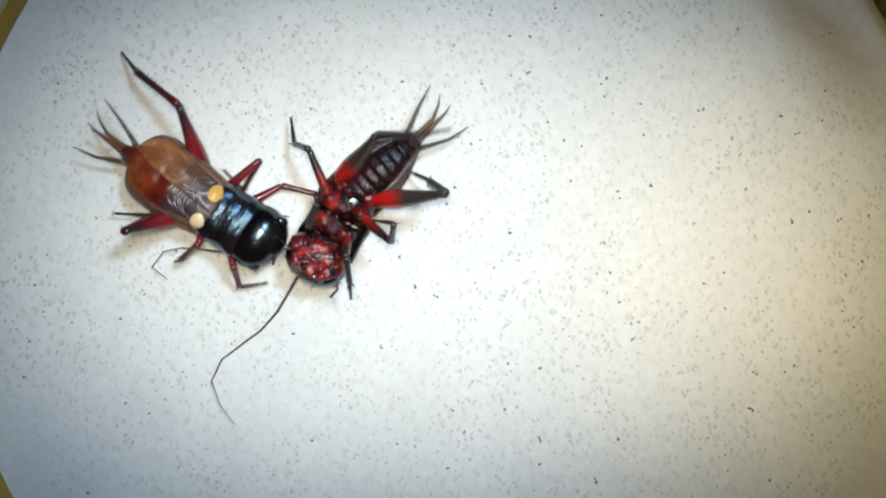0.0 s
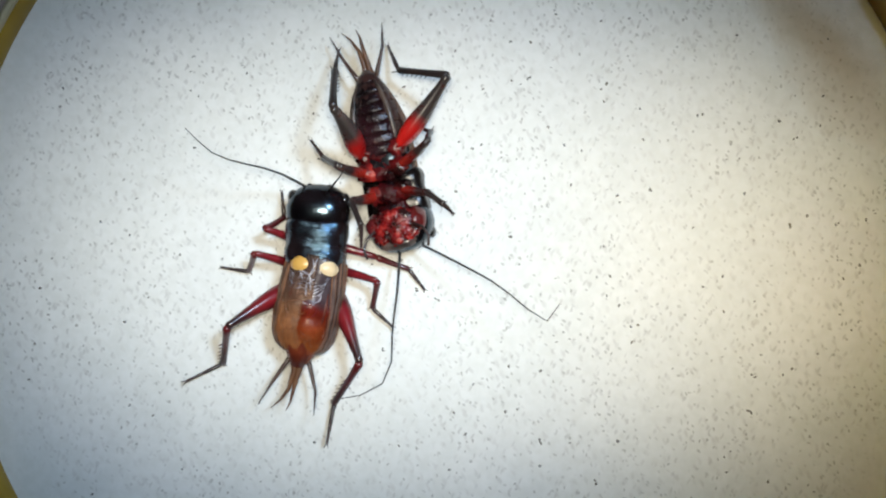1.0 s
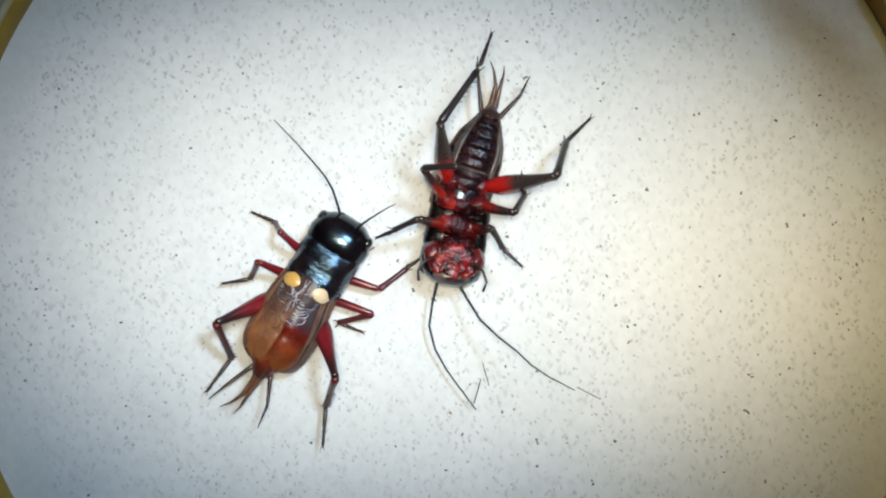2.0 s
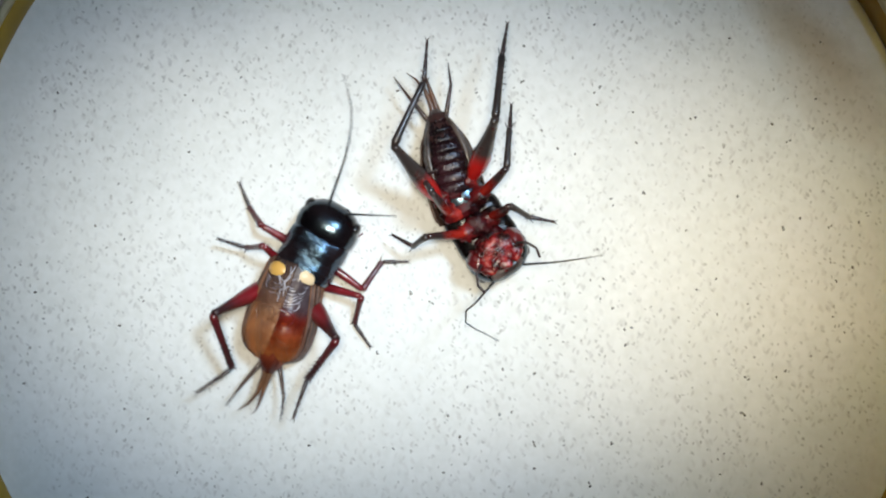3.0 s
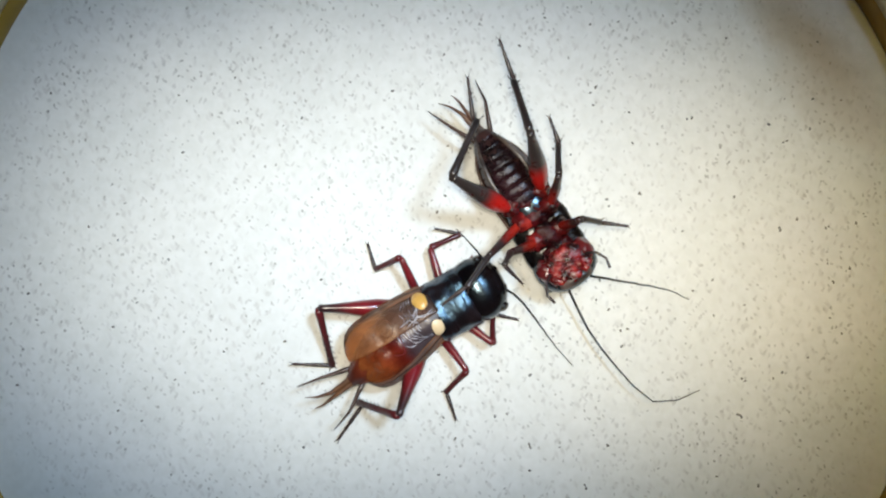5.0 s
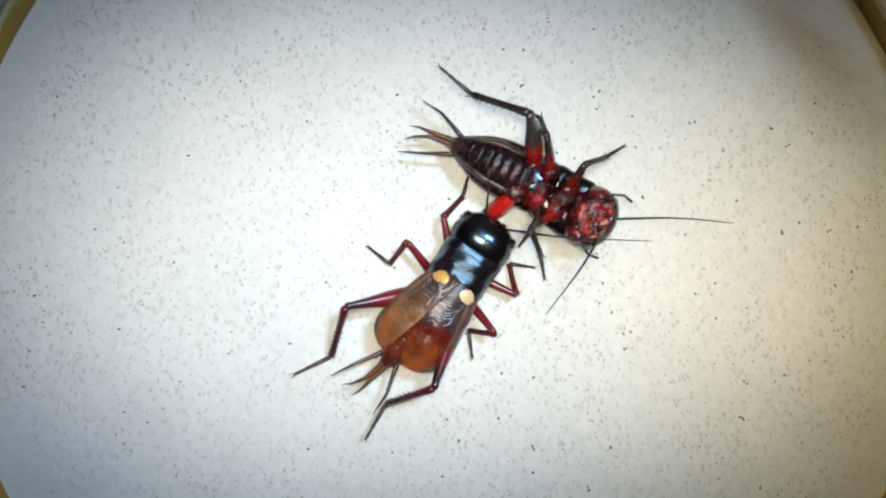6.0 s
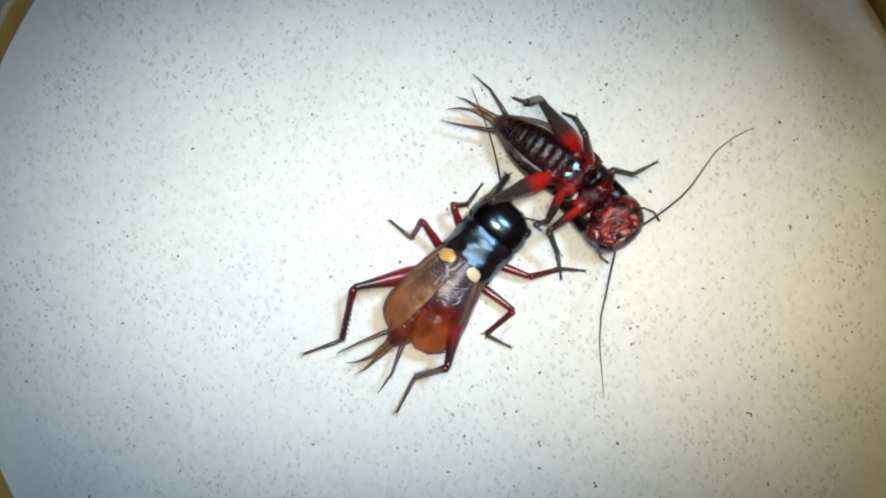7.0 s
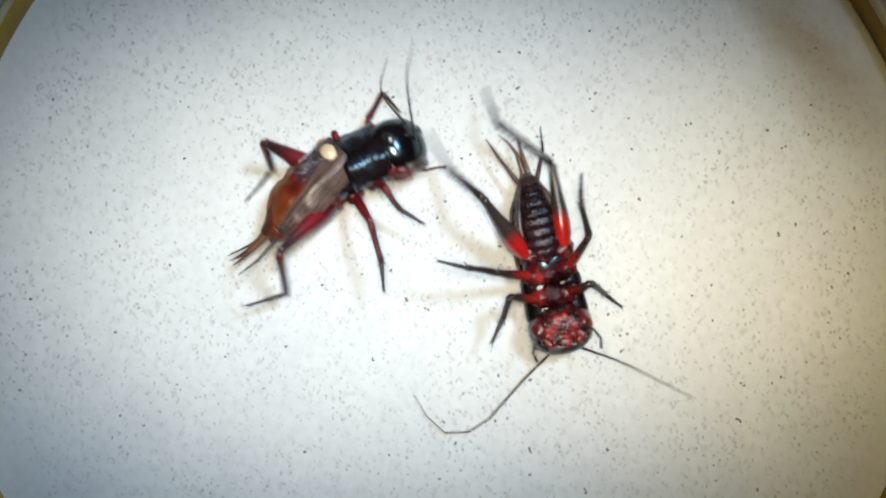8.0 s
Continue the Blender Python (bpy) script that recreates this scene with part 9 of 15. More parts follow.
    walk(loser["l1f"], [(0, at(*p, 13, 79, 21)), (0.033, at(*p, 35, 74, 68)), (0.067, at(*p, 40, 68, 98)), (0.1, at(*p, 37, 61, 120)), (0.133, at(*p, 66, 71, 114)), (0.167, at(*p, 120, 80, 133)), (0.2, at(*p, -149, 79, -170)), (0.267, at(*p, -67, 71, -121)), (0.3, at(*p, -31, 56, -120)), (0.333, at(*p, -38, 62, -128)), (0.4, at(*p, -49, 68, -141)), (0.5, at(*p, -28, 55, -91)), (0.6, at(*p, -42, 68, -99)), (0.7, at(*p, -39, 66, -98)), (0.733, at(*p, -36, 66, -90)), (0.767, at(*p, -33, 66, -83)), (0.8, at(*p, -31, 65, -75)), (0.9, at(*p, -19, 79, -23)), (1, at(*p, 52, 77, 88)), (1.1, at(*p, -16, 73, -17)), (1.2, at(*p, -21, 57, -58)), (1.4, at(*p, -21, 57, -60)), (1.5, at(*p, -18, 34, -73)), (1.567, at(*p, -25, 51, -41)), (1.633, at(*p, -10, 67, 9)), (1.7, at(*p, 37, 67, 89)), (2.067, at(*p, 29, 50, 88)), (2.433, at(*p, 23, 33, 90)), (2.8, at(*p, 17, 16, 93)), (2.9, at(*p, 17, 24, 105)), (3, at(*p, 19, 32, 118)), (3.1, at(*p, 24, 42, 107)), (3.2, at(*p, 28, 53, 95)), (3.267, at(*p, 29, 55, 99)), (3.333, at(*p, 31, 57, 102)), (3.4, at(*p, 32, 58, 106)), (3.467, at(*p, 27, 51, 101)), (3.5, at(*p, 23, 43, 98)), (3.7, at(*p, 34, 59, 108)), (3.733, at(*p, 50, 72, 83)), (3.767, at(*p, 31, 86, 25)), (3.8, at(*p, -71, 77, -117)), (4, at(*p, -34, 61, -102)), (4.067, at(*p, -54, 72, -90)), (4.133, at(*p, -87, 85, -92)), (4.2, at(*p, 118, 82, 143)), (4.3, at(*p, 42, 67, 106)), (4.333, at(*p, 39, 64, 106)), (4.4, at(*p, 36, 61, 107)), (4.467, at(*p, 33, 58, 107)), (4.5, at(*p, 30, 55, 108)), (4.533, at(*p, 47, 71, 70)), (4.567, at(*p, -15, 84, -44)), (4.6, at(*p, -50, 68, -132)), (4.633, at(*p, 11, 82, -20)), (4.667, at(*p, 44, 65, 66)), (4.7, at(*p, 25, 48, 103)), (4.967, at(*p, 28, 52, 103)), (5.267, at(*p, 30, 56, 102)), (5.533, at(*p, 33, 59, 102)), (5.8, at(*p, 36, 63, 102)), (5.867, at(*p, 33, 59, 108)), (5.933, at(*p, 30, 54, 113)), (6, at(*p, 26, 50, 119)), (6.2, at(*p, 22, 39, 105)), (6.3, at(*p, 18, 23, 107)), (6.4, at(*p, 19, 28, 100)), (6.5, at(*p, 20, 33, 93)), (6.733, at(*p, 19, 29, 94)), (7, at(*p, 19, 25, 94)), (7.2, at(*p, 21, 36, 105)), (7.267, at(*p, 23, 41, 102)), (7.3, at(*p, 24, 46, 100)), (7.5, at(*p, 23, 43, 99)), (7.6, at(*p, 23, 44, 101)), (7.7, at(*p, 24, 45, 103)), (7.8, at(*p, 20, 33, 105)), (7.833, at(*p, 35, 50, 89)), (7.867, at(*p, 48, 69, 74)), (7.9, at(*p, 3, 89, 3)), (7.933, at(*p, 52, 74, 78)), (7.967, at(*p, 39, 59, 93)), (8, at(*p, 24, 46, 108))])
    p = (6.64, 0, 0)
    walk(loser["l1t"], [(0, at(*p, -163, 50, 7)), (0.033, at(*p, -113, 17, 60)), (0.067, at(*p, -97, -32, 79)), (0.1, at(*p, -117, -84, 120)), (0.133, at(*p, -92, -50, 100)), (0.167, at(*p, -86, -17, 102)), (0.2, at(*p, -79, 17, 107)), (0.267, at(*p, -52, 42, 131)), (0.3, at(*p, -3, 49, 176)), (0.333, at(*p, 16, 65, -163)), (0.4, at(*p, 68, 73, -109)), (0.5, at(*p, -98, 71, 67)), (0.6, at(*p, -65, 57, 104)), (0.7, at(*p, -54, 52, 116)), (0.733, at(*p, -55, 24, 81)), (0.767, at(*p, -41, 1, 51)), (0.8, at(*p, -17, -12, 15)), (0.9, at(*p, 18, -28, -19)), (1, at(*p, 57, -20, -57)), (1.1, at(*p, 23, -28, -22)), (1.2, at(*p, -10, -16, 12)), (1.4, at(*p, 0, -17, 0)), (1.5, at(*p, -14, 3, 27)), (1.567, at(*p, -24, -34, 39)), (1.633, at(*p, -62, -64, 78)), (1.7, at(*p, -141, -56, 158)), (2.067, at(*p, -138, -81, 141)), (2.433, at(*p, 15, -73, -26)), (2.8, at(*p, 12, -48, -37)), (2.9, at(*p, 16, -73, -24)), (3, at(*p, -133, -82, 141)), (3.1, at(*p, -151, -75, 159)), (3.2, at(*p, -158, -68, 166)), (3.267, at(*p, 17, -80, -11)), (3.333, at(*p, 18, -48, -14)), (3.4, at(*p, 18, -16, -15)), (3.467, at(*p, 19, 1, -16)), (3.5, at(*p, 19, 17, -15)), (3.7, at(*p, 22, -3, -14)), (3.733, at(*p, 14, -11, -10)), (3.767, at(*p, 5, -19, -4)), (3.8, at(*p, -5, -25, 3)), (4, at(*p, -16, 7, 7)), (4.067, at(*p, -6, -1, 4)), (4.133, at(*p, 5, -8, -1)), (4.2, at(*p, 16, -14, -7)), (4.3, at(*p, 35, 7, -13)), (4.333, at(*p, 33, -15, -42)), (4.4, at(*p, 44, -35, -75)), (4.467, at(*p, 71, -44, -121)), (4.5, at(*p, 98, -35, -167)), (4.533, at(*p, 88, -82, -144)), (4.567, at(*p, -63, -50, 20)), (4.6, at(*p, -57, -3, 31)), (4.633, at(*p, -23, -8, 9)), (4.667, at(*p, 9, 0, -12)), (4.7, at(*p, 39, 17, -26)), (4.967, at(*p, 31, 10, -22)), (5.267, at(*p, 23, 3, -17)), (5.533, at(*p, 15, -3, -11)), (5.8, at(*p, 5, -8, -4)), (5.867, at(*p, 14, -37, -27)), (5.933, at(*p, 47, -57, -73)), (6, at(*p, 97, -50, -134)), (6.2, at(*p, 71, -60, -107)), (6.3, at(*p, 46, -54, -107)), (6.4, at(*p, 18, -34, -58)), (6.5, at(*p, 15, -6, -27)), (6.733, at(*p, 18, -40, -57)), (7, at(*p, 59, -63, -119)), (7.2, at(*p, 63, -55, -106)), (7.267, at(*p, 36, -38, -63)), (7.3, at(*p, 29, -14, -38)), (7.5, at(*p, 34, 3, -44)), (7.6, at(*p, 45, 16, -48)), (7.7, at(*p, 55, 29, -49)), (7.8, at(*p, 37, 16, -71)), (7.833, at(*p, 61, -35, -64)), (7.867, at(*p, 151, -76, -137)), (7.9, at(*p, -126, -33, 160)), (7.933, at(*p, -159, -49, 166)), (7.967, at(*p, 154, -58, -172)), (8, at(*p, 102, -53, -144))])
    walk(loser["l1s"], [(0, at(9.89, 0.42, -3.97, -177, 50, 1)), (0.033, at(9.11, 4.25, -1.54, 126, 31, -72)), (0.067, at(7.44, 4.28, 2.74, 117, -14, -108)), (0.1, at(6.35, 0.5, 5.11, 145, -54, -160)), (0.133, at(6.05, 3.23, 3.96, -139, -60, 128)), (0.167, at(5.62, 4.82, 1.48, -100, -31, 94)), (0.2, at(5.21, 4.72, -1.47, -85, 6, 85)), (0.267, at(4.13, 2.91, -3.42, -63, 31, 111)), (0.3, at(3.24, 0.22, -3.86, -25, 42, 152)), (0.333, at(4.58, -0.63, -4.67, -23, 83, 160)), (0.4, at(6.15, -1.44, -4.92, 147, 55, -23)), (0.5, at(7.29, 1.51, -4.88, -148, 66, 20)), (0.6, at(5.96, 2.73, -4.31, -117, 48, 35)), (0.7, at(5.26, 2.88, -4.03, -99, 43, 44)), (0.733, at(7.37, 4.63, -2.13, -69, 17, 42)), (0.767, at(9.91, 3.98, -0.07, -39, -4, 27)), (0.8, at(11.52, 1.27, 1.04, -3, -13, 3)), (0.9, at(10.95, -1.5, 2.38, 18, -26, -17)), (1, at(9.24, -4.06, 1.8, 44, -30, -43)), (1.1, at(10.87, -1.69, 2.4, 23, -35, -22)), (1.2, at(11.49, 1, 1.39, 1, -32, -1)), (1.4, at(11.55, -0.02, 1.54, 0, -19, 0)), (1.5, at(11.21, 2.35, -0.23, -11, -8, 23)), (1.567, at(9.96, 2.68, 2.88, -24, -43, 40)), (1.633, at(7.12, 2.18, 4.64, -76, -66, 96)), (1.7, at(3.96, 1.08, 4.26, -139, -48, 162)), (2.067, at(6.02, 0.5, 5.08, -113, -82, 122)), (2.433, at(8.01, -0.65, 4.92, 10, -61, -14)), (2.8, at(9.41, -2.09, 3.8, 8, -26, -28)), (2.9, at(8.05, -0.62, 4.91, -11, -35, 14)), (3, at(6.05, 0.47, 5.09, -32, -31, 58)), (3.1, at(5.39, 0.48, 4.97, -15, -58, 20)), (3.2, at(4.75, 0.47, 4.76, 48, -62, -61)), (3.267, at(7.52, -0.17, 5.07, 42, -62, -52)), (3.333, at(9.99, -0.84, 3.82, 36, -62, -44)), (3.4, at(11.41, -1.32, 1.39, 30, -61, -36)), (3.467, at(11.6, -1.38, -0.06, 28, -20, -29)), (3.5, at(11.38, -1.31, -1.51, 31, 21, -24)), (3.7, at(11.62, -1.26, 0.23, 35, 13, -13)), (3.733, at(11.62, -0.86, 0.98, 19, -1, -9)), (3.767, at(11.5, -0.35, 1.65, 2, -13, -1)), (3.8, at(11.28, 0.25, 2.21, -18, -22, 12)), (4, at(11.71, 0.65, -0.59, -26, -12, 21)), (4.067, at(11.77, 0.35, 0.11, -10, -16, 11)), (4.133, at(11.73, -0.08, 0.74, 6, -18, 0)), (4.2, at(11.59, -0.62, 1.28, 23, -17, -12)), (4.3, at(11.61, -1.15, -0.64, 52, 5, -27)), (4.333, at(10.36, -3.3, 1.35, 51, 0, -44)), (4.4, at(7.73, -4.06, 2.96, 52, -6, -61)), (4.467, at(4.74, -3.16, 3.59, 55, -12, -78)), (4.5, at(2.55, -0.94, 2.98, 59, -16, -96)), (4.533, at(6.08, -0.41, 5.1, 31, 13, -123)), (4.567, at(9.76, 1.13, 3.94, -11, 21, -164)), (4.6, at(11.06, 2.61, 0.28, -48, 2, 160)), (4.633, at(11.68, 0.77, 0.72, -28, -4, 170)), (4.667, at(11.67, -1.08, 0.02, -9, -12, 179)), (4.7, at(11.05, -2.16, -1.53, 10, -23, -176)), (4.967, at(11.35, -1.89, -0.88, 3, -20, -131)), (5.267, at(11.56, -1.47, -0.26, 0, -13, -88)), (5.533, at(11.69, -0.95, 0.29, 2, -6, -47)), (5.8, at(11.72, -0.32, 0.74, 9, -3, -5)), (5.867, at(10.29, -1.87, 3.11, 17, -19, -22)), (5.933, at(7.47, -2.66, 4.33, 31, -31, -43)), (6, at(4.33, -2.37, 3.94, 51, -37, -69)), (6.2, at(5.9, -2.47, 4.45, 32, -38, -54)), (6.3, at(5.77, -2.86, 4.19, 22, -24, -55)), (6.4, at(8.92, -3.6, 2.89, 17, -31, -37)), (6.5, at(11.2, -2.32, 0.56, 9, -35, -18)), (6.733, at(8.82, -3.29, 3.3, 17, -31, -40)), (7, at(5.51, -2.03, 4.59, 23, -26, -61)), (7.2, at(5.85, -2.83, 4.22, 31, -35, -55)), (7.267, at(8.46, -3.61, 3.19, 31, -41, -50)), (7.3, at(10.58, -3.06, 1.26, 31, -47, -44)), (7.5, at(10.34, -3.57, -0.27, 38, -40, -61)), (7.6, at(9.98, -3.66, -1.39, 39, -13, -53)), (7.7, at(9.6, -3.4, -2.49, 43, 15, -44)), (7.8, at(8.24, -4.69, -1.4, 34, 13, -56)), (7.833, at(8.45, -3.78, 2.98, 50, -37, -51)), (7.867, at(5.77, -0.83, 5, 131, -81, -119)), (7.9, at(2.62, 1.5, 2.84, -136, -39, 160)), (7.933, at(3.36, 0.84, 3.88, -173, -70, -180)), (7.967, at(3.94, -0.39, 4.36, 76, -66, -84)), (8, at(4.16, -1.79, 4.14, 46, -34, -71))])
    p = (-1, 2.66, -2.99)
    walk(loser["l2f"], [(0, at(*p, 14, 12, 128)), (0.067, at(*p, 20, 38, 134)), (0.1, at(*p, 35, 63, 149)), (0.133, at(*p, 63, 70, 140)), (0.167, at(*p, 100, 77, 142)), (0.2, at(*p, 166, 81, 173)), (0.233, at(*p, 77, 77, 105)), (0.267, at(*p, 46, 65, 95)), (0.3, at(*p, 28, 53, 99)), (0.333, at(*p, 21, 66, 46)), (0.367, at(*p, -15, 68, -33)), (0.4, at(*p, -29, 56, -93)), (0.433, at(*p, -28, 58, -84)), (0.467, at(*p, -26, 59, -74)), (0.5, at(*p, -24, 60, -65)), (0.533, at(*p, -24, 62, -63)), (0.567, at(*p, -25, 64, -60)), (0.6, at(*p, -25, 66, -58)), (0.7, at(*p, -24, 60, -65)), (0.733, at(*p, -24, 68, -51)), (0.8, at(*p, -16, 75, -29)), (0.9, at(*p, 32, 83, 56)), (1, at(*p, 77, 75, 136)), (1.2, at(*p, 69, 78, 112)), (1.3, at(*p, 153, 86, 155)), (1.4, at(*p, -108, 79, -147)), (1.5, at(*p, -61, 73, -121)), (1.533, at(*p, -48, 55, -147)), (1.6, at(*p, -29, 42, -171)), (1.667, at(*p, -7, 34, 165)), (1.7, at(*p, 16, 35, 140)), (2.067, at(*p, 23, 43, 129)), (2.433, at(*p, 30, 51, 119)), (2.8, at(*p, 35, 61, 108)), (2.867, at(*p, 27, 58, 130)), (2.933, at(*p, 17, 57, 151)), (3, at(*p, 8, 58, 172)), (3.067, at(*p, 21, 59, 150)), (3.133, at(*p, 34, 63, 127)), (3.2, at(*p, 43, 68, 101)), (3.267, at(*p, 34, 53, 106)), (3.333, at(*p, 26, 39, 113)), (3.4, at(*p, 17, 25, 121)), (3.467, at(*p, 24, 42, 121)), (3.5, at(*p, 34, 59, 125)), (3.7, at(*p, 41, 69, 94)), (3.733, at(*p, 45, 81, 64)), (3.8, at(*p, -57, 85, -71)), (3.833, at(*p, -61, 82, -85)), (3.9, at(*p, -62, 80, -94)), (3.933, at(*p, -60, 77, -101)), (4, at(*p, -57, 74, -107)), (4.067, at(*p, -78, 81, -103)), (4.1, at(*p, -138, 87, -137)), (4.167, at(*p, 117, 83, 143)), (4.2, at(*p, 91, 77, 143)), (4.233, at(*p, 59, 75, 107)), (4.267, at(*p, 38, 70, 84)), (4.3, at(*p, 28, 63, 70)), (4.4, at(*p, 27, 62, 72)), (4.5, at(*p, 27, 60, 74)), (4.6, at(*p, 44, 78, 74)), (4.667, at(*p, 30, 56, 75)), (4.7, at(*p, 19, 34, 82)), (5.267, at(*p, 16, 26, 72)), (5.8, at(*p, 15, 18, 63)), (5.867, at(*p, 19, 36, 59)), (5.933, at(*p, 22, 53, 54)), (6, at(*p, 24, 71, 49)), (6.1, at(*p, 26, 56, 68)), (6.2, at(*p, 21, 41, 82)), (6.233, at(*p, 20, 38, 80)), (6.267, at(*p, 19, 34, 79)), (6.3, at(*p, 18, 31, 78)), (6.367, at(*p, 19, 35, 76)), (6.433, at(*p, 19, 39, 75)), (6.5, at(*p, 20, 43, 73)), (6.633, at(*p, 20, 42, 72)), (6.733, at(*p, 19, 42, 72)), (6.867, at(*p, 19, 41, 71)), (7, at(*p, 19, 41, 70)), (7.067, at(*p, 19, 40, 73)), (7.1, at(*p, 20, 40, 77)), (7.133, at(*p, 20, 39, 80)), (7.2, at(*p, 20, 39, 83)), (7.267, at(*p, 20, 37, 83)), (7.3, at(*p, 20, 36, 83)), (7.4, at(*p, 19, 35, 81)), (7.5, at(*p, 19, 35, 80)), (7.533, at(*p, 20, 38, 82)), (7.6, at(*p, 21, 41, 84)), (7.667, at(*p, 22, 44, 86)), (7.7, at(*p, 23, 46, 89)), (7.733, at(*p, 21, 36, 90)), (7.767, at(*p, 19, 26, 92)), (7.8, at(*p, 17, 16, 93)), (7.833, at(*p, 18, 34, 103)), (7.867, at(*p, 24, 51, 117)), (7.9, at(*p, 44, 66, 144)), (7.933, at(*p, 31, 58, 127)), (7.967, at(*p, 25, 50, 117)), (8, at(*p, 22, 40, 108))])
    p = (7.3, 0, 0)
    walk(loser["l2t"], [(0, at(*p, 21, -77, -33)), (0.067, at(*p, 39, -82, -45)), (0.1, at(*p, 92, -86, -93)), (0.133, at(*p, -82, -71, 83)), (0.167, at(*p, -82, -48, 84)), (0.2, at(*p, -81, -25, 86)), (0.233, at(*p, -68, -42, 72)), (0.267, at(*p, -44, -54, 48)), (0.3, at(*p, -9, -57, 12)), (0.333, at(*p, -45, -32, 77)), (0.367, at(*p, -43, 3, 115)), (0.4, at(*p, -17, 27, 161)), (0.433, at(*p, -24, 34, 148)), (0.467, at(*p, -34, 39, 132)), (0.5, at(*p, -46, 42, 115)), (0.533, at(*p, -44, 38, 119)), (0.567, at(*p, -42, 33, 123)), (0.6, at(*p, -41, 29, 127)), (0.7, at(*p, -32, 44, 137)), (0.733, at(*p, -46, 32, 120)), (0.8, at(*p, -55, 18, 109)), (0.9, at(*p, -71, -3, 113)), (1, at(*p, -90, -21, 124)), (1.2, at(*p, -71, -43, 80)), (1.3, at(*p, -74, -2, 99)), (1.4, at(*p, -63, 38, 120)), (1.5, at(*p, -67, 54, 106)), (1.533, at(*p, -79, 63, 96)), (1.6, at(*p, -100, 71, 75)), (1.667, at(*p, -136, 74, 40)), (1.7, at(*p, -170, 70, 6)), (2.067, at(*p, -72, 68, 107)), (2.433, at(*p, -50, 38, 132)), (2.8, at(*p, -45, 7, 141)), (2.867, at(*p, -72, -16, 130)), (2.933, at(*p, -100, -41, 130)), (3, at(*p, -147, -61, 155)), (3.067, at(*p, -115, -48, 140)), (3.133, at(*p, -93, -34, 137)), (3.2, at(*p, -75, -19, 140)), (3.267, at(*p, -85, -41, 127)), (3.333, at(*p, -90, -64, 113)), (3.4, at(*p, -48, -85, 54)), (3.467, at(*p, -2, -44, 5)), (3.5, at(*p, -1, -2, 0)), (3.7, at(*p, 10, 2, -4)), (3.733, at(*p, 12, 1, -5)), (3.8, at(*p, 14, -1, -5)), (3.833, at(*p, 23, -3, -11)), (3.9, at(*p, 32, -4, -17)), (3.933, at(*p, 42, -5, -24)), (4, at(*p, 51, -4, -30)), (4.067, at(*p, 67, 3, -29)), (4.1, at(*p, 82, 9, -26)), (4.167, at(*p, 99, 14, -22)), (4.2, at(*p, 116, 18, -15)), (4.233, at(*p, 72, 6, -12)), (4.267, at(*p, 28, -1, -1)), (4.3, at(*p, -16, 2, 11)), (4.4, at(*p, -24, -14, 28)), (4.5, at(*p, -37, -26, 49)), (4.6, at(*p, -65, -23, 79)), (4.667, at(*p, -29, -16, 39)), (4.7, at(*p, -6, 8, 9)), (5.267, at(*p, -9, -33, -9)), (5.8, at(*p, 18, -71, -51)), (5.867, at(*p, -20, -48, -8)), (5.933, at(*p, -28, -20, 6)), (6, at(*p, -29, 9, 15)), (6.1, at(*p, -2, 11, -5)), (6.2, at(*p, 24, 22, -23)), (6.233, at(*p, 21, -16, -36)), (6.267, at(*p, 29, -53, -53)), (6.3, at(*p, 112, -75, -144)), (6.367, at(*p, 20, -57, -44)), (6.433, at(*p, 11, -21, -26)), (6.5, at(*p, 13, 16, -14)), (6.633, at(*p, 8, 21, -9)), (6.733, at(*p, 3, 26, -5)), (6.867, at(*p, -2, 31, 0)), (7, at(*p, -7, 37, 4)), (7.067, at(*p, -1, 32, -1)), (7.1, at(*p, 5, 27, -7)), (7.133, at(*p, 11, 22, -13)), (7.2, at(*p, 17, 19, -19)), (7.267, at(*p, 18, 21, -21)), (7.3, at(*p, 19, 22, -23)), (7.4, at(*p, 23, 25, -28)), (7.5, at(*p, 26, 28, -33)), (7.533, at(*p, 11, 21, -70)), (7.6, at(*p, 5, 7, -103)), (7.667, at(*p, 7, -8, -135)), (7.7, at(*p, 17, -19, -169)), (7.733, at(*p, 10, -23, -174)), (7.767, at(*p, 4, -27, -180)), (7.8, at(*p, -2, -31, 175)), (7.833, at(*p, 5, 19, -160)), (7.867, at(*p, 51, 54, -104)), (7.9, at(*p, 116, 32, -30)), (7.933, at(*p, 76, 17, -27)), (7.967, at(*p, 38, 6, -15)), (8, at(*p, -1, 6, 1))])
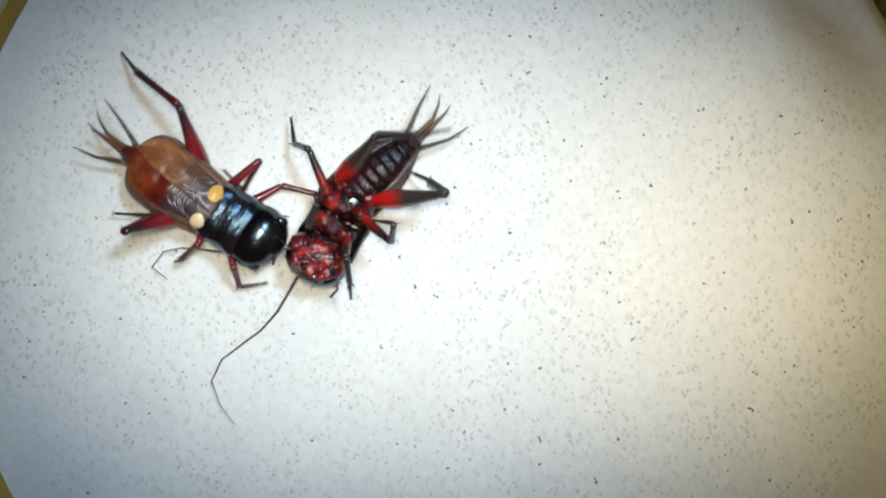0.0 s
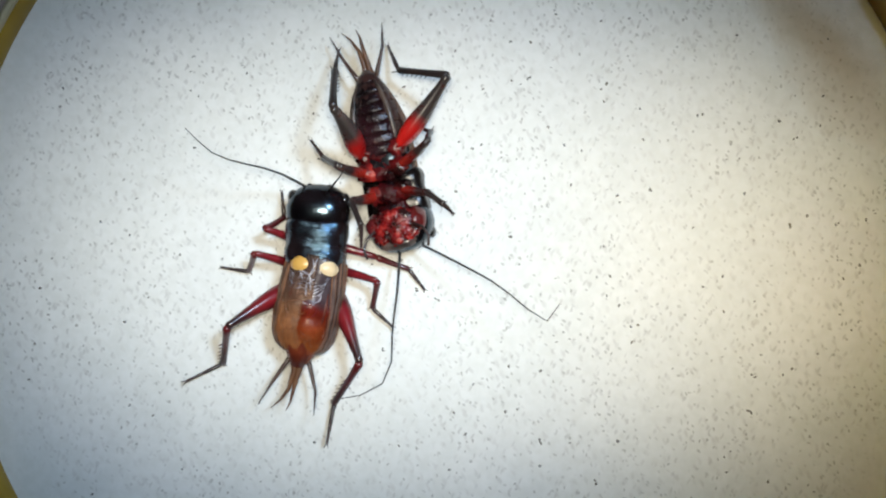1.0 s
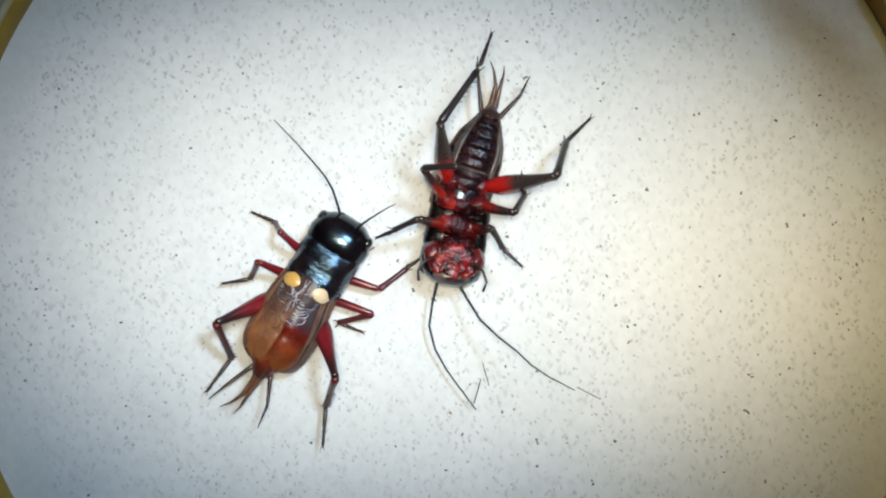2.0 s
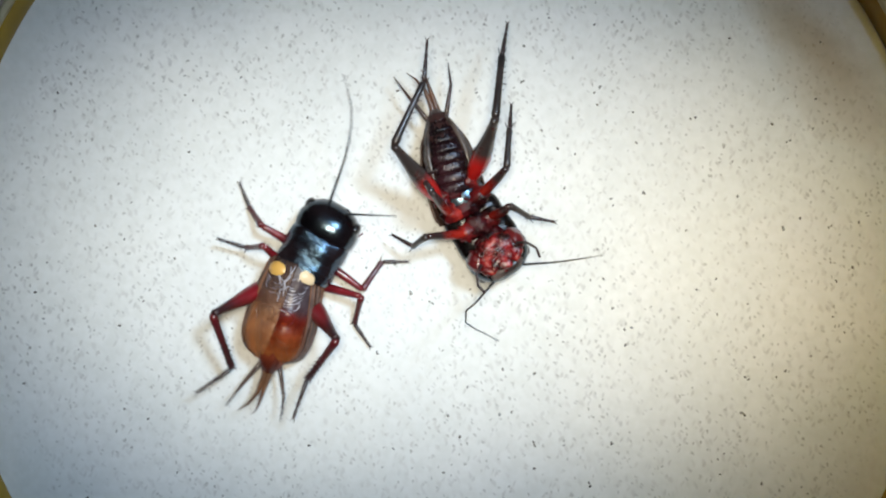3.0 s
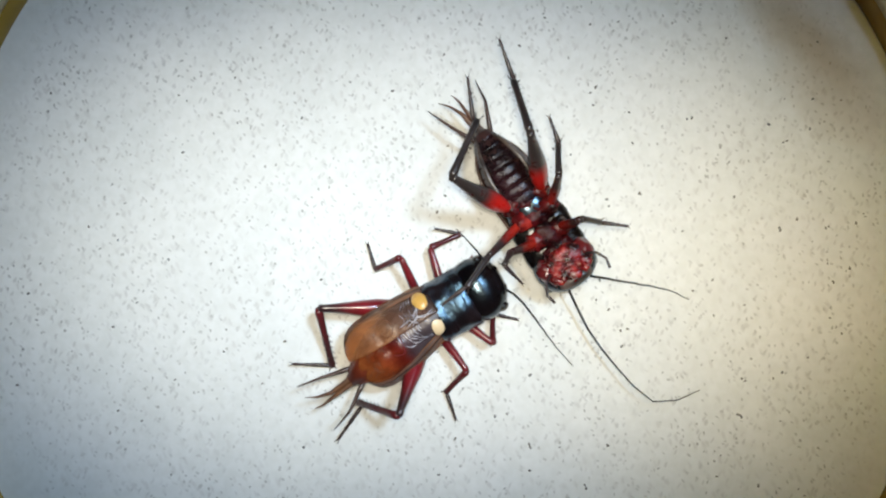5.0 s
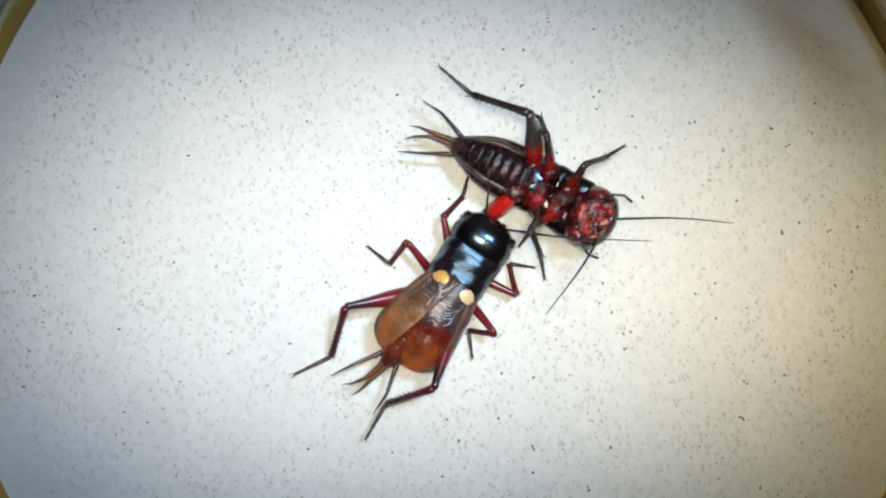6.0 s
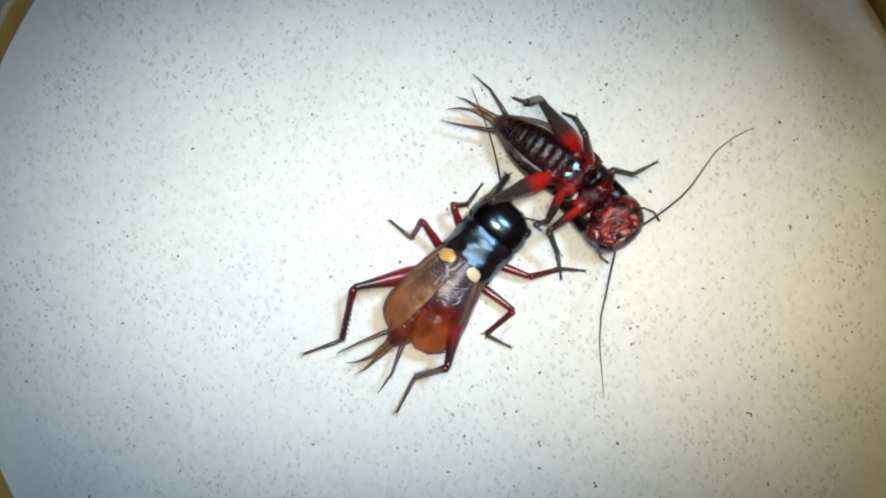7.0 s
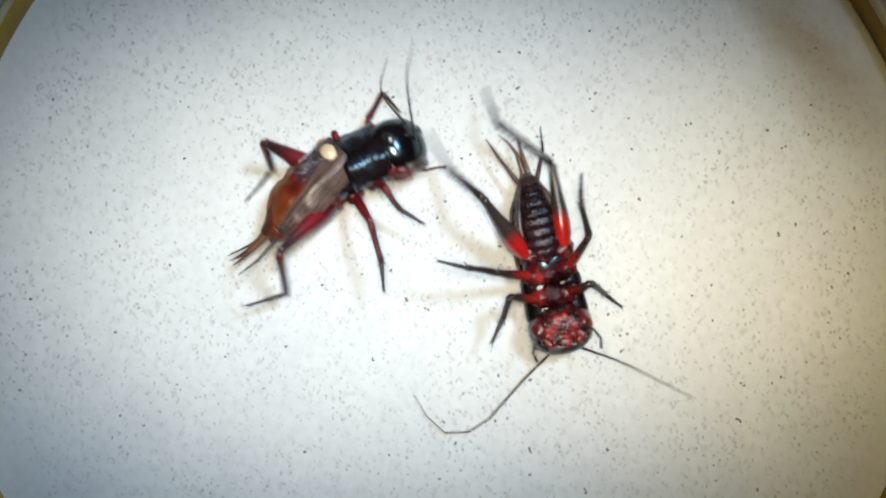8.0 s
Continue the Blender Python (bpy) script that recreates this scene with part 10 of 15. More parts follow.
    walk(loser["l2s"], [(0, at(8.38, -0.7, 5.49, -8, -28, 21)), (0.067, at(7.84, -0.54, 5.59, -16, -35, 21)), (0.1, at(7.28, -0.43, 5.63, -25, -43, 23)), (0.133, at(7.53, 1.8, 5.35, -56, -25, 37)), (0.167, at(7.67, 3.74, 4.21, -79, -3, 40)), (0.2, at(7.69, 5.09, 2.4, -103, 18, 34)), (0.233, at(8.62, 4, 3.76, -74, 4, 34)), (0.267, at(9.54, 2.45, 4.57, -45, -8, 27)), (0.3, at(10.34, 0.64, 4.72, -14, -16, 15)), (0.333, at(8.39, 4.66, 3, -36, 0, 58)), (0.367, at(4.91, 5.1, -0.26, -43, 25, 96)), (0.4, at(2.55, 1.64, -2.57, -26, 49, 147)), (0.433, at(3.36, 2.51, -3.17, 26, 49, -124)), (0.467, at(4.38, 3.24, -3.58, 38, 16, -69)), (0.5, at(5.57, 3.8, -3.8, 19, -12, -21)), (0.533, at(5.14, 3.89, -3.47, -18, -15, 31)), (0.567, at(4.72, 3.93, -3.11, -45, 10, 75)), (0.6, at(4.32, 3.94, -2.73, -49, 46, 115)), (0.7, at(4.32, 2.79, -3.89, -49, 65, 117)), (0.733, at(4.88, 4.12, -3, -56, 34, 110)), (0.8, at(5.56, 5.07, -1.77, -58, 2, 107)), (0.9, at(5.06, 5.17, 0.25, -68, 0, 105)), (1, at(4.35, 4.36, 2.03, -78, -2, 103)), (1.2, at(8.03, 4.06, 3.86, -70, -10, 72)), (1.3, at(6.43, 5.57, 0.17, -86, 27, 74)), (1.4, at(5.06, 3.82, -3.5, -116, 62, 57)), (1.5, at(6.37, 3.19, -4.56, -90, 77, 86)), (1.533, at(7.06, 2.52, -5.05, -86, 82, 93)), (1.6, at(7.78, 1.78, -5.33, -65, 87, 116)), (1.667, at(8.52, 1, -5.42, 32, 87, -145)), (1.7, at(9.24, 0.22, -5.3, 59, 83, -115)), (2.067, at(6.67, 2.05, -5.22, -36, 60, 152)), (2.433, at(4.34, 3.29, -3.5, -44, 29, 145)), (2.8, at(2.97, 3.55, -0.67, -48, -2, 144)), (2.867, at(3.84, 4.18, 1.52, -57, 26, 122)), (2.933, at(4.54, 3.27, 3.67, -83, 46, 86)), (3, at(4.79, 1.19, 4.91, -126, 46, 35)), (3.067, at(4.43, 2.41, 4.22, -90, 37, 82)), (3.133, at(3.87, 3.19, 3.14, -73, 13, 112)), (3.2, at(3.2, 3.39, 1.88, -71, -15, 135)), (3.267, at(4.73, 3.41, 3.69, -84, -40, 120)), (3.333, at(6.33, 2.32, 5.05, -93, -67, 107)), (3.4, at(7.6, 0.4, 5.62, 54, -85, -60)), (3.467, at(11.34, 0.35, 3.93, 31, -48, -30)), (3.5, at(12.95, 0.05, 0.17, 33, -11, -24)), (3.7, at(12.93, -0.43, -0.17, 11, 13, -3)), (3.733, at(12.93, -0.46, -0.06, 24, 7, -8)), (3.8, at(12.93, -0.49, 0.06, 37, 1, -14)), (3.833, at(12.84, -1.07, 0.29, 6, -12, 14)), (3.9, at(12.68, -1.67, 0.43, -29, -8, 46)), (3.933, at(12.45, -2.26, 0.47, -56, 12, 71)), (4, at(12.17, -2.83, 0.41, -78, 41, 86)), (4.067, at(12.23, -2.74, -0.27, -61, 13, 72)), (4.1, at(12.31, -2.46, -0.88, -39, -9, 51)), (4.167, at(12.39, -2.01, -1.39, -9, -19, 22)), (4.2, at(12.48, -1.43, -1.74, 22, -13, -9)), (4.233, at(12.79, -1.19, -0.55, 7, -29, 7)), (4.267, at(12.95, -0.13, 0.11, -16, -40, 31)), (4.3, at(12.84, 1.09, -0.15, -45, -41, 61)), (4.4, at(12.14, 2.57, 1.36, -44, -33, 60)), (4.5, at(10.65, 3.81, 2.48, -43, -26, 59)), (4.6, at(8.28, 5.12, 2.17, -56, -5, 46)), (4.667, at(11.52, 3.39, 1.6, -37, -12, 42)), (4.7, at(12.83, 0.85, -0.78, -17, -18, 36)), (5.267, at(11.99, -0.76, 3.06, -7, -21, 8)), (5.8, at(8.46, -1.42, 5.34, 4, -18, -20)), (5.867, at(11.04, -0.52, 4.2, -14, -13, -3)), (5.933, at(12.59, 0.53, 1.9, -28, -4, 12)), (6, at(12.68, 1.44, -0.91, -40, 8, 25)), (6.1, at(12.81, -0.5, -1.12, -23, 0, 16)), (6.2, at(12.11, -2.03, -2.14, -4, -6, 6)), (6.233, at(11.73, -3.16, 1.51, -3, -2, 4)), (6.267, at(9.36, -2.71, 4.51, -2, 3, 3)), (6.3, at(6.11, -0.88, 5.45, -1, 7, 2)), (6.367, at(9.53, -2.15, 4.72, -3, 9, 4)), (6.433, at(12.04, -2.33, 1.99, -5, 10, 6)), (6.5, at(12.56, -1.34, -1.56, -8, 12, 9)), (6.633, at(12.52, -0.85, -1.99, -26, -4, -29)), (6.733, at(12.37, -0.4, -2.46, -31, -28, -64)), (6.867, at(12.13, -0.01, -2.93, -16, -49, -110)), (7, at(11.8, 0.32, -3.4, 22, -52, -176)), (7.067, at(12.1, -0.1, -2.97, -10, -37, -121)), (7.1, at(12.31, -0.59, -2.55, -17, -11, -86)), (7.133, at(12.39, -1.14, -2.16, -8, 14, -54)), (7.2, at(12.37, -1.72, -1.81, 16, 29, -13)), (7.267, at(12.24, -1.87, -1.98, 3, 16, 1)), (7.3, at(12.11, -2.02, -2.15, -12, 7, 17)), (7.4, at(11.82, -2.38, -2.41, 10, 17, -7)), (7.5, at(11.48, -2.69, -2.68, 27, 35, -28)), (7.533, at(9.08, -4.96, -2.02, 24, 28, -24)), (7.6, at(6.01, -5.45, -0.72, 21, 22, -20)), (7.667, at(3.36, -3.97, 0.75, 17, 16, -16)), (7.7, at(2.08, -1.05, 1.86, 14, 10, -12)), (7.733, at(2.12, -0.52, 2.18, 36, -13, 34)), (7.767, at(2.26, -0.03, 2.54, 36, -45, 82)), (7.8, at(2.49, 0.39, 2.92, -12, -58, 167)), (7.833, at(2.28, -1.86, -1.79, 128, -66, 12)), (7.867, at(6.5, -3.18, -4.59, 133, -14, -11)), (7.9, at(11.42, -2.42, -3, 116, 35, -34)), (7.933, at(12.11, -2.47, -1.61, 77, 7, -33)), (7.967, at(12.72, -1.45, -0.62, 36, -14, -14)), (8, at(12.92, 0.09, -0.57, -11, -16, 15))])
    p = (-3.65, 2.82, -2.66)
    walk(loser["l3f"], [(0, at(*p, -11, 49, -163)), (0.033, at(*p, -6, 43, -173)), (0.067, at(*p, -1, 38, 177)), (0.1, at(*p, 6, 34, 167)), (0.167, at(*p, -2, 25, -168)), (0.2, at(*p, -12, 20, -143)), (0.3, at(*p, -9, 39, -160)), (0.4, at(*p, -12, 32, -149)), (0.5, at(*p, -15, 27, -134)), (0.533, at(*p, -13, 25, -142)), (0.6, at(*p, -10, 23, -150)), (0.633, at(*p, -11, 27, -151)), (0.7, at(*p, -11, 30, -151)), (0.733, at(*p, -10, 27, -154)), (0.767, at(*p, -9, 25, -156)), (0.8, at(*p, -8, 23, -158)), (0.867, at(*p, -7, 35, -162)), (0.933, at(*p, -8, 47, -166)), (1, at(*p, -10, 59, -171)), (1.067, at(*p, -8, 48, -153)), (1.133, at(*p, -11, 37, -137)), (1.2, at(*p, -17, 27, -123)), (1.4, at(*p, -15, 28, -136)), (1.5, at(*p, -15, 14, -124)), (1.533, at(*p, -5, 22, -140)), (1.6, at(*p, 3, 32, -155)), (1.667, at(*p, 8, 44, -171)), (1.7, at(*p, 9, 56, 171)), (2.267, at(*p, 11, 46, 153)), (2.8, at(*p, 17, 37, 137)), (3, at(*p, 4, 41, 172)), (3.2, at(*p, 19, 48, 147)), (3.4, at(*p, 11, 26, 149)), (3.5, at(*p, 7, 42, 166)), (3.533, at(*p, 7, 35, 158)), (3.6, at(*p, 8, 29, 150)), (3.667, at(*p, 10, 22, 143)), (3.7, at(*p, 13, 16, 135)), (3.733, at(*p, 14, 23, 137)), (3.767, at(*p, 15, 31, 139)), (3.8, at(*p, 16, 38, 141)), (3.9, at(*p, -1, 41, 172)), (4, at(*p, 0, 34, -154)), (4.067, at(*p, -12, 45, -162)), (4.1, at(*p, -8, 39, -169)), (4.167, at(*p, -4, 35, -175)), (4.2, at(*p, 1, 30, 178)), (4.233, at(*p, 9, 37, 168)), (4.267, at(*p, 16, 45, 158)), (4.3, at(*p, 22, 53, 147)), (4.5, at(*p, 10, 41, 160)), (4.533, at(*p, 10, 37, 156)), (4.567, at(*p, 11, 32, 153)), (4.6, at(*p, 11, 28, 149)), (4.633, at(*p, 12, 33, 150)), (4.667, at(*p, 13, 38, 151)), (4.7, at(*p, 14, 42, 152)), (5.8, at(*p, 17, 27, 125)), (6, at(*p, 0, -31, 110)), (6.2, at(*p, 0, -35, 91)), (6.3, at(*p, 19, 31, 118)), (6.5, at(*p, 0, -33, 91)), (6.733, at(*p, 8, 2, 94)), (7, at(*p, 22, 40, 106)), (7.067, at(*p, 23, 43, 107)), (7.1, at(*p, 25, 46, 108)), (7.133, at(*p, 26, 49, 110)), (7.2, at(*p, 28, 52, 112)), (7.233, at(*p, 27, 50, 110)), (7.267, at(*p, 26, 49, 109)), (7.3, at(*p, 25, 47, 108)), (7.333, at(*p, 24, 45, 103)), (7.4, at(*p, 23, 44, 98)), (7.467, at(*p, 22, 43, 94)), (7.5, at(*p, 22, 41, 90)), (7.6, at(*p, 27, 53, 89)), (7.7, at(*p, 34, 64, 90)), (7.733, at(*p, 30, 60, 88)), (7.8, at(*p, 27, 56, 86)), (7.833, at(*p, 28, 38, 115)), (7.867, at(*p, 19, 23, 140)), (7.9, at(*p, 5, 11, 165)), (7.933, at(*p, 7, 18, 161)), (7.967, at(*p, 9, 26, 158)), (8, at(*p, 11, 33, 154))])
    p = (12.45, 0, 0)
    walk(loser["l3t"], [(0, at(*p, -59, 12, 29)), (0.033, at(*p, -50, -33, 6)), (0.067, at(*p, 8, -62, -61)), (0.1, at(*p, 66, -33, -128)), (0.167, at(*p, 45, -8, -121)), (0.2, at(*p, 27, 18, -124)), (0.3, at(*p, 52, 13, -102)), (0.4, at(*p, 38, 10, -126)), (0.5, at(*p, 38, 17, -93)), (0.533, at(*p, 38, 13, -88)), (0.6, at(*p, 38, 9, -83)), (0.633, at(*p, 37, 14, -104)), (0.7, at(*p, 35, 18, -126)), (0.733, at(*p, 41, 1, -116)), (0.767, at(*p, 45, -17, -108)), (0.8, at(*p, 47, -35, -99)), (0.867, at(*p, 66, -46, -104)), (0.933, at(*p, 91, -55, -115)), (1, at(*p, 124, -60, -135)), (1.067, at(*p, 81, -38, -111)), (1.133, at(*p, 55, -11, -110)), (1.2, at(*p, 30, 13, -120)), (1.4, at(*p, 35, 6, -117)), (1.5, at(*p, 22, 12, -100)), (1.533, at(*p, 33, -15, -80)), (1.6, at(*p, 33, -44, -59)), (1.667, at(*p, 6, -70, -15)), (1.7, at(*p, -71, -63, 77)), (2.267, at(*p, -61, -20, 75)), (2.8, at(*p, -53, 24, 79)), (3, at(*p, -56, -18, 77)), (3.2, at(*p, -66, -21, 112)), (3.4, at(*p, -76, -61, 113)), (3.5, at(*p, -63, -45, 86)), (3.533, at(*p, -72, -11, 96)), (3.6, at(*p, -74, 23, 102)), (3.667, at(*p, -72, 58, 110)), (3.7, at(*p, 36, 84, -138)), (3.733, at(*p, 28, 85, -147)), (3.767, at(*p, 18, 85, -159)), (3.8, at(*p, 6, 86, -174)), (3.9, at(*p, -90, 58, 66)), (3.933, at(*p, -63, 59, 61)), (4, at(*p, 0, 64, 56)), (4.033, at(*p, -47, 49, 45)), (4.067, at(*p, -82, 34, 52)), (4.1, at(*p, -83, 43, 56)), (4.167, at(*p, -84, 52, 61)), (4.2, at(*p, -84, 61, 66)), (4.233, at(*p, -74, 25, 81)), (4.267, at(*p, -74, -12, 89)), (4.3, at(*p, -80, -48, 100)), (4.5, at(*p, -59, -17, 99)), (4.533, at(*p, -45, -49, 60)), (4.567, at(*p, 11, -56, -17)), (4.6, at(*p, 38, -29, -68)), (4.633, at(*p, 6, -56, -11)), (4.667, at(*p, -48, -43, 65)), (4.7, at(*p, -57, -9, 104)), (5.8, at(*p, -35, -7, 105)), (5.9, at(*p, -5, 3, 41)), (6, at(*p, 0, 34, -21)), (6.2, at(*p, 0, 36, -24)), (6.233, at(*p, 6, 2, 14)), (6.267, at(*p, -12, -29, 56)), (6.3, at(*p, -48, -36, 108)), (6.4, at(*p, 2, -14, 30)), (6.5, at(*p, 0, 36, -26)), (6.6, at(*p, -20, 38, -68)), (6.733, at(*p, -40, 24, -118)), (6.867, at(*p, -41, 1, -160)), (7, at(*p, -27, -16, 156)), (7.067, at(*p, -10, -23, 113)), (7.1, at(*p, 8, -16, 71)), (7.133, at(*p, 16, 0, 32)), (7.2, at(*p, 13, 17, -5)), (7.233, at(*p, 24, 21, -9)), (7.267, at(*p, 34, 26, -12)), (7.3, at(*p, 45, 31, -14)), (7.333, at(*p, 46, -3, 8)), (7.4, at(*p, 33, -34, 35)), (7.467, at(*p, -8, -52, 85)), (7.5, at(*p, -52, -38, 139)), (7.6, at(*p, -51, -15, 126)), (7.7, at(*p, -55, 8, 113)), (7.733, at(*p, -53, 2, 90)), (7.8, at(*p, -49, -2, 68)), (7.833, at(*p, -53, 25, 91)), (7.867, at(*p, -43, 51, 122)), (7.9, at(*p, 3, 63, -174)), (7.933, at(*p, -64, 27, 114)), (7.967, at(*p, -74, -27, 94)), (8, at(*p, -33, -80, 37))])
    walk(loser["l3s"], [(0, at(20.85, 4.6, -2.05, -92, -78, 98)), (0.033, at(20.62, 0.8, 5.35, 37, -81, -40)), (0.067, at(14.72, -4.08, 8.61, 51, -62, -64)), (0.1, at(7.45, -6.49, 5.36, 50, -43, -72)), (0.167, at(7.45, -8.32, 1.31, 43, -18, -81)), (0.2, at(7.3, -7.73, -3.09, 33, 7, -92)), (0.3, at(10.44, -9.34, -2.16, 54, 19, -97)), (0.4, at(6.76, -7.79, -1.69, 46, 2, -88)), (0.5, at(12.04, -9.35, -2.88, 38, -8, -93)), (0.533, at(12.86, -9.52, -2.25, 27, -7, -59)), (0.6, at(13.68, -9.58, -1.61, 19, 0, -26)), (0.633, at(10.15, -9.23, -2.35, 36, 9, -55)), (0.7, at(6.98, -7.56, -2.97, 48, 25, -82)), (0.733, at(8.17, -8.81, -0.11, 41, 6, -61)), (0.767, at(9.63, -8.92, 2.91, 27, -9, -38)), (0.8, at(11.18, -7.87, 5.69, 7, -17, -11)), (0.867, at(10.86, -6.56, 7.1, 17, -47, -23)), (0.933, at(10.07, -5.04, 8.06, 58, -70, -66)), (1, at(8.93, -3.49, 8.45, 134, -61, -144)), (1.067, at(9.67, -7.2, 6.03, 78, -46, -96)), (1.133, at(9.18, -9.02, 1.95, 54, -16, -82)), (1.2, at(7.66, -8.25, -2.2, 37, 15, -81)), (1.4, at(8, -8.66, -1.01, 43, 23, -79)), (1.5, at(10.81, -9.45, -1.98, 21, 22, -50)), (1.533, at(14.15, -9.29, 2.6, 22, -5, -38)), (1.6, at(16.02, -6.03, 6.84, 16, -33, -24)), (1.667, at(15.74, -0.88, 9.18, -4, -56, 3)), (1.7, at(13.4, 4.27, 8.76, -60, -64, 65)), (2.267, at(14.89, 8.9, 3.28, -58, -43, 81)), (2.8, at(14.11, 8.78, -4, -51, -22, 94)), (3, at(14.51, 9.11, 2.96, -46, -28, 57)), (3.2, at(9.08, 8.53, 3.44, -56, -1, 60)), (3.4, at(10.62, 4.39, 8.56, -26, -25, 42)), (3.5, at(12.99, 6.94, 6.89, -34, -23, 37)), (3.533, at(11.46, 9.56, 1.87, -32, -33, 45)), (3.6, at(10.58, 8.8, -3.88, -32, -42, 54)), (3.667, at(10.68, 4.92, -8.28, -35, -51, 65)), (3.7, at(11.71, -0.67, -9.74, -41, -60, 80)), (3.733, at(11.71, -0.48, -9.75, -59, -11, 108)), (3.767, at(11.71, -0.28, -9.76, -53, 40, 126)), (3.8, at(11.72, -0.08, -9.77, 34, 72, -139)), (3.9, at(14.55, 4.79, -8.28, -90, 72, 77)), (3.933, at(14.66, 4.4, -8.44, -14, 69, 168)), (4, at(14.89, 3.61, -8.77, 0, 20, -140)), (4.033, at(16.13, 4.97, -7.18, -48, 46, 143)), (4.067, at(17.4, 6.38, -5.54, -87, 11, 71)), (4.1, at(16.4, 5.93, -6.72, -91, -19, 89)), (4.167, at(15.38, 5.22, -7.75, -109, -46, 117)), (4.2, at(14.36, 4.3, -8.59, -156, -57, 172)), (4.233, at(13.81, 8.75, -4.17, -99, -68, 109)), (4.267, at(12.64, 9.59, 1.96, -55, -50, 60)), (4.3, at(11.32, 6.47, 7.26, -43, -24, 42)), (4.5, at(10.97, 9.25, 2.86, -51, -5, 59)), (4.533, at(15.7, 5.58, 7.36, -59, 18, 70)), (4.567, at(17.69, -1.61, 8.12, -64, 42, 80)), (4.6, at(15.72, -7.96, 4.68, -64, 66, 92)), (4.633, at(17.82, -1.05, 8.13, -65, 43, 80)), (4.667, at(15.42, 6.45, 6.74, -60, 20, 71)), (4.7, at(10.17, 9.41, 1.47, -52, -2, 60)), (5.8, at(9.92, 9.38, 1.24, -33, 7, 62)), (5.9, at(14.98, 3.21, -2.1, -12, 15, 20)), (6, at(20.04, -2.95, -5.43, 0, 34, -21)), (6.2, at(19.67, -3.15, -5.81, 0, 36, -23)), (6.267, at(13.17, 3.97, 1.98, -19, 8, 33)), (6.3, at(9.97, 7.48, 5.82, -34, 3, 60)), (6.4, at(14.74, 1.99, -0, -12, 11, 17)), (6.5, at(19.5, -3.5, -5.82, 0, 32, -25)), (7, at(3.84, 3.78, 2.74, 7, -39, -10)), (7.067, at(8.86, 8.29, 3.78, 16, -26, -15)), (7.1, at(15.57, 8.88, 2.72, 22, -12, -17)), (7.133, at(20.72, 5.25, 0.06, 29, 2, -18)), (7.2, at(21.77, -0.81, -2.89, 35, 15, -17)), (7.233, at(21.47, -1.38, -3.56, 8, 30, -79)), (7.267, at(21.07, -1.77, -4.29, -19, 14, -141)), (7.3, at(20.6, -1.97, -5.06, -20, -15, 168)), (7.333, at(22.13, 1.44, 0.47, -19, -12, 165)), (7.4, at(19.11, 4.6, 5.52, -19, -10, 162)), (7.467, at(12.96, 6.01, 7.71, -19, -8, 160)), (7.5, at(6.58, 5.02, 6.03, -19, -5, 157)), (7.6, at(6.89, 7.66, 2.52, -43, -8, 124)), (7.7, at(8.62, 8.91, -1.34, -63, -23, 94)), (7.733, at(12.37, 9.78, -0.41, -53, -17, 77)), (7.8, at(16.19, 9.05, 0.29, -46, -8, 62)), (7.833, at(12.3, 8.87, -4.14, -51, 19, 88)), (7.867, at(9.18, 5.25, -7.6, -40, 45, 120)), (7.9, at(8.04, -0.43, -8.73, -1, 58, 179)), (7.933, at(8.98, 7.96, -4.52, -44, 33, 105)), (7.967, at(11.82, 8.7, 4.45, -41, -5, 65)), (8, at(13.85, 1.08, 9.63, -11, -29, 14))])
    p = (2.49, -2.16, -2.66)
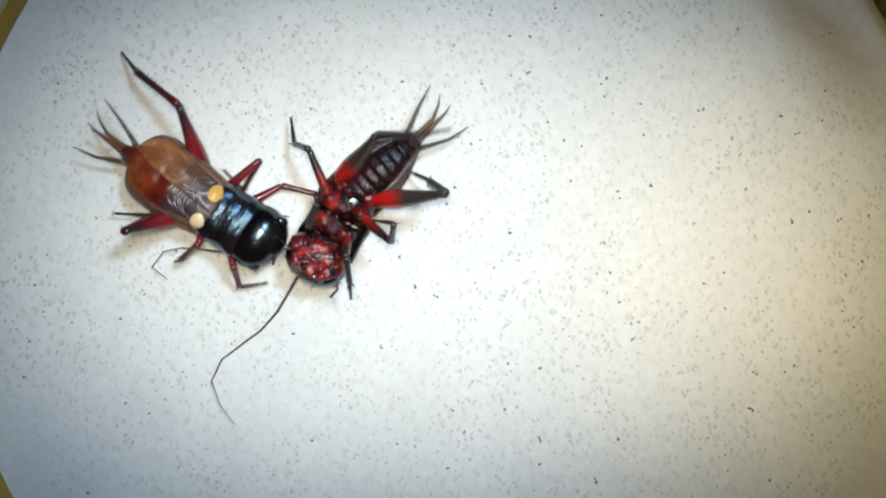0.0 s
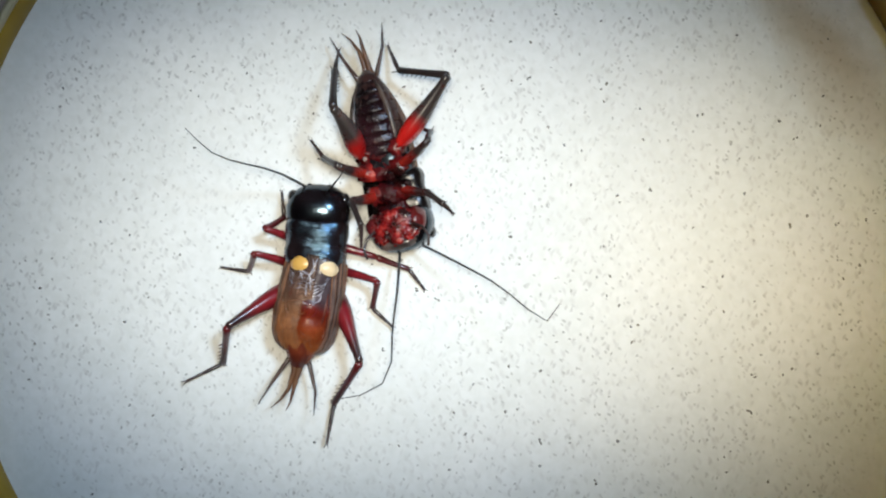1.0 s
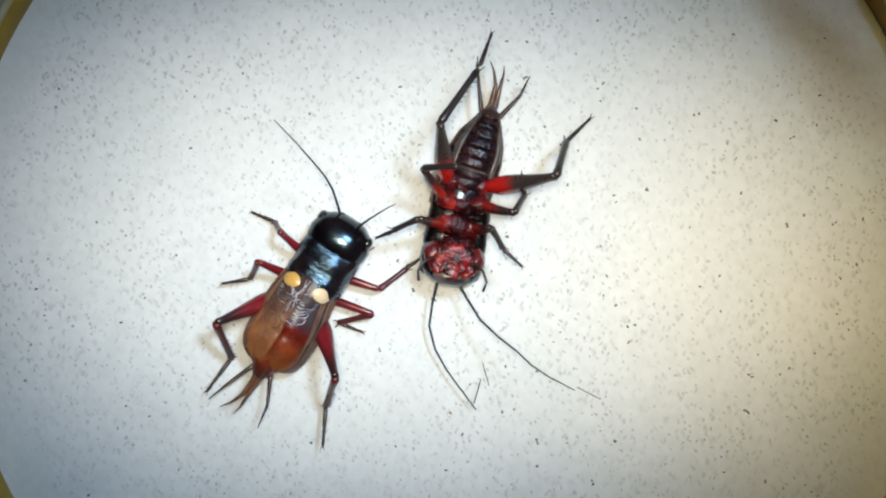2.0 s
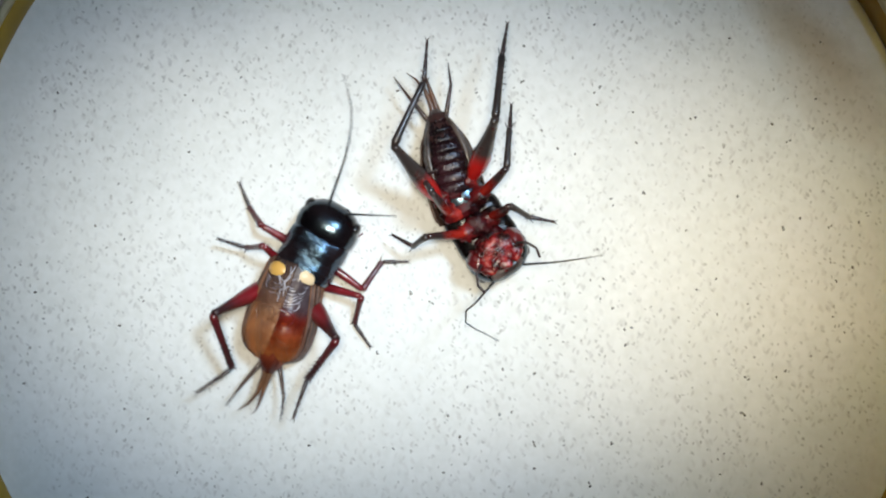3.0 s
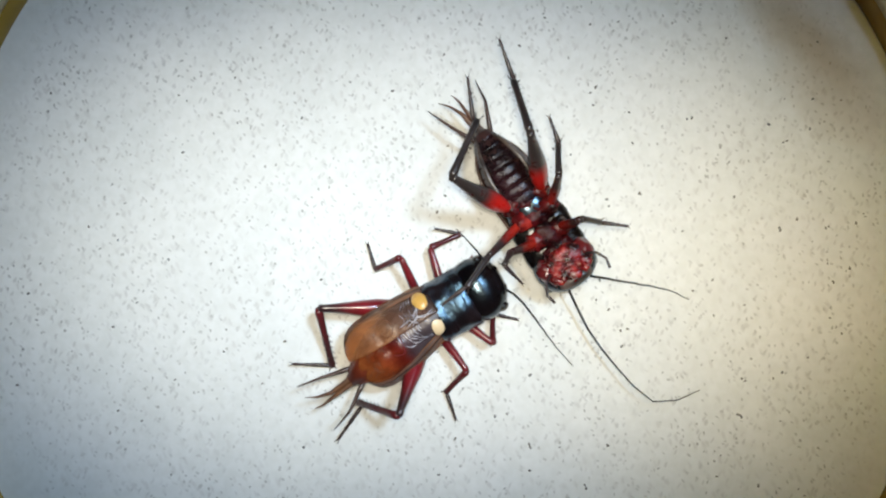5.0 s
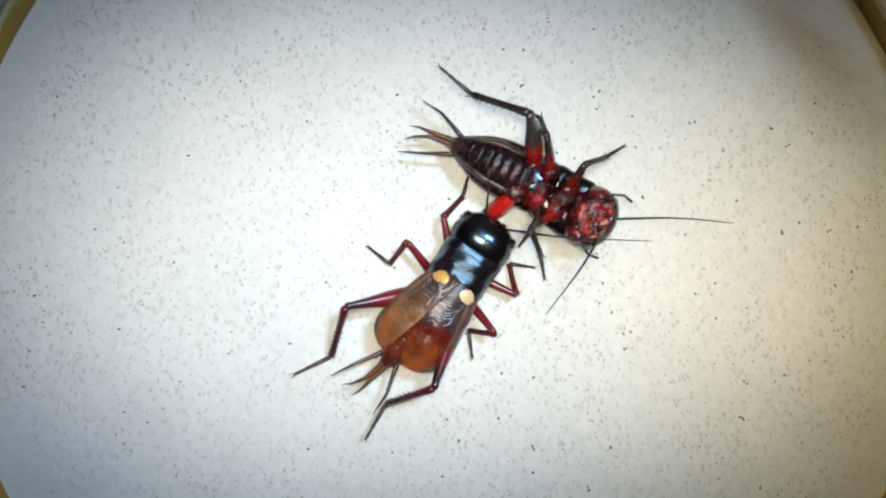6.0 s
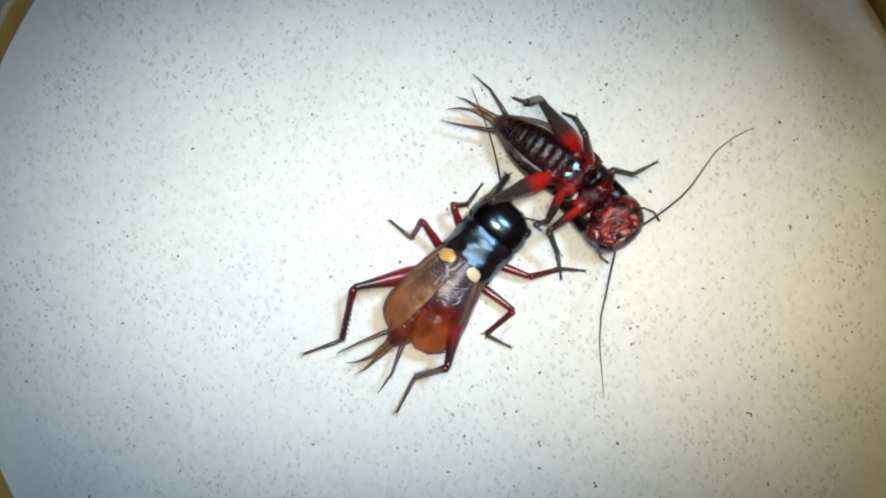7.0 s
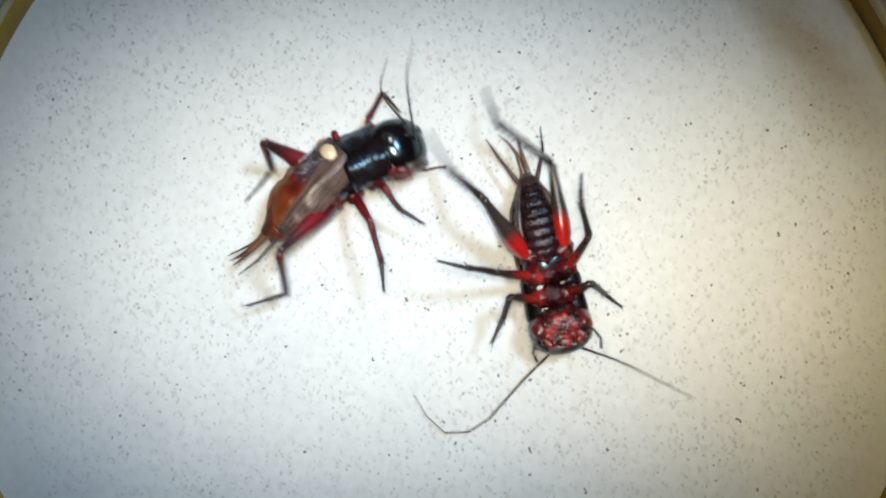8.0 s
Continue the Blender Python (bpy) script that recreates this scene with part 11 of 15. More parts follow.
    walk(loser["r1f"], [(0, at(*p, -15, 64, -37)), (0.033, at(*p, -25, 72, -59)), (0.067, at(*p, -51, 77, -97)), (0.1, at(*p, -87, 76, -145)), (0.133, at(*p, -52, 67, -120)), (0.167, at(*p, -35, 56, -112)), (0.2, at(*p, -24, 45, -110)), (0.233, at(*p, -23, 44, -106)), (0.267, at(*p, -23, 42, -101)), (0.3, at(*p, -22, 41, -97)), (0.333, at(*p, -21, 39, -92)), (0.367, at(*p, -20, 36, -87)), (0.4, at(*p, -19, 34, -82)), (0.467, at(*p, -19, 34, -82)), (0.5, at(*p, -19, 33, -82)), (0.6, at(*p, -19, 31, -99)), (0.633, at(*p, -19, 31, -96)), (0.667, at(*p, -19, 31, -92)), (0.7, at(*p, -19, 31, -89)), (0.733, at(*p, -20, 34, -89)), (0.767, at(*p, -21, 37, -89)), (0.8, at(*p, -21, 40, -89)), (0.9, at(*p, -21, 43, -82)), (1, at(*p, -21, 45, -74)), (1.2, at(*p, -23, 53, -73)), (1.3, at(*p, -23, 44, -82)), (1.4, at(*p, -20, 35, -90)), (1.5, at(*p, -18, 26, -85)), (1.567, at(*p, -22, 39, -85)), (1.633, at(*p, -27, 51, -87)), (1.7, at(*p, -34, 64, -91)), (2.8, at(*p, -99, 80, -135)), (3, at(*p, -37, 67, -88)), (3.2, at(*p, -36, 65, -91)), (3.4, at(*p, -50, 71, -107)), (3.5, at(*p, -29, 74, -56)), (3.7, at(*p, -27, 56, -85)), (3.733, at(*p, -23, 46, -84)), (3.767, at(*p, -21, 36, -83)), (3.8, at(*p, -18, 26, -83)), (3.867, at(*p, -17, 19, -82)), (3.933, at(*p, -17, 12, -80)), (4, at(*p, -16, 5, -79)), (4.067, at(*p, -18, 16, -78)), (4.1, at(*p, -19, 27, -77)), (4.167, at(*p, -21, 38, -76)), (4.2, at(*p, -22, 50, -76)), (4.3, at(*p, -20, 44, -70)), (4.5, at(*p, -54, 74, -102)), (4.533, at(*p, -41, 67, -96)), (4.567, at(*p, -33, 59, -95)), (4.6, at(*p, -26, 51, -96)), (4.633, at(*p, -30, 57, -88)), (4.667, at(*p, -32, 64, -80)), (4.7, at(*p, -33, 70, -70)), (5.8, at(*p, -43, 66, -115)), (6, at(*p, -33, 61, -94)), (6.2, at(*p, -39, 71, -84)), (6.3, at(*p, -45, 67, -114)), (6.5, at(*p, -32, 65, -79)), (7, at(*p, -67, 73, -136)), (7.2, at(*p, -37, 68, -88)), (7.3, at(*p, -28, 62, -73)), (7.5, at(*p, -40, 67, -96)), (7.7, at(*p, -32, 64, -82)), (7.8, at(*p, -47, 70, -103)), (7.867, at(*p, -32, 57, -98)), (7.9, at(*p, -23, 44, -98)), (7.933, at(*p, -28, 52, -101)), (7.967, at(*p, -33, 59, -105)), (8, at(*p, -42, 66, -112))])
    p = (6.64, 0, 0)
    walk(loser["r1t"], [(0, at(*p, 131, -67, -149)), (0.033, at(*p, 66, -77, -77)), (0.067, at(*p, 15, -63, -21)), (0.1, at(*p, 6, -42, -5)), (0.133, at(*p, -3, -42, 6)), (0.167, at(*p, -12, -41, 18)), (0.2, at(*p, -21, -38, 28)), (0.233, at(*p, -17, -37, 23)), (0.267, at(*p, -13, -35, 19)), (0.3, at(*p, -9, -33, 14)), (0.333, at(*p, -10, -25, 16)), (0.367, at(*p, -11, -17, 18)), (0.4, at(*p, -11, -9, 20)), (0.467, at(*p, -6, -20, 10)), (0.5, at(*p, 1, -31, -2)), (0.6, at(*p, -7, -15, 14)), (0.633, at(*p, -3, -12, 5)), (0.667, at(*p, 2, -8, -3)), (0.7, at(*p, 6, -4, -11)), (0.733, at(*p, -2, -5, 0)), (0.767, at(*p, -9, -4, 11)), (0.8, at(*p, -16, -1, 21)), (0.9, at(*p, -14, -3, 18)), (1, at(*p, -11, -5, 16)), (1.2, at(*p, -8, -8, 9)), (1.3, at(*p, -12, -5, 17)), (1.4, at(*p, -16, -1, 26)), (1.5, at(*p, -12, -1, 31)), (1.567, at(*p, -19, -39, 27)), (1.633, at(*p, -32, -76, 34)), (1.7, at(*p, 165, -65, -170)), (2.8, at(*p, 151, -42, -164)), (3, at(*p, -171, -54, 175)), (3.2, at(*p, 159, -58, -168)), (3.4, at(*p, 146, -43, -165)), (3.5, at(*p, 117, -46, -152)), (3.7, at(*p, 143, -53, -167)), (3.733, at(*p, -154, -60, -172)), (3.767, at(*p, -81, -60, 173)), (3.8, at(*p, -18, -53, 168)), (3.867, at(*p, -13, -55, 161)), (3.933, at(*p, -8, -57, 153)), (4, at(*p, -2, -59, 144)), (4.067, at(*p, -45, -65, 150)), (4.1, at(*p, -98, -67, 166)), (4.167, at(*p, -148, -63, 180)), (4.2, at(*p, 171, -57, -178)), (4.3, at(*p, 168, -62, -177)), (4.5, at(*p, 140, -43, -162)), (4.533, at(*p, -168, -49, -175)), (4.567, at(*p, -114, -46, 170)), (4.6, at(*p, -67, -36, 164)), (4.633, at(*p, -108, -49, 164)), (4.667, at(*p, -162, -58, -180)), (4.7, at(*p, 137, -55, -157)), (5.8, at(*p, 160, -56, -168)), (6, at(*p, 170, -63, -174)), (6.2, at(*p, 169, -50, -175)), (6.3, at(*p, -179, -62, 179)), (6.5, at(*p, 145, -54, -164)), (7, at(*p, -168, -44, 173)), (7.2, at(*p, 152, -57, -164)), (7.3, at(*p, 152, -60, -166)), (7.5, at(*p, 138, -47, -161)), (7.7, at(*p, 172, -57, -176)), (7.8, at(*p, 123, -39, -156)), (7.867, at(*p, 89, -38, -160)), (7.9, at(*p, 55, -39, -164)), (7.933, at(*p, 96, -46, -166)), (7.967, at(*p, 141, -50, -174)), (8, at(*p, -172, -49, 176))])
    walk(loser["r1s"], [(0, at(4.88, -1.04, 4.72, 144, -63, -161)), (0.033, at(6.88, -1.09, 5.02, -147, -51, 162)), (0.067, at(8.84, -0.84, 4.57, -109, -28, 158)), (0.1, at(10.45, -0.34, 3.45, -76, -7, 170)), (0.133, at(10.43, 0.43, 3.46, -64, -25, 126)), (0.167, at(10.34, 1.19, 3.37, -40, -29, 74)), (0.2, at(10.19, 1.92, 3.19, -22, -14, 27)), (0.233, at(10.43, 1.64, 3.08, -24, -12, 71)), (0.267, at(10.64, 1.36, 2.93, -23, -10, 114)), (0.3, at(10.84, 1.07, 2.77, -21, -9, 158)), (0.333, at(11.13, 1.32, 2.14, -17, -5, 117)), (0.367, at(11.32, 1.56, 1.47, -17, -1, 77)), (0.4, at(11.41, 1.76, 0.77, -19, 3, 36)), (0.467, at(11.4, 0.84, 1.77, -5, -6, 8)), (0.5, at(11.06, -0.18, 2.62, 11, -7, -22)), (0.6, at(11.47, 1.19, 1.33, 0, -7, 0)), (0.633, at(11.65, 0.46, 1.07, 6, -10, -50)), (0.667, at(11.72, -0.26, 0.76, 13, -7, -101)), (0.7, at(11.68, -0.95, 0.39, 15, 0, -151)), (0.733, at(11.77, 0, 0.41, 6, 21, 163)), (0.767, at(11.69, 0.94, 0.32, -18, 28, 108)), (0.8, at(11.44, 1.84, 0.11, -38, 15, 56)), (0.9, at(11.52, 1.62, 0.26, -27, 7, 38)), (1, at(11.58, 1.39, 0.41, -15, 2, 19)), (1.2, at(11.68, 0.77, 0.68, 3, -23, -4)), (1.3, at(11.53, 1.53, 0.43, -11, -4, 12)), (1.4, at(11.27, 2.23, 0.13, -20, 18, 24)), (1.5, at(11.07, 2.62, 0.08, -17, 17, 37)), (1.567, at(10.21, 1.85, 3.21, -18, -11, 28)), (1.633, at(7.65, 0.68, 5, -13, -38, 17)), (1.7, at(4.5, -0.38, 4.67, 6, -63, -8)), (2.8, at(2.99, -1.04, 3.47, 67, -75, -69)), (3, at(3.64, 0.24, 4.17, -23, -75, 25)), (3.2, at(3.95, -0.55, 4.35, 6, -64, -7)), (3.4, at(3.01, -0.96, 3.52, -31, -71, 33)), (3.5, at(3.49, -1.69, 3.7, 119, -75, -127)), (3.7, at(3.65, -0.7, 4.13, -162, -84, 163)), (3.733, at(4.11, -0.34, 4.47, -33, -54, 39)), (3.767, at(4.09, 0.33, 4.45, -26, -15, 38)), (3.8, at(3.61, 0.64, 4.11, -20, 24, 41)), (3.867, at(3.87, 0.96, 4.23, 2, 3, 76)), (3.933, at(4.16, 1.26, 4.33, 10, -26, 103)), (4, at(4.47, 1.55, 4.4, -2, -55, 139)), (4.067, at(4.75, 1.08, 4.66, -7, -52, 113)), (4.1, at(4.7, 0.48, 4.74, -13, -51, 88)), (4.167, at(4.33, 0.01, 4.6, -19, -52, 62)), (4.2, at(3.81, -0.11, 4.3, -25, -54, 36)), (4.3, at(4.19, -0.11, 4.52, -52, -61, 83)), (4.5, at(3.03, -1.16, 3.48, -18, -74, 19)), (4.533, at(3.29, -0.31, 3.9, -59, -60, 89)), (4.567, at(3.14, 0.63, 3.71, -59, -39, 121)), (4.6, at(2.65, 1.15, 3.04, -47, -21, 148)), (4.633, at(3.42, 0.94, 3.9, -54, -43, 116)), (4.667, at(3.93, 0, 4.38, -38, -63, 67)), (4.7, at(3.92, -1.16, 4.21, 13, -63, -15)), (5.8, at(3.86, -0.6, 4.29, -16, -62, 17)), (6, at(4.33, -0.24, 4.59, 15, -82, -16)), (6.2, at(3.36, -0.29, 3.95, 4, -64, -5)), (6.3, at(4.2, 0.03, 4.53, -11, -64, 11)), (6.5, at(3.76, -0.84, 4.18, -15, -60, 17)), (7, at(2.98, 0.43, 3.59, 13, -70, -13)), (7.2, at(3.94, -0.77, 4.31, 29, -69, -32)), (7.3, at(4.11, -0.64, 4.43, 116, -82, -121)), (7.5, at(3.34, -1.11, 3.79, 17, -58, -19)), (7.7, at(3.85, -0.19, 4.32, 82, -85, -85)), (7.8, at(3, -1.6, 3.27, 71, -52, -84)), (7.867, at(2.85, -1.38, 3.19, 72, -47, -128)), (7.9, at(2.81, -1.1, 3.25, 69, -43, -169)), (7.933, at(3.17, -0.89, 3.69, 105, -58, -166)), (7.967, at(3.35, -0.37, 3.94, 164, -69, 172)), (8, at(3.26, 0.23, 3.88, -124, -65, 136))])
    p = (-1, -2.66, -2.99)
    walk(loser["r2f"], [(0, at(*p, -20, 40, -80)), (0.033, at(*p, -21, 40, -89)), (0.067, at(*p, -21, 39, -98)), (0.1, at(*p, -22, 39, -107)), (0.133, at(*p, -20, 33, -103)), (0.167, at(*p, -19, 26, -100)), (0.2, at(*p, -18, 20, -96)), (0.233, at(*p, -18, 23, -99)), (0.267, at(*p, -18, 26, -101)), (0.3, at(*p, -19, 29, -104)), (0.333, at(*p, -19, 28, -99)), (0.367, at(*p, -19, 27, -94)), (0.4, at(*p, -19, 27, -90)), (0.433, at(*p, -18, 20, -101)), (0.467, at(*p, -17, 14, -112)), (0.5, at(*p, -15, 8, -123)), (0.533, at(*p, -15, 9, -121)), (0.567, at(*p, -15, 11, -120)), (0.6, at(*p, -16, 13, -118)), (0.7, at(*p, -15, -13, -116)), (0.733, at(*p, -19, 6, -100)), (0.8, at(*p, -18, 25, -83)), (0.867, at(*p, -18, 28, -89)), (0.9, at(*p, -18, 30, -96)), (0.933, at(*p, -19, 33, -103)), (1, at(*p, -21, 35, -109)), (1.067, at(*p, -16, 29, -93)), (1.133, at(*p, -15, 22, -78)), (1.2, at(*p, -15, 15, -63)), (1.4, at(*p, -10, 2, -38)), (1.5, at(*p, -13, -2, -48)), (1.533, at(*p, -12, 11, -53)), (1.6, at(*p, -13, 24, -59)), (1.667, at(*p, -16, 37, -65)), (1.7, at(*p, -22, 49, -75)), (1.967, at(*p, -26, 57, -82)), (2.267, at(*p, -33, 64, -93)), (2.533, at(*p, -47, 70, -110)), (2.8, at(*p, -68, 73, -135)), (3, at(*p, -26, 49, -103)), (3.2, at(*p, -30, 55, -120)), (3.4, at(*p, -27, 54, -136)), (3.5, at(*p, -32, 57, -121)), (3.7, at(*p, -35, 61, -111)), (3.733, at(*p, -26, 19, -116)), (3.8, at(*p, -14, -21, -126)), (3.9, at(*p, -14, -11, -124)), (4, at(*p, -14, -2, -123)), (4.067, at(*p, -16, 9, -118)), (4.133, at(*p, -18, 19, -114)), (4.2, at(*p, -19, 30, -110)), (4.3, at(*p, -18, 27, -120)), (4.367, at(*p, -26, 40, -98)), (4.433, at(*p, -29, 55, -72)), (4.5, at(*p, -15, 68, -33)), (4.533, at(*p, -26, 59, -66)), (4.567, at(*p, -27, 49, -88)), (4.6, at(*p, -22, 39, -108)), (4.667, at(*p, -26, 49, -112)), (4.7, at(*p, -34, 59, -120)), (5.267, at(*p, -25, 53, -139)), (5.8, at(*p, -15, 48, -156)), (5.9, at(*p, -20, 50, -145)), (6, at(*p, -25, 51, -133)), (6.1, at(*p, -27, 55, -136)), (6.2, at(*p, -30, 58, -139)), (6.3, at(*p, -20, 49, -144)), (6.367, at(*p, -18, 43, -138)), (6.433, at(*p, -18, 37, -132)), (6.5, at(*p, -17, 31, -127)), (6.633, at(*p, -15, 37, -135)), (6.733, at(*p, -14, 43, -144)), (6.867, at(*p, -13, 49, -153)), (7, at(*p, -14, 55, -163)), (7.1, at(*p, -20, 53, -146)), (7.2, at(*p, -26, 52, -129)), (7.3, at(*p, -23, 44, -118)), (7.367, at(*p, -20, 32, -124)), (7.433, at(*p, -17, 19, -130)), (7.5, at(*p, -12, 8, -136)), (7.567, at(*p, -18, 19, -126)), (7.633, at(*p, -22, 32, -117)), (7.7, at(*p, -24, 45, -106)), (7.733, at(*p, -20, 45, -128)), (7.8, at(*p, -17, 47, -150)), (7.833, at(*p, -20, 47, -135)), (7.867, at(*p, -23, 48, -121)), (7.9, at(*p, -26, 49, -106)), (7.933, at(*p, -24, 48, -117)), (7.967, at(*p, -22, 47, -129)), (8, at(*p, -20, 46, -140))])
    p = (7.3, 0, 0)
    walk(loser["r2t"], [(0, at(*p, 141, 64, -12)), (0.033, at(*p, 85, 53, -23)), (0.067, at(*p, 43, 41, -16)), (0.1, at(*p, 4, 35, -1)), (0.133, at(*p, 4, 28, -3)), (0.167, at(*p, 3, 21, -5)), (0.2, at(*p, 3, 14, -6)), (0.233, at(*p, -1, 4, 3)), (0.267, at(*p, -6, -5, 13)), (0.3, at(*p, -12, -13, 24)), (0.333, at(*p, -14, -5, 27)), (0.367, at(*p, -15, 3, 30)), (0.4, at(*p, -16, 11, 32)), (0.433, at(*p, -14, -3, -23)), (0.467, at(*p, -1, -9, -80)), (0.5, at(*p, 12, -1, -137)), (0.533, at(*p, 18, 19, 174)), (0.567, at(*p, 3, 36, 116)), (0.6, at(*p, -22, 33, 52)), (0.7, at(*p, 8, 49, 78)), (0.733, at(*p, -7, 34, 48)), (0.8, at(*p, -11, 15, 26)), (0.867, at(*p, -16, -10, -3)), (0.9, at(*p, -7, -33, -35)), (0.933, at(*p, 21, -47, -82)), (1, at(*p, 54, -38, -133)), (1.067, at(*p, 29, -39, -91)), (1.133, at(*p, 10, -27, -54)), (1.2, at(*p, 3, -9, -26)), (1.4, at(*p, -6, 21, -32)), (1.5, at(*p, -7, 16, -31)), (1.533, at(*p, -2, -1, -52)), (1.6, at(*p, 9, -15, -75)), (1.667, at(*p, 26, -23, -103)), (1.7, at(*p, 45, -23, -132)), (1.967, at(*p, 53, -19, -127)), (2.267, at(*p, 62, -15, -120)), (2.533, at(*p, 71, -12, -114)), (2.8, at(*p, 80, -10, -107)), (3, at(*p, 46, -23, -71)), (3.2, at(*p, 76, -40, -108)), (3.4, at(*p, 75, -39, -102)), (3.5, at(*p, 76, -38, -107)), (3.7, at(*p, 73, -29, -111)), (3.733, at(*p, 28, -23, -87)), (3.8, at(*p, -10, -5, -74)), (3.9, at(*p, -6, 26, -63)), (4, at(*p, 9, 54, -42)), (4.067, at(*p, 13, 25, -53)), (4.133, at(*p, 21, -4, -64)), (4.2, at(*p, 36, -30, -82)), (4.3, at(*p, 44, -47, -87)), (4.367, at(*p, 75, -60, -110)), (4.433, at(*p, 120, -61, -146)), (4.5, at(*p, 154, -50, -172)), (4.533, at(*p, 105, -48, -140)), (4.567, at(*p, 68, -33, -122)), (4.6, at(*p, 42, -13, -117)), (4.667, at(*p, 58, -23, -108)), (4.7, at(*p, 74, -35, -102)), (5.267, at(*p, 83, -54, -102)), (5.8, at(*p, 101, -72, -112)), (5.9, at(*p, 106, -66, -121)), (6, at(*p, 108, -59, -128)), (6.1, at(*p, 95, -55, -115)), (6.2, at(*p, 86, -50, -105)), (6.3, at(*p, 93, -59, -113)), (6.367, at(*p, 64, -28, -75)), (6.433, at(*p, 59, 9, -57)), (6.5, at(*p, 68, 46, -36)), (6.633, at(*p, 64, 12, -51)), (6.733, at(*p, 68, -22, -65)), (6.867, at(*p, 88, -53, -90)), (7, at(*p, 152, -63, -159)), (7.1, at(*p, 99, -57, -116)), (7.2, at(*p, 70, -39, -99)), (7.3, at(*p, 51, -26, -86)), (7.367, at(*p, 48, 6, -79)), (7.433, at(*p, 48, 38, -72)), (7.5, at(*p, 58, 69, -58)), (7.567, at(*p, 47, 39, -72)), (7.633, at(*p, 46, 8, -77)), (7.7, at(*p, 47, -23, -81)), (7.733, at(*p, 63, -45, -88)), (7.8, at(*p, 93, -63, -110)), (7.833, at(*p, -157, -78, -175)), (7.867, at(*p, -81, -55, 156)), (7.9, at(*p, -44, -34, 173)), (7.933, at(*p, -33, 10, -149)), (7.967, at(*p, 8, 33, -93)), (8, at(*p, 51, 11, -36))])
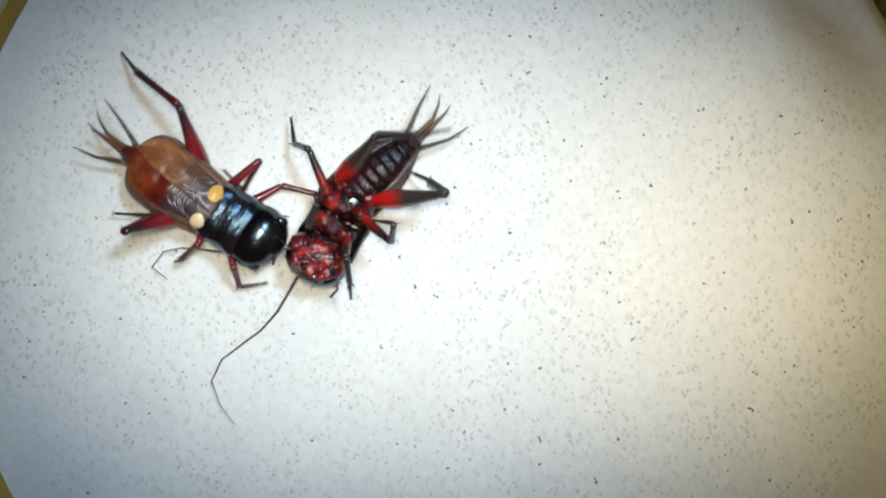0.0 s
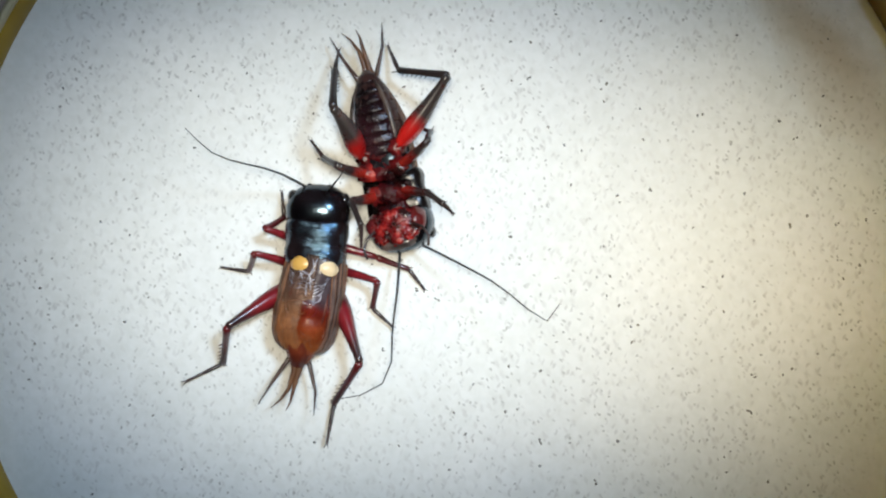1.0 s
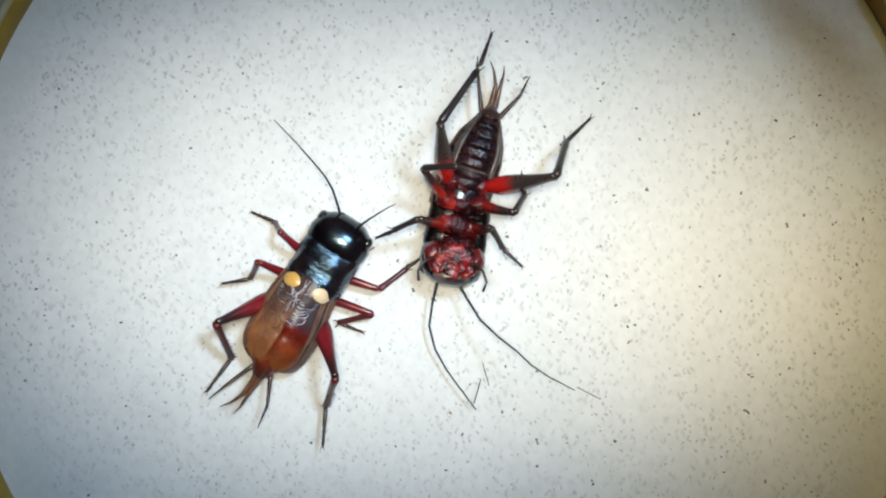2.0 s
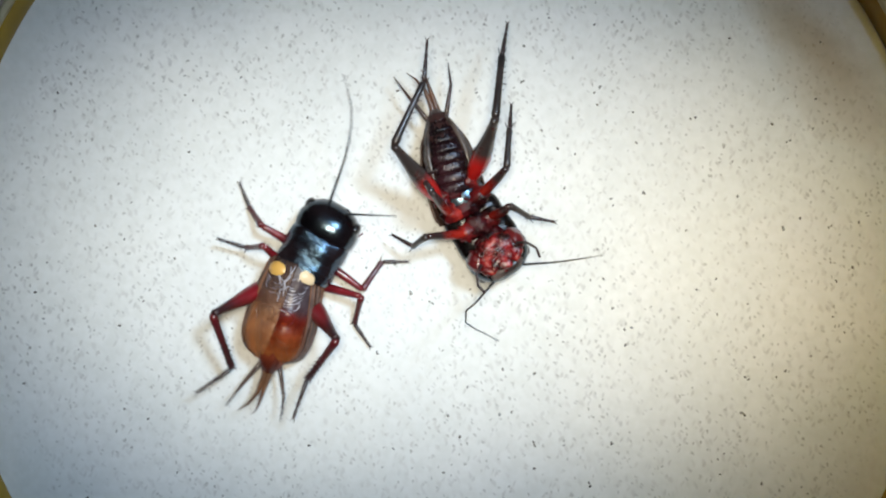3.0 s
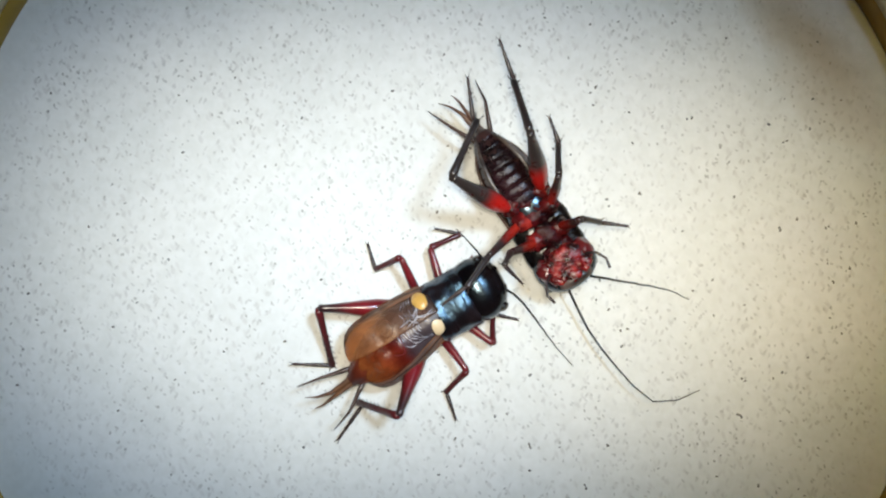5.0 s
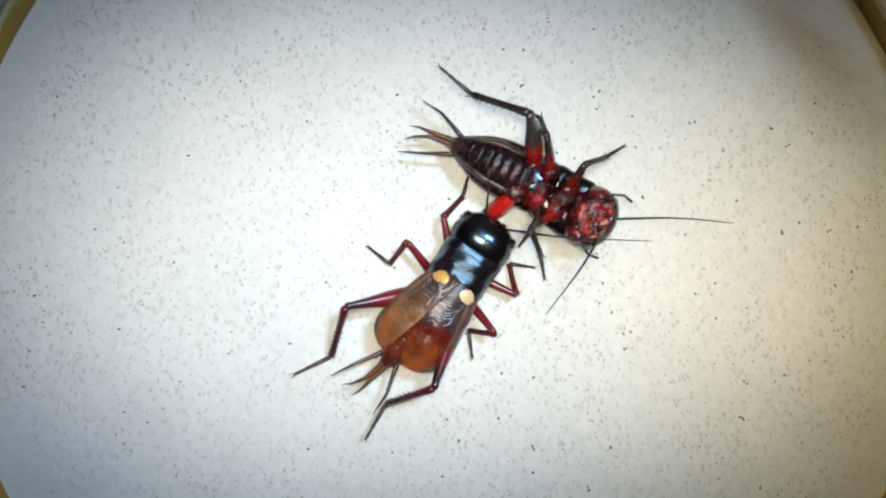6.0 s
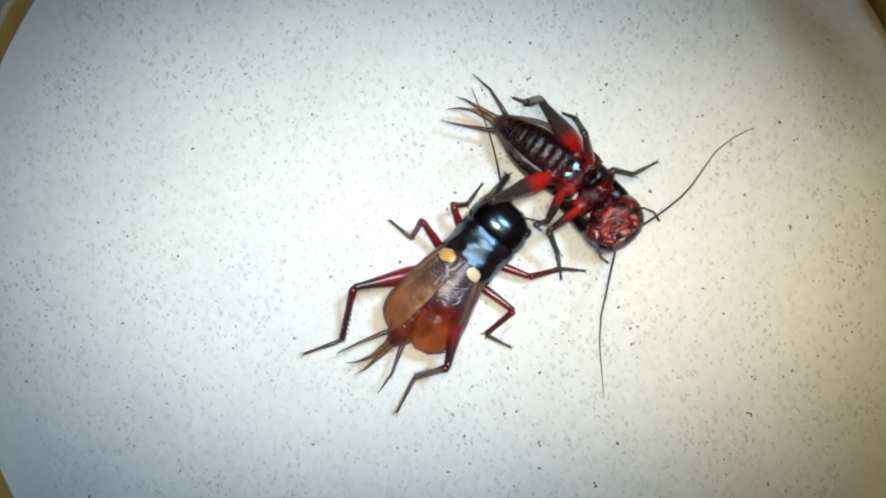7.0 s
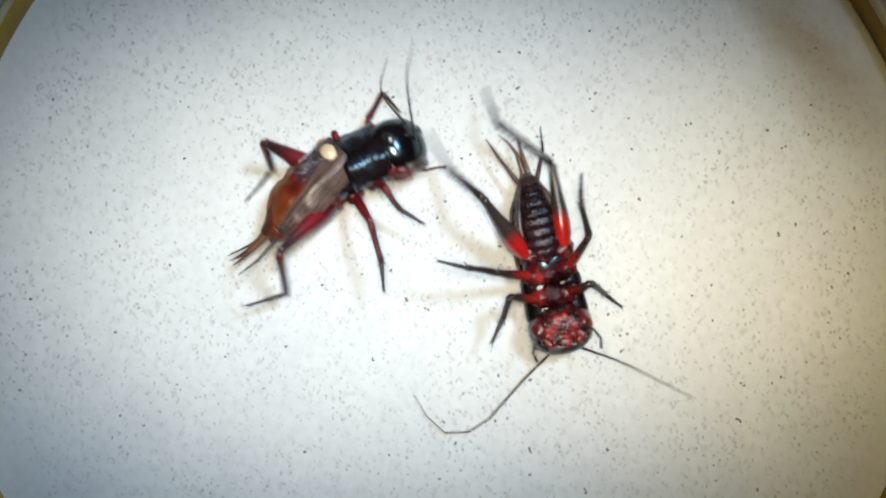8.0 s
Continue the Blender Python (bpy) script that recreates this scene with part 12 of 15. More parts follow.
    walk(loser["r2s"], [(0, at(9.7, -0.53, -5.08, -15, -16, 163)), (0.033, at(10.44, -1.34, -4.5, -7, -11, 172)), (0.067, at(11.39, -1.16, -3.71, 2, -7, -178)), (0.1, at(11.9, -0.11, -3.27, 12, -4, -168)), (0.133, at(12.27, -0.28, -2.67, -2, -2, -112)), (0.167, at(12.56, -0.45, -2.02, -8, 11, -57)), (0.2, at(12.75, -0.61, -1.34, 0, 23, 0)), (0.233, at(12.93, 0.29, -0.38, 9, 10, 56)), (0.267, at(12.78, 1.25, 0.52, 4, -5, 109)), (0.3, at(12.33, 2.21, 1.31, -11, -10, 163)), (0.333, at(12.32, 2.53, 0.51, -6, 0, 122)), (0.367, at(12.21, 2.78, -0.31, -9, 11, 82)), (0.4, at(11.98, 2.95, -1.12, -19, 17, 39)), (0.433, at(12.49, -2.22, 0.26, -5, 26, 100)), (0.467, at(8.27, -5.5, 0.86, 10, 18, 163)), (0.5, at(3.19, -3.87, 0.12, 11, 2, -140)), (0.533, at(2, 0.6, -1.82, 17, 21, 169)), (0.567, at(5.26, 4.1, -3.29, 3, 36, 110)), (0.6, at(10.26, 3.72, -3.05, -20, 33, 44)), (0.7, at(8.09, 3.62, -4.26, 9, 59, 69)), (0.733, at(10.47, 3.46, -3.14, -9, 49, 47)), (0.8, at(12.2, 2.38, -1.48, -20, 36, 34)), (0.867, at(12.86, -0.28, 0.93, 4, 44, 87)), (0.9, at(11.18, -2.69, 3.1, 28, 35, 139)), (0.933, at(7.86, -3.84, 4.1, 34, 16, 179)), (1, at(4.3, -3.25, 3.51, 27, -3, -144)), (1.067, at(7.25, -4.38, 3.56, 35, -25, -127)), (1.133, at(10.24, -4.07, 2.58, 37, -48, -107)), (1.2, at(12.32, -2.43, 0.87, 18, -70, -71)), (1.4, at(11.8, -2.78, -1.98, -9, -45, -30)), (1.5, at(11.97, -2.76, -1.56, -12, -38, -38)), (1.533, at(10.79, -4.44, 0.11, -49, -27, -6)), (1.6, at(8.69, -5.27, 1.49, -74, -3, 13)), (1.667, at(6.16, -5.05, 2.25, -91, 25, 21)), (1.7, at(3.81, -3.84, 2.21, -112, 55, 19)), (1.967, at(4.12, -4.3, 1.8, -178, 65, -28)), (2.267, at(4.55, -4.71, 1.45, 126, 49, -65)), (2.533, at(5.09, -5.05, 1.19, 99, 24, -71)), (2.8, at(5.71, -5.32, 1.03, 76, 0, -64)), (3, at(9.03, -4.9, 2.22, 52, -30, -83)), (3.2, at(5.97, -4.12, 3.62, 55, -4, -61)), (3.4, at(6.38, -4.29, 3.54, 59, -26, -73)), (3.5, at(5.99, -4.24, 3.49, 57, -6, -63)), (3.7, at(5.51, -4.61, 2.71, 61, 2, -69)), (3.733, at(7.59, -5.17, 2.25, 27, 4, -46)), (3.8, at(8.9, -5.39, 0.49, -5, 19, -28)), (3.9, at(9.63, -4.52, -2.45, -1, 7, -31)), (4, at(9.73, -2.22, -4.59, 4, -5, -36)), (4.067, at(10.38, -4.09, -2.37, 12, -5, -42)), (4.133, at(9.75, -5.07, 0.37, 21, -4, -49)), (4.2, at(8.03, -4.86, 2.79, 29, -3, -55)), (4.3, at(7.54, -3.81, 4.16, 36, -26, -81)), (4.367, at(6.35, -2.69, 4.87, 44, -54, -65)), (4.433, at(5.01, -1.52, 4.93, 23, -82, -24)), (4.5, at(3.7, -0.49, 4.31, -95, -66, 115)), (4.533, at(4.42, -2.39, 4.22, -96, -7, 113)), (4.567, at(4.82, -4.03, 3.07, -101, 53, 109)), (4.6, at(4.79, -4.9, 1.23, 95, 67, -55)), (4.667, at(5.69, -4.94, 2.2, 71, 28, -66)), (4.7, at(6.36, -4.51, 3.26, 57, -10, -61)), (5.267, at(6.62, -3.27, 4.55, 54, -17, -58)), (5.8, at(6.65, -1.65, 5.36, 50, -24, -55)), (5.9, at(6.09, -1.99, 5.14, 61, 4, -44)), (6, at(5.52, -2.25, 4.86, 81, 28, -24)), (6.1, at(5.94, -2.92, 4.63, 67, 9, -46)), (6.2, at(6.38, -3.54, 4.3, 61, -13, -63)), (6.3, at(6.19, -2.64, 4.86, 45, -24, -50)), (6.367, at(8.61, -4.81, 2.65, 57, 3, -57)), (6.433, at(10.31, -4.69, -0.89, 68, 31, -59)), (6.5, at(10.48, -2.35, -4.03, 84, 58, -51)), (6.633, at(10.76, -4.31, -1.14, 88, 49, -42)), (6.733, at(9.55, -4.72, 2.12, 90, 40, -35)), (6.867, at(7.33, -3.41, 4.5, 90, 30, -29)), (7, at(4.95, -0.9, 5.05, 89, 21, -24)), (7.1, at(5.95, -2.75, 4.74, 67, 1, -49)), (7.2, at(6.65, -4.36, 3.53, 52, -25, -66)), (7.3, at(7.7, -5.06, 2.47, 43, -20, -63)), (7.367, at(8.4, -5.51, -0.56, 50, 10, -73)), (7.433, at(8.65, -4.27, -3.44, 52, 41, -81)), (7.5, at(8.38, -1.73, -5.26, 44, 72, -98)), (7.567, at(8.7, -4.18, -3.52, 51, 52, -83)), (7.633, at(8.59, -5.44, -0.77, 51, 31, -76)), (7.7, at(8.09, -5.14, 2.21, 48, 11, -69)), (7.733, at(7.47, -4.02, 3.96, 67, 27, -55)), (7.8, at(6.42, -2.43, 5.01, 94, 36, -33)), (7.833, at(6.11, -0.11, 5.52, 24, 56, -111)), (7.867, at(4.37, 1.3, 4.64, -20, 19, -163)), (7.9, at(2.64, 0.61, 3.12, -26, -31, 175)), (7.933, at(2.52, -2.83, -0.96, -3, -15, -143)), (7.967, at(7.05, -4.75, -3.04, 25, -18, -99)), (8, at(11.79, -3.26, -1.07, 45, -38, -57))])
    p = (-3.65, -2.82, -2.66)
    walk(loser["r3f"], [(0, at(*p, -18, 33, -124)), (0.033, at(*p, -17, 26, -126)), (0.067, at(*p, -16, 20, -127)), (0.1, at(*p, -14, 13, -129)), (0.2, at(*p, -13, -3, -127)), (0.3, at(*p, -5, 2, -165)), (0.333, at(*p, -9, -5, -136)), (0.4, at(*p, -16, -8, -107)), (0.467, at(*p, -11, -6, -131)), (0.5, at(*p, -7, -1, -154)), (0.6, at(*p, -7, -14, -155)), (0.633, at(*p, -5, -7, -162)), (0.7, at(*p, -3, 0, -169)), (0.733, at(*p, -11, 4, -139)), (0.8, at(*p, -16, 10, -111)), (0.9, at(*p, -15, 7, -120)), (1, at(*p, -13, 5, -129)), (1.1, at(*p, -14, 9, -129)), (1.2, at(*p, -14, 13, -128)), (1.267, at(*p, -13, 3, -135)), (1.333, at(*p, -12, -7, -142)), (1.4, at(*p, -8, -16, -149)), (1.433, at(*p, -12, -8, -140)), (1.467, at(*p, -14, 0, -131)), (1.5, at(*p, -15, 9, -122)), (1.567, at(*p, -20, 21, -113)), (1.633, at(*p, -23, 33, -104)), (1.7, at(*p, -24, 46, -95)), (2.067, at(*p, -22, 45, -112)), (2.433, at(*p, -19, 45, -130)), (2.8, at(*p, -17, 45, -147)), (2.9, at(*p, -21, 47, -136)), (3, at(*p, -25, 49, -126)), (3.1, at(*p, -35, 58, -119)), (3.2, at(*p, -46, 68, -113)), (3.267, at(*p, -36, 49, -130)), (3.333, at(*p, -22, 33, -147)), (3.4, at(*p, -5, 21, -166)), (3.467, at(*p, -28, 42, -143)), (3.5, at(*p, -48, 68, -125)), (3.7, at(*p, -34, 60, -108)), (3.733, at(*p, -30, 37, -129)), (3.767, at(*p, -20, 17, -148)), (3.8, at(*p, -3, 1, -169)), (3.867, at(*p, 3, 16, -177)), (3.933, at(*p, 7, 33, 175)), (4, at(*p, 0, 31, -175)), (4.067, at(*p, 8, 35, 180)), (4.1, at(*p, 5, 22, -169)), (4.167, at(*p, -2, 10, -157)), (4.2, at(*p, -10, -1, -144)), (4.233, at(*p, -12, 7, -141)), (4.267, at(*p, -13, 15, -139)), (4.3, at(*p, -14, 23, -136)), (4.367, at(*p, -17, 32, -136)), (4.433, at(*p, -20, 41, -137)), (4.5, at(*p, -23, 51, -138)), (4.533, at(*p, -17, 25, -135)), (4.6, at(*p, -12, -1, -134)), (4.633, at(*p, -13, 17, -138)), (4.667, at(*p, -15, 35, -143)), (4.7, at(*p, -21, 53, -151)), (5.267, at(*p, -11, 52, -164)), (5.8, at(*p, -1, 52, -178)), (5.867, at(*p, -13, 53, -164)), (5.933, at(*p, -24, 56, -149)), (6, at(*p, -35, 61, -135)), (6.1, at(*p, -18, 48, -159)), (6.2, at(*p, 2, 40, 177)), (6.233, at(*p, -4, 46, -177)), (6.267, at(*p, -10, 52, -171)), (6.3, at(*p, -16, 58, -165)), (6.367, at(*p, -16, 58, -164)), (6.433, at(*p, -17, 58, -163)), (6.5, at(*p, -17, 58, -163)), (6.733, at(*p, -7, 50, -174)), (7, at(*p, 3, 44, 174)), (7.067, at(*p, -4, 48, -178)), (7.133, at(*p, -10, 53, -171)), (7.2, at(*p, -17, 58, -164)), (7.267, at(*p, -29, 61, -153)), (7.3, at(*p, -40, 65, -143)), (7.5, at(*p, -34, 67, -162)), (7.6, at(*p, -16, 53, -170)), (7.7, at(*p, 0, 41, 179)), (7.733, at(*p, 3, 42, 175)), (7.767, at(*p, 6, 44, 170)), (7.8, at(*p, 9, 46, 165)), (7.833, at(*p, -4, 45, -170)), (7.867, at(*p, -17, 47, -146)), (7.9, at(*p, -28, 53, -120)), (7.933, at(*p, -25, 34, -140)), (7.967, at(*p, -15, 17, -157)), (8, at(*p, -1, 4, -177))])
    p = (12.45, 0, 0)
    walk(loser["r3t"], [(0, at(*p, 47, -33, -148)), (0.033, at(*p, 32, -15, -125)), (0.067, at(*p, 26, 7, -107)), (0.1, at(*p, 26, 30, -91)), (0.2, at(*p, 9, 58, -128)), (0.3, at(*p, 32, 56, -79)), (0.333, at(*p, 11, 49, -95)), (0.4, at(*p, -4, 39, -106)), (0.467, at(*p, 8, 51, -93)), (0.5, at(*p, 28, 59, -73)), (0.6, at(*p, 2, 55, -66)), (0.633, at(*p, 16, 56, -78)), (0.7, at(*p, 30, 58, -90)), (0.733, at(*p, 23, 46, -92)), (0.8, at(*p, 18, 33, -92)), (0.9, at(*p, 13, 10, -106)), (1, at(*p, 14, -14, -119)), (1.1, at(*p, 17, 12, -129)), (1.2, at(*p, 16, 38, -139)), (1.267, at(*p, 13, 27, -118)), (1.333, at(*p, 7, 18, -99)), (1.4, at(*p, -2, 11, -79)), (1.433, at(*p, 9, 24, -105)), (1.467, at(*p, 13, 40, -131)), (1.5, at(*p, 6, 55, -165)), (1.567, at(*p, 27, 33, -146)), (1.633, at(*p, 37, 7, -138)), (1.7, at(*p, 44, -19, -134)), (2.067, at(*p, 53, -36, -110)), (2.433, at(*p, 52, -55, -81)), (2.8, at(*p, 23, -69, -27)), (2.9, at(*p, 40, -59, -49)), (3, at(*p, 48, -47, -61)), (3.1, at(*p, 63, -21, -95)), (3.2, at(*p, 61, 9, -120)), (3.267, at(*p, 64, -14, -111)), (3.333, at(*p, 63, -38, -102)), (3.4, at(*p, 55, -60, -86)), (3.467, at(*p, 71, -35, -110)), (3.5, at(*p, 73, -9, -123)), (3.7, at(*p, 56, 6, -118)), (3.733, at(*p, 46, 24, -106)), (3.767, at(*p, 40, 43, -96)), (3.8, at(*p, 37, 63, -85)), (3.867, at(*p, 88, 85, -62)), (3.933, at(*p, -132, 70, 50)), (4, at(*p, 0, 79, 49)), (4.067, at(*p, -96, 11, 30)), (4.1, at(*p, -73, -22, 8)), (4.167, at(*p, -31, -38, -33)), (4.2, at(*p, 13, -24, -75)), (4.233, at(*p, 34, 9, -89)), (4.267, at(*p, 53, 45, -91)), (4.3, at(*p, 111, 76, -49)), (4.367, at(*p, 77, 45, -75)), (4.433, at(*p, 67, 12, -75)), (4.5, at(*p, 56, -21, -69)), (4.533, at(*p, 42, 18, -70)), (4.6, at(*p, 18, 54, -87)), (4.633, at(*p, 38, 20, -71)), (4.667, at(*p, 49, -16, -68)), (4.7, at(*p, 62, -52, -73)), (5.267, at(*p, 99, -75, -102)), (5.8, at(*p, -162, -70, 165)), (5.867, at(*p, 115, -63, -122)), (5.933, at(*p, 86, -38, -104)), (6, at(*p, 71, -10, -104)), (6.1, at(*p, 67, 11, -72)), (6.2, at(*p, 75, 30, -37)), (6.233, at(*p, 71, -3, -59)), (6.267, at(*p, 81, -35, -84)), (6.3, at(*p, 120, -56, -134)), (6.367, at(*p, 92, -32, -90)), (6.433, at(*p, 88, -2, -64)), (6.5, at(*p, 99, 28, -38)), (6.733, at(*p, 102, 33, -32)), (7, at(*p, 106, 38, -25)), (7.067, at(*p, 85, 13, -53)), (7.133, at(*p, 77, -17, -72)), (7.2, at(*p, 81, -48, -93)), (7.267, at(*p, 80, -27, -101)), (7.3, at(*p, 75, -5, -108)), (7.5, at(*p, 90, -21, -114)), (7.6, at(*p, 108, -52, -120)), (7.7, at(*p, 173, -74, -174)), (7.733, at(*p, 69, -58, -61)), (7.767, at(*p, 61, -19, -42)), (7.8, at(*p, 66, 20, -27)), (7.833, at(*p, 43, 19, -17)), (7.867, at(*p, 20, 22, -8)), (7.9, at(*p, -4, 29, 0)), (7.933, at(*p, 0, 18, -14)), (7.967, at(*p, 6, 8, -29)), (8, at(*p, 14, 0, -44))])
    walk(loser["r3s"], [(0, at(5.54, -4.37, 5.4, 21, -3, -155)), (0.033, at(7.08, -7.78, 2.54, 18, 3, -123)), (0.067, at(9.55, -9.28, -1.18, 18, 10, -92)), (0.1, at(12.37, -8.49, -4.87, 22, 16, -59)), (0.2, at(9.3, -4.07, -8.33, 10, 46, -75)), (0.3, at(13.54, -5.4, -8.1, 20, 41, -40)), (0.333, at(11.83, -6.42, -7.37, 2, 20, -68)), (0.4, at(10.33, -7.3, -6.17, -3, -6, -87)), (0.467, at(12.09, -6.21, -7.57, -2, 19, -65)), (0.5, at(13.95, -4.78, -8.42, 13, 41, -34)), (0.6, at(14.7, -5.13, -8.03, 1, 41, -29)), (0.633, at(13.58, -5.37, -8.11, 6, 22, -48)), (0.7, at(12.47, -5.15, -8.33, 16, 5, -67)), (0.733, at(12.2, -6.83, -7.01, 15, 4, -68)), (0.8, at(12.13, -8.2, -5.34, 15, 2, -69)), (0.9, at(9.71, -9.26, -1.62, 15, -11, -73)), (1, at(7.87, -8.3, 2.44, 16, -24, -77)), (1.1, at(6.46, -7.49, -1.99, 21, -4, -107)), (1.2, at(6.63, -5.06, -6.03, 15, 17, -136)), (1.267, at(8.31, -7.64, -4.51, 5, 22, -108)), (1.333, at(11.01, -9.19, -3.06, -2, 32, -79)), (1.4, at(14.24, -9.43, -1.94, -2, 44, -47)), (1.433, at(10.18, -8.65, -4, 13, 50, -73)), (1.467, at(7.5, -5.66, -6.27, 23, 60, -100)), (1.5, at(7.04, -1.42, -8.04, 22, 72, -136)), (1.567, at(5.63, -4.63, -5.28, 45, 42, -111)), (1.633, at(5.24, -6.51, -1.25, 49, 10, -103)), (1.7, at(5.96, -6.62, 3.15, 48, -22, -97)), (2.067, at(9.73, -7.43, 5.77, 35, -32, -67)), (2.433, at(13.36, -5.55, 8.02, 17, -34, -34)), (2.8, at(15.61, -1.61, 9.13, 1, -28, -1)), (2.9, at(15.77, -3.82, 8.39, 20, -48, -29)), (3, at(15.64, -5.82, 7.2, 58, -55, -75)), (3.1, at(11.59, -9.12, 3.47, 66, -24, -85)), (3.2, at(7.56, -8.36, -1.45, 68, 6, -90)), (3.267, at(8.99, -8.83, 2.44, 59, -4, -91)), (3.333, at(10.85, -7.6, 5.97, 50, -15, -91)), (3.4, at(12.79, -4.89, 8.48, 40, -25, -88)), (3.467, at(9.74, -7.52, 5.65, 53, -13, -77)), (3.5, at(7.24, -8.16, 1.46, 68, -4, -64)), (3.7, at(7.9, -8.61, -1.05, 63, 11, -71)), (3.733, at(9.93, -8.58, -4, 47, 10, -66)), (3.767, at(11.69, -7.07, -6.73, 31, 10, -61)), (3.8, at(12.86, -4.36, -8.76, 15, 12, -56)), (3.867, at(12.86, -0.75, -9.76, 27, -8, -56)), (3.933, at(14.57, 2.54, -9.22, 41, -28, -60)), (4, at(13.67, 1.43, -9.61, 0, -24, -74)), (4.067, at(20.79, 4.79, -1.87, 43, -40, -59)), (4.1, at(21.46, 1.34, 3.6, 28, -32, -49)), (4.167, at(18.98, -4.17, 5.99, 17, -22, -42)), (4.2, at(14.73, -8.66, 3.97, 8, -10, -38)), (4.233, at(12.58, -9.67, -1.57, 15, -18, -50)), (4.267, at(12.28, -6.92, -6.93, 24, -24, -65)), (4.3, at(13.97, -1.74, -9.52, 35, -27, -80)), (4.367, at(14.27, -6.67, -6.93, 38, -24, -69)), (4.433, at(14.94, -9.25, -2.03, 41, -20, -57)), (4.5, at(15.74, -8.56, 3.45, 44, -18, -46)), (4.533, at(15.57, -8.79, -2.98, 28, -11, -58)), (4.6, at(12.73, -5.79, -7.89, 10, -8, -72)), (4.633, at(15.43, -8.73, -3.29, 20, -14, -59)), (4.667, at(16.01, -8.69, 2.77, 28, -23, -46)), (4.7, at(14.23, -5.69, 7.77, 34, -32, -33)), (5.267, at(11.92, -2.45, 9.47, 18, -42, -17)), (5.8, at(9.16, 0.86, 9.18, -3, -46, 3)), (5.867, at(10.14, -3.73, 8.76, 26, -42, -26)), (5.933, at(10.51, -7.51, 5.98, 48, -29, -47)), (6, at(10.16, -9.38, 1.66, 61, -12, -61)), (6.1, at(15.47, -9.13, -1.84, 53, -31, -59)), (6.2, at(19.24, -5.04, -4.94, 41, -50, -52)), (6.233, at(17.48, -8.39, 0.51, 43, -47, -50)), (6.267, at(13.33, -7.95, 5.65, 45, -43, -48)), (6.3, at(8.67, -3.95, 8.13, 47, -39, -46)), (6.367, at(12.51, -8.29, 5.21, 55, -38, -56)), (6.433, at(16.67, -8.83, 0.26, 62, -36, -66)), (6.5, at(19.31, -5.32, -4.52, 68, -34, -75)), (6.733, at(19.45, -4.3, -5.34, 69, 0, -49)), (7, at(19.45, -3.19, -6.06, 86, 30, -18)), (7.067, at(18.2, -7.61, -2.22, 69, 10, -32)), (7.133, at(15.41, -8.87, 2.91, 56, -13, -40)), (7.2, at(12.15, -6.49, 7.33, 45, -37, -42)), (7.267, at(10.85, -8.61, 4.38, 61, -21, -57)), (7.3, at(9.42, -9.28, 0.85, 72, -2, -66)), (7.5, at(8.76, -8.37, 3.5, 75, -13, -66)), (7.6, at(9.41, -5.24, 7.69, 51, -27, -48)), (7.7, at(9.72, -0.26, 9.4, 21, -31, -23)), (7.733, at(15, -4.54, 8.3, 19, -35, -21)), (7.767, at(19.37, -6.13, 3.22, 17, -38, -18)), (7.8, at(20.64, -4.25, -3.29, 14, -42, -15)), (7.833, at(21.29, -2.74, -3.21, -20, -23, 7)), (7.867, at(21.42, -1.19, -3.74, -44, 2, 14)), (7.9, at(21, 0.03, -4.77, -67, 28, 11)), (7.933, at(21.49, -2.27, -3.01, -46, 6, 12)), (7.967, at(20.98, -4.63, -1.33, -24, -15, 5)), (8, at(19.53, -6.77, 0.07, 4, -32, -11))])
    p = (10.29, 1.41, 1)
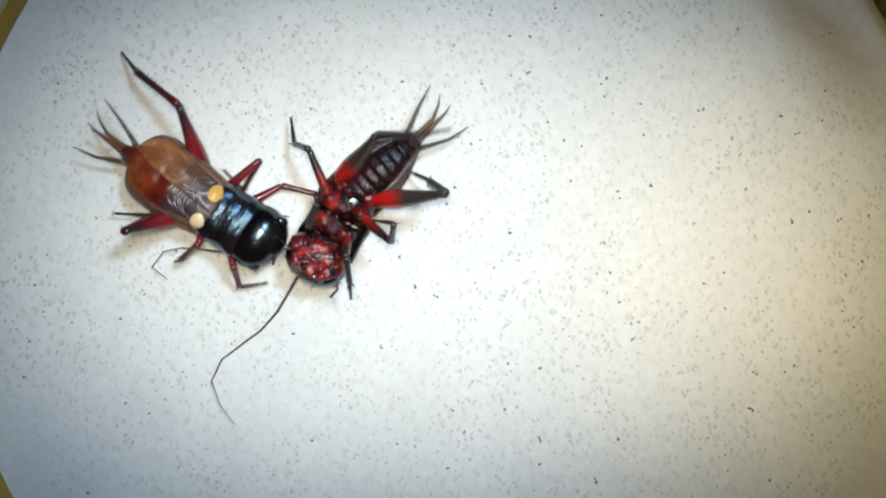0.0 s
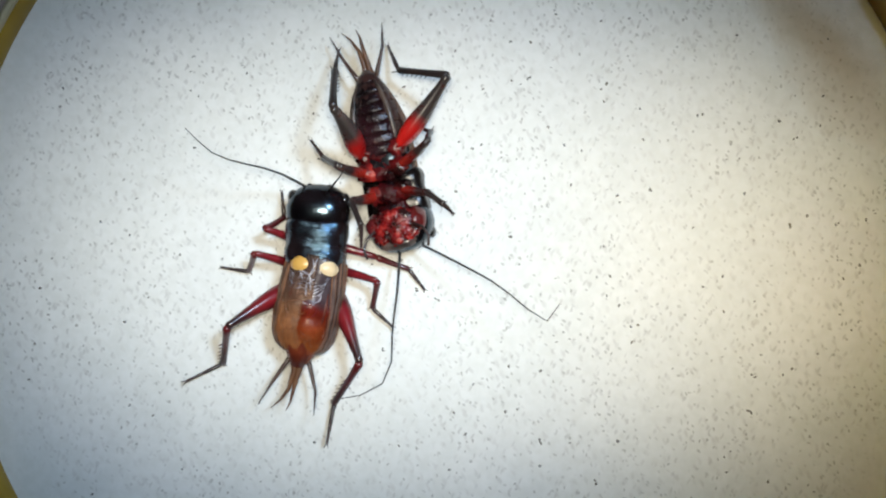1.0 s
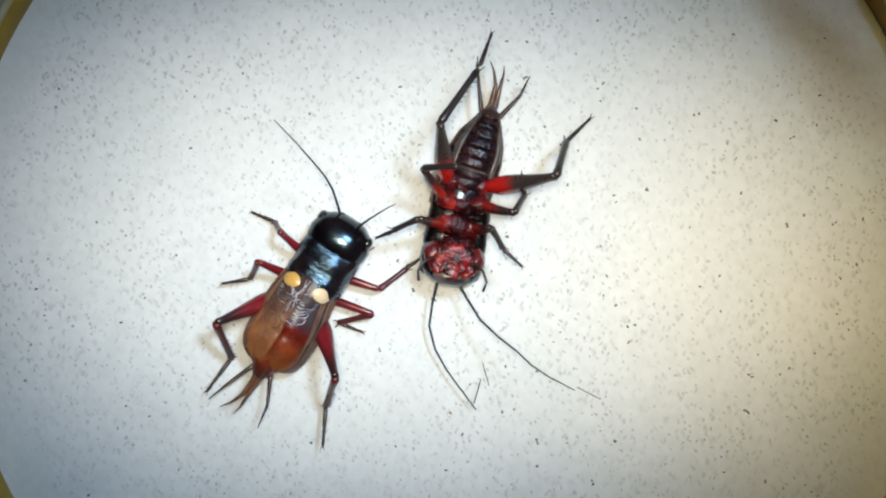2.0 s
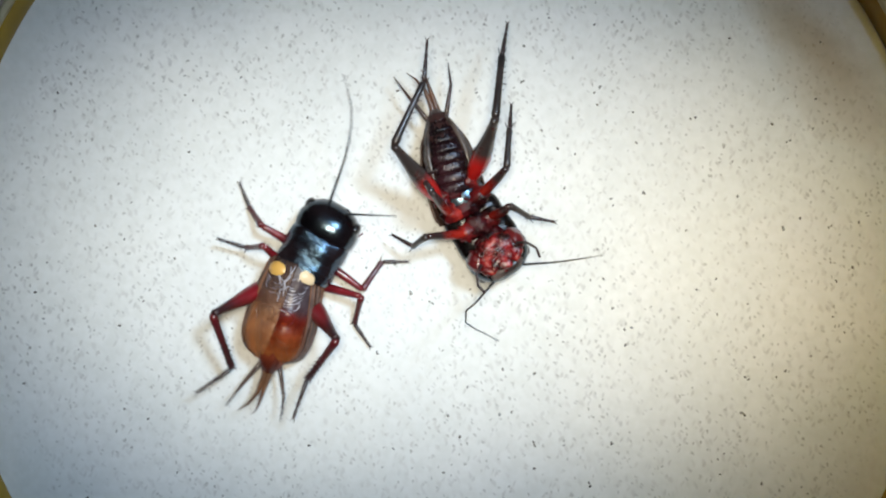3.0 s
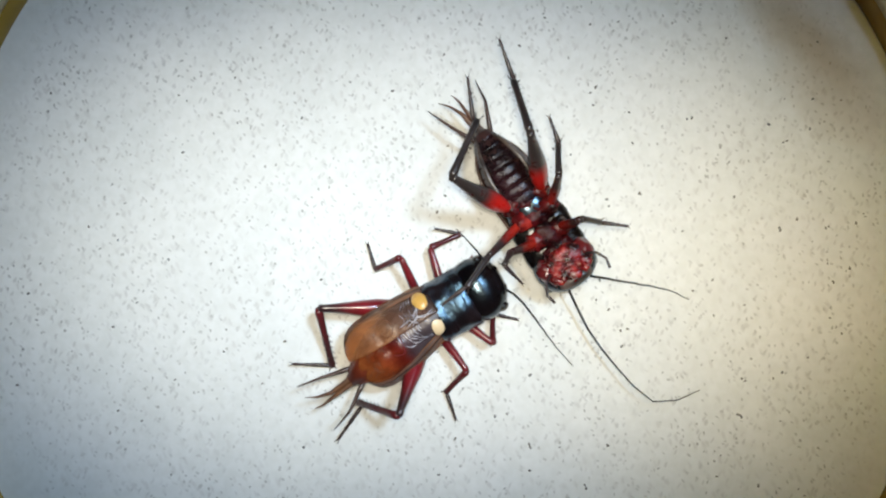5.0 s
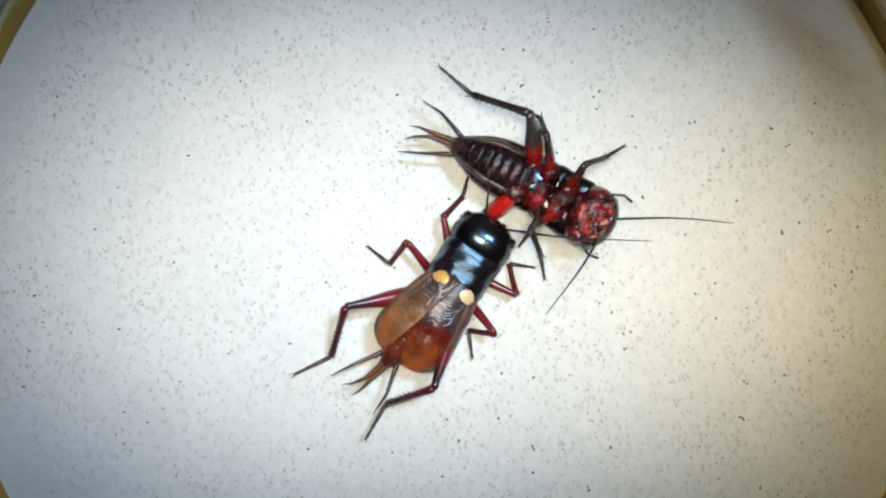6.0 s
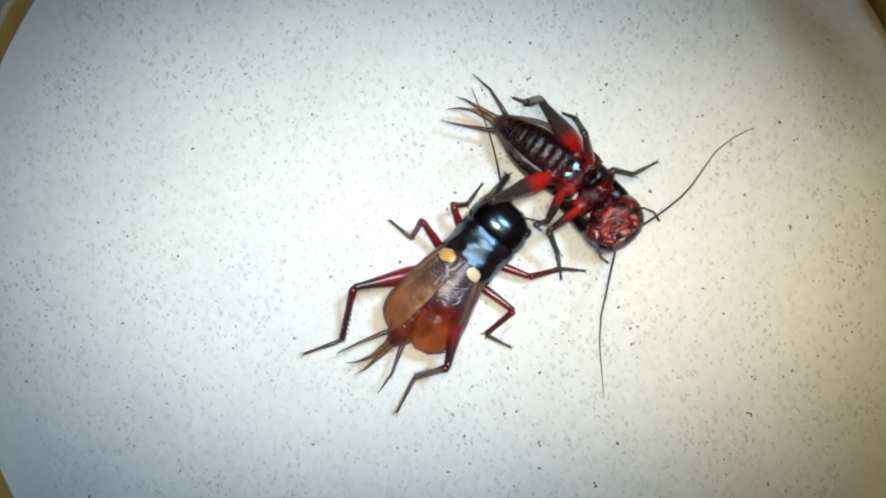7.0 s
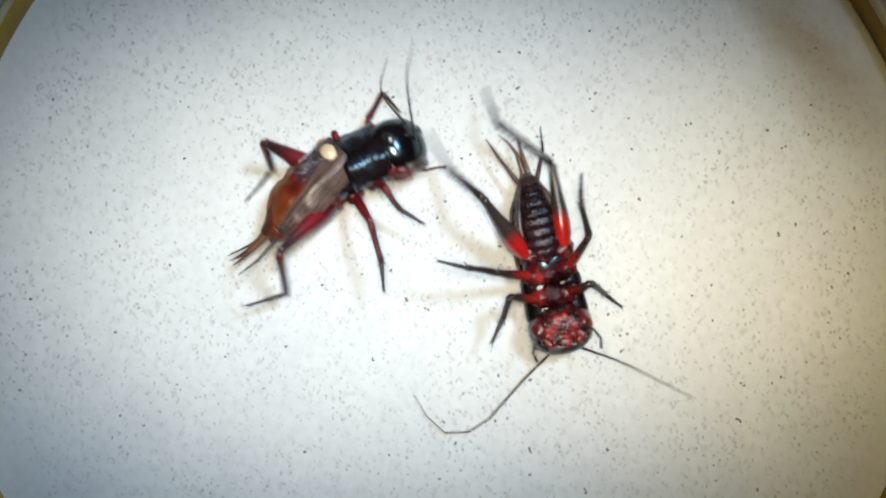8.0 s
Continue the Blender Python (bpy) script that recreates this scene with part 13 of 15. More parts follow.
    walk(loser["al0"], [(0, at(*p, 0, -17, 0)), (0.1, at(*p, -1, -18, -6)), (0.2, at(*p, -5, 1, -27)), (0.267, at(*p, -6, -19, -26)), (0.3, at(*p, -7, -39, -25)), (0.333, at(*p, -11, 13, -11)), (0.4, at(*p, 4, 63, 12)), (0.5, at(*p, -4, 63, -11)), (0.6, at(*p, -6, 62, -19)), (0.7, at(*p, -3, 72, -7)), (0.733, at(*p, 4, 31, 4)), (0.8, at(*p, 2, -9, 10)), (1, at(*p, 1, 29, 7)), (1.2, at(*p, 2, -10, 7)), (1.4, at(*p, -9, 26, -49)), (1.467, at(*p, -7, 9, -44)), (1.5, at(*p, -7, -8, -39)), (1.6, at(*p, -3, -12, -19)), (1.7, at(*p, 0, -17, 1)), (2.267, at(*p, 0, -1, 3)), (2.8, at(*p, 1, 14, 5)), (2.9, at(*p, -1, 39, 33)), (3, at(*p, 20, 60, 79)), (3.1, at(*p, 29, 70, 73)), (3.2, at(*p, 40, 81, 72)), (3.3, at(*p, 20, 32, 59)), (3.4, at(*p, 11, -17, 65)), (3.5, at(*p, 13, 34, 76)), (3.6, at(*p, 10, 11, 70)), (3.7, at(*p, 11, -13, 64)), (3.733, at(*p, 23, 25, 6)), (3.8, at(*p, -16, 50, -77)), (4, at(*p, -6, 53, -25)), (4.1, at(*p, 2, 60, 20)), (4.2, at(*p, 20, 61, 73)), (4.267, at(*p, 12, 28, 63)), (4.3, at(*p, 10, -6, 59)), (4.4, at(*p, 0, -9, 16)), (4.5, at(*p, -6, -17, -26)), (4.6, at(*p, -3, -24, -13)), (4.7, at(*p, -3, -17, -12)), (5.267, at(*p, 5, -14, 39)), (5.8, at(*p, 12, -17, 90)), (5.9, at(*p, 15, 21, 93)), (6, at(*p, 22, 59, 100)), (6.2, at(*p, 17, 48, 93)), (6.3, at(*p, 24, 63, 90)), (6.4, at(*p, 17, 24, 87)), (6.5, at(*p, 12, -15, 90)), (7, at(*p, 12, 41, 60)), (7.1, at(*p, 15, 12, 70)), (7.2, at(*p, 12, -17, 80)), (7.267, at(*p, 14, 15, 76)), (7.3, at(*p, 15, 48, 72)), (7.4, at(*p, 13, 15, 73)), (7.5, at(*p, 12, -17, 74)), (7.6, at(*p, 14, 23, 78)), (7.7, at(*p, 24, 63, 90)), (7.8, at(*p, 49, 80, 91)), (7.9, at(*p, 63, 79, 118)), (7.933, at(*p, 12, 33, 63)), (8, at(*p, 10, -17, 55))])
    p = (3.58, 0, 0)
    walk(loser["al1"], [(0, at(*p, 1, 8, 1)), (0.1, at(*p, 1, 9, 3)), (0.2, at(*p, 5, 32, 35)), (0.267, at(*p, 24, 32, 49)), (0.3, at(*p, 42, 30, 62)), (0.333, at(*p, 14, 25, 29)), (0.4, at(*p, -7, 8, 4)), (0.5, at(*p, 0, 4, 0)), (0.6, at(*p, 0, 8, 0)), (0.7, at(*p, 4, -8, -3)), (0.733, at(*p, 4, 7, 8)), (0.8, at(*p, 7, 21, 20)), (1, at(*p, 0, 1, 1)), (1.2, at(*p, 2, 16, 6)), (1.4, at(*p, -5, 16, 12)), (1.467, at(*p, -2, 10, 9)), (1.5, at(*p, 2, 4, 6)), (1.6, at(*p, -1, 6, 0)), (1.7, at(*p, -3, 8, -6)), (2.267, at(*p, -1, 4, -3)), (2.8, at(*p, 0, 0, -1)), (2.9, at(*p, 0, 1, 0)), (3, at(*p, 0, 1, 0)), (3.1, at(*p, 0, 1, 0)), (3.2, at(*p, 1, 0, 0)), (3.3, at(*p, 0, 4, -1)), (3.4, at(*p, 0, 8, -1)), (3.5, at(*p, 1, 0, -1)), (3.6, at(*p, 0, 4, -3)), (3.7, at(*p, -1, 8, -4)), (3.733, at(*p, 0, 4, -2)), (3.8, at(*p, 0, 1, 0)), (4, at(*p, -4, 11, 3)), (4.2, at(*p, 0, 1, 0)), (4.267, at(*p, 0, 4, -2)), (4.3, at(*p, -1, 7, -3)), (4.4, at(*p, -2, 8, -5)), (4.5, at(*p, -3, 9, -6)), (4.6, at(*p, -3, 5, -4)), (4.7, at(*p, -1, 8, -2)), (5.267, at(*p, -1, 8, -1)), (5.8, at(*p, 0, 8, 0)), (5.9, at(*p, 0, 5, 0)), (6, at(*p, 0, 1, 0)), (6.2, at(*p, 0, 1, 0)), (6.3, at(*p, 0, 1, 0)), (6.5, at(*p, 0, 8, -2)), (7, at(*p, 0, 1, 0)), (7.1, at(*p, 0, 4, 0)), (7.2, at(*p, 0, 8, -1)), (7.267, at(*p, 0, 4, 0)), (7.3, at(*p, 0, 1, 0)), (7.4, at(*p, 0, 4, -1)), (7.5, at(*p, -1, 8, -2)), (7.6, at(*p, 0, 4, -1)), (7.7, at(*p, 1, 1, 0)), (7.8, at(*p, 0, 0, 0)), (7.9, at(*p, 3, 1, -1)), (7.933, at(*p, 1, 4, -1)), (8, at(*p, -1, 8, -1))])
    walk(loser["al2"], [(0, at(7.12, 0.07, -0.5, 6, 12, 12)), (0.1, at(7.11, 0.18, -0.54, 5, 14, 11)), (0.2, at(6.08, 1.75, -1.87, 8, 40, 47)), (0.267, at(5.57, 2.27, -1.92, 31, 39, 66)), (0.3, at(5.04, 2.75, -1.77, 51, 32, 83)), (0.333, at(6.41, 1.6, -1.5, 13, 36, 42)), (0.4, at(7.11, 0.25, -0.51, -18, 18, 8)), (0.5, at(7.15, 0, -0.24, -1, 14, 1)), (0.6, at(7.13, 0.02, -0.48, 2, 21, -1)), (0.7, at(7.12, -0.17, 0.48, 7, -12, -5)), (0.733, at(7.1, 0.51, -0.41, 5, 8, 10)), (0.8, at(6.72, 1.14, -1.27, 9, 27, 26)), (1, at(7.16, 0.06, -0.05, -1, 2, 4)), (1.2, at(7, 0.36, -1, 15, 42, 39)), (1.4, at(6.94, 0.71, -1, -8, 31, 18)), (1.467, at(7.06, 0.55, -0.64, -1, 24, 19)), (1.5, at(7.13, 0.36, -0.28, 6, 16, 20)), (1.6, at(7.14, 0.01, -0.39, -6, 15, -7)), (1.7, at(7.11, -0.34, -0.5, -16, 10, -33)), (2.267, at(7.14, -0.19, -0.26, -7, 6, -17)), (2.8, at(7.16, -0.04, -0.01, 0, 1, -2)), (2.9, at(7.16, -0.03, -0.03, 0, 1, -1)), (3, at(7.16, -0.02, -0.05, 0, 2, 0)), (3.1, at(7.16, -0.01, -0.04, 1, 1, 0)), (3.2, at(7.16, -0.01, -0.02, 1, 1, 0)), (3.3, at(7.15, -0.04, -0.26, 1, 7, 1)), (3.4, at(7.12, -0.06, -0.5, 1, 13, 3)), (3.5, at(7.16, -0.08, -0.02, 1, 1, -2)), (3.6, at(7.15, -0.17, -0.26, -1, 6, -6)), (3.7, at(7.11, -0.26, -0.5, -3, 11, -10)), (3.733, at(7.15, -0.14, -0.27, -2, 7, -4)), (3.8, at(7.16, -0.02, -0.03, -2, 2, 1)), (4, at(7.09, 0.19, -0.69, -5, 18, 4)), (4.2, at(7.16, -0.02, -0.05, 4, 1, -3)), (4.267, at(7.15, -0.12, -0.26, 2, 6, -4)), (4.3, at(7.12, -0.21, -0.46, -1, 11, -5)), (4.4, at(7.11, -0.28, -0.5, -4, 13, -10)), (4.5, at(7.1, -0.36, -0.53, -8, 14, -16)), (4.6, at(7.13, -0.27, -0.33, -7, 5, -11)), (4.7, at(7.12, -0.13, -0.51, -6, 13, -12)), (5.267, at(7.12, -0.06, -0.51, -2, 14, -3)), (5.8, at(7.12, 0.01, -0.51, 2, 14, 6)), (5.9, at(7.15, 0, -0.28, 0, 8, 3)), (6, at(7.16, -0.02, -0.05, -1, 2, 0)), (6.2, at(7.16, 0, -0.05, 1, 2, -1)), (6.3, at(7.16, 0, -0.05, 0, 2, 0)), (6.5, at(7.12, -0.1, -0.52, 0, 13, -1)), (7, at(7.16, -0.02, -0.05, 0, 2, -1)), (7.1, at(7.15, -0.03, -0.28, 1, 8, 2)), (7.2, at(7.12, -0.04, -0.5, 2, 14, 5)), (7.267, at(7.15, -0.02, -0.28, 1, 8, 2)), (7.3, at(7.16, 0.01, -0.06, 0, 2, 0)), (7.4, at(7.15, -0.07, -0.27, -1, 7, -4)), (7.5, at(7.12, -0.14, -0.48, -2, 12, -7)), (7.6, at(7.15, -0.08, -0.26, -1, 7, -4)), (7.7, at(7.16, -0.03, -0.04, 1, 1, 0)), (7.8, at(7.16, -0.01, -0.01, 1, 0, 0)), (7.9, at(7.16, -0.04, -0.04, 6, 1, -1)), (7.933, at(7.15, -0.06, -0.27, 2, 7, -2)), (8, at(7.12, -0.08, -0.5, -2, 12, -4))])
    walk(loser["al3"], [(0, at(10.55, 0.78, -1.27, 12, 14, 25)), (0.1, at(10.52, 0.82, -1.42, 6, 16, 12)), (0.2, at(7.95, 3.73, -4.19, 5, 31, 34)), (0.267, at(6.68, 4.82, -4.17, 30, 37, 64)), (0.3, at(5.4, 5.76, -3.67, 55, 31, 95)), (0.333, at(8.59, 3.53, -3.58, 12, 41, 49)), (0.4, at(10.48, 0.72, -1.64, -25, 23, 8)), (0.5, at(10.62, 0.04, -1.11, 0, 19, 0)), (0.6, at(10.46, -0.04, -1.79, 9, 26, -3)), (0.7, at(10.61, -0.49, 1.24, 7, -10, -5)), (0.733, at(10.59, 1.12, -0.89, 5, 7, 5)), (0.8, at(9.58, 2.54, -2.92, 5, 24, 16)), (1, at(10.73, 0.31, -0.19, -1, 2, 2)), (1.2, at(9.05, 2.03, -3.41, 17, 46, 44)), (1.4, at(9.87, 1.65, -2.84, -11, 47, 16)), (1.467, at(10.15, 1.64, -2.08, 1, 41, 29)), (1.5, at(10.36, 1.54, -1.28, 11, 34, 40)), (1.6, at(10.56, -0.4, -1.35, -12, 27, -10)), (1.7, at(10.08, -2.24, -1.11, -22, 9, -50)), (2.267, at(10.55, -1.23, -0.65, -10, 7, -30)), (2.8, at(10.74, -0.17, -0.05, 1, 2, -10)), (2.9, at(10.74, -0.09, -0.11, -2, 3, -4)), (3, at(10.74, -0.02, -0.17, -5, 4, 3)), (3.1, at(10.74, -0.03, -0.11, -1, 2, 1)), (3.2, at(10.74, -0.03, -0.06, 2, 1, -1)), (3.3, at(10.7, 0.03, -0.7, 1, 8, 0)), (3.4, at(10.6, 0.09, -1.33, 0, 16, 1)), (3.5, at(10.73, -0.22, -0.08, 2, 1, -3)), (3.6, at(10.69, -0.53, -0.64, -1, 7, -8)), (3.7, at(10.58, -0.84, -1.18, -4, 12, -13)), (3.733, at(10.69, -0.38, -0.67, -3, 8, -5)), (3.8, at(10.73, 0.07, -0.15, -3, 4, 3)), (4, at(10.49, 0.41, -1.78, -4, 18, 3)), (4.2, at(10.73, -0.19, -0.1, 9, 1, -6)), (4.267, at(10.7, -0.34, -0.63, 3, 6, -10)), (4.3, at(10.62, -0.51, -1.15, -3, 10, -15)), (4.4, at(10.55, -0.92, -1.27, -7, 13, -20)), (4.5, at(10.44, -1.32, -1.38, -11, 16, -24)), (4.6, at(10.63, -0.94, -0.66, -10, 5, -15)), (4.7, at(10.54, -0.84, -1.31, -9, 15, -18)), (5.267, at(10.59, -0.23, -1.37, -3, 16, -6)), (5.8, at(10.57, 0.38, -1.39, 2, 17, 7)), (5.9, at(10.69, 0.19, -0.78, 0, 10, 4)), (6, at(10.74, 0, -0.16, -2, 3, 1)), (6.2, at(10.74, -0.05, -0.15, 3, 2, -3)), (6.3, at(10.74, -0.01, -0.14, 1, 2, 0)), (6.5, at(10.61, -0.15, -1.33, -1, 15, -4)), (7, at(10.74, -0.06, -0.14, 1, 2, -1)), (7.1, at(10.69, 0.1, -0.76, 1, 9, 0)), (7.2, at(10.58, 0.26, -1.37, 0, 16, 1)), (7.267, at(10.69, 0.12, -0.77, 1, 9, 0)), (7.3, at(10.74, -0.01, -0.16, 2, 2, -2)), (7.4, at(10.7, -0.29, -0.69, -2, 7, -10)), (7.5, at(10.6, -0.57, -1.2, -6, 11, -18)), (7.6, at(10.7, -0.31, -0.67, -3, 7, -9)), (7.7, at(10.74, -0.05, -0.13, -1, 3, 0)), (7.8, at(10.74, -0.02, -0.03, 1, 1, 0)), (7.9, at(10.74, -0.1, -0.12, 8, 2, -1)), (7.933, at(10.7, -0.2, -0.69, 3, 8, -3)), (8, at(10.61, -0.32, -1.26, -2, 15, -5))])
    walk(loser["al4"], [(0, at(13.71, 2.23, -2.12, 12, 15, 24)), (0.1, at(13.87, 1.56, -2.44, 4, 17, 8)), (0.2, at(10.51, 5.44, -6.01, 4, 22, 24)), (0.267, at(7.93, 7.4, -6.31, 27, 35, 59)), (0.3, at(5.14, 8.8, -5.54, 56, 31, 99)), (0.333, at(10.37, 5.57, -5.93, 12, 43, 51)), (0.4, at(13.73, 1.2, -3.05, -28, 26, 8)), (0.5, at(14.01, 0.03, -2.27, 3, 20, -1)), (0.6, at(13.68, -0.19, -3.33, 12, 25, -4)), (0.7, at(14.11, -0.81, 1.89, 7, -6, -5)), (0.733, at(14.13, 1.44, -1.32, 5, 12, 10)), (0.8, at(12.72, 3.43, -4.38, 9, 30, 26)), (1, at(14.3, 0.41, -0.31, 1, 1, -2)), (1.2, at(10.84, 3.76, -5.98, 18, 47, 47)), (1.3, at(11.54, 3.04, -5.71, 28, 56, 20)), (1.4, at(12.23, 2.31, -5.44, 30, 66, -11)), (1.467, at(12.51, 2.95, -4.42, 34, 64, 44)), (1.5, at(12.65, 3.44, -3.27, 34, 62, 96)), (1.6, at(13.7, -0.93, -2.99, -31, 46, -11)), (1.7, at(12.33, -4.97, -1.65, -25, 8, -59)), (2.267, at(13.63, -2.99, -1.11, -11, 8, -30)), (2.8, at(14.26, -0.78, -0.18, 0, 1, -2)), (2.9, at(14.3, -0.31, -0.28, 15, 3, -10)), (3, at(14.3, 0.16, -0.4, 29, 7, -18)), (3.1, at(14.31, 0.05, -0.26, 16, 3, -9)), (3.2, at(14.32, -0.06, -0.11, 2, 1, -1)), (3.3, at(14.24, 0.05, -1.21, -1, 8, -8)), (3.4, at(14.05, 0.15, -2.29, -6, 13, -15)), (3.5, at(14.31, -0.4, -0.17, 3, 2, -4)), (3.6, at(14.21, -0.99, -1.07, -1, 7, -11)), (3.7, at(13.99, -1.6, -1.95, -5, 12, -18)), (3.733, at(14.23, -0.68, -1.17, -4, 8, -7)), (3.8, at(14.3, 0.26, -0.38, -4, 5, 4)), (4, at(13.88, 0.58, -2.91, -3, 18, 2)), (4.2, at(14.29, -0.56, -0.14, 13, 1, -8)), (4.267, at(14.21, -0.97, -0.97, 3, 4, -20)), (4.3, at(14.03, -1.42, -1.77, -6, 4, -33)), (4.4, at(13.84, -2.08, -2.08, -12, 10, -37)), (4.5, at(13.58, -2.74, -2.35, -18, 16, -42)), (4.6, at(14.08, -1.86, -0.96, -9, 6, -14)), (4.7, at(13.83, -1.9, -2.24, -9, 16, -18)), (5.267, at(14.01, -0.57, -2.38, -6, 15, -15)), (5.8, at(13.98, 0.78, -2.41, -3, 14, -12)), (5.9, at(14.21, 0.42, -1.39, -3, 9, -5)), (6, at(14.31, 0.08, -0.34, -3, 4, 2)), (6.2, at(14.31, -0.21, -0.28, 5, 3, -4)), (6.3, at(14.31, -0.03, -0.29, 2, 3, -1)), (6.5, at(14.06, -0.37, -2.24, -4, 13, -17)), (7, at(14.31, -0.15, -0.28, 5, 3, -7)), (7.1, at(14.23, 0.09, -1.31, -2, 6, -19)), (7.2, at(14.03, 0.33, -2.33, -10, 8, -32)), (7.267, at(14.23, 0.11, -1.33, -2, 6, -19)), (7.3, at(14.31, -0.12, -0.31, 5, 3, -5)), (7.4, at(14.2, -0.88, -1.13, -5, 5, -27)), (7.5, at(13.95, -1.64, -1.9, -15, 2, -49)), (7.6, at(14.21, -0.83, -1.11, -9, 4, -24)), (7.7, at(14.31, -0.02, -0.29, -3, 4, 1)), (7.8, at(14.32, -0.04, -0.07, 1, 1, 0)), (7.9, at(14.31, -0.18, -0.26, 10, 3, -1)), (7.933, at(14.24, -0.36, -1.22, 7, 11, 5)), (8, at(14.07, -0.6, -2.16, 5, 18, 12))])
    walk(loser["al5"], [(0, at(16.86, 3.64, -3.03, -3, 17, -5)), (0.1, at(17.27, 2.05, -3.46, -3, 14, -5)), (0.2, at(13.53, 6.8, -7.38, 1, 8, 8)), (0.267, at(9.44, 9.93, -8.35, 21, 30, 45)), (0.3, at(4.68, 11.82, -7.4, 55, 33, 94)), (0.333, at(12, 7.59, -8.39, 11, 44, 48)), (0.4, at(16.92, 1.65, -4.61, -28, 27, 7)), (0.5, at(17.37, -0.03, -3.51, 6, 21, -2)), (0.6, at(16.92, -0.39, -4.86, 12, 24, -4)), (0.7, at(17.66, -1.11, 2.27, 8, -3, -5)), (0.733, at(17.58, 2.06, -2.07, 7, 20, 31)), (0.8, at(15.5, 4.8, -6.18, 23, 39, 74)), (1, at(17.88, 0.28, -0.38, -5, 9, 16)), (1.2, at(12.51, 5.53, -8.61, 14, 45, 37)), (1.4, at(13.68, 2.02, -8.71, 32, 65, -14)), (1.467, at(13.61, 4.03, -7.65, -1, 65, -106)), (1.5, at(12.47, 5.08, -6.44, -5, 52, -173)), (1.6, at(16.13, -1.39, -5.58, -8, 21, -134)), (1.7, at(14.15, -8.02, -2.13, -29, -3, -96)), (2.267, at(16.69, -4.78, -1.59, -16, 6, -36)), (2.8, at(17.83, -0.94, -0.27, -1, -1, 24)), (2.9, at(17.82, -0.96, -0.49, 34, 2, -10)), (3, at(17.69, -0.92, -0.85, 64, 23, -38)), (3.1, at(17.84, -0.54, -0.46, 35, 7, -22)), (3.2, at(17.89, -0.11, -0.19, 3, 2, -1)), (3.3, at(17.76, -0.42, -1.68, 1, 9, -2)), (3.4, at(17.41, -0.74, -3.12, -1, 17, -3)), (3.5, at(17.88, -0.66, -0.28, 6, 2, -10)), (3.6, at(17.69, -1.68, -1.52, 1, 8, -13)), (3.7, at(17.31, -2.71, -2.68, -5, 13, -16)), (3.733, at(17.74, -1.13, -1.7, -4, 9, -6)), (3.8, at(17.86, 0.48, -0.69, -4, 6, 3)), (4, at(17.28, 0.69, -4.02, -1, 19, 1)), (4.2, at(17.84, -1.07, -0.2, 16, 2, -10)), (4.267, at(17.56, -2.22, -1.2, 5, 5, -20)), (4.3, at(17.03, -3.35, -2.03, -6, 6, -30)), (4.4, at(16.65, -4.2, -2.71, -16, 9, -56)), (4.5, at(16.15, -5.04, -3.31, -27, 7, -82)), (4.6, at(17.53, -2.71, -1.36, -15, 2, -23)), (4.7, at(17.09, -2.96, -3.24, -10, 17, -22)), (5.267, at(17.35, -1.46, -3.31, -12, 10, -34)), (5.8, at(17.38, 0.06, -3.27, -12, 4, -45)), (5.9, at(17.73, 0.12, -1.95, -8, 5, -22)), (6, at(17.88, 0.19, -0.59, -4, 5, 2)), (6.2, at(17.87, -0.48, -0.45, 9, 3, -8)), (6.3, at(17.89, -0.09, -0.47, 4, 4, -2)), (6.5, at(17.4, -1.38, -3.03, -9, 8, -35)), (7, at(17.86, -0.57, -0.45, 8, 4, -11)), (7.1, at(17.59, -1.08, -1.7, -5, 4, -35)), (7.2, at(17.04, -1.55, -2.83, -17, -1, -58)), (7.267, at(17.6, -1.02, -1.73, -4, 4, -34)), (7.3, at(17.87, -0.46, -0.5, 9, 4, -9)), (7.4, at(17.38, -2.5, -1.41, -6, 4, -38)), (7.5, at(16.31, -4.32, -2.03, -19, -4, -66)), (7.6, at(17.48, -2.26, -1.39, -13, 3, -32)), (7.7, at(17.88, 0.07, -0.53, -5, 5, 2)), (7.8, at(17.9, -0.06, -0.11, 2, 1, 0)), (7.9, at(17.88, -0.26, -0.46, 12, 4, -2)), (7.933, at(17.74, -0.03, -1.87, 13, 12, 21)), (8, at(17.39, 0.11, -3.27, 17, 19, 45))])
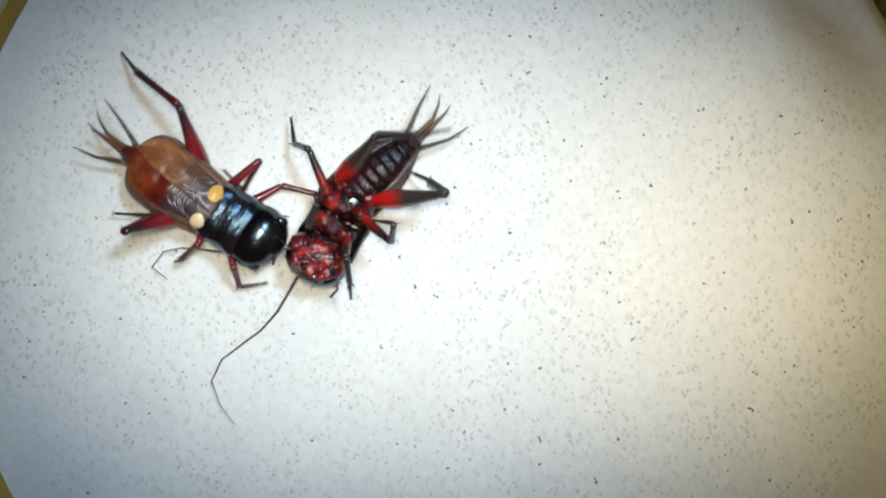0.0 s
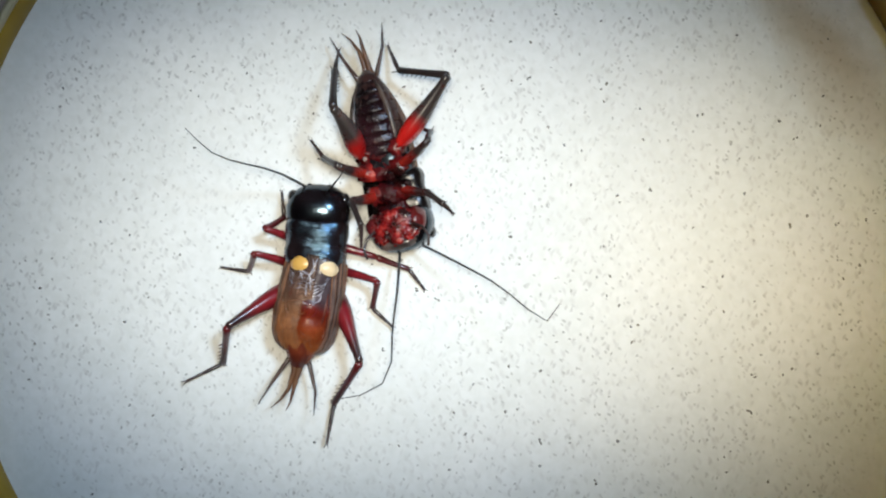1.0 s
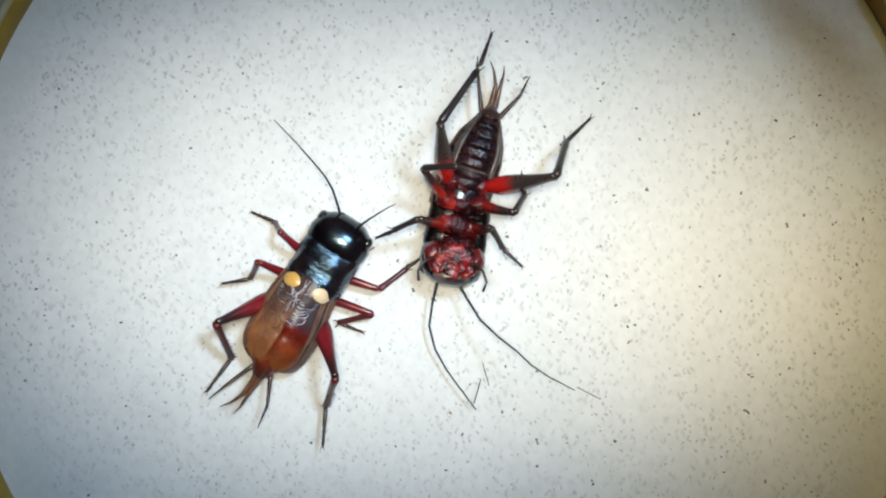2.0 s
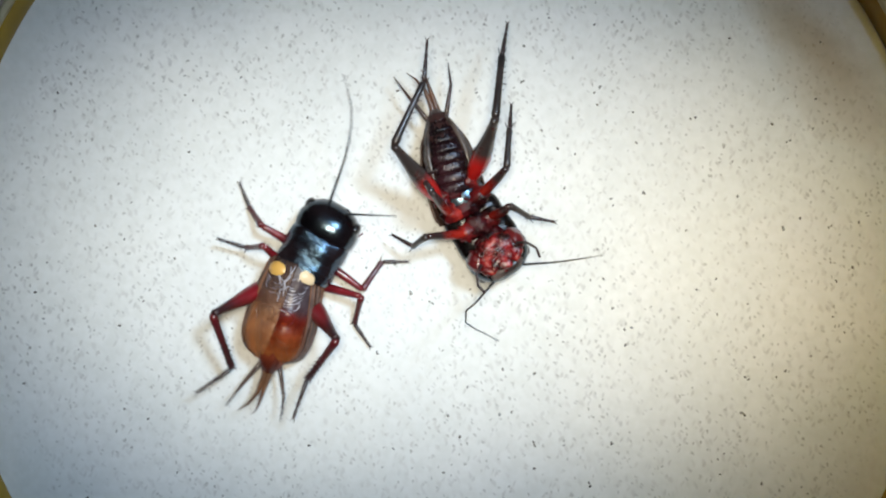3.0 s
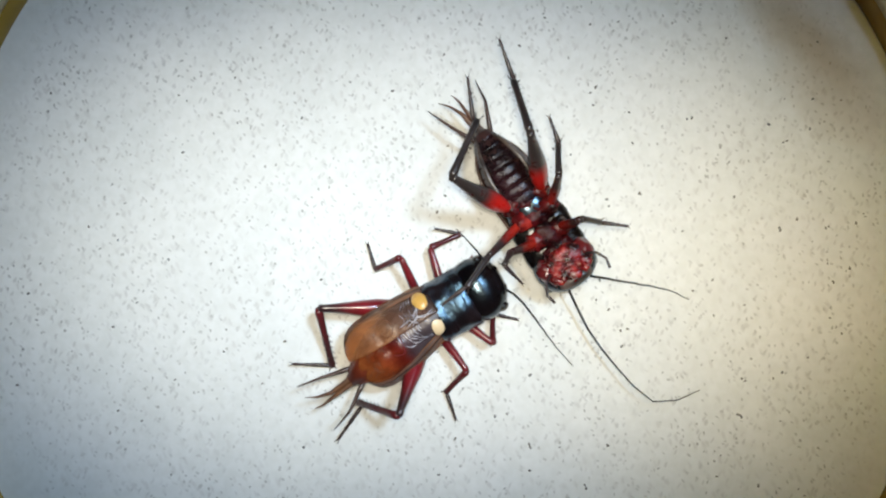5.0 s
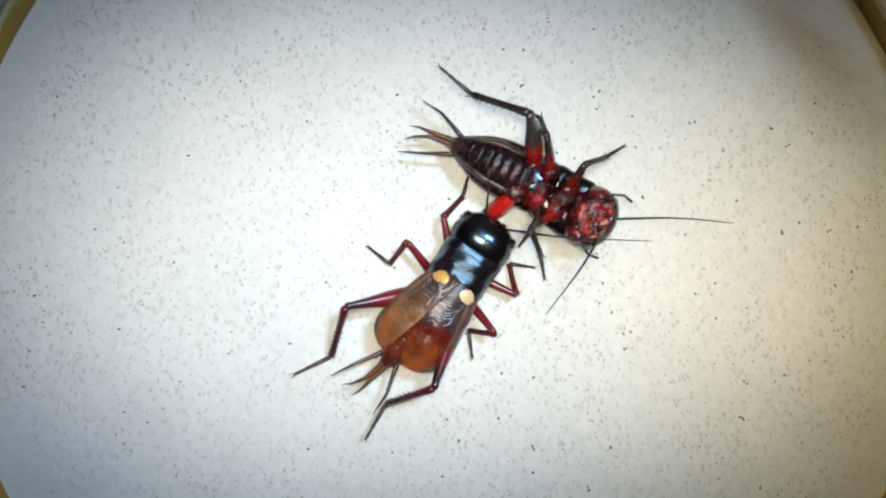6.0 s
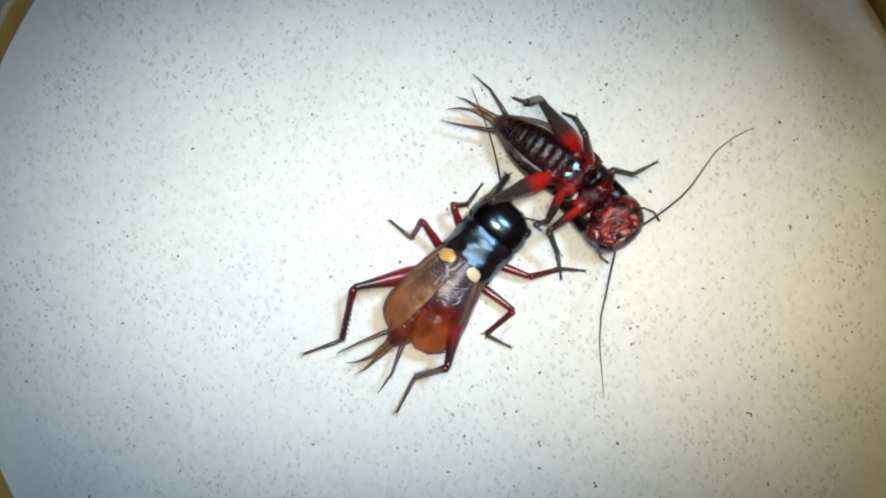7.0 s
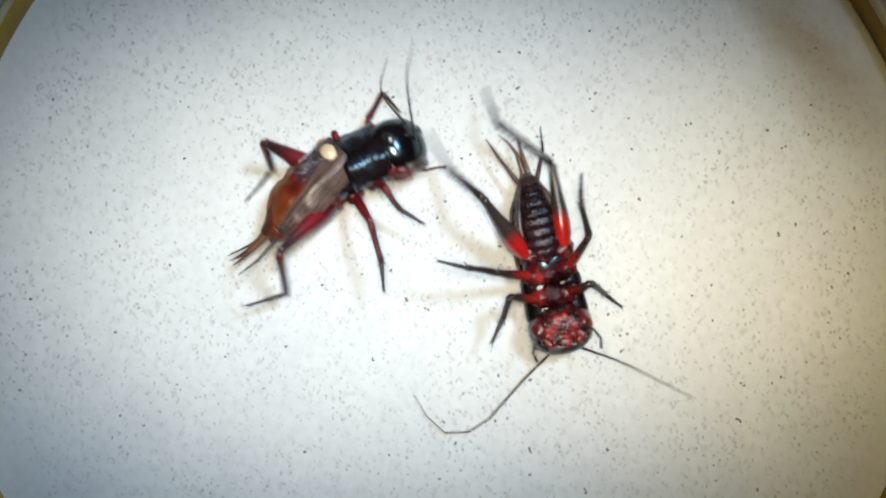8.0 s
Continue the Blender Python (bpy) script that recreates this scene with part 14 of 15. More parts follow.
    walk(loser["al6"], [(0, at(20.28, 3.32, -4.07, -22, 11, -50)), (0.1, at(20.72, 1.75, -4.34, -21, 1, -46)), (0.2, at(17.04, 7.27, -7.88, -3, -9, -16)), (0.267, at(11.63, 12.13, -10.14, 11, 23, 21)), (0.3, at(4.48, 14.82, -9.35, 48, 36, 74)), (0.333, at(13.72, 9.51, -10.87, 9, 41, 38)), (0.4, at(20.08, 2.05, -6.25, -26, 28, 6)), (0.5, at(20.7, -0.15, -4.82, 9, 22, -3)), (0.6, at(20.18, -0.64, -6.29, 15, 23, -5)), (0.7, at(21.22, -1.4, 2.45, 9, 4, -4)), (0.733, at(20.47, 3.77, -3.31, 8, 23, 42)), (0.8, at(16.26, 7.48, -8.42, 25, 36, 96)), (1, at(21.27, 1.26, -0.95, -17, 29, 49)), (1.2, at(14.53, 7.06, -11.13, 9, 39, 24)), (1.4, at(15.14, 1.67, -11.95, 32, 64, -15)), (1.467, at(13.2, 2.59, -10.91, -8, 60, -101)), (1.5, at(10.29, 4.81, -9.26, -12, 42, -155)), (1.6, at(13.82, -3.81, -6.85, -14, 14, -146)), (1.7, at(13.76, -11.57, -1.95, -20, -13, -136)), (2, at(16.67, -9.22, -1.96, -12, -15, -176)), (2.267, at(19.57, -6.88, -1.97, -4, -11, 145)), (2.533, at(20.33, -3.17, -1.1, -1, -4, 107)), (2.8, at(21.09, 0.55, -0.23, -3, 4, 70)), (2.9, at(21.34, -1.58, -0.62, 38, -3, 13)), (3, at(20.28, -2.94, -2.27, 68, 27, -38)), (3.1, at(21.12, -1.88, -0.92, 38, 9, -23)), (3.2, at(21.47, -0.16, -0.29, 4, 2, -1)), (3.3, at(21.29, -0.53, -2.24, 8, 12, 23)), (3.4, at(20.84, -0.94, -4.14, 16, 19, 48)), (3.5, at(21.4, -1.29, -0.41, -6, 10, 9)), (3.6, at(21.16, -2.45, -2, -3, 14, 6)), (3.7, at(20.67, -3.65, -3.5, 1, 18, 2)), (3.733, at(21.25, -1.51, -2.28, -2, 12, 3)), (3.8, at(21.42, 0.69, -1.04, -4, 6, 3)), (4, at(20.67, 0.74, -5.16, 0, 19, 0)), (4.2, at(21.36, -1.71, -0.3, 21, 2, -14)), (4.267, at(20.91, -3.42, -1.49, 12, 10, 9)), (4.3, at(20.12, -5.11, -2.41, 6, 22, 31)), (4.333, at(19.38, -6.11, -2.85, -8, 25, -11)), (4.4, at(18.64, -7.12, -3.29, -21, 18, -53)), (4.467, at(17.65, -7.84, -3.53, -26, 6, -90)), (4.5, at(16.65, -8.56, -3.78, -22, -7, -127)), (4.6, at(20.84, -4.09, -1.46, -39, -25, -75)), (4.7, at(20.28, -4.24, -4.26, -26, 10, -65)), (5.267, at(20.28, -3.42, -3.95, -22, -1, -75)), (5.8, at(19.89, -2.48, -3.51, -17, -11, -86)), (5.9, at(21.04, -1.2, -2.27, -14, 0, -43)), (6, at(21.44, 0.32, -0.9, -4, 6, 2)), (6.2, at(21.42, -0.95, -0.66, 15, 4, -13)), (6.3, at(21.46, -0.21, -0.7, 6, 4, -3)), (6.5, at(20.3, -3.43, -3.5, -12, 1, -53)), (7, at(21.36, -1.28, -0.69, 10, 5, -13)), (7.1, at(20.51, -3.13, -1.94, -8, 1, -55)), (7.2, at(18.91, -4.6, -2.76, -19, -14, -95)), (7.267, at(20.56, -3.02, -1.99, -10, 1, -52)), (7.3, at(21.4, -1.01, -0.74, 7, 5, -7)), (7.4, at(20.19, -4.71, -1.63, -9, 2, -45)), (7.5, at(17.75, -7.59, -1.78, -20, -9, -82)), (7.6, at(20.5, -4.18, -1.56, -16, 1, -40)), (7.7, at(21.44, 0.2, -0.85, -5, 6, 2)), (7.8, at(21.47, -0.09, -0.17, 2, 1, -1)), (7.9, at(21.45, -0.36, -0.72, 17, 5, -2)), (7.933, at(21, 1.25, -2.61, 19, 9, 44)), (8, at(19.79, 2.51, -4.42, 24, 10, 89))])
    walk(loser["al7"], [(0, at(22.54, 0.64, -4.76, -27, 7, -68)), (0.1, at(23.22, -0.82, -4.39, -23, -1, -50)), (0.2, at(20.44, 6.29, -7.3, -4, -13, -24)), (0.267, at(14.72, 13.3, -11.51, 7, 19, 10)), (0.3, at(5.25, 17.62, -11.44, 40, 36, 59)), (0.333, at(15.85, 11.16, -13.22, 7, 38, 30)), (0.4, at(23.23, 2.39, -7.91, -21, 28, 5)), (0.5, at(24.01, -0.33, -6.16, 11, 22, -4)), (0.6, at(23.45, -0.95, -7.72, 17, 23, -6)), (0.7, at(24.78, -1.66, 2.18, 14, 14, -4)), (0.733, at(22.92, 5.95, -4.73, 14, 27, 45)), (0.8, at(15.96, 10.36, -10.53, 25, 35, 100)), (1, at(23.35, 3.62, -2.66, -22, 38, 66)), (1.2, at(17.09, 8.2, -13.36, 8, 37, 21)), (1.4, at(16.63, 1.26, -15.18, 30, 63, -16)), (1.467, at(12.85, 0.85, -14.02, -8, 59, -100)), (1.5, at(7.87, 3.69, -11.65, -13, 41, -153)), (1.6, at(10.94, -5.75, -7.71, -11, 11, -161)), (1.7, at(11.25, -13.98, -1.13, -4, -17, -171)), (2.267, at(16.69, -4.87, -1.28, 2, -6, 134)), (2.8, at(22.34, 3.89, -0.47, -3, 6, 81)), (2.833, at(23.58, 1.55, -0.44, 16, -5, 51)), (2.9, at(24.83, -0.8, -0.41, 38, -4, 20)), (2.933, at(23.81, -2.86, -2.14, 56, 7, -10)), (3, at(22.79, -4.92, -3.87, 68, 26, -37)), (3.1, at(24.38, -3.25, -1.47, 38, 9, -22)), (3.2, at(25.05, -0.23, -0.4, 5, 2, -1)), (3.3, at(24.52, 0.82, -2.99, 10, 12, 33)), (3.4, at(23.09, 1.58, -5.33, 21, 16, 69)), (3.5, at(24.88, -0.72, -1.01, -41, 39, 62)), (3.6, at(24.62, -2.1, -2.84, -20, 24, 37)), (3.7, at(24.07, -3.51, -4.6, 3, 19, 10)), (3.733, at(24.75, -1.34, -3.03, 0, 13, 6)), (3.8, at(24.97, 0.89, -1.42, -3, 6, 3)), (4, at(24.06, 0.73, -6.32, 2, 19, -1)), (4.2, at(24.83, -2.58, -0.42, 24, 3, -16)), (4.267, at(24.4, -2.89, -2.14, 16, 1, 49)), (4.3, at(22.98, -3.41, -3.74, 11, 8, 115)), (4.4, at(20.71, -9.81, -4.41, 1, -8, 165)), (4.5, at(14.52, -11.41, -3.36, -17, -11, -142)), (4.6, at(21.67, -7.22, 0.06, -39, -27, -83)), (4.7, at(21.78, -7.44, -4.86, -28, 5, -83)), (5.267, at(21.2, -6.88, -3.88, -24, -8, -100)), (5.8, at(20.13, -5.99, -2.83, -15, -19, -118)), (5.9, at(23.68, -3.62, -2.29, -16, -3, -58)), (6, at(25, 0.43, -1.27, -3, 7, 1)), (6.2, at(24.89, -1.76, -0.94, 17, 6, -15)), (6.3, at(25.02, -0.39, -0.98, 6, 5, -3)), (6.5, at(22.46, -6.28, -3.58, -14, -2, -62)), (7, at(24.84, -2.08, -0.99, 9, 6, -13)), (7.1, at(22.55, -6.07, -2.01, -10, 0, -71)), (7.2, at(18.6, -8.06, -1.91, -15, -20, -127)), (7.267, at(22.76, -5.84, -2.05, -12, -1, -67)), (7.3, at(24.94, -1.45, -1.04, 7, 6, -6)), (7.4, at(22.7, -7.25, -1.78, -12, 1, -60)), (7.5, at(18.25, -11.09, -1.2, -19, -17, -112)), (7.6, at(23.23, -6.5, -1.64, -18, -1, -55)), (7.7, at(25, 0.34, -1.23, -4, 7, 2)), (7.8, at(25.05, -0.12, -0.24, 3, 1, -1)), (7.9, at(25.02, -0.48, -1.04, 24, 6, -3)), (7.933, at(23.56, 3.68, -3.17, 24, 5, 52)), (8, at(19.82, 6.04, -5.03, 23, 4, 106))])
    p = (10.29, -1.41, 1)
    walk(loser["ar0"], [(0, at(*p, -85, 86, -106)), (0.1, at(*p, -22, 59, -100)), (0.2, at(*p, -12, 25, -85)), (0.3, at(*p, -16, 47, -89)), (0.333, at(*p, -9, 40, -60)), (0.4, at(*p, -7, 31, -35)), (0.467, at(*p, -9, 7, -40)), (0.5, at(*p, -9, -17, -44)), (0.6, at(*p, -12, -25, -64)), (0.7, at(*p, -11, -19, -59)), (0.8, at(*p, -11, -3, -83)), (0.9, at(*p, -12, 9, -69)), (1, at(*p, -10, 21, -56)), (1.2, at(*p, -8, 18, -43)), (1.4, at(*p, -8, 25, -40)), (1.5, at(*p, -10, 20, -59)), (1.7, at(*p, -6, 36, -27)), (2.267, at(*p, -14, 14, -55)), (2.8, at(*p, -11, -9, -80)), (2.9, at(*p, -19, 30, -71)), (3, at(*p, -21, 68, -63)), (3.1, at(*p, -15, 62, -53)), (3.2, at(*p, -12, 56, -47)), (3.3, at(*p, -16, 64, -51)), (3.4, at(*p, -22, 72, -58)), (3.5, at(*p, -10, 58, -37)), (3.7, at(*p, -13, 61, -46)), (3.8, at(*p, -10, 41, -45)), (4, at(*p, -7, 3, -35)), (4.1, at(*p, -10, 39, -32)), (4.2, at(*p, -14, 76, -30)), (4.3, at(*p, -3, 58, -12)), (4.5, at(*p, -7, 38, -35)), (4.6, at(*p, -20, 61, -77)), (4.7, at(*p, -15, 68, -43)), (5.8, at(*p, -15, 49, -68)), (6, at(*p, -10, 61, -33)), (6.2, at(*p, -8, 29, -44)), (6.3, at(*p, -11, 41, -57)), (6.4, at(*p, -9, 41, -46)), (6.5, at(*p, -7, 40, -34)), (6.733, at(*p, -10, 45, -60)), (7, at(*p, -17, 48, -89)), (7.2, at(*p, -8, 43, -35)), (7.3, at(*p, -6, 24, -32)), (7.5, at(*p, -8, -17, -41)), (7.7, at(*p, -3, 35, -16)), (7.733, at(*p, -9, 9, -29)), (7.8, at(*p, -8, -17, -40)), (7.867, at(*p, -8, -3, -41)), (7.9, at(*p, -7, 11, -41)), (8, at(*p, -16, 58, -62))])
    p = (3.58, 0, 0)
    walk(loser["ar1"], [(0, at(*p, 0, 0, 0)), (0.1, at(*p, 0, 0, 0)), (0.2, at(*p, 0, 1, 0)), (0.3, at(*p, 0, 0, 0)), (0.333, at(*p, 1, -1, -2)), (0.4, at(*p, 1, -1, -3)), (0.467, at(*p, 1, 0, -1)), (0.5, at(*p, 1, 1, 1)), (0.6, at(*p, 3, 1, 5)), (0.7, at(*p, 2, 2, 5)), (0.8, at(*p, 0, 0, 2)), (0.9, at(*p, 0, 0, 1)), (1, at(*p, 0, 1, 1)), (1.2, at(*p, 0, 1, 0)), (1.4, at(*p, 0, 0, -1)), (1.5, at(*p, 0, 1, -1)), (1.7, at(*p, 1, 1, -3)), (2.267, at(*p, 1, 4, 2)), (2.8, at(*p, 1, 7, 6)), (2.9, at(*p, 0, 4, 3)), (3, at(*p, -1, 1, 0)), (3.1, at(*p, -1, 1, 0)), (3.2, at(*p, 0, 1, 0)), (3.3, at(*p, 0, 1, 0)), (3.4, at(*p, -1, 1, 0)), (3.5, at(*p, -1, 1, 0)), (3.7, at(*p, 0, 1, 0)), (3.8, at(*p, -1, 2, 1)), (4, at(*p, -1, -4, -8)), (4.2, at(*p, 1, 0, 0)), (4.3, at(*p, 0, 1, 0)), (4.5, at(*p, 0, 1, 1)), (4.6, at(*p, 0, 0, 0)), (4.7, at(*p, -1, 1, 0)), (5.8, at(*p, -1, 1, 1)), (6, at(*p, 0, 1, 0)), (6.2, at(*p, 0, 1, 0)), (6.3, at(*p, 0, 1, 0)), (6.4, at(*p, -1, 1, 2)), (6.5, at(*p, -2, 1, 4)), (6.733, at(*p, -1, 1, 2)), (7, at(*p, 0, 1, 0)), (7.2, at(*p, 0, 1, 0)), (7.3, at(*p, 0, 0, 1)), (7.5, at(*p, 1, 8, 1)), (7.7, at(*p, 0, 1, 0)), (7.733, at(*p, 0, 4, 0)), (7.8, at(*p, 0, 8, 0)), (7.867, at(*p, 0, 4, 0)), (7.9, at(*p, 0, 0, 0)), (8, at(*p, 0, 1, 0))])
    walk(loser["ar2"], [(0, at(7.16, 0, -0.01, 1, 0, 0)), (0.1, at(7.16, 0.01, -0.03, 0, 1, 0)), (0.2, at(7.16, -0.01, -0.04, 0, 1, -1)), (0.3, at(7.16, -0.02, 0.01, 1, 0, -1)), (0.333, at(7.16, -0.11, 0.03, 2, -2, -5)), (0.4, at(7.15, -0.19, 0.05, 3, -3, -9)), (0.467, at(7.16, -0.06, 0, 2, 0, -3)), (0.5, at(7.16, 0.07, -0.05, 2, 2, 4)), (0.6, at(7.14, 0.33, -0.07, 9, 4, 17)), (0.7, at(7.14, 0.33, -0.12, 7, 7, 17)), (0.8, at(7.16, 0.13, -0.02, 1, 1, 13)), (0.9, at(7.16, 0.08, -0.03, 0, 1, 7)), (1, at(7.16, 0.03, -0.04, 0, 1, 2)), (1.2, at(7.16, -0.03, -0.04, 0, 0, -2)), (1.4, at(7.16, -0.05, -0.03, 1, 0, -3)), (1.5, at(7.16, -0.04, -0.04, 0, 1, -2)), (1.7, at(7.15, -0.19, -0.07, 9, 6, -19)), (2.267, at(7.15, 0.1, -0.26, 6, 7, -3)), (2.8, at(7.11, 0.39, -0.45, 3, 9, 14)), (2.9, at(7.14, 0.2, -0.25, 1, 6, 7)), (3, at(7.16, 0.02, -0.05, -1, 2, 0)), (3.1, at(7.16, 0.02, -0.05, -6, 1, 5)), (3.2, at(7.16, 0.02, -0.06, -11, 1, 10)), (3.3, at(7.16, 0.02, -0.05, -6, 1, 5)), (3.4, at(7.16, 0.02, -0.05, -1, 2, 1)), (3.5, at(7.16, 0.03, -0.06, -2, 2, 2)), (3.7, at(7.16, 0, -0.06, 0, 2, 0)), (3.8, at(7.16, 0.05, -0.1, -1, 3, 1)), (4, at(7.11, -0.49, 0.26, -2, -8, -17)), (4.2, at(7.16, -0.02, -0.03, 1, 1, -1)), (4.3, at(7.16, -0.02, -0.06, 0, 2, 0)), (4.5, at(7.16, 0.05, -0.04, -3, 1, 5)), (4.6, at(7.16, -0.02, -0.02, 1, 0, -1)), (4.7, at(7.16, 0.02, -0.05, 0, 2, 0)), (5.8, at(7.16, 0.05, -0.05, -2, 1, 2)), (6, at(7.16, 0, -0.06, 0, 2, 0)), (6.2, at(7.16, 0, -0.03, 0, 1, 1)), (6.3, at(7.16, 0.01, -0.05, 0, 2, 1)), (6.4, at(7.16, 0.12, -0.04, -7, 1, 11)), (6.5, at(7.15, 0.23, -0.03, -12, 2, 22)), (6.733, at(7.16, 0.13, -0.04, -5, 2, 9)), (7, at(7.16, 0.02, -0.06, 3, 3, -3)), (7.2, at(7.16, 0, -0.05, -1, 2, 1)), (7.3, at(7.16, 0.05, -0.02, -1, 0, 4)), (7.5, at(7.12, 0.08, -0.5, 2, 12, 5)), (7.7, at(7.16, 0.01, -0.04, 0, 1, 0)), (7.733, at(7.15, -0.01, -0.28, -1, 7, -2)), (7.8, at(7.12, -0.02, -0.51, -2, 13, -5)), (7.867, at(7.15, 0, -0.27, -1, 7, -1)), (7.9, at(7.16, 0.01, -0.03, 0, 1, 2)), (8, at(7.16, 0, -0.06, -2, 2, 1))])
    walk(loser["ar3"], [(0, at(10.74, -0.01, -0.02, 1, 0, 0)), (0.1, at(10.74, 0.02, -0.09, 0, 1, 0)), (0.2, at(10.74, -0.04, -0.12, 0, 2, -1)), (0.3, at(10.74, -0.05, 0.03, 1, 0, -1)), (0.333, at(10.72, -0.4, 0.13, 3, -2, -6)), (0.4, at(10.68, -0.75, 0.23, 4, -3, -12)), (0.467, at(10.73, -0.23, 0.02, 3, 0, -3)), (0.5, at(10.73, 0.29, -0.2, 3, 4, 6)), (0.6, at(10.55, 1.39, -0.33, 10, 5, 20)), (0.7, at(10.54, 1.36, -0.53, 8, 8, 19)), (0.8, at(10.65, 0.92, -0.06, 2, 2, 20)), (0.9, at(10.71, 0.53, -0.09, 0, 2, 12)), (1, at(10.74, 0.14, -0.11, -1, 2, 3)), (1.2, at(10.74, -0.17, -0.06, 1, 0, -4)), (1.4, at(10.73, -0.27, 0, 1, 0, -4)), (1.5, at(10.74, -0.14, -0.12, 1, 2, -3)), (1.7, at(10.52, -1.37, -0.42, 12, 8, -25)), (2.267, at(10.7, -0.07, -0.7, 7, 9, -6)), (2.8, at(10.54, 1.24, -1.03, 2, 12, 13)), (2.9, at(10.68, 0.64, -0.6, 1, 7, 7)), (3, at(10.74, 0.04, -0.15, 0, 3, 0)), (3.1, at(10.72, 0.34, -0.14, -20, 4, 18)), (3.2, at(10.68, 0.64, -0.15, -38, 12, 35)), (3.3, at(10.72, 0.35, -0.13, -21, 4, 19)), (3.4, at(10.74, 0.05, -0.14, -2, 2, 1)), (3.5, at(10.73, 0.15, -0.16, -4, 3, 3)), (3.7, at(10.74, 0.01, -0.18, -1, 3, 1)), (3.8, at(10.73, 0.11, -0.28, -1, 4, 1)), (4, at(10.5, -1.53, 0.77, -1, -5, -12)), (4.2, at(10.74, -0.06, -0.1, 2, 2, -1)), (4.3, at(10.74, -0.01, -0.18, -2, 3, 1)), (4.5, at(10.72, 0.39, -0.1, -5, 1, 10)), (4.6, at(10.74, -0.06, -0.05, 1, 1, -1)), (4.7, at(10.74, 0.02, -0.18, 1, 3, -1)), (5.8, at(10.73, 0.21, -0.14, -3, 2, 3)), (6, at(10.74, 0.02, -0.19, -1, 3, 1)), (6.2, at(10.74, 0.08, -0.08, -1, 1, 2)), (6.3, at(10.74, 0.05, -0.15, -1, 2, 2)), (6.4, at(10.67, 0.81, -0.13, -12, 4, 21)), (6.5, at(10.48, 1.55, -0.19, -22, 9, 39)), (6.733, at(10.69, 0.72, -0.15, -6, 4, 15)), (7, at(10.73, -0.14, -0.22, 11, 6, -9)), (7.2, at(10.74, 0.06, -0.15, -2, 2, 3)), (7.3, at(10.73, 0.28, -0.04, -2, 0, 7)), (7.5, at(10.61, 0.41, -1.25, 4, 14, 10)), (7.7, at(10.74, 0.04, -0.12, 0, 2, 0)), (7.733, at(10.7, -0.13, -0.74, 1, 8, 2)), (7.8, at(10.59, -0.31, -1.34, 2, 15, 4)), (7.867, at(10.7, -0.08, -0.73, 1, 8, 4)), (7.9, at(10.73, 0.15, -0.1, 0, 2, 5)), (8, at(10.73, 0.1, -0.18, -5, 3, 3))])
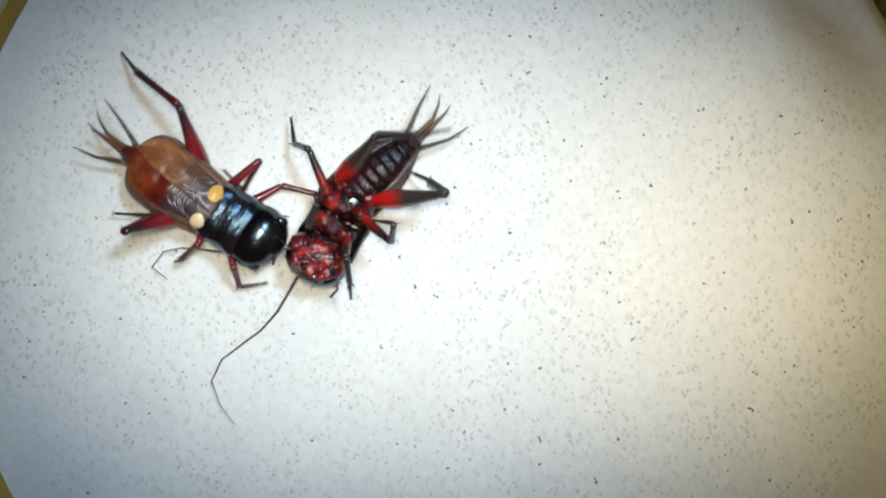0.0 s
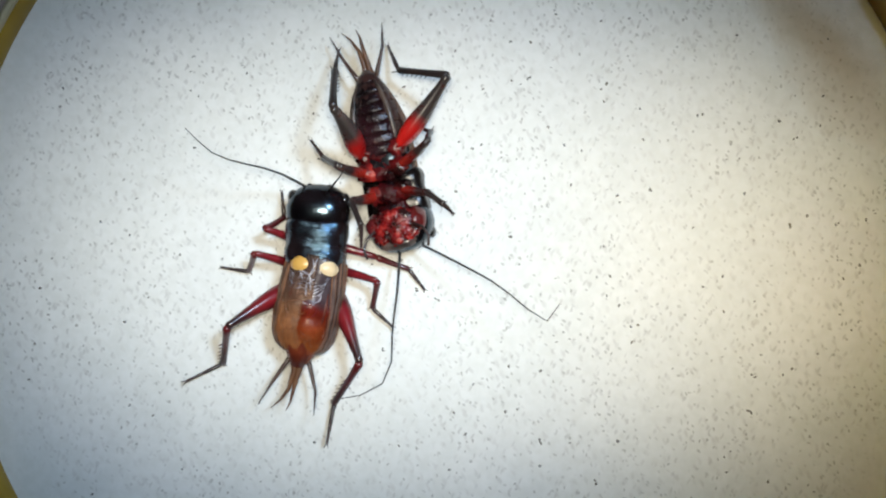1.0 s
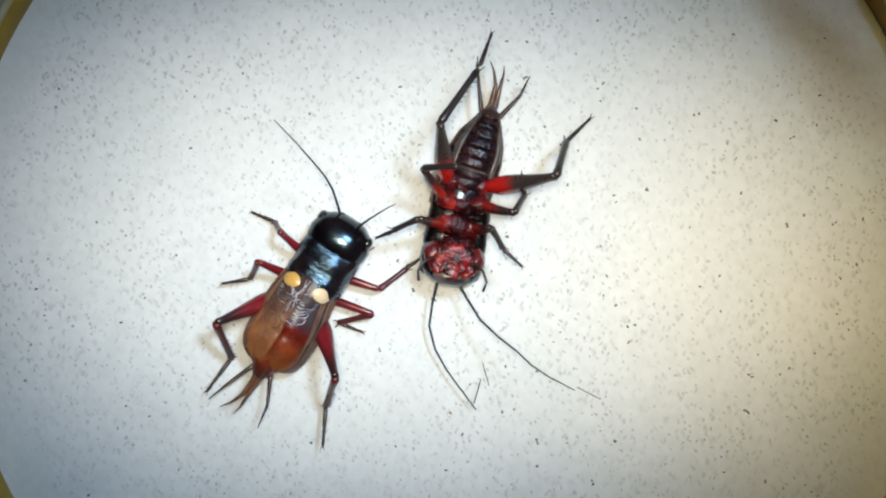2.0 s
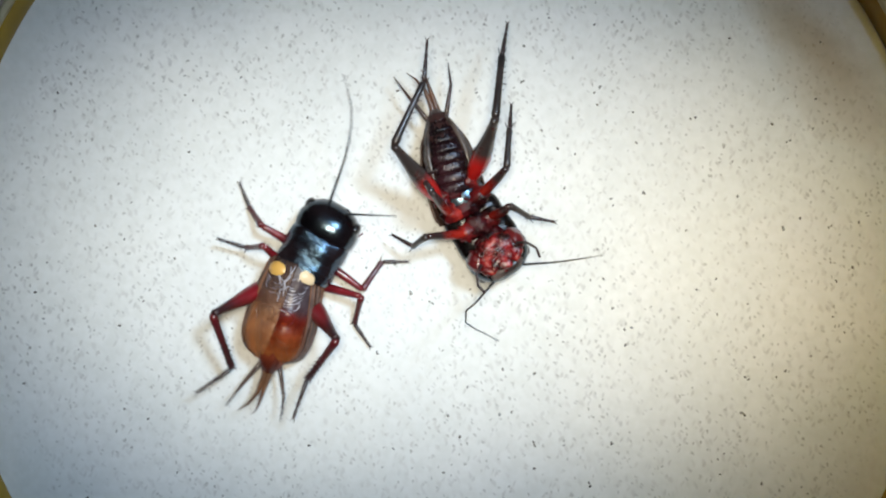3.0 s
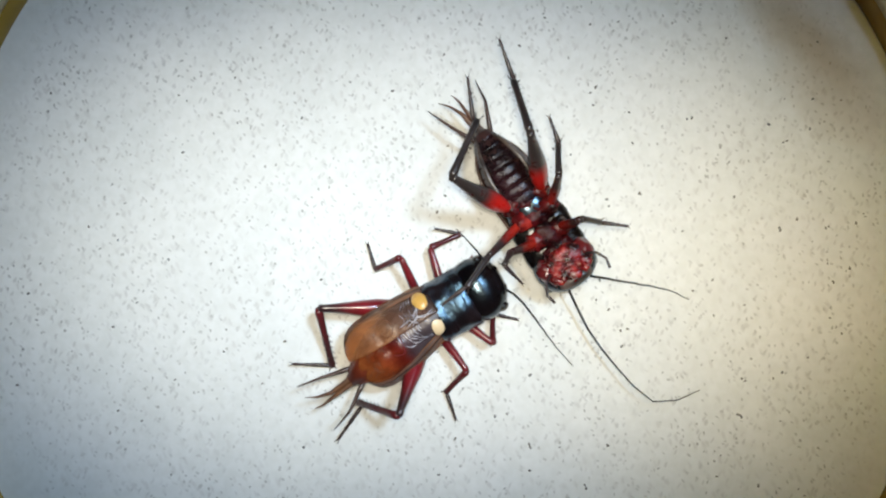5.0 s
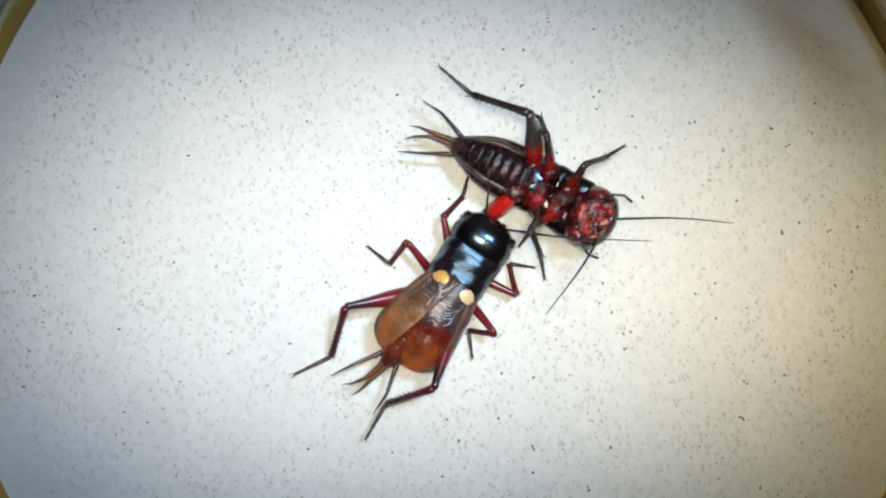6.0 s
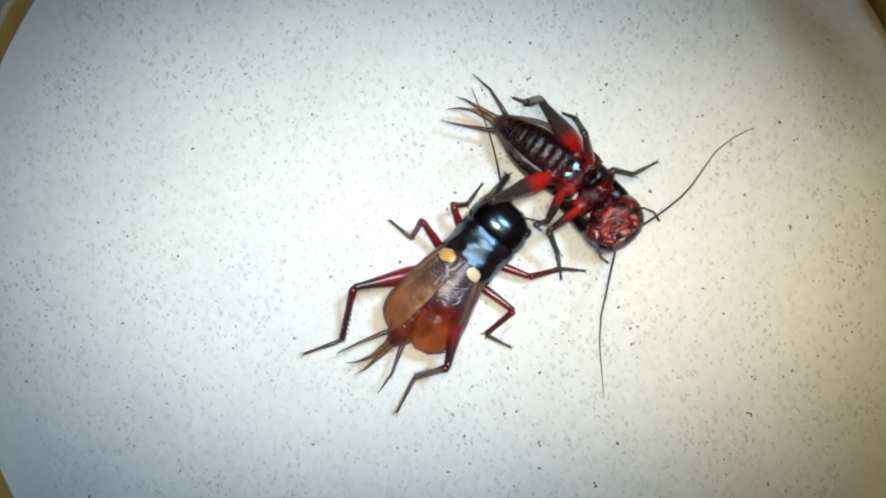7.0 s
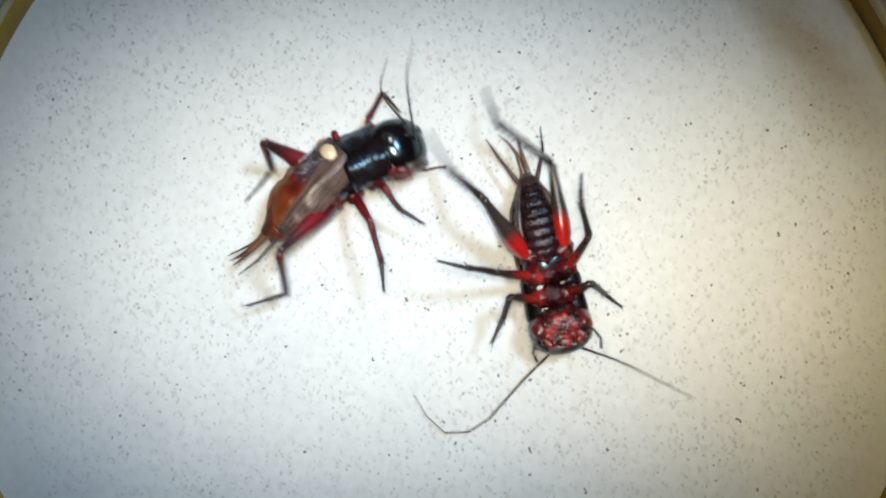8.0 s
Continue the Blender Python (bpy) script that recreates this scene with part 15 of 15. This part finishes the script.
    walk(loser["ar4"], [(0, at(14.32, -0.02, -0.04, 1, 0, 0)), (0.1, at(14.32, 0.03, -0.17, -1, 2, 0)), (0.2, at(14.31, -0.1, -0.23, 1, 2, -1)), (0.3, at(14.32, -0.1, 0.06, 1, -1, -1)), (0.333, at(14.28, -0.79, 0.25, 3, -2, -8)), (0.4, at(14.19, -1.47, 0.42, 5, -3, -14)), (0.467, at(14.31, -0.4, -0.01, 4, 1, -3)), (0.5, at(14.28, 0.67, -0.45, 4, 6, 9)), (0.6, at(13.91, 2.6, -0.64, 10, 5, 19)), (0.7, at(13.9, 2.51, -1.02, 8, 8, 19)), (0.8, at(14.01, 2.14, -0.16, 2, 3, 24)), (0.9, at(14.21, 1.26, -0.2, 0, 3, 16)), (1, at(14.31, 0.35, -0.23, -2, 3, 8)), (1.2, at(14.3, -0.44, -0.04, 1, -1, -6)), (1.4, at(14.3, -0.54, 0.01, 0, 6, 1)), (1.5, at(14.31, -0.29, -0.22, 1, 2, -3)), (1.7, at(13.72, -2.87, -0.95, 7, 6, -15)), (2.267, at(14.21, -0.43, -1.27, 3, 11, -11)), (2.8, at(13.95, 2.04, -1.76, -1, 17, -7)), (2.9, at(14.21, 1.04, -1.06, 0, 11, -4)), (3, at(14.31, 0.04, -0.32, 1, 4, 0)), (3.1, at(14.11, 1.46, -0.41, -31, 11, 27)), (3.2, at(13.54, 2.66, -0.89, -58, 30, 48)), (3.3, at(14.1, 1.49, -0.41, -33, 11, 27)), (3.4, at(14.31, 0.1, -0.28, -3, 3, 1)), (3.5, at(14.3, 0.36, -0.32, -4, 4, 4)), (3.7, at(14.31, 0.06, -0.36, -2, 4, 2)), (3.8, at(14.3, 0.17, -0.54, -2, 6, 2)), (4, at(13.99, -2.26, 1.09, 0, 2, 0)), (4.2, at(14.31, -0.11, -0.2, 2, 2, -1)), (4.3, at(14.31, 0.07, -0.39, -3, 5, 2)), (4.5, at(14.25, 1, -0.19, -5, 2, 9)), (4.6, at(14.32, -0.12, -0.09, 2, 1, -1)), (4.7, at(14.31, -0.03, -0.37, 2, 4, -1)), (5.8, at(14.3, 0.41, -0.29, -5, 3, 5)), (6, at(14.31, 0.09, -0.38, -3, 4, 3)), (6.2, at(14.31, 0.2, -0.17, -1, 2, 4)), (6.3, at(14.31, 0.15, -0.29, -2, 3, 3)), (6.4, at(14.01, 2.07, -0.36, -17, 7, 29)), (6.5, at(13.23, 3.77, -0.72, -30, 18, 55)), (6.733, at(14.14, 1.64, -0.39, -7, 6, 21)), (7, at(14.24, -0.73, -0.61, 18, 9, -14)), (7.2, at(14.31, 0.23, -0.3, -3, 3, 5)), (7.3, at(14.29, 0.7, -0.07, -3, 1, 14)), (7.5, at(14.04, 1, -2.1, 9, 13, 21)), (7.7, at(14.31, 0.04, -0.24, 0, 3, 1)), (7.733, at(14.23, -0.01, -1.26, 4, 8, 11)), (7.8, at(14.05, -0.07, -2.25, 9, 13, 21)), (7.867, at(14.23, 0.19, -1.26, 4, 8, 12)), (7.9, at(14.3, 0.46, -0.25, 0, 2, 4)), (8, at(14.3, 0.31, -0.33, -7, 3, 5))])
    walk(loser["ar5"], [(0, at(17.9, -0.04, -0.07, 2, 1, 0)), (0.1, at(17.89, 0.05, -0.29, -1, 2, 0)), (0.2, at(17.89, -0.18, -0.39, 1, 3, -2)), (0.3, at(17.9, -0.17, 0.1, 1, -1, -1)), (0.333, at(17.82, -1.27, 0.37, 5, -3, -14)), (0.4, at(17.65, -2.36, 0.61, 10, -4, -26)), (0.467, at(17.88, -0.58, -0.09, 5, -1, -12)), (0.5, at(17.8, 1.21, -0.81, 1, 3, 3)), (0.6, at(17.28, 3.74, -0.95, 9, 5, 16)), (0.7, at(17.24, 3.68, -1.55, -1, 2, -2)), (0.8, at(17.28, 3.58, -0.33, 2, 4, 28)), (0.9, at(17.65, 2.24, -0.39, 0, 4, 20)), (1, at(17.84, 0.87, -0.42, -3, 4, 12)), (1.2, at(17.86, -0.84, 0.01, 2, -3, -11)), (1.4, at(17.86, -0.47, -0.36, -3, 16, 9)), (1.5, at(17.88, -0.5, -0.36, 1, 3, -4)), (1.7, at(17.17, -3.78, -1.3, 5, 5, -11)), (2.267, at(17.66, -1.08, -1.98, -1, 13, -44)), (2.8, at(17.34, 1.63, -2.83, -11, 15, -79)), (2.9, at(17.72, 0.83, -1.71, -3, 12, -39)), (3, at(17.88, 0.01, -0.56, 1, 5, 0)), (3.1, at(17.25, 3.04, -1.08, -41, 17, 32)), (3.2, at(15.61, 4.95, -2.7, -78, 47, 51)), (3.3, at(17.22, 3.11, -1.09, -43, 18, 32)), (3.4, at(17.89, 0.17, -0.47, -3, 4, 1)), (3.5, at(17.87, 0.58, -0.54, -4, 5, 3)), (3.7, at(17.88, 0.17, -0.6, -4, 5, 3)), (3.8, at(17.86, 0.31, -0.93, -3, 10, 5)), (4, at(17.57, -2.23, 0.94, 1, 8, 7)), (4.2, at(17.89, -0.15, -0.36, 2, 3, -1)), (4.3, at(17.87, 0.21, -0.68, -3, 6, 2)), (4.5, at(17.78, 1.56, -0.33, -2, 3, 4)), (4.6, at(17.89, -0.2, -0.16, 3, 1, -2)), (4.7, at(17.88, -0.1, -0.64, 2, 5, -1)), (5.8, at(17.87, 0.7, -0.5, -12, 4, 12)), (6, at(17.88, 0.25, -0.63, -6, 5, 4)), (6.2, at(17.88, 0.44, -0.27, -6, 2, 16)), (6.3, at(17.88, 0.32, -0.47, -3, 4, 4)), (6.4, at(17.1, 3.82, -0.82, -21, 11, 35)), (6.5, at(15.17, 6.56, -1.83, -34, 26, 65)), (6.733, at(17.45, 2.92, -0.79, -11, 9, 27)), (7, at(17.66, -1.59, -1.2, 16, 10, -13)), (7.2, at(17.87, 0.51, -0.49, -6, 4, 8)), (7.3, at(17.76, 1.54, -0.1, -5, 1, 21)), (7.5, at(17.3, 2.25, -2.87, 18, 6, 45)), (7.7, at(17.89, 0.09, -0.41, -5, 3, 10)), (7.733, at(17.72, 0.64, -1.76, 5, 7, 24)), (7.8, at(17.3, 1.18, -3.03, 16, 8, 39)), (7.867, at(17.7, 0.93, -1.75, 7, 6, 12)), (7.9, at(17.87, 0.68, -0.39, 0, 1, -13)), (8, at(17.86, 0.62, -0.54, -8, 4, 6))])
    walk(loser["ar6"], [(0, at(21.48, -0.05, -0.1, 2, 1, 0)), (0.1, at(21.47, 0.08, -0.43, -1, 3, 1)), (0.2, at(21.46, -0.28, -0.58, 1, 4, -2)), (0.3, at(21.47, -0.26, 0.15, 2, -1, -2)), (0.333, at(21.3, -2.12, 0.55, 10, -1, -29)), (0.4, at(20.85, -3.94, 0.86, 18, 4, -55)), (0.467, at(21.39, -1.3, -0.02, 7, -3, -35)), (0.5, at(21.37, 1.38, -0.99, -6, -4, -13)), (0.6, at(20.71, 4.75, -1.24, 11, 11, 22)), (0.7, at(20.81, 3.55, -1.66, 3, 7, 6)), (0.8, at(20.45, 5.23, -0.57, 3, 6, 33)), (0.9, at(21.01, 3.45, -0.65, 1, 5, 19)), (1, at(21.34, 1.6, -0.67, -1, 4, 5)), (1.2, at(21.37, -1.53, 0.17, 3, -6, -22)), (1.4, at(21.27, 0.05, -1.32, -5, 27, 14)), (1.5, at(21.45, -0.74, -0.56, 1, 4, -5)), (1.7, at(20.67, -4.44, -1.63, 5, 6, -10)), (2.267, at(20.17, -3.51, -2.76, -3, 9, -60)), (2.8, at(18.01, -1.76, -3.76, -10, 6, -110)), (2.9, at(20.44, -1.37, -2.46, -5, 8, -55)), (3, at(21.45, -0.01, -0.86, 0, 6, 0)), (3.1, at(20.16, 4.83, -2.14, -48, 22, 33)), (3.2, at(17.15, 6.86, -5.31, -95, 56, 47)), (3.3, at(20.11, 4.93, -2.17, -50, 22, 34)), (3.4, at(21.46, 0.26, -0.71, -4, 5, 2)), (3.5, at(21.43, 0.78, -0.84, 0, 6, 0)), (3.7, at(21.44, 0.35, -0.9, -5, 6, 4)), (3.8, at(21.37, 0.6, -1.54, -5, 13, 6)), (4, at(21.09, -1.8, 0.46, 1, 12, 12)), (4.2, at(21.46, -0.19, -0.57, 2, 4, -1)), (4.3, at(21.43, 0.35, -1.05, -3, 7, 2)), (4.5, at(21.34, 1.83, -0.55, -1, 5, 2)), (4.6, at(21.47, -0.3, -0.23, 3, 1, -2)), (4.7, at(21.44, -0.17, -0.98, 2, 6, -1)), (5.8, at(21.36, 1.42, -0.74, -27, 7, 28)), (6, at(21.43, 0.5, -0.93, -7, 6, 5)), (6.2, at(21.31, 1.45, -0.37, -13, 4, 36)), (6.3, at(21.44, 0.58, -0.7, -5, 4, 7)), (6.4, at(19.96, 5.86, -1.49, -26, 16, 43)), (6.5, at(16.53, 9.47, -3.41, -39, 37, 77)), (6.733, at(20.59, 4.53, -1.37, -23, 15, 39)), (7, at(21.1, -2.37, -1.82, 2, 7, -1)), (7.2, at(21.41, 1.03, -0.72, -10, 5, 14)), (7.3, at(21.1, 2.84, -0.16, -6, 1, 23)), (7.5, at(19.81, 4.77, -3.27, 25, -3, 72)), (7.7, at(21.41, 0.71, -0.61, -14, 7, 31)), (7.733, at(20.96, 2.09, -2.2, 7, 6, 53)), (7.8, at(20.07, 3.39, -3.56, 25, -3, 73)), (7.867, at(21.17, 1.69, -2.15, 15, 8, 11)), (7.9, at(21.35, -0.14, -0.45, 1, 4, -51)), (8, at(21.42, 0.96, -0.82, -8, 6, 6))])
    walk(loser["ar7"], [(0, at(25.05, -0.08, -0.14, 2, 1, 0)), (0.1, at(25.04, 0.11, -0.6, -1, 3, 1)), (0.2, at(25.03, -0.39, -0.82, 1, 4, -2)), (0.3, at(25.05, -0.36, 0.21, 2, -1, -2)), (0.333, at(24.44, -3.83, 0.59, 32, 23, -43)), (0.4, at(22.88, -6.88, 0.64, 40, 61, -84)), (0.467, at(24.33, -3.33, 0.13, 37, 31, -27)), (0.5, at(24.85, 0.58, -0.74, 9, 14, 21)), (0.6, at(23.96, 6.06, -1.95, 30, 26, 77)), (0.7, at(24.35, 3.92, -2.12, 24, 34, 67)), (0.8, at(23.43, 7.18, -0.93, 3, 7, 34)), (0.9, at(24.38, 4.6, -0.97, 14, 14, -14)), (1, at(24.9, 1.89, -0.93, 15, 27, -63)), (1.2, at(24.66, -2.88, 0.57, 4, -7, -28)), (1.4, at(24.36, 0.83, -2.94, -9, 41, 19)), (1.5, at(25.01, -1.02, -0.8, 1, 5, -5)), (1.7, at(24.18, -5.04, -1.99, 5, 7, -10)), (2.267, at(21.94, -6.56, -3.33, -3, 9, -61)), (2.8, at(16.78, -5.1, -4.13, -10, 5, -112)), (2.9, at(22.47, -4.28, -2.97, -6, 8, -56)), (3, at(25.01, -0.01, -1.21, -1, 6, 0)), (3.1, at(22.94, 6.66, -3.46, -50, 23, 33)), (3.2, at(18.51, 8.3, -8.29, -100, 58, 44)), (3.3, at(22.87, 6.77, -3.5, -52, 23, 34)), (3.4, at(25.02, 0.36, -1, -5, 5, 2)), (3.5, at(24.99, 0.8, -1.23, 16, 12, -11)), (3.7, at(25, 0.57, -1.27, -5, 7, 3)), (3.8, at(24.85, 0.97, -2.32, -4, 13, 5)), (4, at(24.51, -1.07, -0.3, 1, 14, 13)), (4.2, at(25.03, -0.23, -0.82, 3, 4, -1)), (4.3, at(24.98, 0.49, -1.47, -2, 8, 2)), (4.5, at(24.91, 1.93, -0.83, -1, 5, 1)), (4.6, at(25.05, -0.42, -0.33, 4, 2, -2)), (4.7, at(25, -0.22, -1.37, 1, 7, 0)), (5.8, at(24.49, 3.1, -1.19, -32, 10, 34)), (6, at(24.98, 0.81, -1.3, -7, 7, 5)), (6.2, at(24.19, 3.56, -0.6, -14, 5, 41)), (6.3, at(24.99, 1.02, -0.97, -6, 5, 8)), (6.4, at(22.49, 8.2, -2.46, -28, 18, 45)), (6.5, at(17.18, 12.25, -5.58, -40, 41, 81)), (6.733, at(23.29, 6.7, -2.31, -31, 19, 45)), (7, at(24.65, -2.46, -2.24, -10, 6, 9)), (7.2, at(24.87, 1.89, -1.01, -11, 6, 16)), (7.3, at(24.4, 4.21, -0.25, -6, 2, 24)), (7.5, at(20.92, 8.17, -3.1, 26, -7, 84)), (7.7, at(24.45, 2.55, -1.03, -21, 14, 49)), (7.733, at(23.12, 4.92, -2.55, 6, 6, 84)), (7.8, at(21.14, 6.81, -3.39, 24, -15, 114)), (7.867, at(24.65, 2.4, -2.62, 17, 1, 60)), (7.9, at(23.61, -2.91, -0.68, 0, 4, 5)), (8, at(24.96, 1.33, -1.16, -9, 7, 6))])


motions()
